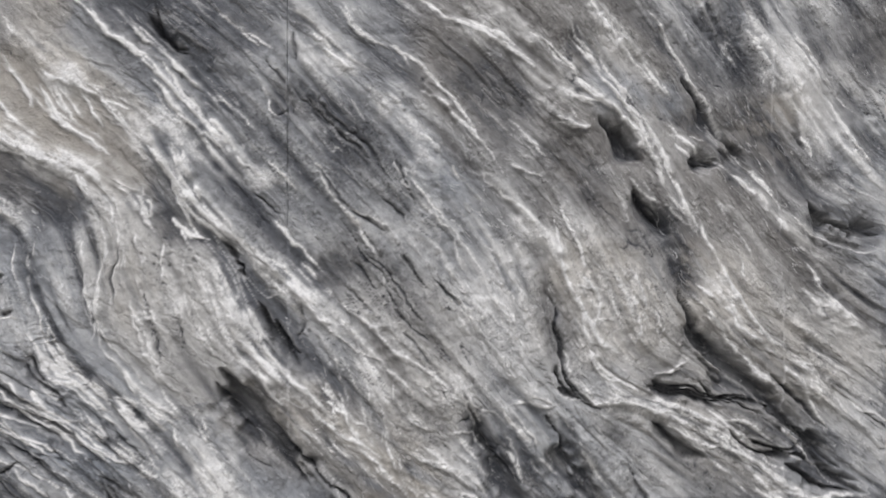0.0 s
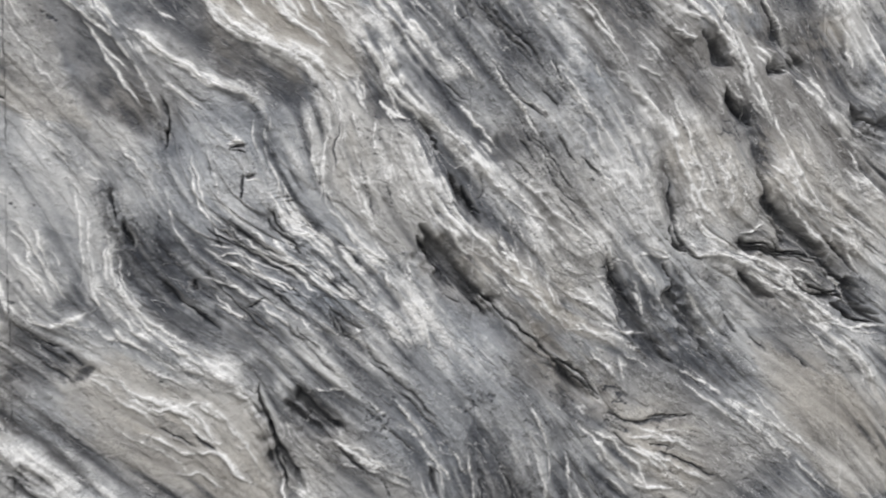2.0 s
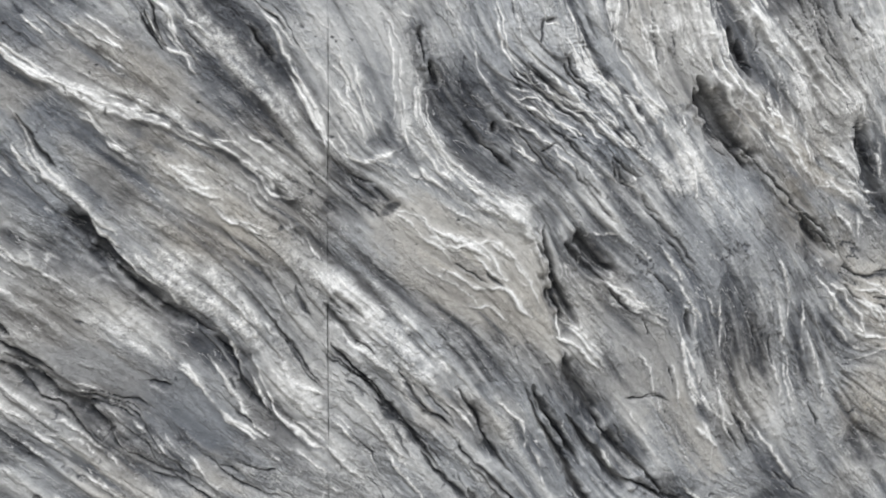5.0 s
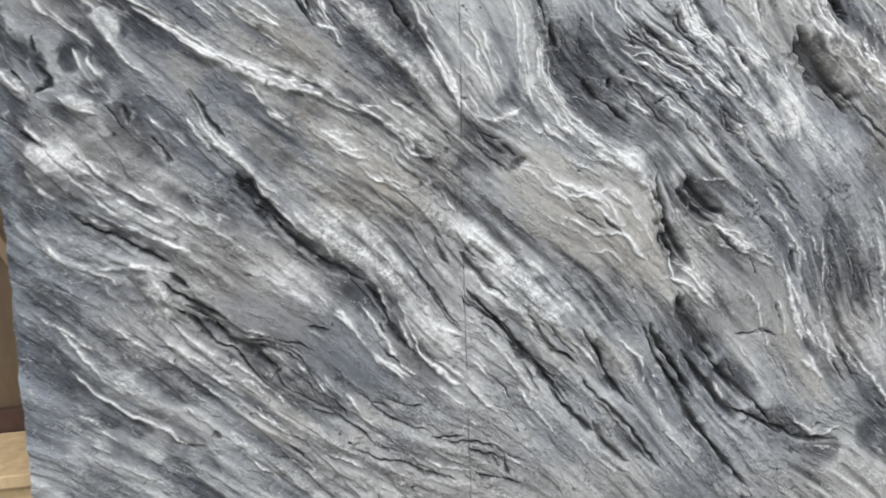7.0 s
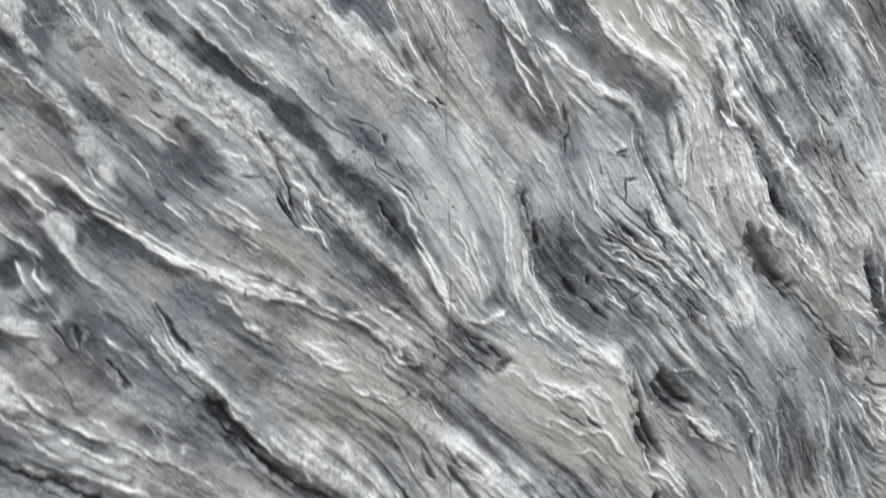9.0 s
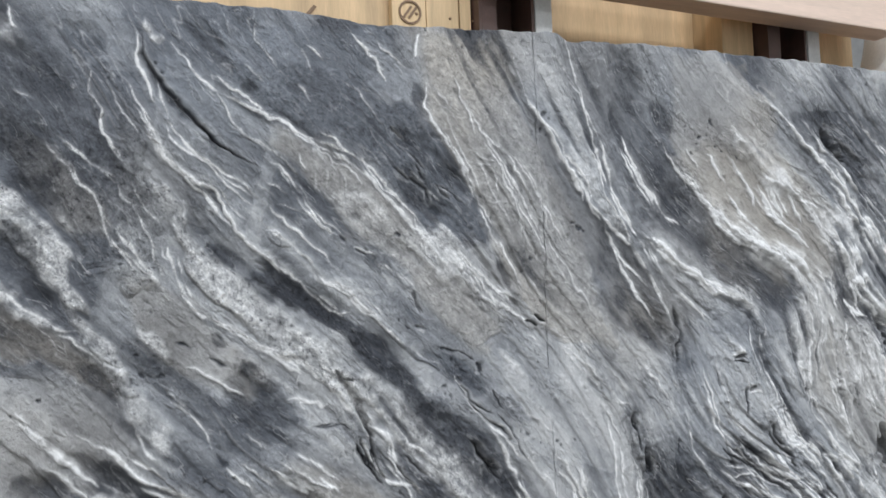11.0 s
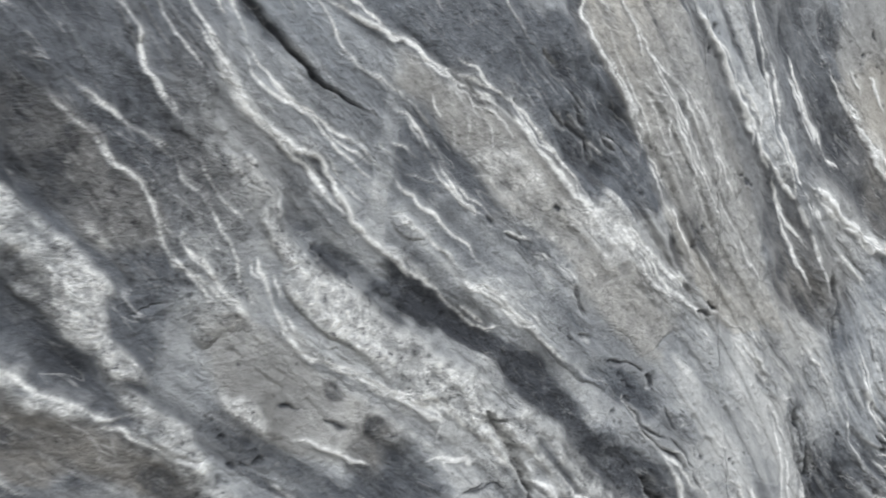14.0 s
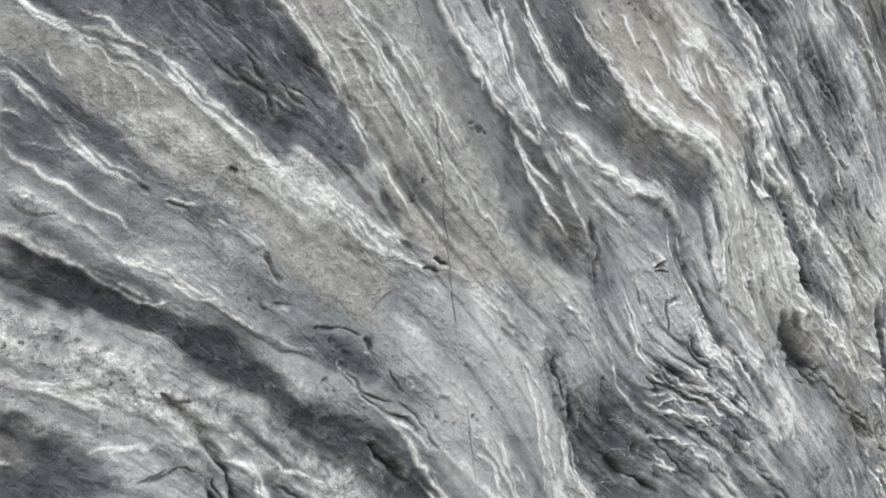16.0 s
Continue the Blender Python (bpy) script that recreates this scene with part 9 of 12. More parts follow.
ridge((0.483, 0.678), (0.561, 0.610), w=0.0091, h=0.0051, chalk=0.95)
cleft((0.592, 0.694), (0.644, 0.629), w=0.0061, h=0.0061, slate=0.85)
cleft((0.651, 0.775), (0.718, 0.739), w=0.0061, h=0.0061, slate=0.85)
ridge((0.708, 0.827), (0.774, 0.732), (0.844, 0.680), w=0.0070, h=0.0036, chalk=0.62)
stroke((0.732, 0.737), (0.815, 0.683), w=0.039, warm=0.5)
cleft((0.693, 0.799), (0.732, 0.737), w=0.0063, h=0.0063, slate=0.85)
cleft((0.776, 0.776), (0.832, 0.756), w=0.0063, h=0.0063, slate=0.85)
cleft((0.646, 0.975), (0.699, 0.956), w=0.0061, h=0.0061, slate=0.85)
plate((0.453, 1.045), (0.609, 1.033), (0.714, 0.969), (0.792, 0.848), (0.846, 0.754), (0.735, 0.824), (0.630, 0.920), (0.526, 0.957), cool=0.3, tone=-0.09, calm=0.9)
stroke((0.642, 1.181), (0.719, 1.108), (0.785, 1.048), (0.838, 0.973), w=0.045, dark=0.75)
ridge((0.716, 1.025), (0.767, 0.936), (0.849, 0.857), (0.911, 0.821), w=0.0133, h=0.0074, chalk=0.95)
stroke((1.245, 1.615), (1.289, 1.561), (1.319, 1.506), w=0.053, dark=0.95)
cleft((1.393, 1.532), (1.401, 1.498), w=0.0117, h=0.0112, slate=0.95)
stroke((1.289, 1.493), (1.364, 1.437), (1.441, 1.364), w=0.057, dark=0.75)
cleft((1.521, 1.289), (1.538, 1.230), (1.556, 1.171), w=0.0168, h=0.0160, slate=0.95)
cleft((1.585, 1.257), (1.635, 1.204), (1.686, 1.149), w=0.0242, h=0.0232, slate=0.95)
stroke((1.601, 1.242), (1.685, 1.164), w=0.038, dark=0.85)
ridge((1.554, 1.735), (1.588, 1.640), (1.636, 1.598), (1.701, 1.555), (1.736, 1.498), w=0.0073, h=0.0038, chalk=0.62)
ridge((1.558, 1.613), (1.590, 1.571), w=0.0095, h=0.0053, chalk=0.95)
ridge((1.568, 1.557), (1.624, 1.514), w=0.0098, h=0.0054, chalk=0.95)
ridge((1.748, 1.583), (1.782, 1.540), (1.799, 1.532), w=0.0098, h=0.0054, chalk=0.95)
ridge((1.408, 1.532), (1.500, 1.503), w=0.0070, h=0.0036, chalk=0.62)
ridge((1.424, 1.477), (1.501, 1.433), w=0.0073, h=0.0038, chalk=0.62)
stroke((1.819, 1.467), (1.838, 1.409), (1.858, 1.364), w=0.038, light=0.75)
ridge((1.885, 1.736), (1.923, 1.666), (1.976, 1.609), (2.013, 1.565), w=0.0183, h=0.0101, chalk=0.95)
stroke((1.952, 1.722), (1.988, 1.680), (2.026, 1.623), w=0.045, dark=0.95)
cleft((1.884, 1.624), (1.930, 1.552), (1.985, 1.478), w=0.0242, h=0.0232, slate=0.95)
stroke((1.911, 1.581), (2.003, 1.463), (2.078, 1.387), w=0.046, dark=0.85)
stroke((1.927, 1.595), (2.018, 1.492), (2.129, 1.400), w=0.055, warm=0.7)
ridge((1.246, 1.301), (1.321, 1.255), (1.398, 1.208), w=0.0114, h=0.0063, chalk=0.95)
ridge((1.382, 1.252), (1.460, 1.205), w=0.0122, h=0.0068, chalk=0.95)
ridge((1.443, 1.293), (1.506, 1.261), (1.523, 1.202), w=0.0118, h=0.0065, chalk=0.95)
stroke((1.335, 1.382), (1.427, 1.322), (1.490, 1.284), w=0.039, light=0.6)
cleft((1.383, 1.195), (1.430, 1.147), w=0.0065, h=0.0065, slate=0.85)
stroke((1.115, 1.321), (1.129, 1.327), w=0.019, dark=0.8)
stroke((1.158, 1.340), (1.173, 1.318), w=0.024, dark=0.8)
cleft((1.019, 1.130), (1.069, 1.070), (1.127, 1.008), w=0.0145, h=0.0139, slate=0.95)
cleft((1.024, 1.016), (1.097, 0.952), (1.171, 0.871), (1.232, 0.790), (1.295, 0.707), w=0.0150, h=0.0144, slate=0.95)
cleft((1.126, 0.905), (1.202, 0.823), (1.264, 0.741), w=0.0117, h=0.0112, slate=0.95)
cleft((1.232, 0.775), (1.311, 0.674), (1.376, 0.619), w=0.0121, h=0.0116, slate=0.95)
cleft((1.325, 0.918), (1.373, 0.838), (1.405, 0.773), (1.471, 0.688), w=0.0156, h=0.0149, slate=0.95)
cleft((1.499, 0.904), (1.533, 0.823), (1.585, 0.740), (1.656, 0.620), (1.765, 0.475), (1.821, 0.413), w=0.0215, h=0.0206, slate=0.95)
cleft((1.599, 0.833), (1.668, 0.747), (1.740, 0.659), (1.847, 0.598), (1.940, 0.538), w=0.0221, h=0.0212, slate=0.95)
stroke((1.611, 0.956), (1.647, 0.876), (1.700, 0.792), w=0.044, dark=0.85)
cleft((1.358, 0.731), (1.440, 0.628), (1.525, 0.521), w=0.0121, h=0.0116, slate=0.95)
cleft((1.374, 0.730), (1.456, 0.642), (1.559, 0.500), w=0.0121, h=0.0116, slate=0.95)
cleft((1.351, 0.669), (1.392, 0.601), (1.458, 0.529), w=0.0156, h=0.0149, slate=0.95)
stroke((1.959, 0.519), (2.052, 0.491), (2.106, 0.501), w=0.045, dark=0.7)
stroke((1.794, 0.621), (1.902, 0.576), (2.013, 0.529), w=0.049, dark=0.85)
ridge((1.247, 0.925), (1.309, 0.874), (1.373, 0.792), w=0.0098, h=0.0054, chalk=0.95)
ridge((1.040, 1.086), (1.127, 0.993), (1.232, 0.911), w=0.0095, h=0.0053, chalk=0.95)
ridge((0.922, 0.952), (1.007, 0.857), w=0.0095, h=0.0053, chalk=0.95)
ridge((0.913, 0.894), (0.963, 0.831), (1.021, 0.781), w=0.0118, h=0.0065, chalk=0.95)
ridge((1.082, 0.909), (1.156, 0.813), (1.217, 0.715), w=0.0101, h=0.0056, chalk=0.95)
ridge((1.156, 0.782), (1.217, 0.684), (1.264, 0.616), w=0.0101, h=0.0056, chalk=0.95)
ridge((1.171, 0.689), (1.233, 0.620), w=0.0073, h=0.0038, chalk=0.62)
ridge((1.296, 0.644), (1.360, 0.557), (1.443, 0.499), w=0.0073, h=0.0038, chalk=0.62)
ridge((1.560, 1.021), (1.627, 0.986), (1.686, 0.935), w=0.0122, h=0.0068, chalk=0.95)
ridge((1.704, 1.102), (1.772, 1.068), (1.859, 1.031), w=0.0122, h=0.0068, chalk=0.95)
ridge((1.893, 1.044), (1.916, 0.933), (1.957, 0.833), (1.998, 0.748), w=0.0126, h=0.0070, chalk=0.95)
ridge((1.961, 0.768), (2.038, 0.695), w=0.0108, h=0.0060, chalk=0.95)
cleft((1.749, 0.851), (1.834, 0.852), (1.887, 0.839), w=0.0070, h=0.0070, slate=0.85)
plate((1.791, 1.036), (1.877, 1.014), (1.938, 0.867), (2.000, 0.731), (2.024, 0.629), (1.948, 0.704), (1.871, 0.809), (1.798, 0.879), warm=0.35, tone=0.08, calm=0.7)
ridge((1.419, 0.880), (1.485, 0.812), (1.503, 0.748), w=0.0101, h=0.0056, chalk=0.95)
stroke((1.232, 0.896), (1.325, 0.827), w=0.061, warm=0.5)
stroke((1.356, 0.885), (1.470, 0.767), w=0.063, warm=0.5)
ridge((1.519, 0.746), (1.555, 0.647), w=0.0101, h=0.0056, chalk=0.95)
stroke((1.157, 1.078), (1.247, 0.999), (1.356, 0.916), w=0.055, light=0.6)
stroke((1.157, 1.078), (1.247, 0.999), (1.356, 0.916), w=0.059, cool=0.5)
ridge((1.703, 0.728), (1.740, 0.659), w=0.0105, h=0.0058, chalk=0.95)
cleft((1.734, 0.789), (1.772, 0.721), w=0.0068, h=0.0068, slate=0.85)
ridge((1.556, 0.615), (1.660, 0.504), w=0.0078, h=0.0040, chalk=0.62)
ridge((1.604, 0.658), (1.711, 0.531), (1.820, 0.434), w=0.0080, h=0.0042, chalk=0.62)
ridge((2.005, 0.926), (2.031, 0.794), (2.073, 0.708), w=0.0108, h=0.0060, chalk=0.95)
cleft((2.052, 0.760), (2.111, 0.687), w=0.0072, h=0.0072, slate=0.85)
cleft((0.931, 0.670), (1.019, 0.660), w=0.0065, h=0.0065, slate=0.85)
cleft((1.019, 0.629), (1.124, 0.586), w=0.0068, h=0.0068, slate=0.85)
cleft((1.033, 0.566), (1.170, 0.517), w=0.0068, h=0.0068, slate=0.85)
cleft((0.905, 0.582), (0.988, 0.556), w=0.0065, h=0.0065, slate=0.85)
ridge((0.906, 0.612), (1.033, 0.566), w=0.0073, h=0.0038, chalk=0.62)
ridge((1.079, 0.638), (1.202, 0.545), w=0.0073, h=0.0038, chalk=0.62)
cleft((1.124, 0.601), (1.139, 0.537), w=0.0068, h=0.0068, slate=0.85)
ridge((0.910, 0.807), (0.990, 0.724), (1.079, 0.668), w=0.0070, h=0.0036, chalk=0.62)
# first panel, lower
stroke((1.680, 0.788), (1.747, 0.718), (1.833, 0.645), w=0.045, dark=0.8)
cleft((1.746, 0.734), (1.833, 0.645), (1.941, 0.550), (2.103, 0.510), w=0.0156, h=0.0149, slate=0.95)
stroke((2.009, 1.147), (2.049, 1.054), (2.073, 0.961), w=0.052, dark=0.6)
ridge((1.900, 1.007), (1.942, 0.851), (2.020, 0.701), w=0.0101, h=0.0056, chalk=0.95)
ridge((1.725, 0.873), (1.829, 0.739), (1.919, 0.633), w=0.0073, h=0.0038, chalk=0.62)
ridge((2.101, 0.802), (2.200, 0.678), (2.304, 0.549), w=0.0108, h=0.0060, chalk=0.95)
cleft((2.204, 0.629), (2.324, 0.529), w=0.0072, h=0.0072, slate=0.85)
ridge((2.141, 0.986), (2.204, 0.855), (2.250, 0.738), w=0.0078, h=0.0040, chalk=0.62)
ridge((1.754, 0.990), (1.821, 0.924), (1.860, 0.798), w=0.0075, h=0.0039, chalk=0.62)
stroke((2.155, 0.553), (2.252, 0.488), (2.349, 0.423), w=0.051, dark=0.6)
ridge((1.938, 0.599), (2.030, 0.537), (2.100, 0.560), w=0.0105, h=0.0058, chalk=0.95)
# second panel, upper
ridge((0.160, 1.812), (0.189, 1.776), (0.226, 1.740), (0.264, 1.702), w=0.0086, h=0.0048, chalk=0.95)
stroke((0.173, 1.728), (0.218, 1.699), (0.248, 1.691), w=0.027, dark=0.8)
stroke((0.259, 1.917), (0.298, 1.864), (0.321, 1.810), (0.353, 1.773), (0.386, 1.717), w=0.022, light=0.85)
stroke((0.236, 1.883), (0.282, 1.847), (0.305, 1.811), w=0.029, dark=0.75)
ridge((0.313, 1.793), (0.336, 1.748), (0.353, 1.738), w=0.0054, h=0.0030, chalk=0.95)
ridge((0.304, 1.742), (0.344, 1.730), (0.368, 1.701), w=0.0043, h=0.0022, chalk=0.62)
ridge((0.327, 1.696), (0.376, 1.656), (0.426, 1.624), (0.478, 1.591), w=0.0103, h=0.0057, chalk=0.95)
stroke((0.335, 1.678), (0.384, 1.638), (0.426, 1.615), w=0.029, dark=0.95)
stroke((0.234, 1.756), (0.272, 1.719), (0.311, 1.681), (0.310, 1.638), w=0.021, dark=0.9)
stroke((0.248, 1.687), (0.286, 1.632), w=0.032, light=0.7)
stroke((0.186, 1.611), (0.223, 1.581), w=0.034, dark=0.75)
cleft((0.224, 1.631), (0.239, 1.604), (0.246, 1.569), w=0.0034, h=0.0034, slate=0.85)
ridge((0.478, 1.591), (0.531, 1.566), (0.587, 1.549), (0.665, 1.529), (0.745, 1.503), w=0.0110, h=0.0061, chalk=0.95)
cleft((0.513, 1.577), (0.518, 1.558), w=0.0038, h=0.0038, slate=0.85)
cleft((0.541, 1.569), (0.545, 1.550), w=0.0041, h=0.0041, slate=0.85)
cleft((0.587, 1.544), (0.591, 1.525), w=0.0041, h=0.0041, slate=0.85)
stroke((0.391, 1.593), (0.477, 1.555), w=0.072, warm=0.5)
stroke((0.458, 1.847), (0.492, 1.800), (0.528, 1.751), (0.555, 1.721), w=0.043, dark=0.75)
ridge((0.355, 1.835), (0.396, 1.797), w=0.0043, h=0.0022, chalk=0.62)
ridge((0.363, 1.816), (0.412, 1.777), (0.429, 1.740), w=0.0040, h=0.0021, chalk=0.62)
ridge((0.460, 1.926), (0.513, 1.892), (0.568, 1.852), w=0.0035, h=0.0010, chalk=0.95)
ridge((0.514, 1.901), (0.578, 1.861), (0.620, 1.821), w=0.0042, h=0.0012, chalk=0.95)
ridge((0.557, 1.796), (0.614, 1.787), w=0.0042, h=0.0012, chalk=0.95)
cleft((0.635, 1.834), (0.664, 1.789), (0.683, 1.759), w=0.0127, h=0.0122, slate=0.95)
cleft((0.686, 1.719), (0.695, 1.680), (0.710, 1.659), w=0.0094, h=0.0090, slate=0.95)
ridge((0.673, 1.759), (0.722, 1.717), (0.731, 1.676), (0.771, 1.623), w=0.0077, h=0.0043, chalk=0.95)
ridge((0.710, 1.659), (0.761, 1.634), w=0.0050, h=0.0026, chalk=0.62)
ridge((0.526, 1.695), (0.572, 1.654), w=0.0061, h=0.0034, chalk=0.95)
ridge((0.573, 1.710), (0.630, 1.667), w=0.0048, h=0.0025, chalk=0.62)
ridge((0.581, 1.643), (0.638, 1.609), w=0.0045, h=0.0024, chalk=0.62)
ridge((0.481, 1.709), (0.534, 1.667), w=0.0043, h=0.0022, chalk=0.62)
stroke((0.598, 1.879), (0.655, 1.819), (0.724, 1.756), (0.785, 1.701), w=0.034, light=0.95)
stroke((0.795, 1.671), (0.861, 1.583), w=0.031, light=0.95)
stroke((0.677, 1.876), (0.727, 1.835), (0.778, 1.782), w=0.028, dark=0.85)
stroke((0.797, 1.741), (0.865, 1.674), w=0.036, dark=0.75)
ridge((0.869, 1.766), (0.943, 1.709), (0.998, 1.631), (1.068, 1.549), (1.115, 1.478), w=0.0075, h=0.0042, chalk=0.95)
ridge((0.945, 1.761), (1.003, 1.726), (1.038, 1.702), w=0.0048, h=0.0013, chalk=0.95)
ridge((1.073, 1.645), (1.095, 1.578), (1.144, 1.540), w=0.0056, h=0.0029, chalk=0.62)
stroke((1.132, 1.794), (1.182, 1.746), w=0.041, light=0.6)
ridge((1.120, 1.816), (1.169, 1.758), (1.195, 1.734), w=0.0085, h=0.0024, chalk=0.95)
stroke((1.243, 1.629), (1.294, 1.567), (1.348, 1.516), (1.418, 1.472), w=0.050, dark=0.98)
stroke((1.359, 1.468), (1.444, 1.410), w=0.042, dark=0.85)
ridge((1.473, 1.824), (1.507, 1.818), w=0.0095, h=0.0053, chalk=0.95)
cleft((1.472, 1.806), (1.503, 1.799), w=0.0062, h=0.0062, slate=0.85)
cleft((1.547, 1.656), (1.569, 1.624), w=0.0079, h=0.0076, slate=0.95)
ridge((1.573, 1.672), (1.601, 1.621), (1.666, 1.603), w=0.0072, h=0.0037, chalk=0.62)
ridge((1.698, 1.587), (1.746, 1.532), (1.776, 1.478), w=0.0101, h=0.0056, chalk=0.95)
cleft((1.424, 1.660), (1.489, 1.607), (1.594, 1.523), w=0.0062, h=0.0062, slate=0.85)
ridge((1.595, 1.548), (1.661, 1.547), w=0.0081, h=0.0045, chalk=0.95)
ridge((1.435, 1.494), (1.491, 1.428), w=0.0067, h=0.0035, chalk=0.62)
ridge((1.642, 1.518), (1.757, 1.455), w=0.0073, h=0.0038, chalk=0.62)
stroke((1.843, 1.522), (1.854, 1.443), (1.858, 1.391), w=0.039, light=0.75)
ridge((1.913, 1.793), (1.924, 1.712), (1.975, 1.642), (2.025, 1.598), w=0.0200, h=0.0111, chalk=0.95)
stroke((1.937, 1.752), (1.969, 1.683), (2.014, 1.639), w=0.042, dark=0.98)
stroke((1.916, 1.620), (1.985, 1.548), w=0.057, warm=0.8)
stroke((1.931, 1.579), (1.982, 1.508), w=0.045, dark=0.85)
ridge((1.758, 1.684), (1.787, 1.605), w=0.0105, h=0.0058, chalk=0.95)
ridge((1.639, 1.893), (1.647, 1.792), (1.659, 1.728), w=0.0074, h=0.0038, chalk=0.62)
ridge((1.721, 1.865), (1.715, 1.789), w=0.0076, h=0.0040, chalk=0.62)
plate((1.286, 1.878), (1.572, 1.882), (1.580, 1.770), (1.541, 1.675), (1.406, 1.732), (1.322, 1.784), cool=0.2, tone=0)
# first and second panel, upper
ridge((0.542, 2.247), (0.563, 2.235), (0.586, 2.224), (0.613, 2.206), (0.632, 2.192), (0.663, 2.174), (0.683, 2.156), w=0.0025, h=0.0012, chalk=0.95)
stroke((0.600, 2.222), (0.623, 2.203), (0.643, 2.189), w=0.008, dark=0.85)
ridge((0.623, 2.232), (0.651, 2.208), (0.677, 2.193), (0.697, 2.170), (0.724, 2.145), (0.741, 2.132), w=0.0033, h=0.0016, chalk=0.95)
plate((0.538, 2.227), (0.584, 2.217), (0.617, 2.200), (0.662, 2.171), (0.683, 2.153), (0.739, 2.114), (0.786, 2.020), (0.729, 2.053), (0.672, 2.090), (0.637, 2.122), (0.599, 2.153), (0.561, 2.196), (0.536, 2.212), warm=0.45, tone=0.1, rubble=0.25)
ridge((0.565, 2.207), (0.568, 2.194), (0.579, 2.185), (0.588, 2.181), w=0.0020, h=0.0009, chalk=0.5)
ridge((0.590, 2.222), (0.597, 2.201), (0.602, 2.169), (0.604, 2.152), w=0.0020, h=0.0009, chalk=0.5)
ridge((0.599, 2.201), (0.603, 2.174), w=0.0020, h=0.0009, chalk=0.5)
ridge((0.609, 2.147), (0.628, 2.131), (0.648, 2.121), (0.662, 2.116), w=0.0022, h=0.0009, chalk=0.5)
ridge((0.620, 2.121), (0.648, 2.117), w=0.0020, h=0.0009, chalk=0.5)
ridge((0.623, 2.200), (0.630, 2.178), w=0.0020, h=0.0009, chalk=0.5)
ridge((0.638, 2.178), (0.648, 2.155), (0.656, 2.132), (0.664, 2.114), w=0.0022, h=0.0009, chalk=0.5)
ridge((0.687, 2.106), (0.703, 2.093), (0.727, 2.078), w=0.0022, h=0.0009, chalk=0.5)
ridge((0.756, 2.100), (0.771, 2.061), (0.787, 2.027), w=0.0025, h=0.0011, chalk=0.5)
ridge((0.754, 2.044), (0.780, 2.028), w=0.0024, h=0.0010, chalk=0.5)
stroke((0.664, 2.111), (0.680, 2.101), w=0.006, dark=0.8)
cleft((0.732, 2.072), (0.741, 2.063), w=0.0028, h=0.0027, slate=0.95)
ridge((0.531, 2.182), (0.551, 2.163), (0.563, 2.147), (0.574, 2.128), (0.591, 2.102), (0.609, 2.083), (0.628, 2.067), w=0.0020, h=0.0010, chalk=0.95)
plate((0.548, 2.202), (0.591, 2.169), (0.621, 2.124), (0.671, 2.079), (0.736, 2.015), (0.765, 1.978), (0.708, 2.001), (0.639, 2.065), (0.596, 2.104), (0.573, 2.149), (0.543, 2.172), tone=-0.12, calm=0.7)
plate((0.527, 2.162), (0.562, 2.144), (0.589, 2.094), (0.626, 2.055), (0.661, 2.021), (0.751, 1.980), (0.629, 2.002), (0.579, 2.034), (0.542, 2.083), (0.516, 2.097), tone=-0.1, calm=0.7)
ridge((0.666, 2.053), (0.690, 2.045), (0.727, 2.038), (0.745, 2.028), w=0.0022, h=0.0009, chalk=0.5)
cleft((0.669, 2.050), (0.691, 2.037), w=0.0025, h=0.0025, slate=0.85)
ridge((0.699, 2.027), (0.728, 2.004), (0.752, 1.981), w=0.0024, h=0.0010, chalk=0.5)
cleft((0.640, 2.068), (0.656, 2.063), w=0.0025, h=0.0025, slate=0.85)
ridge((0.513, 2.082), (0.538, 2.062), (0.565, 2.042), (0.602, 2.008), w=0.0018, h=0.0008, chalk=0.5)
stroke((0.521, 2.070), (0.555, 2.044), w=0.013, rubble=0.7)
stroke((0.507, 2.046), (0.532, 2.026), w=0.010, light=0.5)
plate((0.716, 2.250), (0.814, 2.251), (0.843, 2.208), (0.866, 2.156), (0.900, 2.120), (0.909, 2.072), (0.847, 2.085), (0.810, 2.133), (0.766, 2.161), (0.743, 2.186), (0.717, 2.215), tone=-0.34, cool=0.2)
plate((0.689, 2.193), (0.759, 2.161), (0.804, 2.095), (0.874, 2.055), (0.814, 2.062), (0.753, 2.119), (0.708, 2.163), tone=-0.2)
stroke((0.760, 2.167), (0.789, 2.134), (0.807, 2.114), (0.850, 2.104), w=0.024, dark=0.98)
stroke((0.759, 2.244), (0.789, 2.221), (0.806, 2.196), w=0.022, dark=0.98)
stroke((0.808, 2.214), (0.839, 2.182), (0.858, 2.156), (0.878, 2.135), w=0.026, dark=0.95)
cleft((0.768, 2.215), (0.797, 2.184), w=0.0030, h=0.0030, slate=0.85)
cleft((0.778, 2.197), (0.801, 2.165), w=0.0032, h=0.0032, slate=0.85)
cleft((0.815, 2.164), (0.838, 2.125), w=0.0034, h=0.0034, slate=0.85)
cleft((0.841, 2.195), (0.859, 2.162), w=0.0032, h=0.0032, slate=0.85)
ridge((0.794, 2.208), (0.804, 2.184), w=0.0025, h=0.0011, chalk=0.5)
ridge((0.772, 2.182), (0.800, 2.162), w=0.0025, h=0.0011, chalk=0.5)
ridge((0.814, 2.158), (0.840, 2.138), w=0.0025, h=0.0011, chalk=0.5)
ridge((0.726, 2.233), (0.746, 2.203), w=0.0023, h=0.0010, chalk=0.5)
stroke((0.764, 2.062), (0.811, 2.043), (0.842, 2.045), w=0.014, light=0.5)
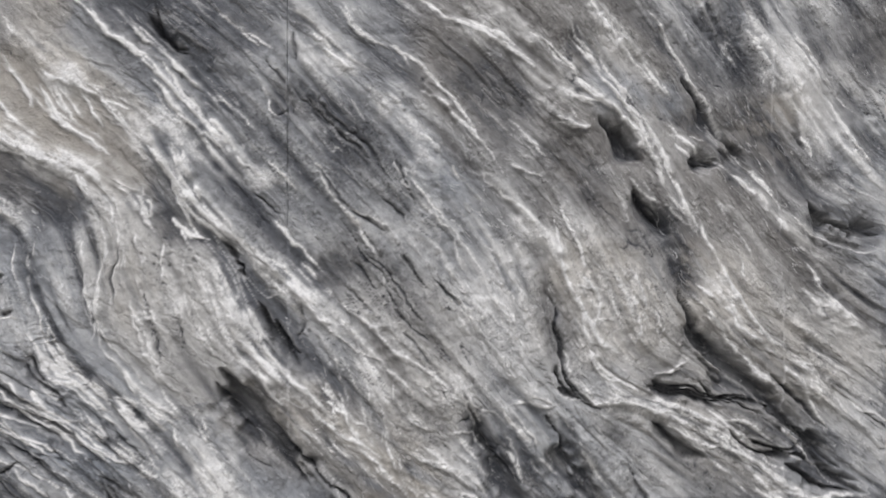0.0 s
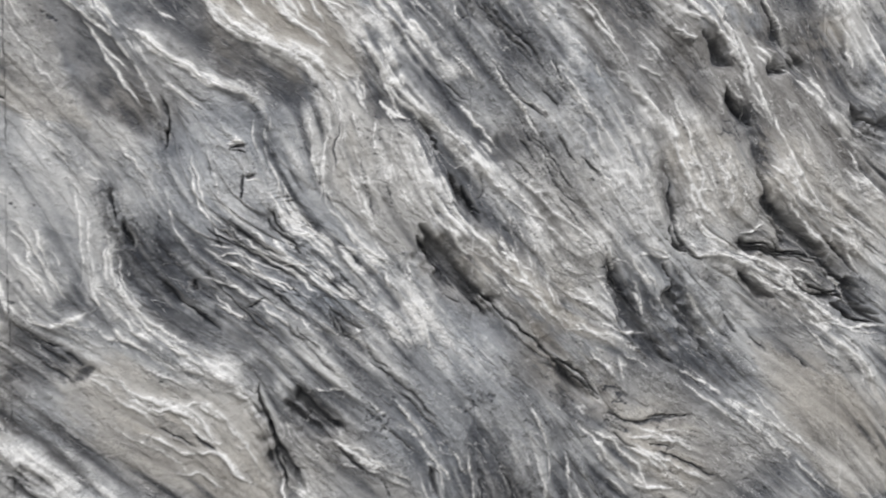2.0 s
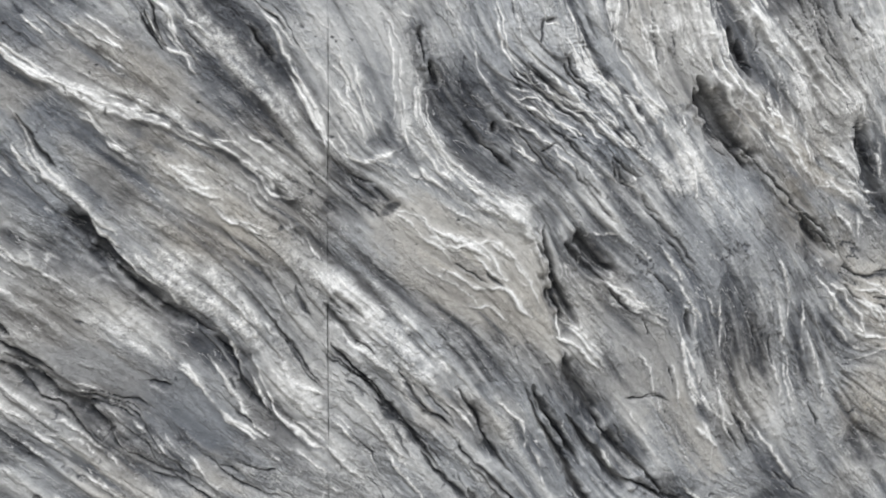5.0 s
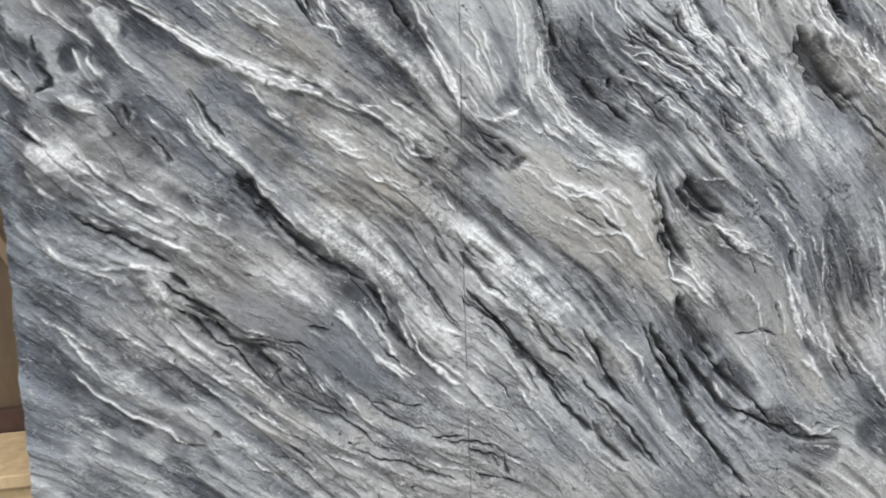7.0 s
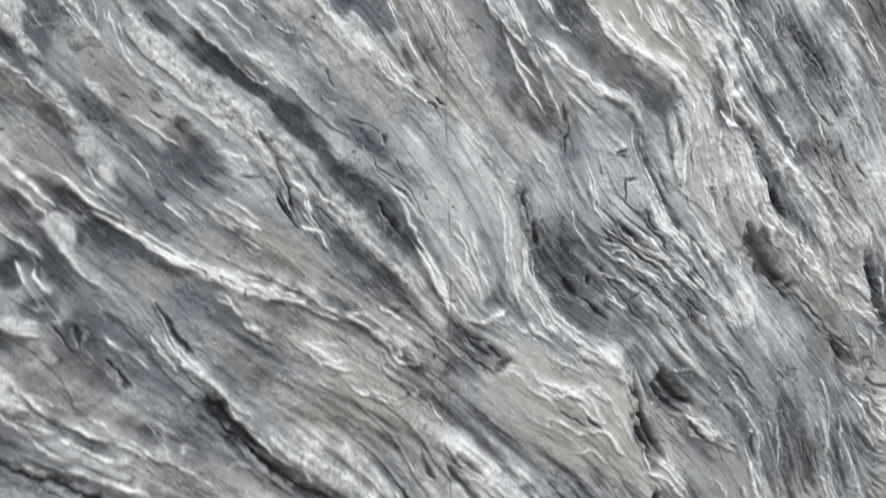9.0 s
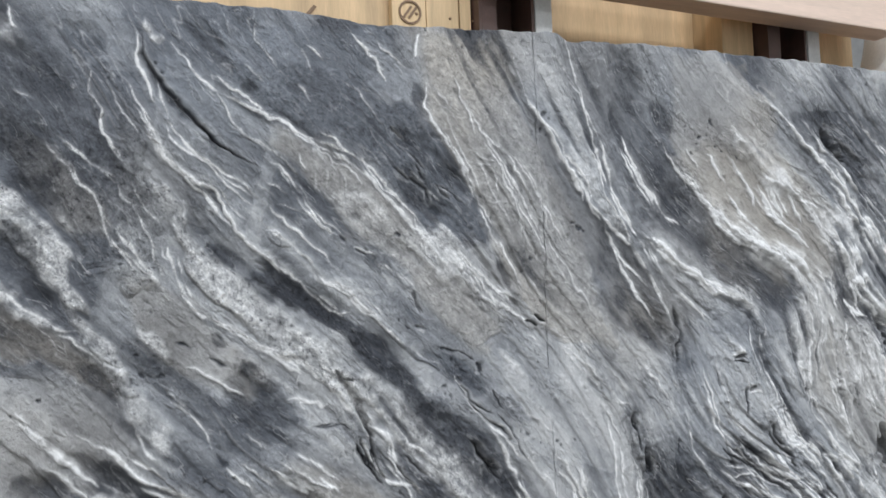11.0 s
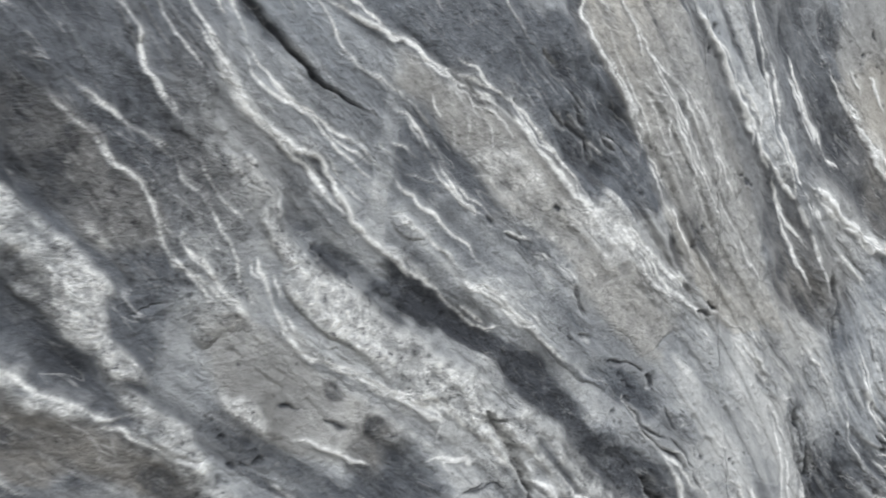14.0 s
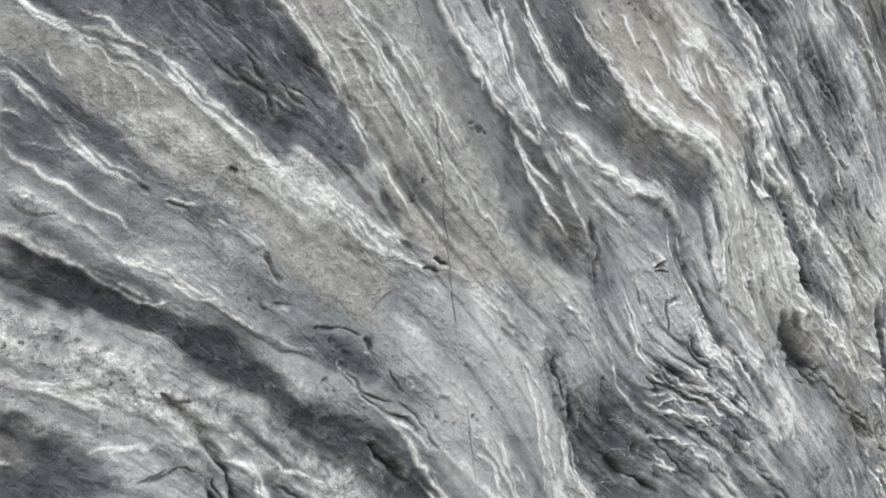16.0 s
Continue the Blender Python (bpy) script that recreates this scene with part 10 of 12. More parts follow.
ridge((0.842, 2.045), (0.868, 2.015), (0.906, 1.988), (0.944, 1.953), w=0.0033, h=0.0016, chalk=0.95)
ridge((0.827, 2.047), (0.852, 2.010), (0.878, 1.972), w=0.0024, h=0.0012, chalk=0.95)
stroke((0.920, 2.029), (0.942, 1.997), (0.948, 1.982), w=0.012, dark=0.75)
ridge((0.828, 2.251), (0.853, 2.220), (0.869, 2.182), (0.894, 2.134), (0.920, 2.084), (0.947, 2.032), (0.967, 1.986), (0.982, 1.961), w=0.0036, h=0.0018, chalk=0.95)
ridge((0.876, 2.227), (0.898, 2.217), w=0.0025, h=0.0011, chalk=0.5)
ridge((0.917, 2.240), (0.944, 2.193), (0.971, 2.143), w=0.0029, h=0.0013, chalk=0.5)
ridge((0.936, 2.253), (0.970, 2.199), (0.990, 2.149), w=0.0031, h=0.0013, chalk=0.5)
ridge((0.973, 2.220), (1.010, 2.163), (1.031, 2.111), w=0.0031, h=0.0013, chalk=0.5)
ridge((0.925, 2.180), (0.938, 2.152), w=0.0028, h=0.0012, chalk=0.5)
ridge((0.903, 2.140), (0.952, 2.131), w=0.0031, h=0.0013, chalk=0.5)
ridge((0.965, 2.102), (0.994, 2.048), (1.031, 2.007), w=0.0030, h=0.0013, chalk=0.5)
ridge((0.999, 2.084), (1.030, 2.029), w=0.0032, h=0.0014, chalk=0.5)
ridge((0.972, 2.022), (1.003, 1.973), w=0.0030, h=0.0013, chalk=0.5)
# the same recess, again darkened in tone for its shade
plate((1.062, 2.234), (1.075, 2.219), (1.107, 2.151), (1.143, 2.103), (1.162, 2.078), (1.224, 2.014), (1.268, 1.966), (1.313, 1.897), (1.324, 1.876), (1.210, 1.897), (1.176, 1.920), (1.140, 1.992), (1.103, 2.044), (1.070, 2.108), (1.049, 2.139), tone=-0.3, calm=0.9, warm=0.2)
ridge((1.078, 2.241), (1.092, 2.197), (1.117, 2.151), (1.126, 2.135), w=0.0044, h=0.0022, chalk=0.95)
ridge((1.129, 2.158), (1.145, 2.118), (1.164, 2.097), w=0.0044, h=0.0022, chalk=0.95)
ridge((1.126, 2.256), (1.157, 2.211), (1.172, 2.156), (1.200, 2.107), (1.230, 2.064), (1.273, 2.008), (1.294, 1.962), (1.315, 1.915), (1.325, 1.877), w=0.0047, h=0.0023, chalk=0.95)
ridge((1.165, 2.101), (1.194, 2.059), (1.236, 2.013), (1.281, 1.964), w=0.0038, h=0.0019, chalk=0.95)
ridge((1.207, 2.074), (1.240, 2.046), (1.273, 2.008), w=0.0038, h=0.0019, chalk=0.95)
plate((1.196, 2.257), (1.316, 2.259), (1.363, 2.209), (1.368, 2.140), (1.405, 2.084), (1.456, 2.006), (1.409, 1.993), (1.347, 2.071), (1.288, 2.135), (1.233, 2.186), tone=-0.3, cool=0.1)
ridge((1.223, 2.242), (1.247, 2.202), (1.279, 2.160), (1.312, 2.117), (1.363, 2.087), w=0.0062, h=0.0031, chalk=0.95)
stroke((1.306, 2.176), (1.341, 2.141), (1.363, 2.096), w=0.029, dark=0.98)
ridge((1.273, 2.056), (1.303, 2.040), (1.354, 2.017), w=0.0080, h=0.0040, chalk=0.95)
ridge((1.334, 1.957), (1.359, 1.935), (1.400, 1.910), w=0.0063, h=0.0032, chalk=0.95)
ridge((1.422, 1.973), (1.465, 1.948), (1.519, 1.931), w=0.0080, h=0.0040, chalk=0.95)
stroke((1.388, 2.067), (1.442, 2.026), (1.485, 1.993), w=0.028, dark=0.9)
plate((1.351, 2.226), (1.529, 2.263), (1.623, 2.206), (1.667, 2.116), (1.736, 2.040), (1.731, 1.977), (1.604, 2.010), (1.493, 2.068), (1.426, 2.146), warm=0.5, tone=0.12, calm=0.75)
ridge((1.349, 2.209), (1.386, 2.174), (1.424, 2.128), (1.479, 2.079), (1.539, 2.041), (1.639, 2.002), (1.739, 1.965), w=0.0068, h=0.0034, chalk=0.95)
ridge((1.524, 2.216), (1.582, 2.140), (1.664, 2.076), (1.717, 2.041), w=0.0051, h=0.0022, chalk=0.5)
ridge((1.380, 2.243), (1.404, 2.208), w=0.0043, h=0.0019, chalk=0.5)
ridge((1.587, 2.188), (1.653, 2.157), (1.744, 2.123), w=0.0067, h=0.0033, chalk=0.95)
stroke((1.784, 2.131), (1.842, 2.086), (1.903, 2.026), (1.945, 1.988), w=0.034, light=0.75)
ridge((1.777, 2.058), (1.813, 1.990), (1.873, 1.927), (1.960, 1.858), w=0.0079, h=0.0039, chalk=0.95)
stroke((1.750, 1.974), (1.807, 1.924), (1.914, 1.876), w=0.037, dark=0.75)
stroke((1.982, 2.169), (2.076, 2.120), w=0.038, dark=0.65)
stroke((2.099, 2.083), (2.175, 2.017), w=0.040, dark=0.65)
stroke((2.184, 2.176), (2.293, 2.085), w=0.050, light=0.5)
ridge((1.973, 2.044), (2.041, 1.967), w=0.0069, h=0.0034, chalk=0.95)
ridge((2.069, 2.013), (2.167, 1.879), (2.217, 1.768), w=0.0094, h=0.0047, chalk=0.95)
stroke((2.360, 2.237), (2.446, 2.172), w=0.081, dark=0.5)
stroke((2.084, 1.852), (2.134, 1.781), w=0.045, dark=0.6)
plate((0.504, 2.025), (0.540, 2.014), (0.571, 1.985), (0.606, 1.967), (0.652, 1.926), (0.673, 1.902), (0.664, 1.886), (0.631, 1.907), (0.590, 1.935), (0.542, 1.964), (0.517, 1.991), (0.499, 2.000), tone=-0.34, rubble=1)
plate((0.646, 1.891), (0.693, 1.865), (0.744, 1.838), (0.761, 1.812), (0.713, 1.820), (0.671, 1.846), (0.649, 1.871), tone=-0.32, rubble=1)
plate((0.493, 1.964), (0.540, 1.953), (0.587, 1.918), (0.640, 1.886), (0.658, 1.850), (0.712, 1.814), (0.768, 1.762), (0.822, 1.699), (0.850, 1.659), (0.800, 1.662), (0.790, 1.697), (0.731, 1.754), (0.673, 1.820), (0.629, 1.859), (0.580, 1.873), (0.544, 1.918), (0.490, 1.944), tone=0.26, rubble=1)
plate((0.760, 1.806), (0.826, 1.779), (0.835, 1.732), (0.888, 1.683), (0.937, 1.633), (0.933, 1.609), (0.882, 1.639), (0.822, 1.699), (0.797, 1.745), tone=-0.25, rubble=0.8)
plate((0.489, 1.938), (0.533, 1.915), (0.580, 1.873), (0.616, 1.850), (0.623, 1.823), (0.578, 1.862), (0.528, 1.883), (0.484, 1.913), tone=-0.1)
ridge((0.484, 1.910), (0.515, 1.893), (0.542, 1.876), (0.565, 1.854), (0.574, 1.839), w=0.0018, h=0.0009, chalk=0.95)
ridge((0.502, 1.905), (0.544, 1.884), (0.577, 1.859), (0.601, 1.833), (0.617, 1.819), w=0.0021, h=0.0010, chalk=0.95)
cleft((0.626, 1.842), (0.648, 1.821), (0.662, 1.791), (0.674, 1.767), w=0.0066, h=0.0063, slate=0.95)
stroke((0.611, 1.858), (0.629, 1.821), (0.654, 1.781), (0.675, 1.753), w=0.011, light=0.95)
ridge((0.551, 1.798), (0.583, 1.789), (0.611, 1.785), w=0.0017, h=0.0009, chalk=0.95)
cleft((0.618, 1.755), (0.661, 1.746), w=0.0024, h=0.0024, slate=0.85)
cleft((0.595, 1.758), (0.619, 1.758), w=0.0023, h=0.0023, slate=0.85)
plate((0.475, 1.861), (0.521, 1.839), (0.553, 1.811), (0.561, 1.758), (0.464, 1.797), tone=-0.24)
plate((0.478, 1.876), (0.504, 1.857), (0.530, 1.833), (0.501, 1.843), (0.475, 1.861), tone=-0.2, rubble=1)
ridge((0.571, 1.840), (0.568, 1.805), (0.574, 1.772), w=0.0018, h=0.0008, chalk=0.5)
ridge((0.610, 1.954), (0.630, 1.940), (0.654, 1.941), w=0.0021, h=0.0010, chalk=0.95)
ridge((0.606, 2.001), (0.653, 1.969), (0.679, 1.939), w=0.0020, h=0.0010, chalk=0.95)
stroke((0.684, 1.931), (0.720, 1.910), (0.756, 1.875), (0.811, 1.840), w=0.009, rubble=0.8)
cleft((0.769, 1.912), (0.790, 1.903), w=0.0033, h=0.0033, slate=0.85)
cleft((0.809, 1.878), (0.821, 1.879), w=0.0033, h=0.0033, slate=0.85)
cleft((0.847, 1.872), (0.877, 1.851), w=0.0033, h=0.0033, slate=0.85)
plate((0.706, 1.988), (0.770, 1.964), (0.818, 1.887), (0.885, 1.842), (0.921, 1.787), (0.848, 1.822), (0.771, 1.878), (0.721, 1.916), (0.682, 1.957), tone=-0.12, cool=0.1, calm=0.7)
plate((0.848, 1.822), (0.912, 1.789), (0.952, 1.747), (0.929, 1.715), (0.874, 1.771), tone=-0.15, calm=0.8)
ridge((0.840, 1.824), (0.874, 1.771), (0.912, 1.721), (0.983, 1.657), w=0.0028, h=0.0014, chalk=0.95)
cleft((0.905, 1.799), (0.935, 1.760), w=0.0036, h=0.0036, slate=0.85)
stroke((0.931, 1.860), (1.000, 1.780), w=0.024, light=0.4)
ridge((1.117, 1.815), (1.159, 1.779), (1.190, 1.736), w=0.0044, h=0.0022, chalk=0.95)
plate((1.095, 1.820), (1.191, 1.745), (1.232, 1.661), (1.225, 1.607), (1.176, 1.624), (1.136, 1.690), (1.100, 1.769), tone=0.14, calm=0.6)
ridge((1.154, 1.737), (1.182, 1.676), w=0.0035, h=0.0015, chalk=0.5)
ridge((1.096, 1.737), (1.155, 1.649), w=0.0035, h=0.0015, chalk=0.5)
ridge((1.039, 1.637), (1.075, 1.580), w=0.0032, h=0.0016, chalk=0.95)
ridge((1.100, 1.597), (1.139, 1.528), w=0.0035, h=0.0017, chalk=0.95)
stroke((1.245, 1.657), (1.279, 1.599), (1.300, 1.543), (1.354, 1.493), w=0.041, dark=0.98)
stroke((1.309, 1.618), (1.359, 1.542), w=0.034, dark=0.95)
stroke((1.353, 1.484), (1.441, 1.418), w=0.033, dark=0.85)
ridge((1.475, 1.815), (1.502, 1.816), w=0.0047, h=0.0023, chalk=0.95)
ridge((1.500, 1.739), (1.533, 1.739), w=0.0046, h=0.0023, chalk=0.95)
ridge((1.389, 1.808), (1.397, 1.748), (1.421, 1.683), (1.480, 1.626), w=0.0044, h=0.0019, chalk=0.5)
cleft((1.450, 1.655), (1.510, 1.596), (1.631, 1.527), w=0.0059, h=0.0059, slate=0.85)
cleft((1.609, 1.589), (1.620, 1.569), w=0.0064, h=0.0061, slate=0.95)
ridge((1.677, 1.592), (1.735, 1.564), (1.775, 1.530), w=0.0057, h=0.0025, chalk=0.5)
ridge((1.778, 1.564), (1.830, 1.526), w=0.0061, h=0.0030, chalk=0.95)
ridge((1.709, 1.502), (1.789, 1.441), w=0.0055, h=0.0027, chalk=0.95)
stroke((1.871, 1.464), (1.888, 1.371), w=0.034, light=0.75)
ridge((1.921, 1.816), (1.938, 1.729), (1.993, 1.644), (2.066, 1.563), w=0.0137, h=0.0069, chalk=0.95)
stroke((1.973, 1.710), (2.020, 1.663), w=0.036, dark=0.98)
stroke((2.097, 1.634), (2.149, 1.569), w=0.040, dark=0.7)
stroke((1.940, 1.594), (2.087, 1.465), (2.253, 1.304), (2.404, 1.163), w=0.087, warm=0.8)
stroke((2.221, 1.285), (2.311, 1.196), w=0.043, dark=0.98)
stroke((2.032, 1.454), (2.194, 1.351), w=0.056, dark=0.6)
ridge((1.966, 1.613), (2.038, 1.544), (2.142, 1.449), w=0.0070, h=0.0035, chalk=0.95)
ridge((2.094, 1.582), (2.134, 1.553), w=0.0073, h=0.0037, chalk=0.95)
ridge((2.326, 1.512), (2.391, 1.504), w=0.0085, h=0.0043, chalk=0.95)
stroke((2.004, 1.423), (2.132, 1.287), w=0.084, cool=0.5)
# third panel
stroke((1.883, 1.841), (1.904, 1.782), (1.919, 1.707), (1.956, 1.654), (2.008, 1.610), (2.071, 1.582), w=0.031, light=0.95)
ridge((1.893, 1.835), (1.909, 1.761), (1.935, 1.686), (1.987, 1.637), (2.071, 1.577), w=0.0216, h=0.0120, chalk=0.95)
stroke((1.924, 1.846), (1.956, 1.781), (1.987, 1.717), (2.019, 1.684), (2.040, 1.631), w=0.035, dark=0.95)
cleft((1.961, 1.770), (1.987, 1.722), (2.019, 1.695), (2.040, 1.641), w=0.0193, h=0.0185, slate=0.95)
cleft((1.899, 1.634), (1.925, 1.581), (1.966, 1.527), (2.008, 1.484), (2.055, 1.419), w=0.0314, h=0.0240, slate=0.95)
stroke((1.904, 1.623), (1.935, 1.570), (1.987, 1.505), (2.039, 1.441), w=0.036, dark=0.9)
stroke((1.977, 1.600), (2.040, 1.535), (2.113, 1.449), (2.176, 1.393), w=0.062, warm=0.6)
stroke((1.799, 2.071), (1.830, 1.985), (1.882, 1.921), (1.945, 1.867), w=0.026, light=0.8)
ridge((1.799, 2.071), (1.825, 1.996), (1.872, 1.926), (1.945, 1.867), w=0.0170, h=0.0095, chalk=0.95)
stroke((1.768, 2.017), (1.799, 1.964), (1.841, 1.910), w=0.022, dark=0.7)
stroke((1.768, 2.050), (1.799, 2.007), (1.830, 1.975), w=0.018, light=0.7)
stroke((1.491, 2.292), (1.542, 2.234), (1.603, 2.182), (1.675, 2.151), w=0.029, light=0.85)
ridge((1.491, 2.292), (1.542, 2.234), (1.603, 2.177), (1.675, 2.148), (1.716, 2.124), w=0.0170, h=0.0095, chalk=0.95)
ridge((1.664, 2.156), (1.711, 2.119), (1.737, 2.076), w=0.0128, h=0.0071, chalk=0.95)
ridge((1.494, 2.080), (1.545, 2.043), (1.605, 2.011), (1.676, 1.998), (1.738, 1.969), w=0.0170, h=0.0095, chalk=0.95)
stroke((1.494, 2.080), (1.545, 2.040), (1.605, 2.008), (1.697, 1.990), (1.748, 1.943), w=0.024, light=0.8)
ridge((1.497, 2.218), (1.522, 2.186), (1.558, 2.133), w=0.0081, h=0.0045, chalk=0.95)
ridge((1.514, 2.122), (1.534, 2.091), (1.564, 2.075), w=0.0085, h=0.0047, chalk=0.95)
ridge((1.563, 2.176), (1.604, 2.112), (1.645, 2.070), (1.681, 2.044), w=0.0099, h=0.0055, chalk=0.95)
ridge((1.588, 2.176), (1.624, 2.113), (1.686, 2.060), w=0.0085, h=0.0047, chalk=0.95)
ridge((1.634, 2.166), (1.660, 2.124), (1.680, 2.092), w=0.0071, h=0.0039, chalk=0.95)
ridge((1.626, 1.996), (1.656, 1.964), (1.667, 1.916), w=0.0114, h=0.0063, chalk=0.95)
ridge((1.661, 1.996), (1.692, 1.953), (1.697, 1.916), w=0.0081, h=0.0045, chalk=0.95)
ridge((1.748, 1.985), (1.748, 1.943), (1.774, 1.895), w=0.0099, h=0.0055, chalk=0.95)
stroke((1.495, 2.016), (1.556, 1.964), (1.627, 1.911), w=0.042, dark=0.6)
ridge((1.698, 2.330), (1.745, 2.271), (1.808, 2.218), (1.871, 2.159), (1.924, 2.127), w=0.0128, h=0.0071, chalk=0.95)
ridge((1.652, 2.334), (1.694, 2.270), (1.756, 2.212), (1.788, 2.185), w=0.0099, h=0.0055, chalk=0.95)
ridge((1.871, 2.126), (1.893, 2.072), (1.929, 2.023), w=0.0114, h=0.0063, chalk=0.95)
stroke((1.735, 2.342), (1.776, 2.288), (1.829, 2.235), w=0.038, dark=0.9)
cleft((1.766, 2.321), (1.797, 2.267), (1.834, 2.246), w=0.0193, h=0.0185, slate=0.95)
stroke((1.903, 2.148), (1.988, 2.073), (2.073, 1.986), (2.159, 1.909), w=0.062, rubble=0.9)
stroke((2.031, 2.216), (2.117, 2.107), (2.203, 2.008), (2.268, 1.909), w=0.062, rubble=0.9)
stroke((2.041, 2.194), (2.106, 2.107), (2.171, 2.030), w=0.021, dark=0.6)
stroke((2.159, 1.986), (2.246, 1.909), w=0.018, dark=0.5)
cleft((2.031, 2.294), (2.033, 2.227), w=0.0073, h=0.0069, slate=0.95)
cleft((2.020, 2.183), (2.036, 2.117), w=0.0050, h=0.0050, slate=0.85)
stroke((2.063, 2.295), (2.118, 2.240), (2.172, 2.208), w=0.031, light=0.7)
ridge((2.009, 2.338), (2.074, 2.295), (2.139, 2.241), (2.183, 2.208), w=0.0089, h=0.0050, chalk=0.95)
ridge((2.118, 2.341), (2.162, 2.286), (2.228, 2.254), w=0.0078, h=0.0043, chalk=0.95)
stroke((1.945, 1.862), (1.998, 1.813), (2.051, 1.769), (2.104, 1.725), w=0.028, light=0.8)
ridge((1.945, 1.862), (1.998, 1.813), (2.051, 1.764), (2.114, 1.704), w=0.0128, h=0.0071, chalk=0.95)
stroke((2.115, 1.736), (2.179, 1.692), (2.243, 1.647), (2.313, 1.613), w=0.022, light=0.7)
ridge((2.030, 1.856), (2.094, 1.790), (2.158, 1.735), w=0.0089, h=0.0050, chalk=0.95)
ridge((1.549, 1.735), (1.580, 1.662), (1.630, 1.620), (1.700, 1.587), (1.761, 1.502), w=0.0108, h=0.0060, chalk=0.95)
ridge((1.579, 1.745), (1.620, 1.661), (1.680, 1.608), (1.741, 1.555), w=0.0108, h=0.0060, chalk=0.95)
ridge((1.689, 1.680), (1.740, 1.617), (1.802, 1.548), w=0.0095, h=0.0053, chalk=0.95)
ridge((1.729, 1.774), (1.760, 1.710), (1.791, 1.636), w=0.0095, h=0.0053, chalk=0.95)
cleft((1.500, 1.746), (1.520, 1.751), w=0.0081, h=0.0077, slate=0.95)
stroke((1.512, 1.602), (1.572, 1.539), (1.652, 1.486), w=0.020, dark=0.6)
ridge((1.502, 1.602), (1.562, 1.560), (1.612, 1.518), (1.662, 1.485), w=0.0081, h=0.0045, chalk=0.95)
ridge((1.601, 1.610), (1.661, 1.557), (1.731, 1.493), (1.782, 1.461), w=0.0090, h=0.0050, chalk=0.95)
ridge((1.842, 1.573), (1.873, 1.509), (1.894, 1.488), w=0.0081, h=0.0045, chalk=0.95)
ridge((2.071, 1.534), (2.134, 1.479), (2.187, 1.435), w=0.0081, h=0.0045, chalk=0.95)
ridge((2.114, 1.597), (2.135, 1.543), (2.156, 1.479), w=0.0089, h=0.0050, chalk=0.95)
ridge((2.221, 1.583), (2.264, 1.528), (2.312, 1.516), w=0.0085, h=0.0047, chalk=0.95)
# third panel
stroke((2.611, 2.366), (2.639, 2.320), (2.697, 2.275), (2.731, 2.229), (2.801, 2.172), w=0.027, light=0.9)
ridge((2.611, 2.366), (2.645, 2.314), (2.708, 2.263), (2.754, 2.206), (2.813, 2.166), w=0.0162, h=0.0090, chalk=0.95)
stroke((2.581, 2.318), (2.614, 2.261), (2.636, 2.204), w=0.023, dark=0.6)
ridge((2.569, 2.318), (2.614, 2.250), (2.648, 2.181), (2.693, 2.136), (2.749, 2.033), (2.782, 1.941), (2.828, 1.901), w=0.0140, h=0.0078, chalk=0.95)
stroke((2.453, 2.258), (2.521, 2.214), (2.577, 2.169), w=0.023, light=0.6)
ridge((2.363, 2.313), (2.430, 2.280), (2.521, 2.225), (2.577, 2.169), (2.623, 2.146), w=0.0140, h=0.0078, chalk=0.95)
ridge((2.488, 2.293), (2.567, 2.232), (2.601, 2.180), (2.670, 2.135), w=0.0130, h=0.0072, chalk=0.95)
cleft((2.663, 2.107), (2.691, 2.067), (2.708, 2.038), w=0.0238, h=0.0228, slate=0.95)
stroke((2.651, 2.101), (2.691, 2.067), (2.714, 2.032), w=0.029, dark=0.9)
ridge((2.664, 2.135), (2.704, 2.101), (2.732, 2.055), w=0.0162, h=0.0090, chalk=0.95)
ridge((2.548, 2.134), (2.576, 2.111), (2.622, 2.110), w=0.0124, h=0.0069, chalk=0.95)
cleft((2.701, 1.987), (2.735, 1.941), (2.780, 1.884), w=0.0193, h=0.0185, slate=0.95)
stroke((2.701, 1.987), (2.746, 1.930), (2.786, 1.884), w=0.027, dark=0.8)
ridge((2.690, 2.009), (2.736, 1.964), (2.794, 1.941), w=0.0124, h=0.0069, chalk=0.95)
cleft((2.826, 2.033), (2.851, 2.042), (2.886, 2.022), w=0.0166, h=0.0158, slate=0.95)
stroke((2.827, 2.039), (2.880, 2.027), w=0.024, dark=0.8)
stroke((2.964, 2.351), (3.010, 2.269), (3.056, 2.187), (3.103, 2.105), (3.162, 2.034), w=0.057, light=0.9)
ridge((2.952, 2.351), (2.986, 2.269), (3.032, 2.198), (3.054, 2.128), (3.101, 2.058), w=0.0194, h=0.0108, chalk=0.95)
ridge((3.061, 2.294), (3.107, 2.212), (3.165, 2.105), (3.224, 2.035), w=0.0152, h=0.0084, chalk=0.95)
stroke((3.076, 2.366), (3.122, 2.271), (3.168, 2.189), (3.239, 2.082), w=0.035, dark=0.8)
stroke((2.827, 2.230), (2.872, 2.138), (2.928, 2.033), w=0.032, dark=0.9)
cleft((2.820, 2.219), (2.849, 2.172), (2.883, 2.114), w=0.0166, h=0.0159, slate=0.95)
stroke((2.883, 2.103), (2.928, 2.033), (2.964, 1.999), w=0.024, dark=0.8)
ridge((2.735, 2.357), (2.781, 2.300), (2.827, 2.230), (2.872, 2.149), w=0.0101, h=0.0056, chalk=0.95)
stroke((2.927, 2.350), (2.938, 2.291), (2.971, 2.209), w=0.070, rubble=1)
stroke((2.920, 2.303), (2.948, 2.244), (2.983, 2.186), w=0.044, dark=0.7)
stroke((2.830, 2.324), (2.877, 2.302), w=0.053, rubble=1)
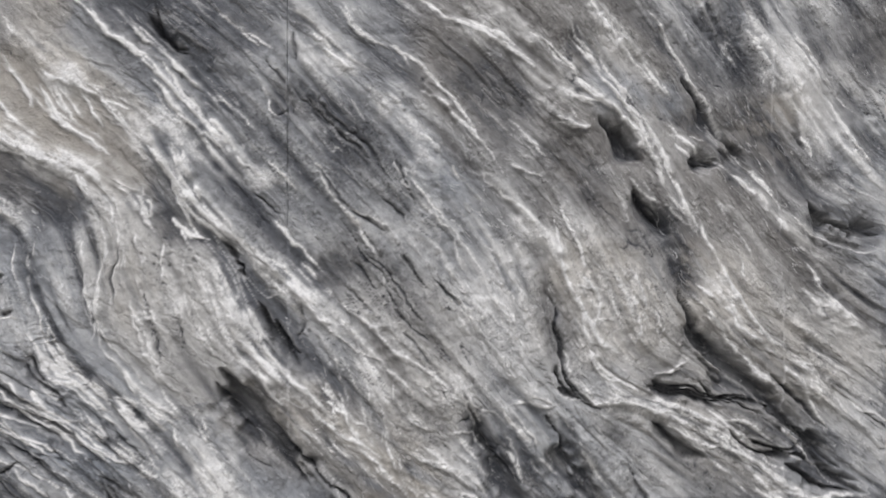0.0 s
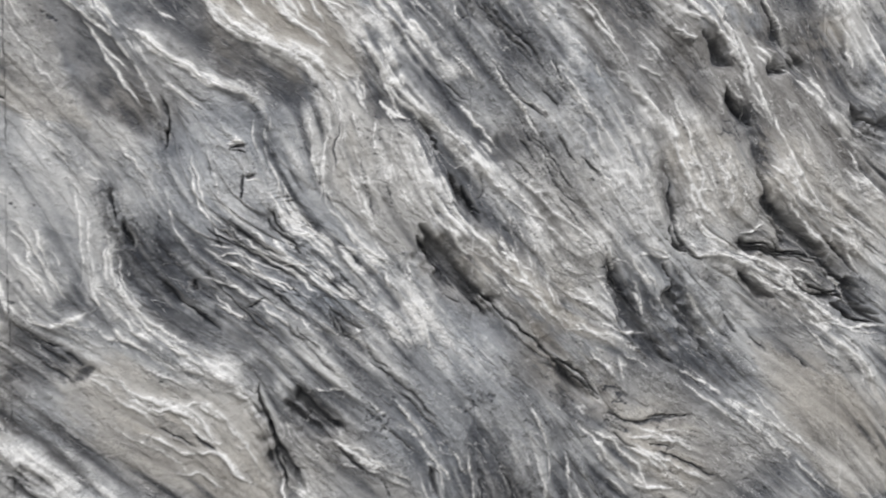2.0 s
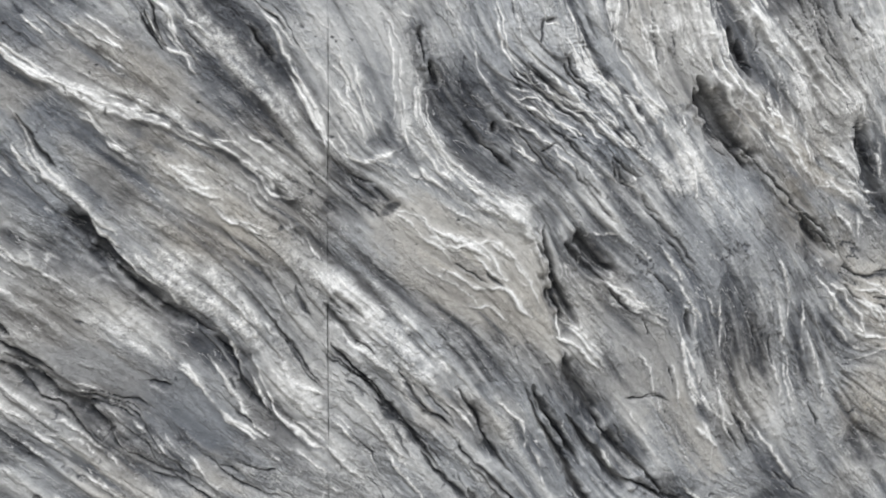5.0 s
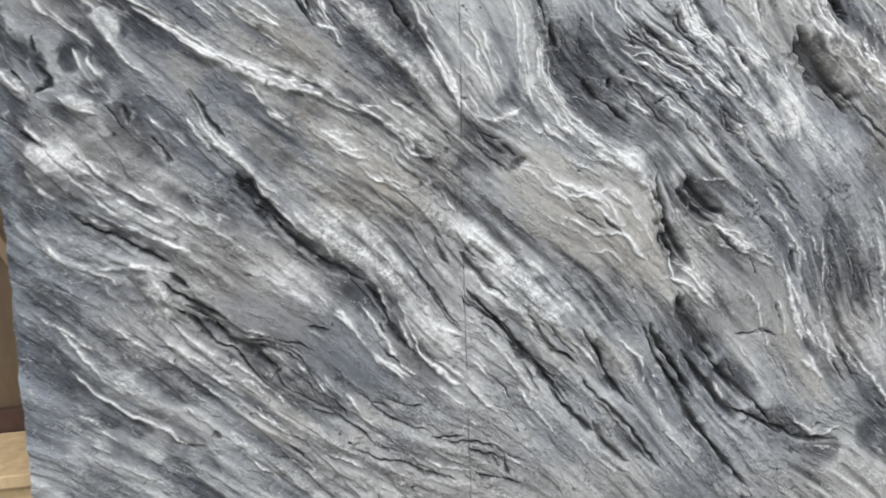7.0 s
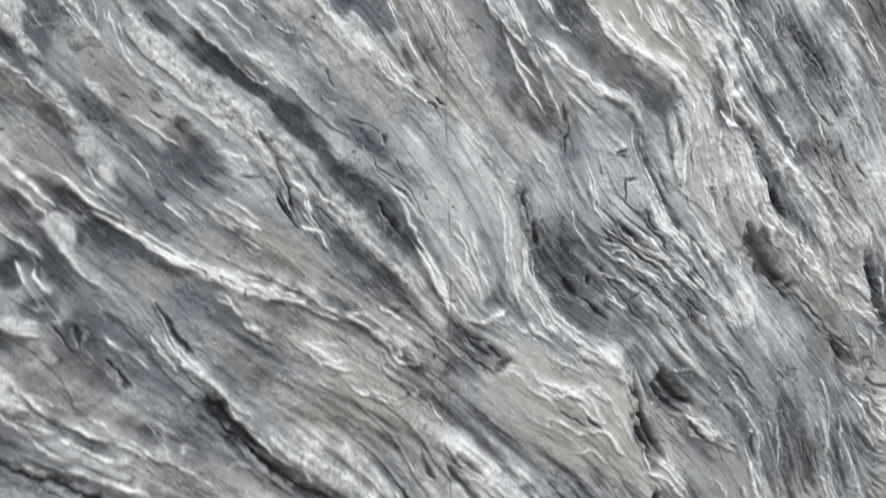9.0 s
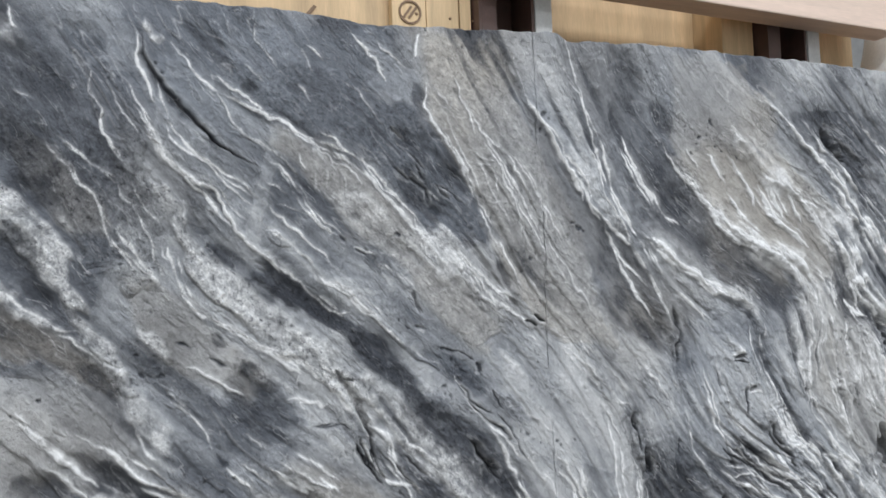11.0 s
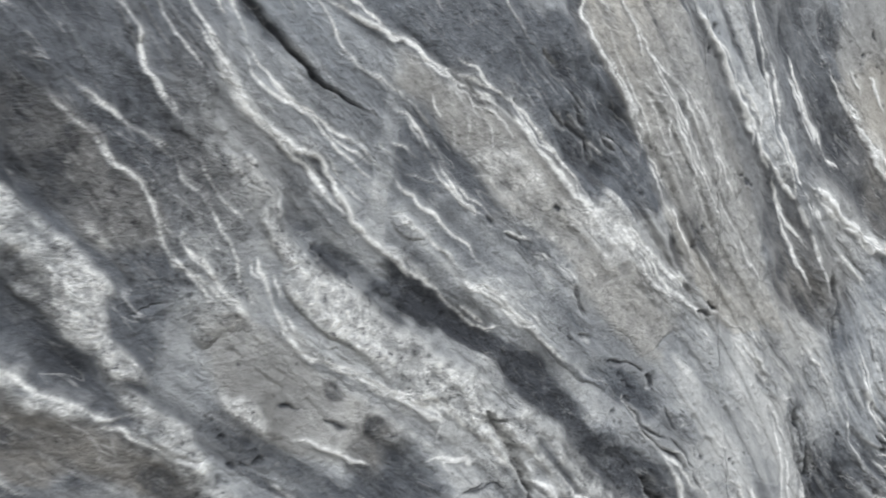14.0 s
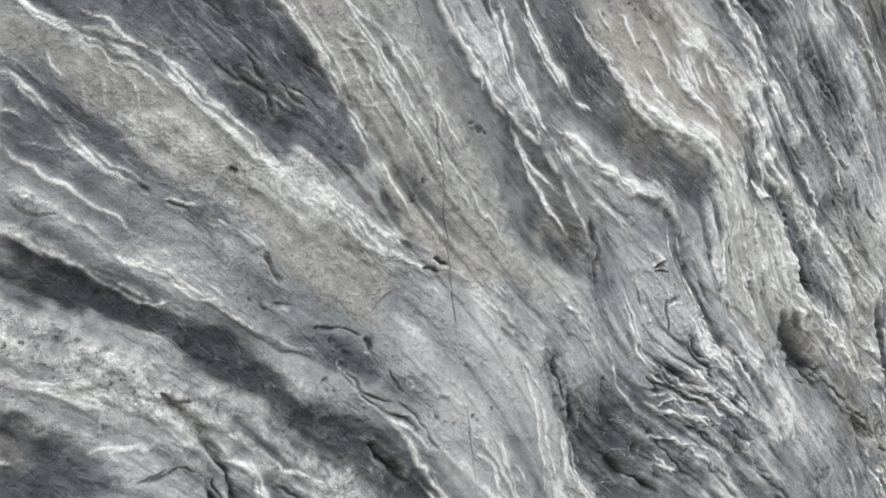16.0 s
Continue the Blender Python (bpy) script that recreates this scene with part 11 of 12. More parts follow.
cleft((3.083, 1.940), (3.144, 1.911), (3.231, 1.905), w=0.0374, h=0.0240, slate=0.95)
stroke((3.084, 1.964), (3.144, 1.917), (3.230, 1.893), w=0.051, dark=0.95)
stroke((3.166, 2.141), (3.214, 2.094), (3.248, 2.058), w=0.042, dark=0.8)
ridge((2.916, 2.010), (2.962, 1.964), (2.997, 1.923), w=0.0130, h=0.0072, chalk=0.95)
ridge((2.776, 2.125), (2.833, 2.056), (2.904, 2.022), w=0.0114, h=0.0063, chalk=0.95)
cleft((2.805, 1.714), (2.844, 1.657), (2.913, 1.599), (2.983, 1.552), (3.052, 1.482), (3.134, 1.411), w=0.0450, h=0.0240, slate=0.95)
stroke((2.799, 1.719), (2.844, 1.662), (2.913, 1.604), (2.983, 1.552), (3.053, 1.488), (3.146, 1.400), w=0.055, dark=0.95)
stroke((2.767, 1.850), (2.801, 1.804), (2.835, 1.758), w=0.035, dark=0.8)
ridge((2.818, 1.770), (2.881, 1.690), (2.949, 1.609), (3.019, 1.562), w=0.0187, h=0.0104, chalk=0.95)
stroke((2.837, 1.792), (2.894, 1.723), (2.940, 1.677), w=0.030, light=0.7)
stroke((2.873, 1.815), (2.906, 1.746), (2.928, 1.689), w=0.027, light=0.7)
cleft((2.719, 1.592), (2.782, 1.568), (2.853, 1.561), (2.923, 1.542), w=0.0203, h=0.0194, slate=0.95)
stroke((2.719, 1.598), (2.783, 1.574), (2.864, 1.561), (2.935, 1.536), w=0.032, dark=0.9)
stroke((2.724, 1.564), (2.805, 1.529), (2.885, 1.465), (2.966, 1.406), w=0.032, light=0.9)
ridge((2.701, 1.565), (2.793, 1.535), (2.862, 1.477), (2.943, 1.430), (3.036, 1.370), w=0.0187, h=0.0104, chalk=0.95)
cleft((2.723, 1.520), (2.757, 1.502), (2.791, 1.468), w=0.0178, h=0.0170, slate=0.95)
stroke((2.717, 1.520), (2.768, 1.491), (2.814, 1.456), w=0.025, dark=0.8)
cleft((2.897, 1.487), (2.955, 1.451), (3.027, 1.449), w=0.0185, h=0.0177, slate=0.95)
stroke((2.897, 1.487), (2.956, 1.457), (3.039, 1.443), w=0.026, dark=0.8)
cleft((3.002, 1.427), (3.061, 1.392), (3.132, 1.366), w=0.0185, h=0.0177, slate=0.95)
stroke((3.002, 1.427), (3.073, 1.391), (3.156, 1.360), w=0.025, dark=0.8)
ridge((2.852, 1.544), (2.898, 1.498), (2.944, 1.463), w=0.0124, h=0.0069, chalk=0.95)
stroke((3.064, 1.755), (3.123, 1.720), (3.190, 1.696), w=0.024, light=0.8)
ridge((3.058, 1.778), (3.099, 1.720), (3.190, 1.690), w=0.0130, h=0.0072, chalk=0.95)
stroke((3.022, 1.630), (3.069, 1.601), (3.092, 1.560), w=0.026, light=0.7)
cleft((2.537, 1.641), (2.553, 1.596), (2.586, 1.563), w=0.0203, h=0.0194, slate=0.95)
stroke((2.518, 1.807), (2.528, 1.729), (2.554, 1.618), (2.586, 1.563), w=0.025, dark=0.8)
ridge((2.555, 1.662), (2.576, 1.596), (2.620, 1.551), w=0.0128, h=0.0071, chalk=0.95)
ridge((2.574, 1.773), (2.590, 1.695), (2.623, 1.639), (2.656, 1.605), w=0.0085, h=0.0047, chalk=0.95)
stroke((2.622, 1.606), (2.667, 1.582), (2.712, 1.559), w=0.023, light=0.8)
cleft((2.540, 1.498), (2.561, 1.443), (2.605, 1.387), (2.627, 1.373), w=0.0354, h=0.0240, slate=0.95)
stroke((2.534, 1.509), (2.561, 1.443), (2.605, 1.376), w=0.040, dark=0.95)
stroke((2.357, 1.580), (2.384, 1.514), (2.427, 1.426), (2.459, 1.380), w=0.032, dark=0.9)
cleft((2.373, 1.536), (2.394, 1.481), (2.427, 1.426), w=0.0193, h=0.0185, slate=0.95)
ridge((2.319, 1.581), (2.363, 1.558), (2.384, 1.492), (2.416, 1.438), w=0.0099, h=0.0055, chalk=0.95)
stroke((2.632, 1.550), (2.664, 1.483), (2.698, 1.438), w=0.077, rubble=1)
stroke((2.643, 1.528), (2.675, 1.461), w=0.035, dark=0.5)
stroke((2.421, 1.731), (2.453, 1.665), (2.463, 1.610), w=0.055, light=0.6)
ridge((2.429, 1.556), (2.461, 1.501), (2.505, 1.467), w=0.0085, h=0.0047, chalk=0.95)
ridge((2.440, 1.556), (2.485, 1.560), (2.507, 1.554), w=0.0089, h=0.0050, chalk=0.95)
ridge((2.439, 1.469), (2.471, 1.403), w=0.0071, h=0.0039, chalk=0.95)
ridge((2.311, 1.452), (2.371, 1.418), (2.404, 1.382), w=0.0075, h=0.0041, chalk=0.95)
# more of the face
plate((0.107, 2.293), (0.534, 2.325), (0.488, 2.061), (0.090, 2.094), lift=-0.12)
plate((0.268, 2.016), (1.322, 1.920), (1.308, 1.587), (0.255, 1.846), lift=0.12)
# third panel, lower
plate((2.029, 1.770), (3.181, 1.778), (3.170, 0.985), (2.018, 1.078), lift=0.07)
plate((1.010, 1.461), (1.457, 1.395), (1.451, 1.046), (1.003, 1.087), lift=-0.06)
plate((1.021, 2.112), (3.188, 2.235), (3.182, 1.809), (1.015, 1.786), lift=-0.04)
# first and second panel, upper
plate((0.542, 2.247), (0.987, 2.254), (0.906, 2.051), (0.659, 2.009), (0.504, 2.026), lift=-0.1)
plate((0.987, 2.254), (2.450, 2.277), (2.437, 1.956), (0.908, 2.065), lift=-0.05)
plate((0.691, 1.892), (1.378, 1.714), (1.348, 1.443), (0.663, 1.717), lift=0.04)
# more of the face
plate((0.556, 1.756), (2.512, 1.911), (2.638, 1.119), (2.000, 1.128), (1.918, 1.521), (0.546, 1.472), lift=-0.05)
# third panel
plate((1.490, 2.335), (1.881, 2.346), (1.882, 2.039), (1.495, 2.037), lift=-0.07)
plate((1.903, 2.280), (2.317, 2.289), (2.309, 1.689), (1.904, 1.697), lift=0.07)
plate((2.331, 1.689), (3.230, 1.672), (3.215, 1.350), (2.327, 1.385), lift=0.06)
# more of the face
stroke((0.053, 1.776), (0.045, 1.505), (0.033, 1.196), (0.022, 0.912), w=0.021, dark=0.6)
stroke((0.053, 1.776), (0.045, 1.505), (0.033, 1.196), (0.022, 0.912), w=0.028, cool=0.9)
# more of the face
plate((0.077, 2.168), (0.093, 2.137), (0.103, 2.070), (0.109, 2.018), (0.094, 1.994), (0.067, 1.988), tone=-0.42, rubble=1)
plate((0.066, 1.973), (0.091, 1.949), (0.107, 1.910), (0.115, 1.881), (0.061, 1.893), tone=-0.38, rubble=1)
cleft((0.074, 2.118), (0.099, 2.086), (0.120, 2.048), (0.146, 2.008), w=0.0150, h=0.0143, slate=0.95)
stroke((0.075, 2.133), (0.100, 2.096), (0.125, 2.047), w=0.015, dark=0.7)
stroke((0.098, 2.060), (0.119, 2.027), (0.145, 1.992), (0.178, 1.966), w=0.014, light=0.8)
ridge((0.093, 2.066), (0.119, 2.027), (0.150, 1.987), (0.188, 1.960), w=0.0036, h=0.0018, chalk=0.95)
stroke((0.081, 2.157), (0.091, 2.106), (0.097, 2.050), (0.085, 2.006), w=0.032, dark=0.95)
stroke((0.070, 1.967), (0.086, 1.934), (0.097, 1.896), w=0.028, dark=0.95)
# third panel
plate((2.316, 1.863), (3.239, 1.857), (3.215, 1.350), (2.310, 1.386), lift=0.09)
plate((1.695, 2.124), (2.315, 2.131), (2.307, 1.474), (1.701, 1.494), lift=0.05)
# more of the face
plate((0.090, 2.383), (0.382, 2.424), (0.350, 2.221), (0.089, 2.193), lift=-0.09)
# first and second panel, upper
plate((0.542, 2.247), (0.828, 2.251), (0.762, 2.093), (0.516, 2.097), lift=-0.07)
# more of the face
plate((1.182, 1.862), (1.851, 1.862), (2.192, 1.153), (1.511, 1.171), (1.262, 1.493), lift=0.07)
plate((0.203, 1.920), (0.972, 1.996), (0.907, 1.672), (0.193, 1.611), lift=-0.05)
# third panel
plate((1.501, 1.684), (1.904, 1.655), (1.904, 1.402), (1.506, 1.418), lift=-0.08)
# more of the face
plate((0.749, 1.943), (1.193, 1.965), (1.162, 1.618), (0.736, 1.617), lift=-0.06)
# more of the face
plate((0.332, 2.133), (1.355, 2.093), (1.319, 1.627), (0.203, 1.863), (0.277, 2.009), lift=0.06)

# ---- grain of the relief, drawn out along the folds ----
def fold_direction():
    k = 12
    gx, gz = np.meshgrid(np.linspace(0, WIDE, NX // k), np.linspace(LOW, HIGH, NZ // k))
    base = math.radians(-50)
    c, s = 0.25 * np.cos(2 * base) * np.ones_like(gx), 0.25 * np.sin(2 * base) * np.ones_like(gx)
    for x, z, ang, wt in TANGENTS:
        r2 = (gx - x) ** 2 + (gz - z) ** 2
        f = wt * (np.exp(-r2 / 0.05 ** 2) + 0.05 * np.exp(-r2 / 0.18 ** 2))
        c += f * math.cos(2 * ang)
        s += f * math.sin(2 * ang)
    a = np.hypot(c, s) + 1e-9
    c, s = enlarge((c / a).astype(np.float32)), enlarge((s / a).astype(np.float32))
    ang = 0.5 * np.arctan2(s, c)
    return np.cos(ang).astype(np.float32), np.sin(ang).astype(np.float32)


FX, FZ = fold_direction()


def drawn(a, steps, stride):
    """The noise a, smeared along the folds over steps * stride cells both ways."""
    total = a.copy()
    jj, ii = np.mgrid[0:NZ, 0:NX].astype(np.float32)
    for way in (1, -1):
        u, v = ii.copy(), jj.copy()
        du, dv = FX * way, FZ * way
        for k in range(steps):
            u = np.clip(u + stride * du, 0, NX - 1)
            v = np.clip(v + stride * dv, 0, NZ - 1)
            iu, iv = (u + 0.5).astype(np.int32), (v + 0.5).astype(np.int32)
            np.clip(iu, 0, NX - 1, out=iu)
            np.clip(iv, 0, NZ - 1, out=iv)
            nu, nv = FX[iv, iu], FZ[iv, iu]
            turn = np.where(nu * du + nv * dv < 0, -1, 1).astype(np.float32)
            du, dv = nu * turn, nv * turn
            total += a[iv, iu] * (1 - k / steps)
    return unit(total)


def white(r):
    a = rng.standard_normal((NZ, NX)).astype(np.float32)
    return blur(a, r) if r else a


def across_and_along():
    """Two smooth coordinates, in metres: one across the folds, one along them."""
    k = 4
    fx, fz = FX[::k, ::k], FZ[::k, ::k]
    # one sense of way for all folds: down to the right
    turn = np.where(fx - fz < 0, -1, 1)
    fx, fz = fx * turn, fz * turn
    out = []
    for vx, vz in ((-fz, fx), (fx, fz)):
        n, m = vx.shape
        gx = np.concatenate([vx, -vx[:, ::-1]], 1)
        gx = np.concatenate([gx, gx[::-1]], 0)
        gz = np.concatenate([vz, vz[:, ::-1]], 1)
        gz = np.concatenate([gz, -gz[::-1]], 0)
        kx = 2 * np.pi * np.fft.fftfreq(2 * m, CELL * k)[None, :]
        kz = 2 * np.pi * np.fft.fftfreq(2 * n, CELL * k)[:, None]
        q = kx ** 2 + kz ** 2
        q[0, 0] = 1
        f = -1j * (kx * np.fft.fft2(gx) + kz * np.fft.fft2(gz)) / q
        f[0, 0] = 0
        out.append(enlarge(np.real(np.fft.ifft2(f))[:n, :m].astype(np.float32)))
    return out


ACROSS, ALONG = across_and_along()
broad = drawn(white(7), 28, 5.6)
mid = drawn(white(2), 20, 3.4)
fine = drawn(white(1), 10, 1.8)
lump = unit(cloud(0.035) + 0.7 * cloud(0.014))
# coordinates shaken a little, so that no edge is clean
WX = (xs[None, :] + 0.0030 * cloud(0.07) + 0.0020 * cloud(0.026) + 0.0011 * cloud(0.010)).astype(np.float32)
WZ = (zs[:, None] + 0.0030 * cloud(0.07) + 0.0020 * cloud(0.026) + 0.0011 * cloud(0.010)).astype(np.float32)
# the upper left is laid in crisp facets, the rest in soft drapery
keen = (1 / (1 + np.exp((xs[None, :] - 0.9) / 0.4 - (zs[:, None] - 1.7) / 0.2))).astype(np.float32)
H, CHALK, SLATE, WARM, COOL, CALM, RUBBLE, CREST, LIT_CHALK, CUT, WASH_AND_SHADE, LIGHT, DARK, TINT, FOOT = (np.zeros((NZ, NX), np.float32) for _ in range(15))

def near(points, reach):
    """For the cells within reach of the line: their window, distance, side (positive to the left of the way) and place along it from 0 to 1."""
    q = bend(points)
    lo, hi = q.min(0) - reach - 0.02, q.max(0) + reach + 0.02
    i0, i1 = max(0, int(lo[0] / CELL)), min(NX, int(hi[0] / CELL) + 1)
    j0, j1 = max(0, int((lo[1] - LOW) / CELL)), min(NZ, int((hi[1] - LOW) / CELL) + 1)
    if i1 <= i0 or j1 <= j0:
        return None
    D = np.full((j1 - j0, i1 - i0), 9.0, np.float32)
    S, A = np.zeros_like(D), np.zeros_like(D)
    m = len(q) - 1
    for k in range(m):
        a, b = q[k], q[k + 1]
        l2, h2 = np.minimum(a, b) - reach - 0.016, np.maximum(a, b) + reach + 0.016
        u0, u1 = max(i0, int(l2[0] / CELL)), min(i1, int(h2[0] / CELL) + 1)
        v0, v1 = max(j0, int((l2[1] - LOW) / CELL)), min(j1, int((h2[1] - LOW) / CELL) + 1)
        if u1 <= u0 or v1 <= v0:
            continue
        x, z = WX[v0:v1, u0:u1] - a[0], WZ[v0:v1, u0:u1] - a[1]
        d = b - a
        L2 = d @ d + 1e-12
        f = np.clip((x * d[0] + z * d[1]) / L2, 0, 1)
        dist = np.hypot(x - f * d[0], z - f * d[1])
        w = (slice(v0 - j0, v1 - j0), slice(u0 - i0, u1 - i0))
        closer = dist < D[w]
        D[w] = np.where(closer, dist, D[w])
        S[w] = np.where(closer, np.sign(d[0] * z - d[1] * x), S[w])
        A[w] = np.where(closer, (k + f) / m, A[w])
    return (slice(j0, j1), slice(i0, i1)), D, S, A


def taper(along, tip=0.2):
    """Full in the middle of a line, thin at its ends."""
    return tip + (1 - tip) * np.clip(np.sin(np.pi * np.clip(along, 0, 1)) * 1.5, 0, 1)


def raise_ridge(points, w=0.02, h=0.010, lean=0.4, chalk=0.7):
    """The edge of a bed: it rises slowly from above to a sharp, worn lip, whitened by chalk and painted light, and
    breaks off on its lower side, where a dark wash and painted shade lie.
    """
    run = min(0.055, 0.012 + 2.6 * w)
    got = near(points, 3.2 * run)
    if got:
        win, d, s, a = got
        t = taper(a, 0.05)
        worn = np.clip(0.95 + 0.18 * mid[win] + 0.22 * lump[win], 0.2, 1.5)
        back = 0.55 * np.exp(-(d / (w * t + 0.0005)) ** 0.9) + 0.45 * np.exp(-d / run)
        front = np.exp(-(d / (0.40 * w * t + 0.0008)) ** 1.2)
        CREST[win] = np.maximum(CREST[win], 1.05 * h * t * worn * np.where(s > 0, back, front))
        patchy = np.clip(0.92 + 0.28 * fine[win] + 0.32 * lump[win] + 0.25 * mid[win], 0.05, 1.5)
        # chalk paint and painted light together: bright lip, paler upper back
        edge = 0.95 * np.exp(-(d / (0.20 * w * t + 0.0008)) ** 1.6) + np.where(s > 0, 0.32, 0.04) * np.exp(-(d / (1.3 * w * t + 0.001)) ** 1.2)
        LIT_CHALK[win] = np.maximum(LIT_CHALK[win], chalk * np.sqrt(t) * patchy * edge)
        # shade put into the colour along the foot of the drop
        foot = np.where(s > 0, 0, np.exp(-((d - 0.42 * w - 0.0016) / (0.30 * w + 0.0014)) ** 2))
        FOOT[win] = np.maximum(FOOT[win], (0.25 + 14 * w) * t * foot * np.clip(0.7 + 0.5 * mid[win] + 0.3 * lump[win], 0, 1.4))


def sink_cleft(points, w=0.012, h=0.014, slate=0.8, lip=0.3):
    """A cut: sheer on its upper side, sloping out on the lower, darkened by a wash and painted shade, with chalk on
    that lip.
    """
    got = near(points, 3.2 * w)
    if got:
        win, d, s, a = got
        t = taper(a, 0.0)
        worn = np.clip(0.72 + 0.40 * mid[win] + 0.40 * lump[win] + 0.25 * broad[win], 0.12, 1.7)
        ww = w * t * worn * np.where(s > 0, 0.30, 0.75) + 0.0006
        CUT[win] = np.maximum(CUT[win], 1.7 * h * np.sqrt(t) * np.exp(-(d / ww) ** 1.15))
        # narrow dark wash in the cut, wider soft shade painted around it
        WASH_AND_SHADE[win] = np.maximum(WASH_AND_SHADE[win], slate * np.sqrt(t) * (0.75 * np.exp(-(d / (0.95 * ww + 0.0004)) ** 1.8) + 0.25 * np.exp(-(d / (2.2 * ww + 0.002)) ** 1.3)))
        LIT_CHALK[win] = np.maximum(LIT_CHALK[win], lip * t * np.exp(-((d - 2.0 * ww) / (0.4 * w + 0.001)) ** 2) * np.clip(0.6 + 0.5 * fine[win], 0, 1))


def lay_stroke(points, w=0.03, light=0.0, dark=0.0, warm=0.0, cool=0.0, rubble=0.0):
    """A broad stroke along the folds, frayed at its sides: a chalky swell with light painted in, a slaty hollow with
    shade painted in, a tint or a crumbled strip.
    """
    got = near(points, 1.5 * w)
    if got:
        win, d, s, a = got
        t = np.maximum(np.sin(np.pi * np.clip(a, 0, 1)), 0) ** 0.7
        u = d / (w * (0.2 + 0.8 * t))
        k = (0.35 + 0.65 * t) * np.exp(-(0.95 * u) ** 2) * np.clip(0.95 + 0.28 * mid[win] + 0.40 * broad[win] + 0.15 * lump[win] + 0.12 * fine[win], 0, 1.6) * np.clip((1.5 - u) * 2.5, 0, 1)
        f = np.clip((1.0 - u) * 1.6 + 0.28 * mid[win] + 0.30 * broad[win] + 0.15 * lump[win], 0, 1)
        k += keen[win] * ((0.3 + 0.7 * t) * f * f * (3 - 2 * f) - k)
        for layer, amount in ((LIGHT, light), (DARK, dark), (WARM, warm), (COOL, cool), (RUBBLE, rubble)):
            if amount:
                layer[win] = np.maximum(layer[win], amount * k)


def lay_plate(points, tone=0.0, lift=0.0, h=0.0, warm=0.0, cool=0.0, calm=0.0, rubble=0.0):
    """A plane with an outline and a surface of its own, and a tone that in places is painted shade."""
    ring = np.array([*points, points[0]])
    got = near([tuple(p) for p in ring], 0.060)
    if got:
        (rows, cols), d, s, a = got
        x, z = WX[rows, cols], WZ[rows, cols]
        inside = np.zeros(x.shape, bool)
        for (x0, z0), (x1, z1) in zip(ring[:-1], ring[1:]):
            if z0 != z1:
                inside ^= ((z0 > z) != (z1 > z)) & (x < (x1 - x0) * (z - z0) / (z1 - z0) + x0)
        win = (rows, cols)
        k = np.clip(0.5 + np.where(inside, 1, -1) * np.minimum(d, 1.0) / (0.060 - 0.035 * keen[win]) + 0.16 * mid[win] + 0.30 * broad[win] + 0.08 * lump[win], 0, 1)
        k = k * k * (3 - 2 * k)
        TINT[win] += lift * k if lift else k * (tone - TINT[win])
        H[win] += h * k
        for layer, amount in ((WARM, warm), (COOL, cool), (CALM, calm), (RUBBLE, rubble)):
            if amount:
                layer[win] = np.maximum(layer[win], amount * k)


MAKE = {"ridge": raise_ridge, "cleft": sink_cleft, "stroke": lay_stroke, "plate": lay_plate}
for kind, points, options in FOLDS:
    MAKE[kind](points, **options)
CALM = np.maximum(CALM, 0.55 * keen)
RUBBLE += keen * (0.45 * np.clip(LIGHT, 0, 1) + 0.10)
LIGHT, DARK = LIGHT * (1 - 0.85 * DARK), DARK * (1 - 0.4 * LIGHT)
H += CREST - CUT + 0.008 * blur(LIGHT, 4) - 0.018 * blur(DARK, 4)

rough = np.clip(0.85 + 0.35 * cloud(0.25), 0.3, 1.5) * (1 - 0.9 * np.clip(CALM, 0, 1))


def leaves(spacing, wander, edge):
    """Thin beds that overlap like leaves along the folds: their height from 0 to 1, and their upper edges."""
    u = ACROSS / spacing + wander
    f = u - np.floor(u)
    gz, gx = np.gradient(u, CELL)
    steep = np.clip((np.hypot(gx, gz) * spacing - 0.45) / 0.35, 0, 1)
    lift = (1 - f) * np.clip(f / edge, 0, 1) * steep
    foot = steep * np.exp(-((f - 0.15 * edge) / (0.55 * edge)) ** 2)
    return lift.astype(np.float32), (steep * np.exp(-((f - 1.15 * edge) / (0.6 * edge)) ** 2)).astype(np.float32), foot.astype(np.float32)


long_drift = drawn(white(14), 26, 8.8)
bed, bed_edge, bed_foot = leaves(0.060, 0.45 * long_drift + 0.40 * cloud(0.2) + 0.02 * lump, 0.07)
slip, slip_edge, slip_foot = leaves(0.026, 0.40 * broad + 0.45 * cloud(0.13) + 0.10 * mid + 0.05 * lump, 0.12)
shard, shard_edge, shard_foot = leaves(0.0135, 0.35 * mid + 0.4 * broad + 0.5 * cloud(0.09) + 0.08 * lump, 0.22)
lively = 1 - 0.45 * keen
broken = np.clip(0.55 + 0.7 * cloud(0.05), 0, 1.3)
many = lively * np.clip(0.55 + 0.60 * cloud(0.15), 0, 1.3)
some = broken * lively * np.clip(0.25 + 0.65 * cloud(0.10), 0, 1.3)
few = broken * lively * np.clip(0.0 + 0.65 * cloud(0.07), 0, 1.2)
crumb = unit(0.5 * cloud(0.012) + 0.8 * cloud(0.006) - 0.8 * np.abs(cloud(0.016)) + 0.6 * fine)
pit = np.clip(cloud(0.0065) + 0.7 * cloud(0.06) + 0.6 * fine - 3.3, 0, 1)
H += 0.009 * cloud(0.3)
# soft drapery: long narrow swells, their shading also painted, light on backs, dark between
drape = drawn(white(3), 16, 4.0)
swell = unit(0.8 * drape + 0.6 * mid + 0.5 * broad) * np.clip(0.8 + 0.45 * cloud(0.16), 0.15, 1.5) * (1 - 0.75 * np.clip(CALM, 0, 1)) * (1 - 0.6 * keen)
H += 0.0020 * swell
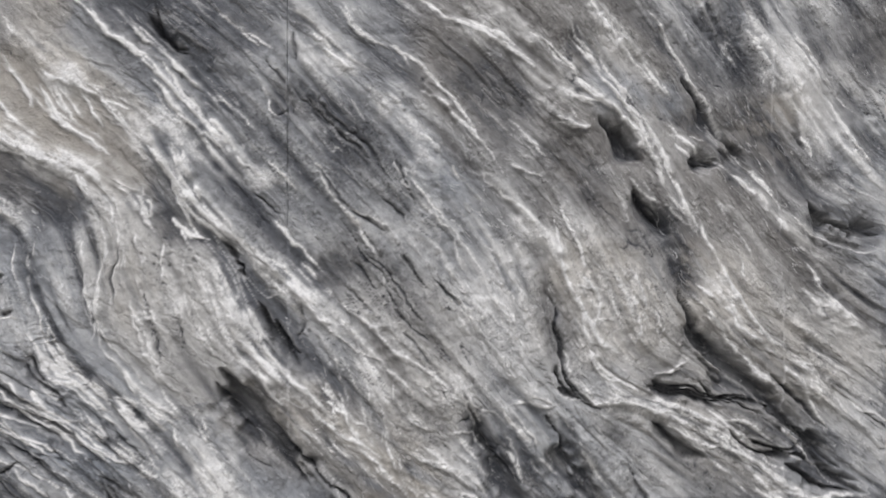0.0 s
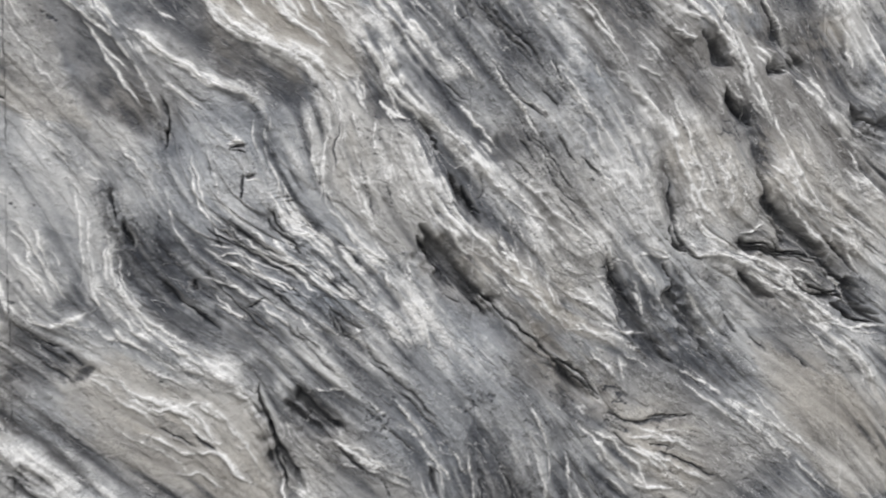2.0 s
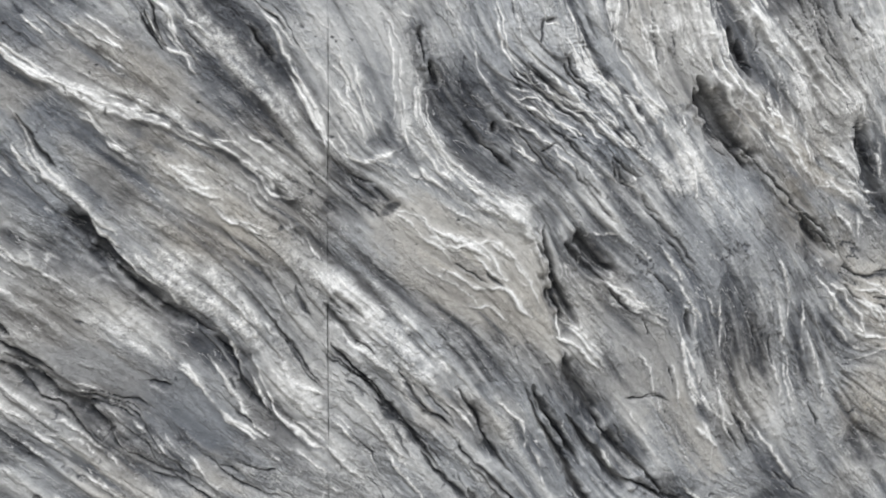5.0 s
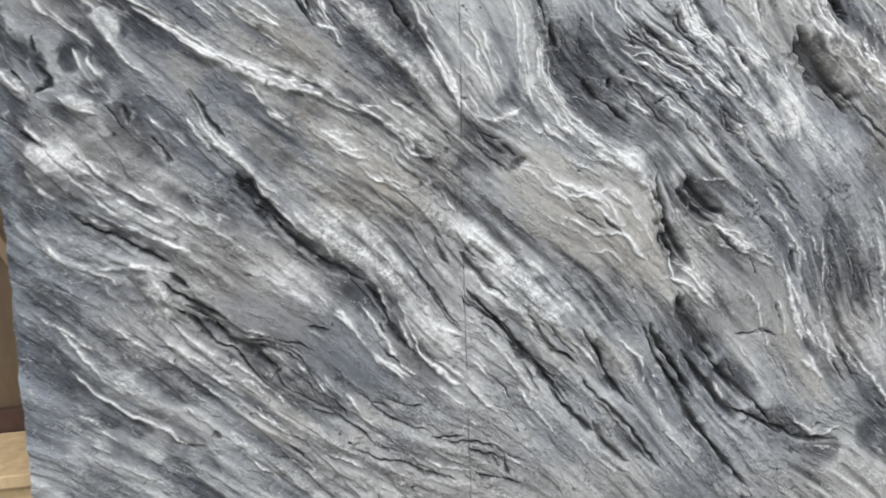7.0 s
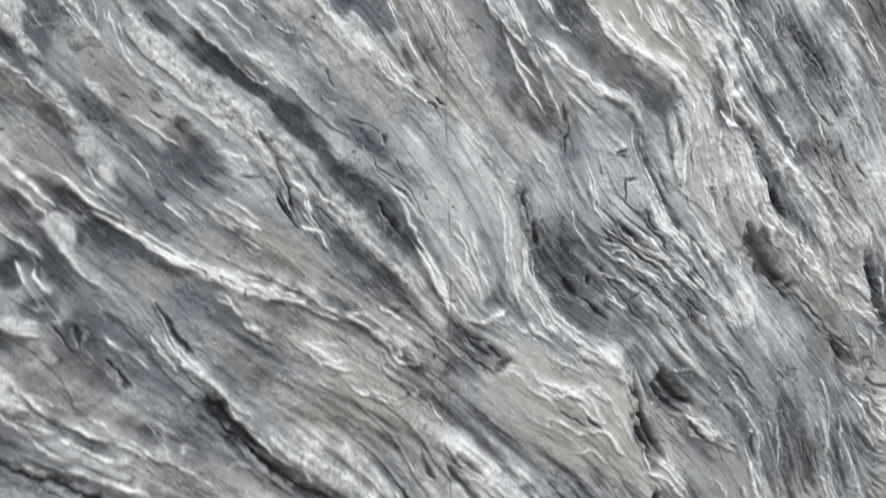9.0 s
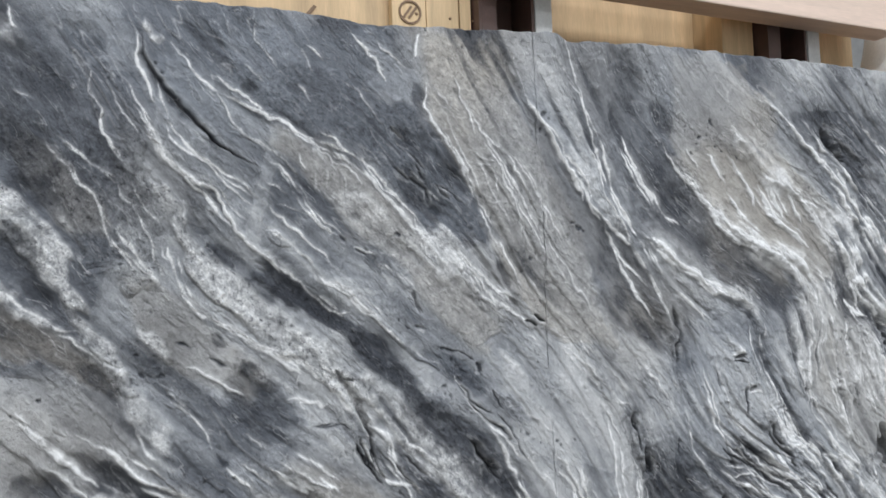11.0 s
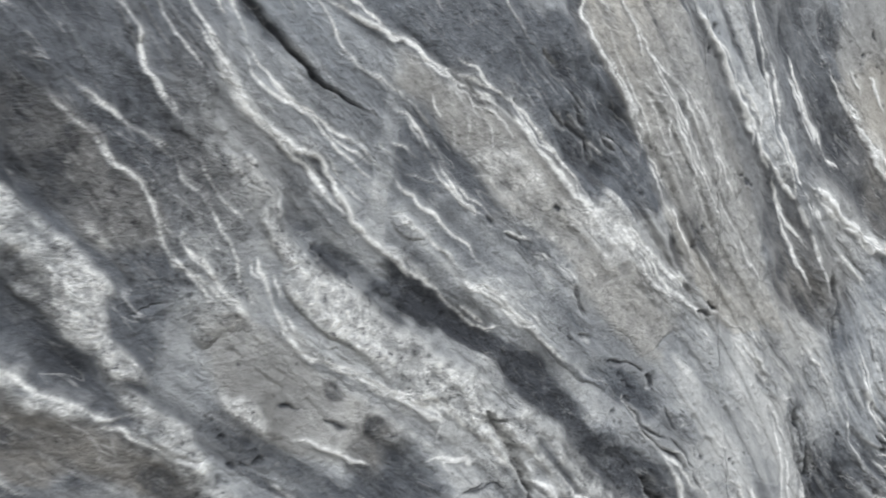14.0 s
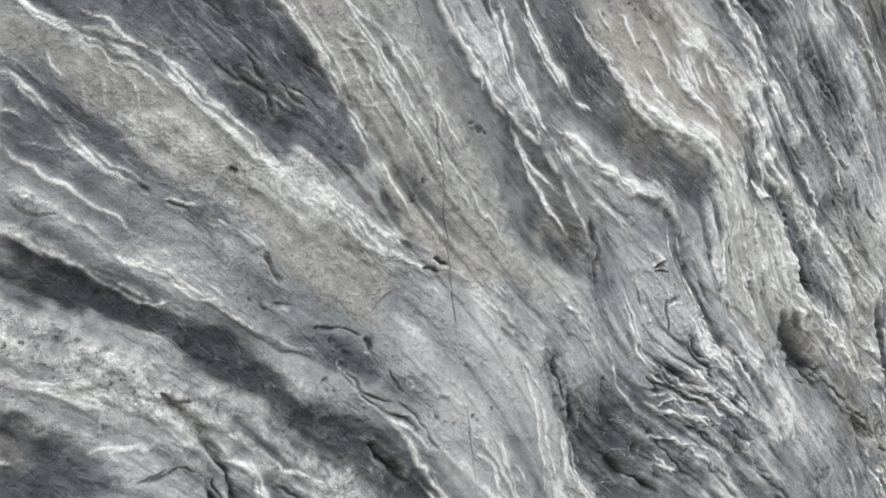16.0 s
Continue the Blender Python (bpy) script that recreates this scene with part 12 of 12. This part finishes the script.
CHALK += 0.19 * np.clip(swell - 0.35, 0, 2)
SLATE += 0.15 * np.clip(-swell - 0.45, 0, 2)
# LIGHT and DARK put the shading of swells and hollows into the tone
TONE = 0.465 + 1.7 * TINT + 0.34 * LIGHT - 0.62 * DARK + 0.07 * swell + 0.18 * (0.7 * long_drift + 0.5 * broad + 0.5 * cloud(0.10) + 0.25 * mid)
H += rough * (0.0070 * many * bed + 0.0032 * some * slip + 0.0018 * few * shard + 0.0022 * broad + 0.0004 * mid + 0.0011 * lump + 0.0005 * cloud(0.008))
H += (0.7 * RUBBLE + 0.35 * np.clip(CHALK + LIT_CHALK, 0, 1)) * 0.0011 * crumb - 0.003 * pit
np.clip(H, -0.045, 0.06, out=H)
worn = np.clip(0.65 + 0.35 * fine + 0.35 * lump, 0, 1.3)
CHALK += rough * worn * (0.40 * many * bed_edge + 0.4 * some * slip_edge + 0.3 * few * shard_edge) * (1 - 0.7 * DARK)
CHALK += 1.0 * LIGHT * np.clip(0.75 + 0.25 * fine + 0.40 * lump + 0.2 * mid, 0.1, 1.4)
# FOOT adds the painted shade below the ridges
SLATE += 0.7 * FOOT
# the hollows' shade, painted as slate
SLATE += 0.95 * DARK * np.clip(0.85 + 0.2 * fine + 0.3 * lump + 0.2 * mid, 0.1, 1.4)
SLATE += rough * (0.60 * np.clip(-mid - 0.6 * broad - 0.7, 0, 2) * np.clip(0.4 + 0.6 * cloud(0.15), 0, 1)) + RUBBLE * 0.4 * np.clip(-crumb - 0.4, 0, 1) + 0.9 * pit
# the creases at the leaves' feet are darkened in colour too
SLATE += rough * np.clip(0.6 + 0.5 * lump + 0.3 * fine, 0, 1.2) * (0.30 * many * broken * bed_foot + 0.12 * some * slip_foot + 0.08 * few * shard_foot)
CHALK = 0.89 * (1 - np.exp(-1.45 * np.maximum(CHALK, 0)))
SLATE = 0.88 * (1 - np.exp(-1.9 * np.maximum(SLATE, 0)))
CHALK = np.maximum(CHALK, 1.25 * LIT_CHALK * (1 - 0.7 * np.clip(WASH_AND_SHADE, 0, 1)))
SLATE = np.maximum(SLATE * (1 - 0.6 * np.clip(LIT_CHALK, 0, 1)), 1.25 * WASH_AND_SHADE)
# hair cracks and thin dry-brush lines between the folds
thread = drawn(white(3), 16, 3.2)
here = np.clip(1.6 * cloud(0.045) - 1.1 + 0.5 * cloud(0.2), 0, 1) * (1 - 0.8 * np.clip(CALM, 0, 1))
there = np.clip(1.6 * cloud(0.05) - 0.9 + 0.5 * cloud(0.2), 0, 1) * (1 - 0.8 * np.clip(CALM, 0, 1))
crack = here * np.exp(-((thread + 0.2) / 0.10) ** 2)
stroke = there * np.exp(-((thread - 0.7) / 0.11) ** 2)
H -= 0.0022 * crack
H += 0.0008 * stroke
SLATE = np.maximum(SLATE, 0.95 * crack)
CHALK = np.maximum(CHALK * (1 - 0.8 * crack), 0.55 * stroke)
WARM += 0.25 * np.clip(cloud(0.2) + 0.1, 0, 1.1)
WARM = 0.92 * (1 - np.exp(-1.4 * np.maximum(WARM, 0)))
COOL += 0.30 * np.clip(cloud(0.24) - 0.2, 0, 1)

# ---- the panels ----
SEAMS = (0.03, 1.026, 2.018, 3.01, WIDE)


def quads(nx, nz):
    j, i = np.mgrid[0:nz - 1, 0:nx - 1]
    a = (j * nx + i).ravel()
    return np.stack([a, a + 1, a + nx + 1, a + nx], 1)


def sheet(name, x, y, z, layers, parent):
    """A grid as one mesh, with its painted layers as attributes."""
    nz, nx = x.shape
    me = bpy.data.meshes.new(name)
    f = quads(nx, nz)
    me.vertices.add(nx * nz)
    me.vertices.foreach_set("co", np.stack([x, y, z], -1).astype(np.float32).ravel())
    me.loops.add(f.size)
    me.loops.foreach_set("vertex_index", f.astype(np.int32).ravel())
    me.polygons.add(len(f))
    me.polygons.foreach_set("loop_start", np.arange(0, f.size, 4, dtype=np.int32))
    me.polygons.foreach_set("use_smooth", np.ones(len(f), bool))
    me.update(calc_edges=True)
    for key, a in layers.items():
        at = me.attributes.new(key, "FLOAT", "POINT")
        at.data.foreach_set("value", (a if key in ("across", "along") else np.clip(a, 0, 1)).astype(np.float32).ravel())
    me.materials.append(ROCK)
    ob = new(name, me)
    ob.parent = parent
    return ob


def part(name, bm, material, parent=None, label=""):
    me = bpy.data.meshes.new(name)
    bm.to_mesh(me)
    bm.free()
    me.materials.append(material)
    ob = new(name, me)
    if parent:
        ob.parent = parent
    if label:
        ob["label"] = label
    return ob


def box(x0, x1, y0, y1, z0, z1, bevel=0.0):
    bm = bmesh.new()
    bmesh.ops.create_cube(bm, size=1, matrix=Matrix.LocRotScale(((x0 + x1) / 2, (y0 + y1) / 2, (z0 + z1) / 2), None, (x1 - x0, y1 - y0, z1 - z0)))
    if bevel:
        bmesh.ops.bevel(bm, geom=bm.edges[:], offset=bevel, segments=2, affect="EDGES", profile=0.5)
    return bm


shut = np.zeros(NZ)
OPEN = (shut, 0.0013 * np.clip(0.8 + 0.4 * np.sin(zs * 31) + 0.4 * np.sin(zs * 13 + 1), 0.2, 1), 0.0009 * np.clip((zs - 1.86) * 12 + 0.3 * np.sin(zs * 40), 0, 1), shut, shut)
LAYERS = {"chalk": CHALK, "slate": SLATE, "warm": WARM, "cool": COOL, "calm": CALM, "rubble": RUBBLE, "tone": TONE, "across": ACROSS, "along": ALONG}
# the grid is closer over the upper left, which is seen from nearest
ROWS = np.array([j for j in range(NZ) if zs[j] > 1.45 or j % 3 or j == 0])
for k in range(4):
    i0, i1 = int(round(SEAMS[k] / CELL)), min(NX - 1, int(round(SEAMS[k + 1] / CELL)))
    cols = np.array([i for i in range(i0, i1 + 1) if xs[i] < 1.75 or i % 3 or i in (i0, i1)])
    x = np.repeat(xs[cols][None, :], len(ROWS), 0)
    x[:, 0] += OPEN[k][ROWS]
    x[:, -1] -= OPEN[k + 1][ROWS]
    z = np.repeat(zs[ROWS][:, None], len(cols), 1)
    y = -H[ROWS][:, cols]
    # the cut edges are not quite straight: the upper edge steps, the outer one leans and is chipped
    top = np.interp(x, (0.03, 0.40, 0.58, 0.72, 0.82, 1.08, 1.10, 1.30, WIDE), (2.437, 2.437, 2.441, 2.435, 2.447, 2.458, 2.444, 2.455, 2.455))
    top = top + 0.0009 * np.sin(x * 61) + 0.0008 * np.sin(x * 143 + 1)
    z = np.where(z > 2.3, 2.3 + (z - 2.3) * (top - 2.3) / (HIGH - 2.3), z)
    if k == 0:
        lean = 0.026 * (z - 1.3) + 0.0012 * np.sin(z * 47) + 0.001 * np.sin(z * 113 + 2)
        x = x + np.clip(lean, -0.03, 0.03) * np.clip(1 - (x - SEAMS[0]) / 0.06, 0, 1)

    def pad(a):
        return np.pad(a, 2, mode="edge")
    # turned edges: the border is drawn back to the board
    yy = pad(y)
    yy[[0, -1], :] = 0.062
    yy[:, [0, -1]] = 0.062
    zz = pad(z)
    zz[0, :] = 0.03
    panel = new("rock_panel")
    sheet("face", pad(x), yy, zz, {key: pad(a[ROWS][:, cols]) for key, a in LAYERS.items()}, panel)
    part("backing", box(SEAMS[k] + 0.004, SEAMS[k + 1] - 0.004, 0.063, 0.088, 0.03, HIGH - 0.02), BACKING, panel, "plain grey backing board")
    tagged(panel, "sculpted grey rock panel with chalky folded ridges, standing upright", "wall panel", "rock panels in a row")

# ---- hall ----
def setting(name, bm, material, label, category):
    return tagged(part(name, bm, material), label, category, kind="structure")


setting("floor", box(-5, 9, -10, 5, -0.2, 0.0), CONCRETE, "grey concrete hall floor", "floor")
setting("wall_north", box(-5, 9, 5, 5.2, 0, 8.4), HALLWALL, "pale plain hall wall", "wall")
setting("wall_south", box(-5, 9, -10.2, -10, 0, 8.4), HALLWALL, "pale plain hall wall", "wall")
setting("wall_west", box(-5.2, -5, -10, 5, 0, 8.4), HALLWALL, "pale plain hall wall", "wall")
setting("wall_east", box(9, 9.2, -10, 5, 0, 8.4), HALLWALL, "pale plain hall wall", "wall")
setting("ceiling", box(-5, 9, -10, 5, 8.4, 8.5), ROOF, "grey sheet metal hall roof", "ceiling")


# ---- behind the panels ----
def thing(name, label, category, group="", at=(0, 0, 0)):
    ob = new(name)
    ob.location = at
    return tagged(ob, label, category, group)


def ring(x, y, z, r, w, depth=0.002, tilt=None):
    """A flat ring on a board that faces the camera's side."""
    bm = bmesh.new()
    n = 28
    rows = []
    for k in range(n):
        a = 2 * math.pi * k / n
        c, s = math.cos(a), math.sin(a)
        rows.append([bm.verts.new((x + q * c, yy, z + q * s)) for q, yy in ((r, y), (r, y - depth), (r - w, y - depth), (r - w, y))])
    for k in range(n):
        a, b = rows[k], rows[(k + 1) % n]
        for i in range(4):
            bm.faces.new((a[i], b[i], b[(i + 1) % 4], a[(i + 1) % 4]))
    return bm


def turned(bm, x, z, degrees, y=0.0):
    bmesh.ops.rotate(bm, verts=bm.verts, cent=(x, y, z), matrix=Matrix.Rotation(radians(degrees), 3, "Y"))
    return bm


# a tall plywood crate with planks up its end
crate = thing("shipping_crate", "tall pale plywood crate with nailed planks and ink marks", "crate")
part("front_panel", box(0.16, 1.153, 0.530, 0.548, 0.0, 3.15), PLY, crate)
part("side_panel", box(0.16, 0.178, 0.549, 1.3, 0.0, 3.15), PLY, crate)
part("side_panel", box(1.135, 1.153, 0.549, 1.3, 0.0, 3.15), PLY, crate)
part("lid", box(0.14, 1.153, 0.50, 1.32, 3.151, 3.17), PLY, crate)
for x0, x1, y in ((0.935, 1.025, 0.503), (1.028, 1.117, 0.507), (1.120, 1.151, 0.505)):
    plank = part("plank", box(x0, x1, y, 0.529, 0.0, 3.15, 0.002), PINE, crate, "nailed pine plank")
    for z in (2.56, 2.66, 2.86):
        bm = bmesh.new()
        bmesh.ops.create_cone(bm, cap_ends=True, segments=10, radius1=0.004, radius2=0.003, depth=0.003, matrix=pose((x0 + x1) / 2 + 0.02, y - 0.0012, z, 90))
        part("nail", bm, INK, plank)
    if x0 < 1.0:
        part("stamp", ring(0.982, y - 0.001, 2.662, 0.030, 0.005), INK, plank, "round black ink stamp")
        for dx in (-0.007, 0.007):
            part("stamp_bar", turned(box(0.982 + dx - 0.003, 0.982 + dx + 0.003, y - 0.003, y - 0.001, 2.644, 2.680), 0.982 + dx, 2.662, 35, y), INK, plank)
for x, z, w, tilt in ((0.665, 2.615, 0.075, 8), (0.62, 2.60, 0.03, 60), (0.735, 2.64, 0.05, -50), (0.36, 2.592, 0.09, 0)):
    part("ink_bar", turned(box(x - w / 2, x + w / 2, 0.5275, 0.5295, z - 0.004, z + 0.004), x, z, tilt, 0.528), INK, crate)


def rack_upright(x):
    """An oxide-brown channel with a zinc strip along its side."""
    r = thing("rack_upright", "dark oxide-brown steel rack upright with a dull zinc strip", "rack post", "rack uprights", (x, 0, 0))
    part("web", box(0.0, 0.16, 0.575, 0.583, 0, 3.6), RUST, r)
    part("flange", box(0.0, 0.008, 0.47, 0.574, 0, 3.6), RUST, r)
    part("flange", box(0.152, 0.16, 0.47, 0.574, 0, 3.6), RUST, r)
    part("lip", box(0.0085, 0.05, 0.47, 0.478, 0, 3.6), RUST, r)
    part("strip", box(0.162, 0.212, 0.465, 0.475, 0, 3.6, 0.002), ZINC, r, "dull zinc steel strip")
    return r


rack_upright(1.156)
rack_upright(2.135)

beam = thing("rack_beam", "pinkish planed timber beam between the rack uprights", "beam")
part("timber", box(1.160, 2.60, 0.375, 0.464, 2.745, 2.90, 0.004), BEAMWOOD, beam)

crate = thing("shipping_crate", "plain pale plywood crate with one corner post", "crate")
part("front_panel", box(1.375, 2.00, 0.640, 0.655, 0.0, 3.1), PLY, crate)
part("corner_post", box(2.002, 2.128, 0.52, 0.655, 0.0, 3.1, 0.003), PINE, crate)
part("lid", box(1.375, 2.128, 0.656, 1.3, 3.08, 3.1), PLY, crate)

crate = thing("shipping_crate", "plain pale plywood crate under a rack beam", "crate")
part("front_panel", box(2.352, 2.60, 0.55, 0.568, 0.0, 3.1), PLY, crate)
part("side_panel", box(2.585, 2.60, 0.569, 1.3, 0.0, 3.1), PLY, crate)

crate = thing("shipping_crate", "low pine crate with a white sack on it", "crate")
part("body", box(2.62, 3.5, 0.20, 1.1, 0.0, 2.515, 0.004), PINE, crate)
part("lid", box(2.61, 3.51, 0.19, 1.11, 2.516, 2.535, 0.003), PLY, crate)


def sack(x, y, z, sx, sy, sz):
    bm = bmesh.new()
    bmesh.ops.create_uvsphere(bm, u_segments=48, v_segments=32, radius=1)
    for v in bm.verts:
        p = v.co.copy()
        q = Vector([math.copysign(abs(c) ** 0.55, c) for c in p])
        q += 0.05 * Vector((noise.noise(3 * p), noise.noise(3 * p + Vector((9, 0, 0))), noise.noise(3 * p + Vector((0, 9, 0)))))
        v.co = Vector((x + q.x * sx * (1 - 0.22 * q.z) + 0.03 * q.z, y + q.y * sy, z + max(q.z, -0.92) * sz))
    for f in bm.faces:
        f.smooth = True
    return bm


tagged(part("sack", sack(2.89, 0.40, 2.74, 0.26, 0.2, 0.222), SACK), "full white woven plastic sack on a crate", "sack")

# beside the panels
crate = thing("brown_board", "dull brown board standing on edge behind the panels", "board")
part("sheet", box(-1.6, 0.10, 0.44, 0.47, 0.0, 2.9, 0.003), BROWNWOOD, crate)
# added dark strip: stands in for the shade in the gap above the crate
part("gap_shade", box(-1.6, 0.10, 0.408, 0.439, 0.0, 0.70, 0.002), RUST, crate, "dark strip added for the shaded gap above the low crate")
lath = thing("wooden_batten", "thin wooden batten leaning on a brown board", "batten")
part("stick", turned(box(-0.105, -0.075, 0.405, 0.439, 0.60, 1.62, 0.003), -0.09, 1.11, -27, 0.42), BATTEN, lath)
low = thing("pallet_crate", "low pale pine crate with a dark gap above", "crate")
part("body", box(-1.3, 0.06, 0.14, 0.40, 0.0, 0.605, 0.004), PINE, low)
part("lid", box(-1.32, 0.08, 0.12, 0.404, 0.606, 0.64, 0.004), PINE, low)
for k in range(4):
    bearer = thing("timber_bearer", "flat timber bearer under a rock panel", "bearer", "bearers under the panels")
    part("timber", box(SEAMS[k] + 0.02, SEAMS[k + 1] - 0.02, -0.02, 0.1, 0.0, 0.03, 0.002), PINE, bearer)
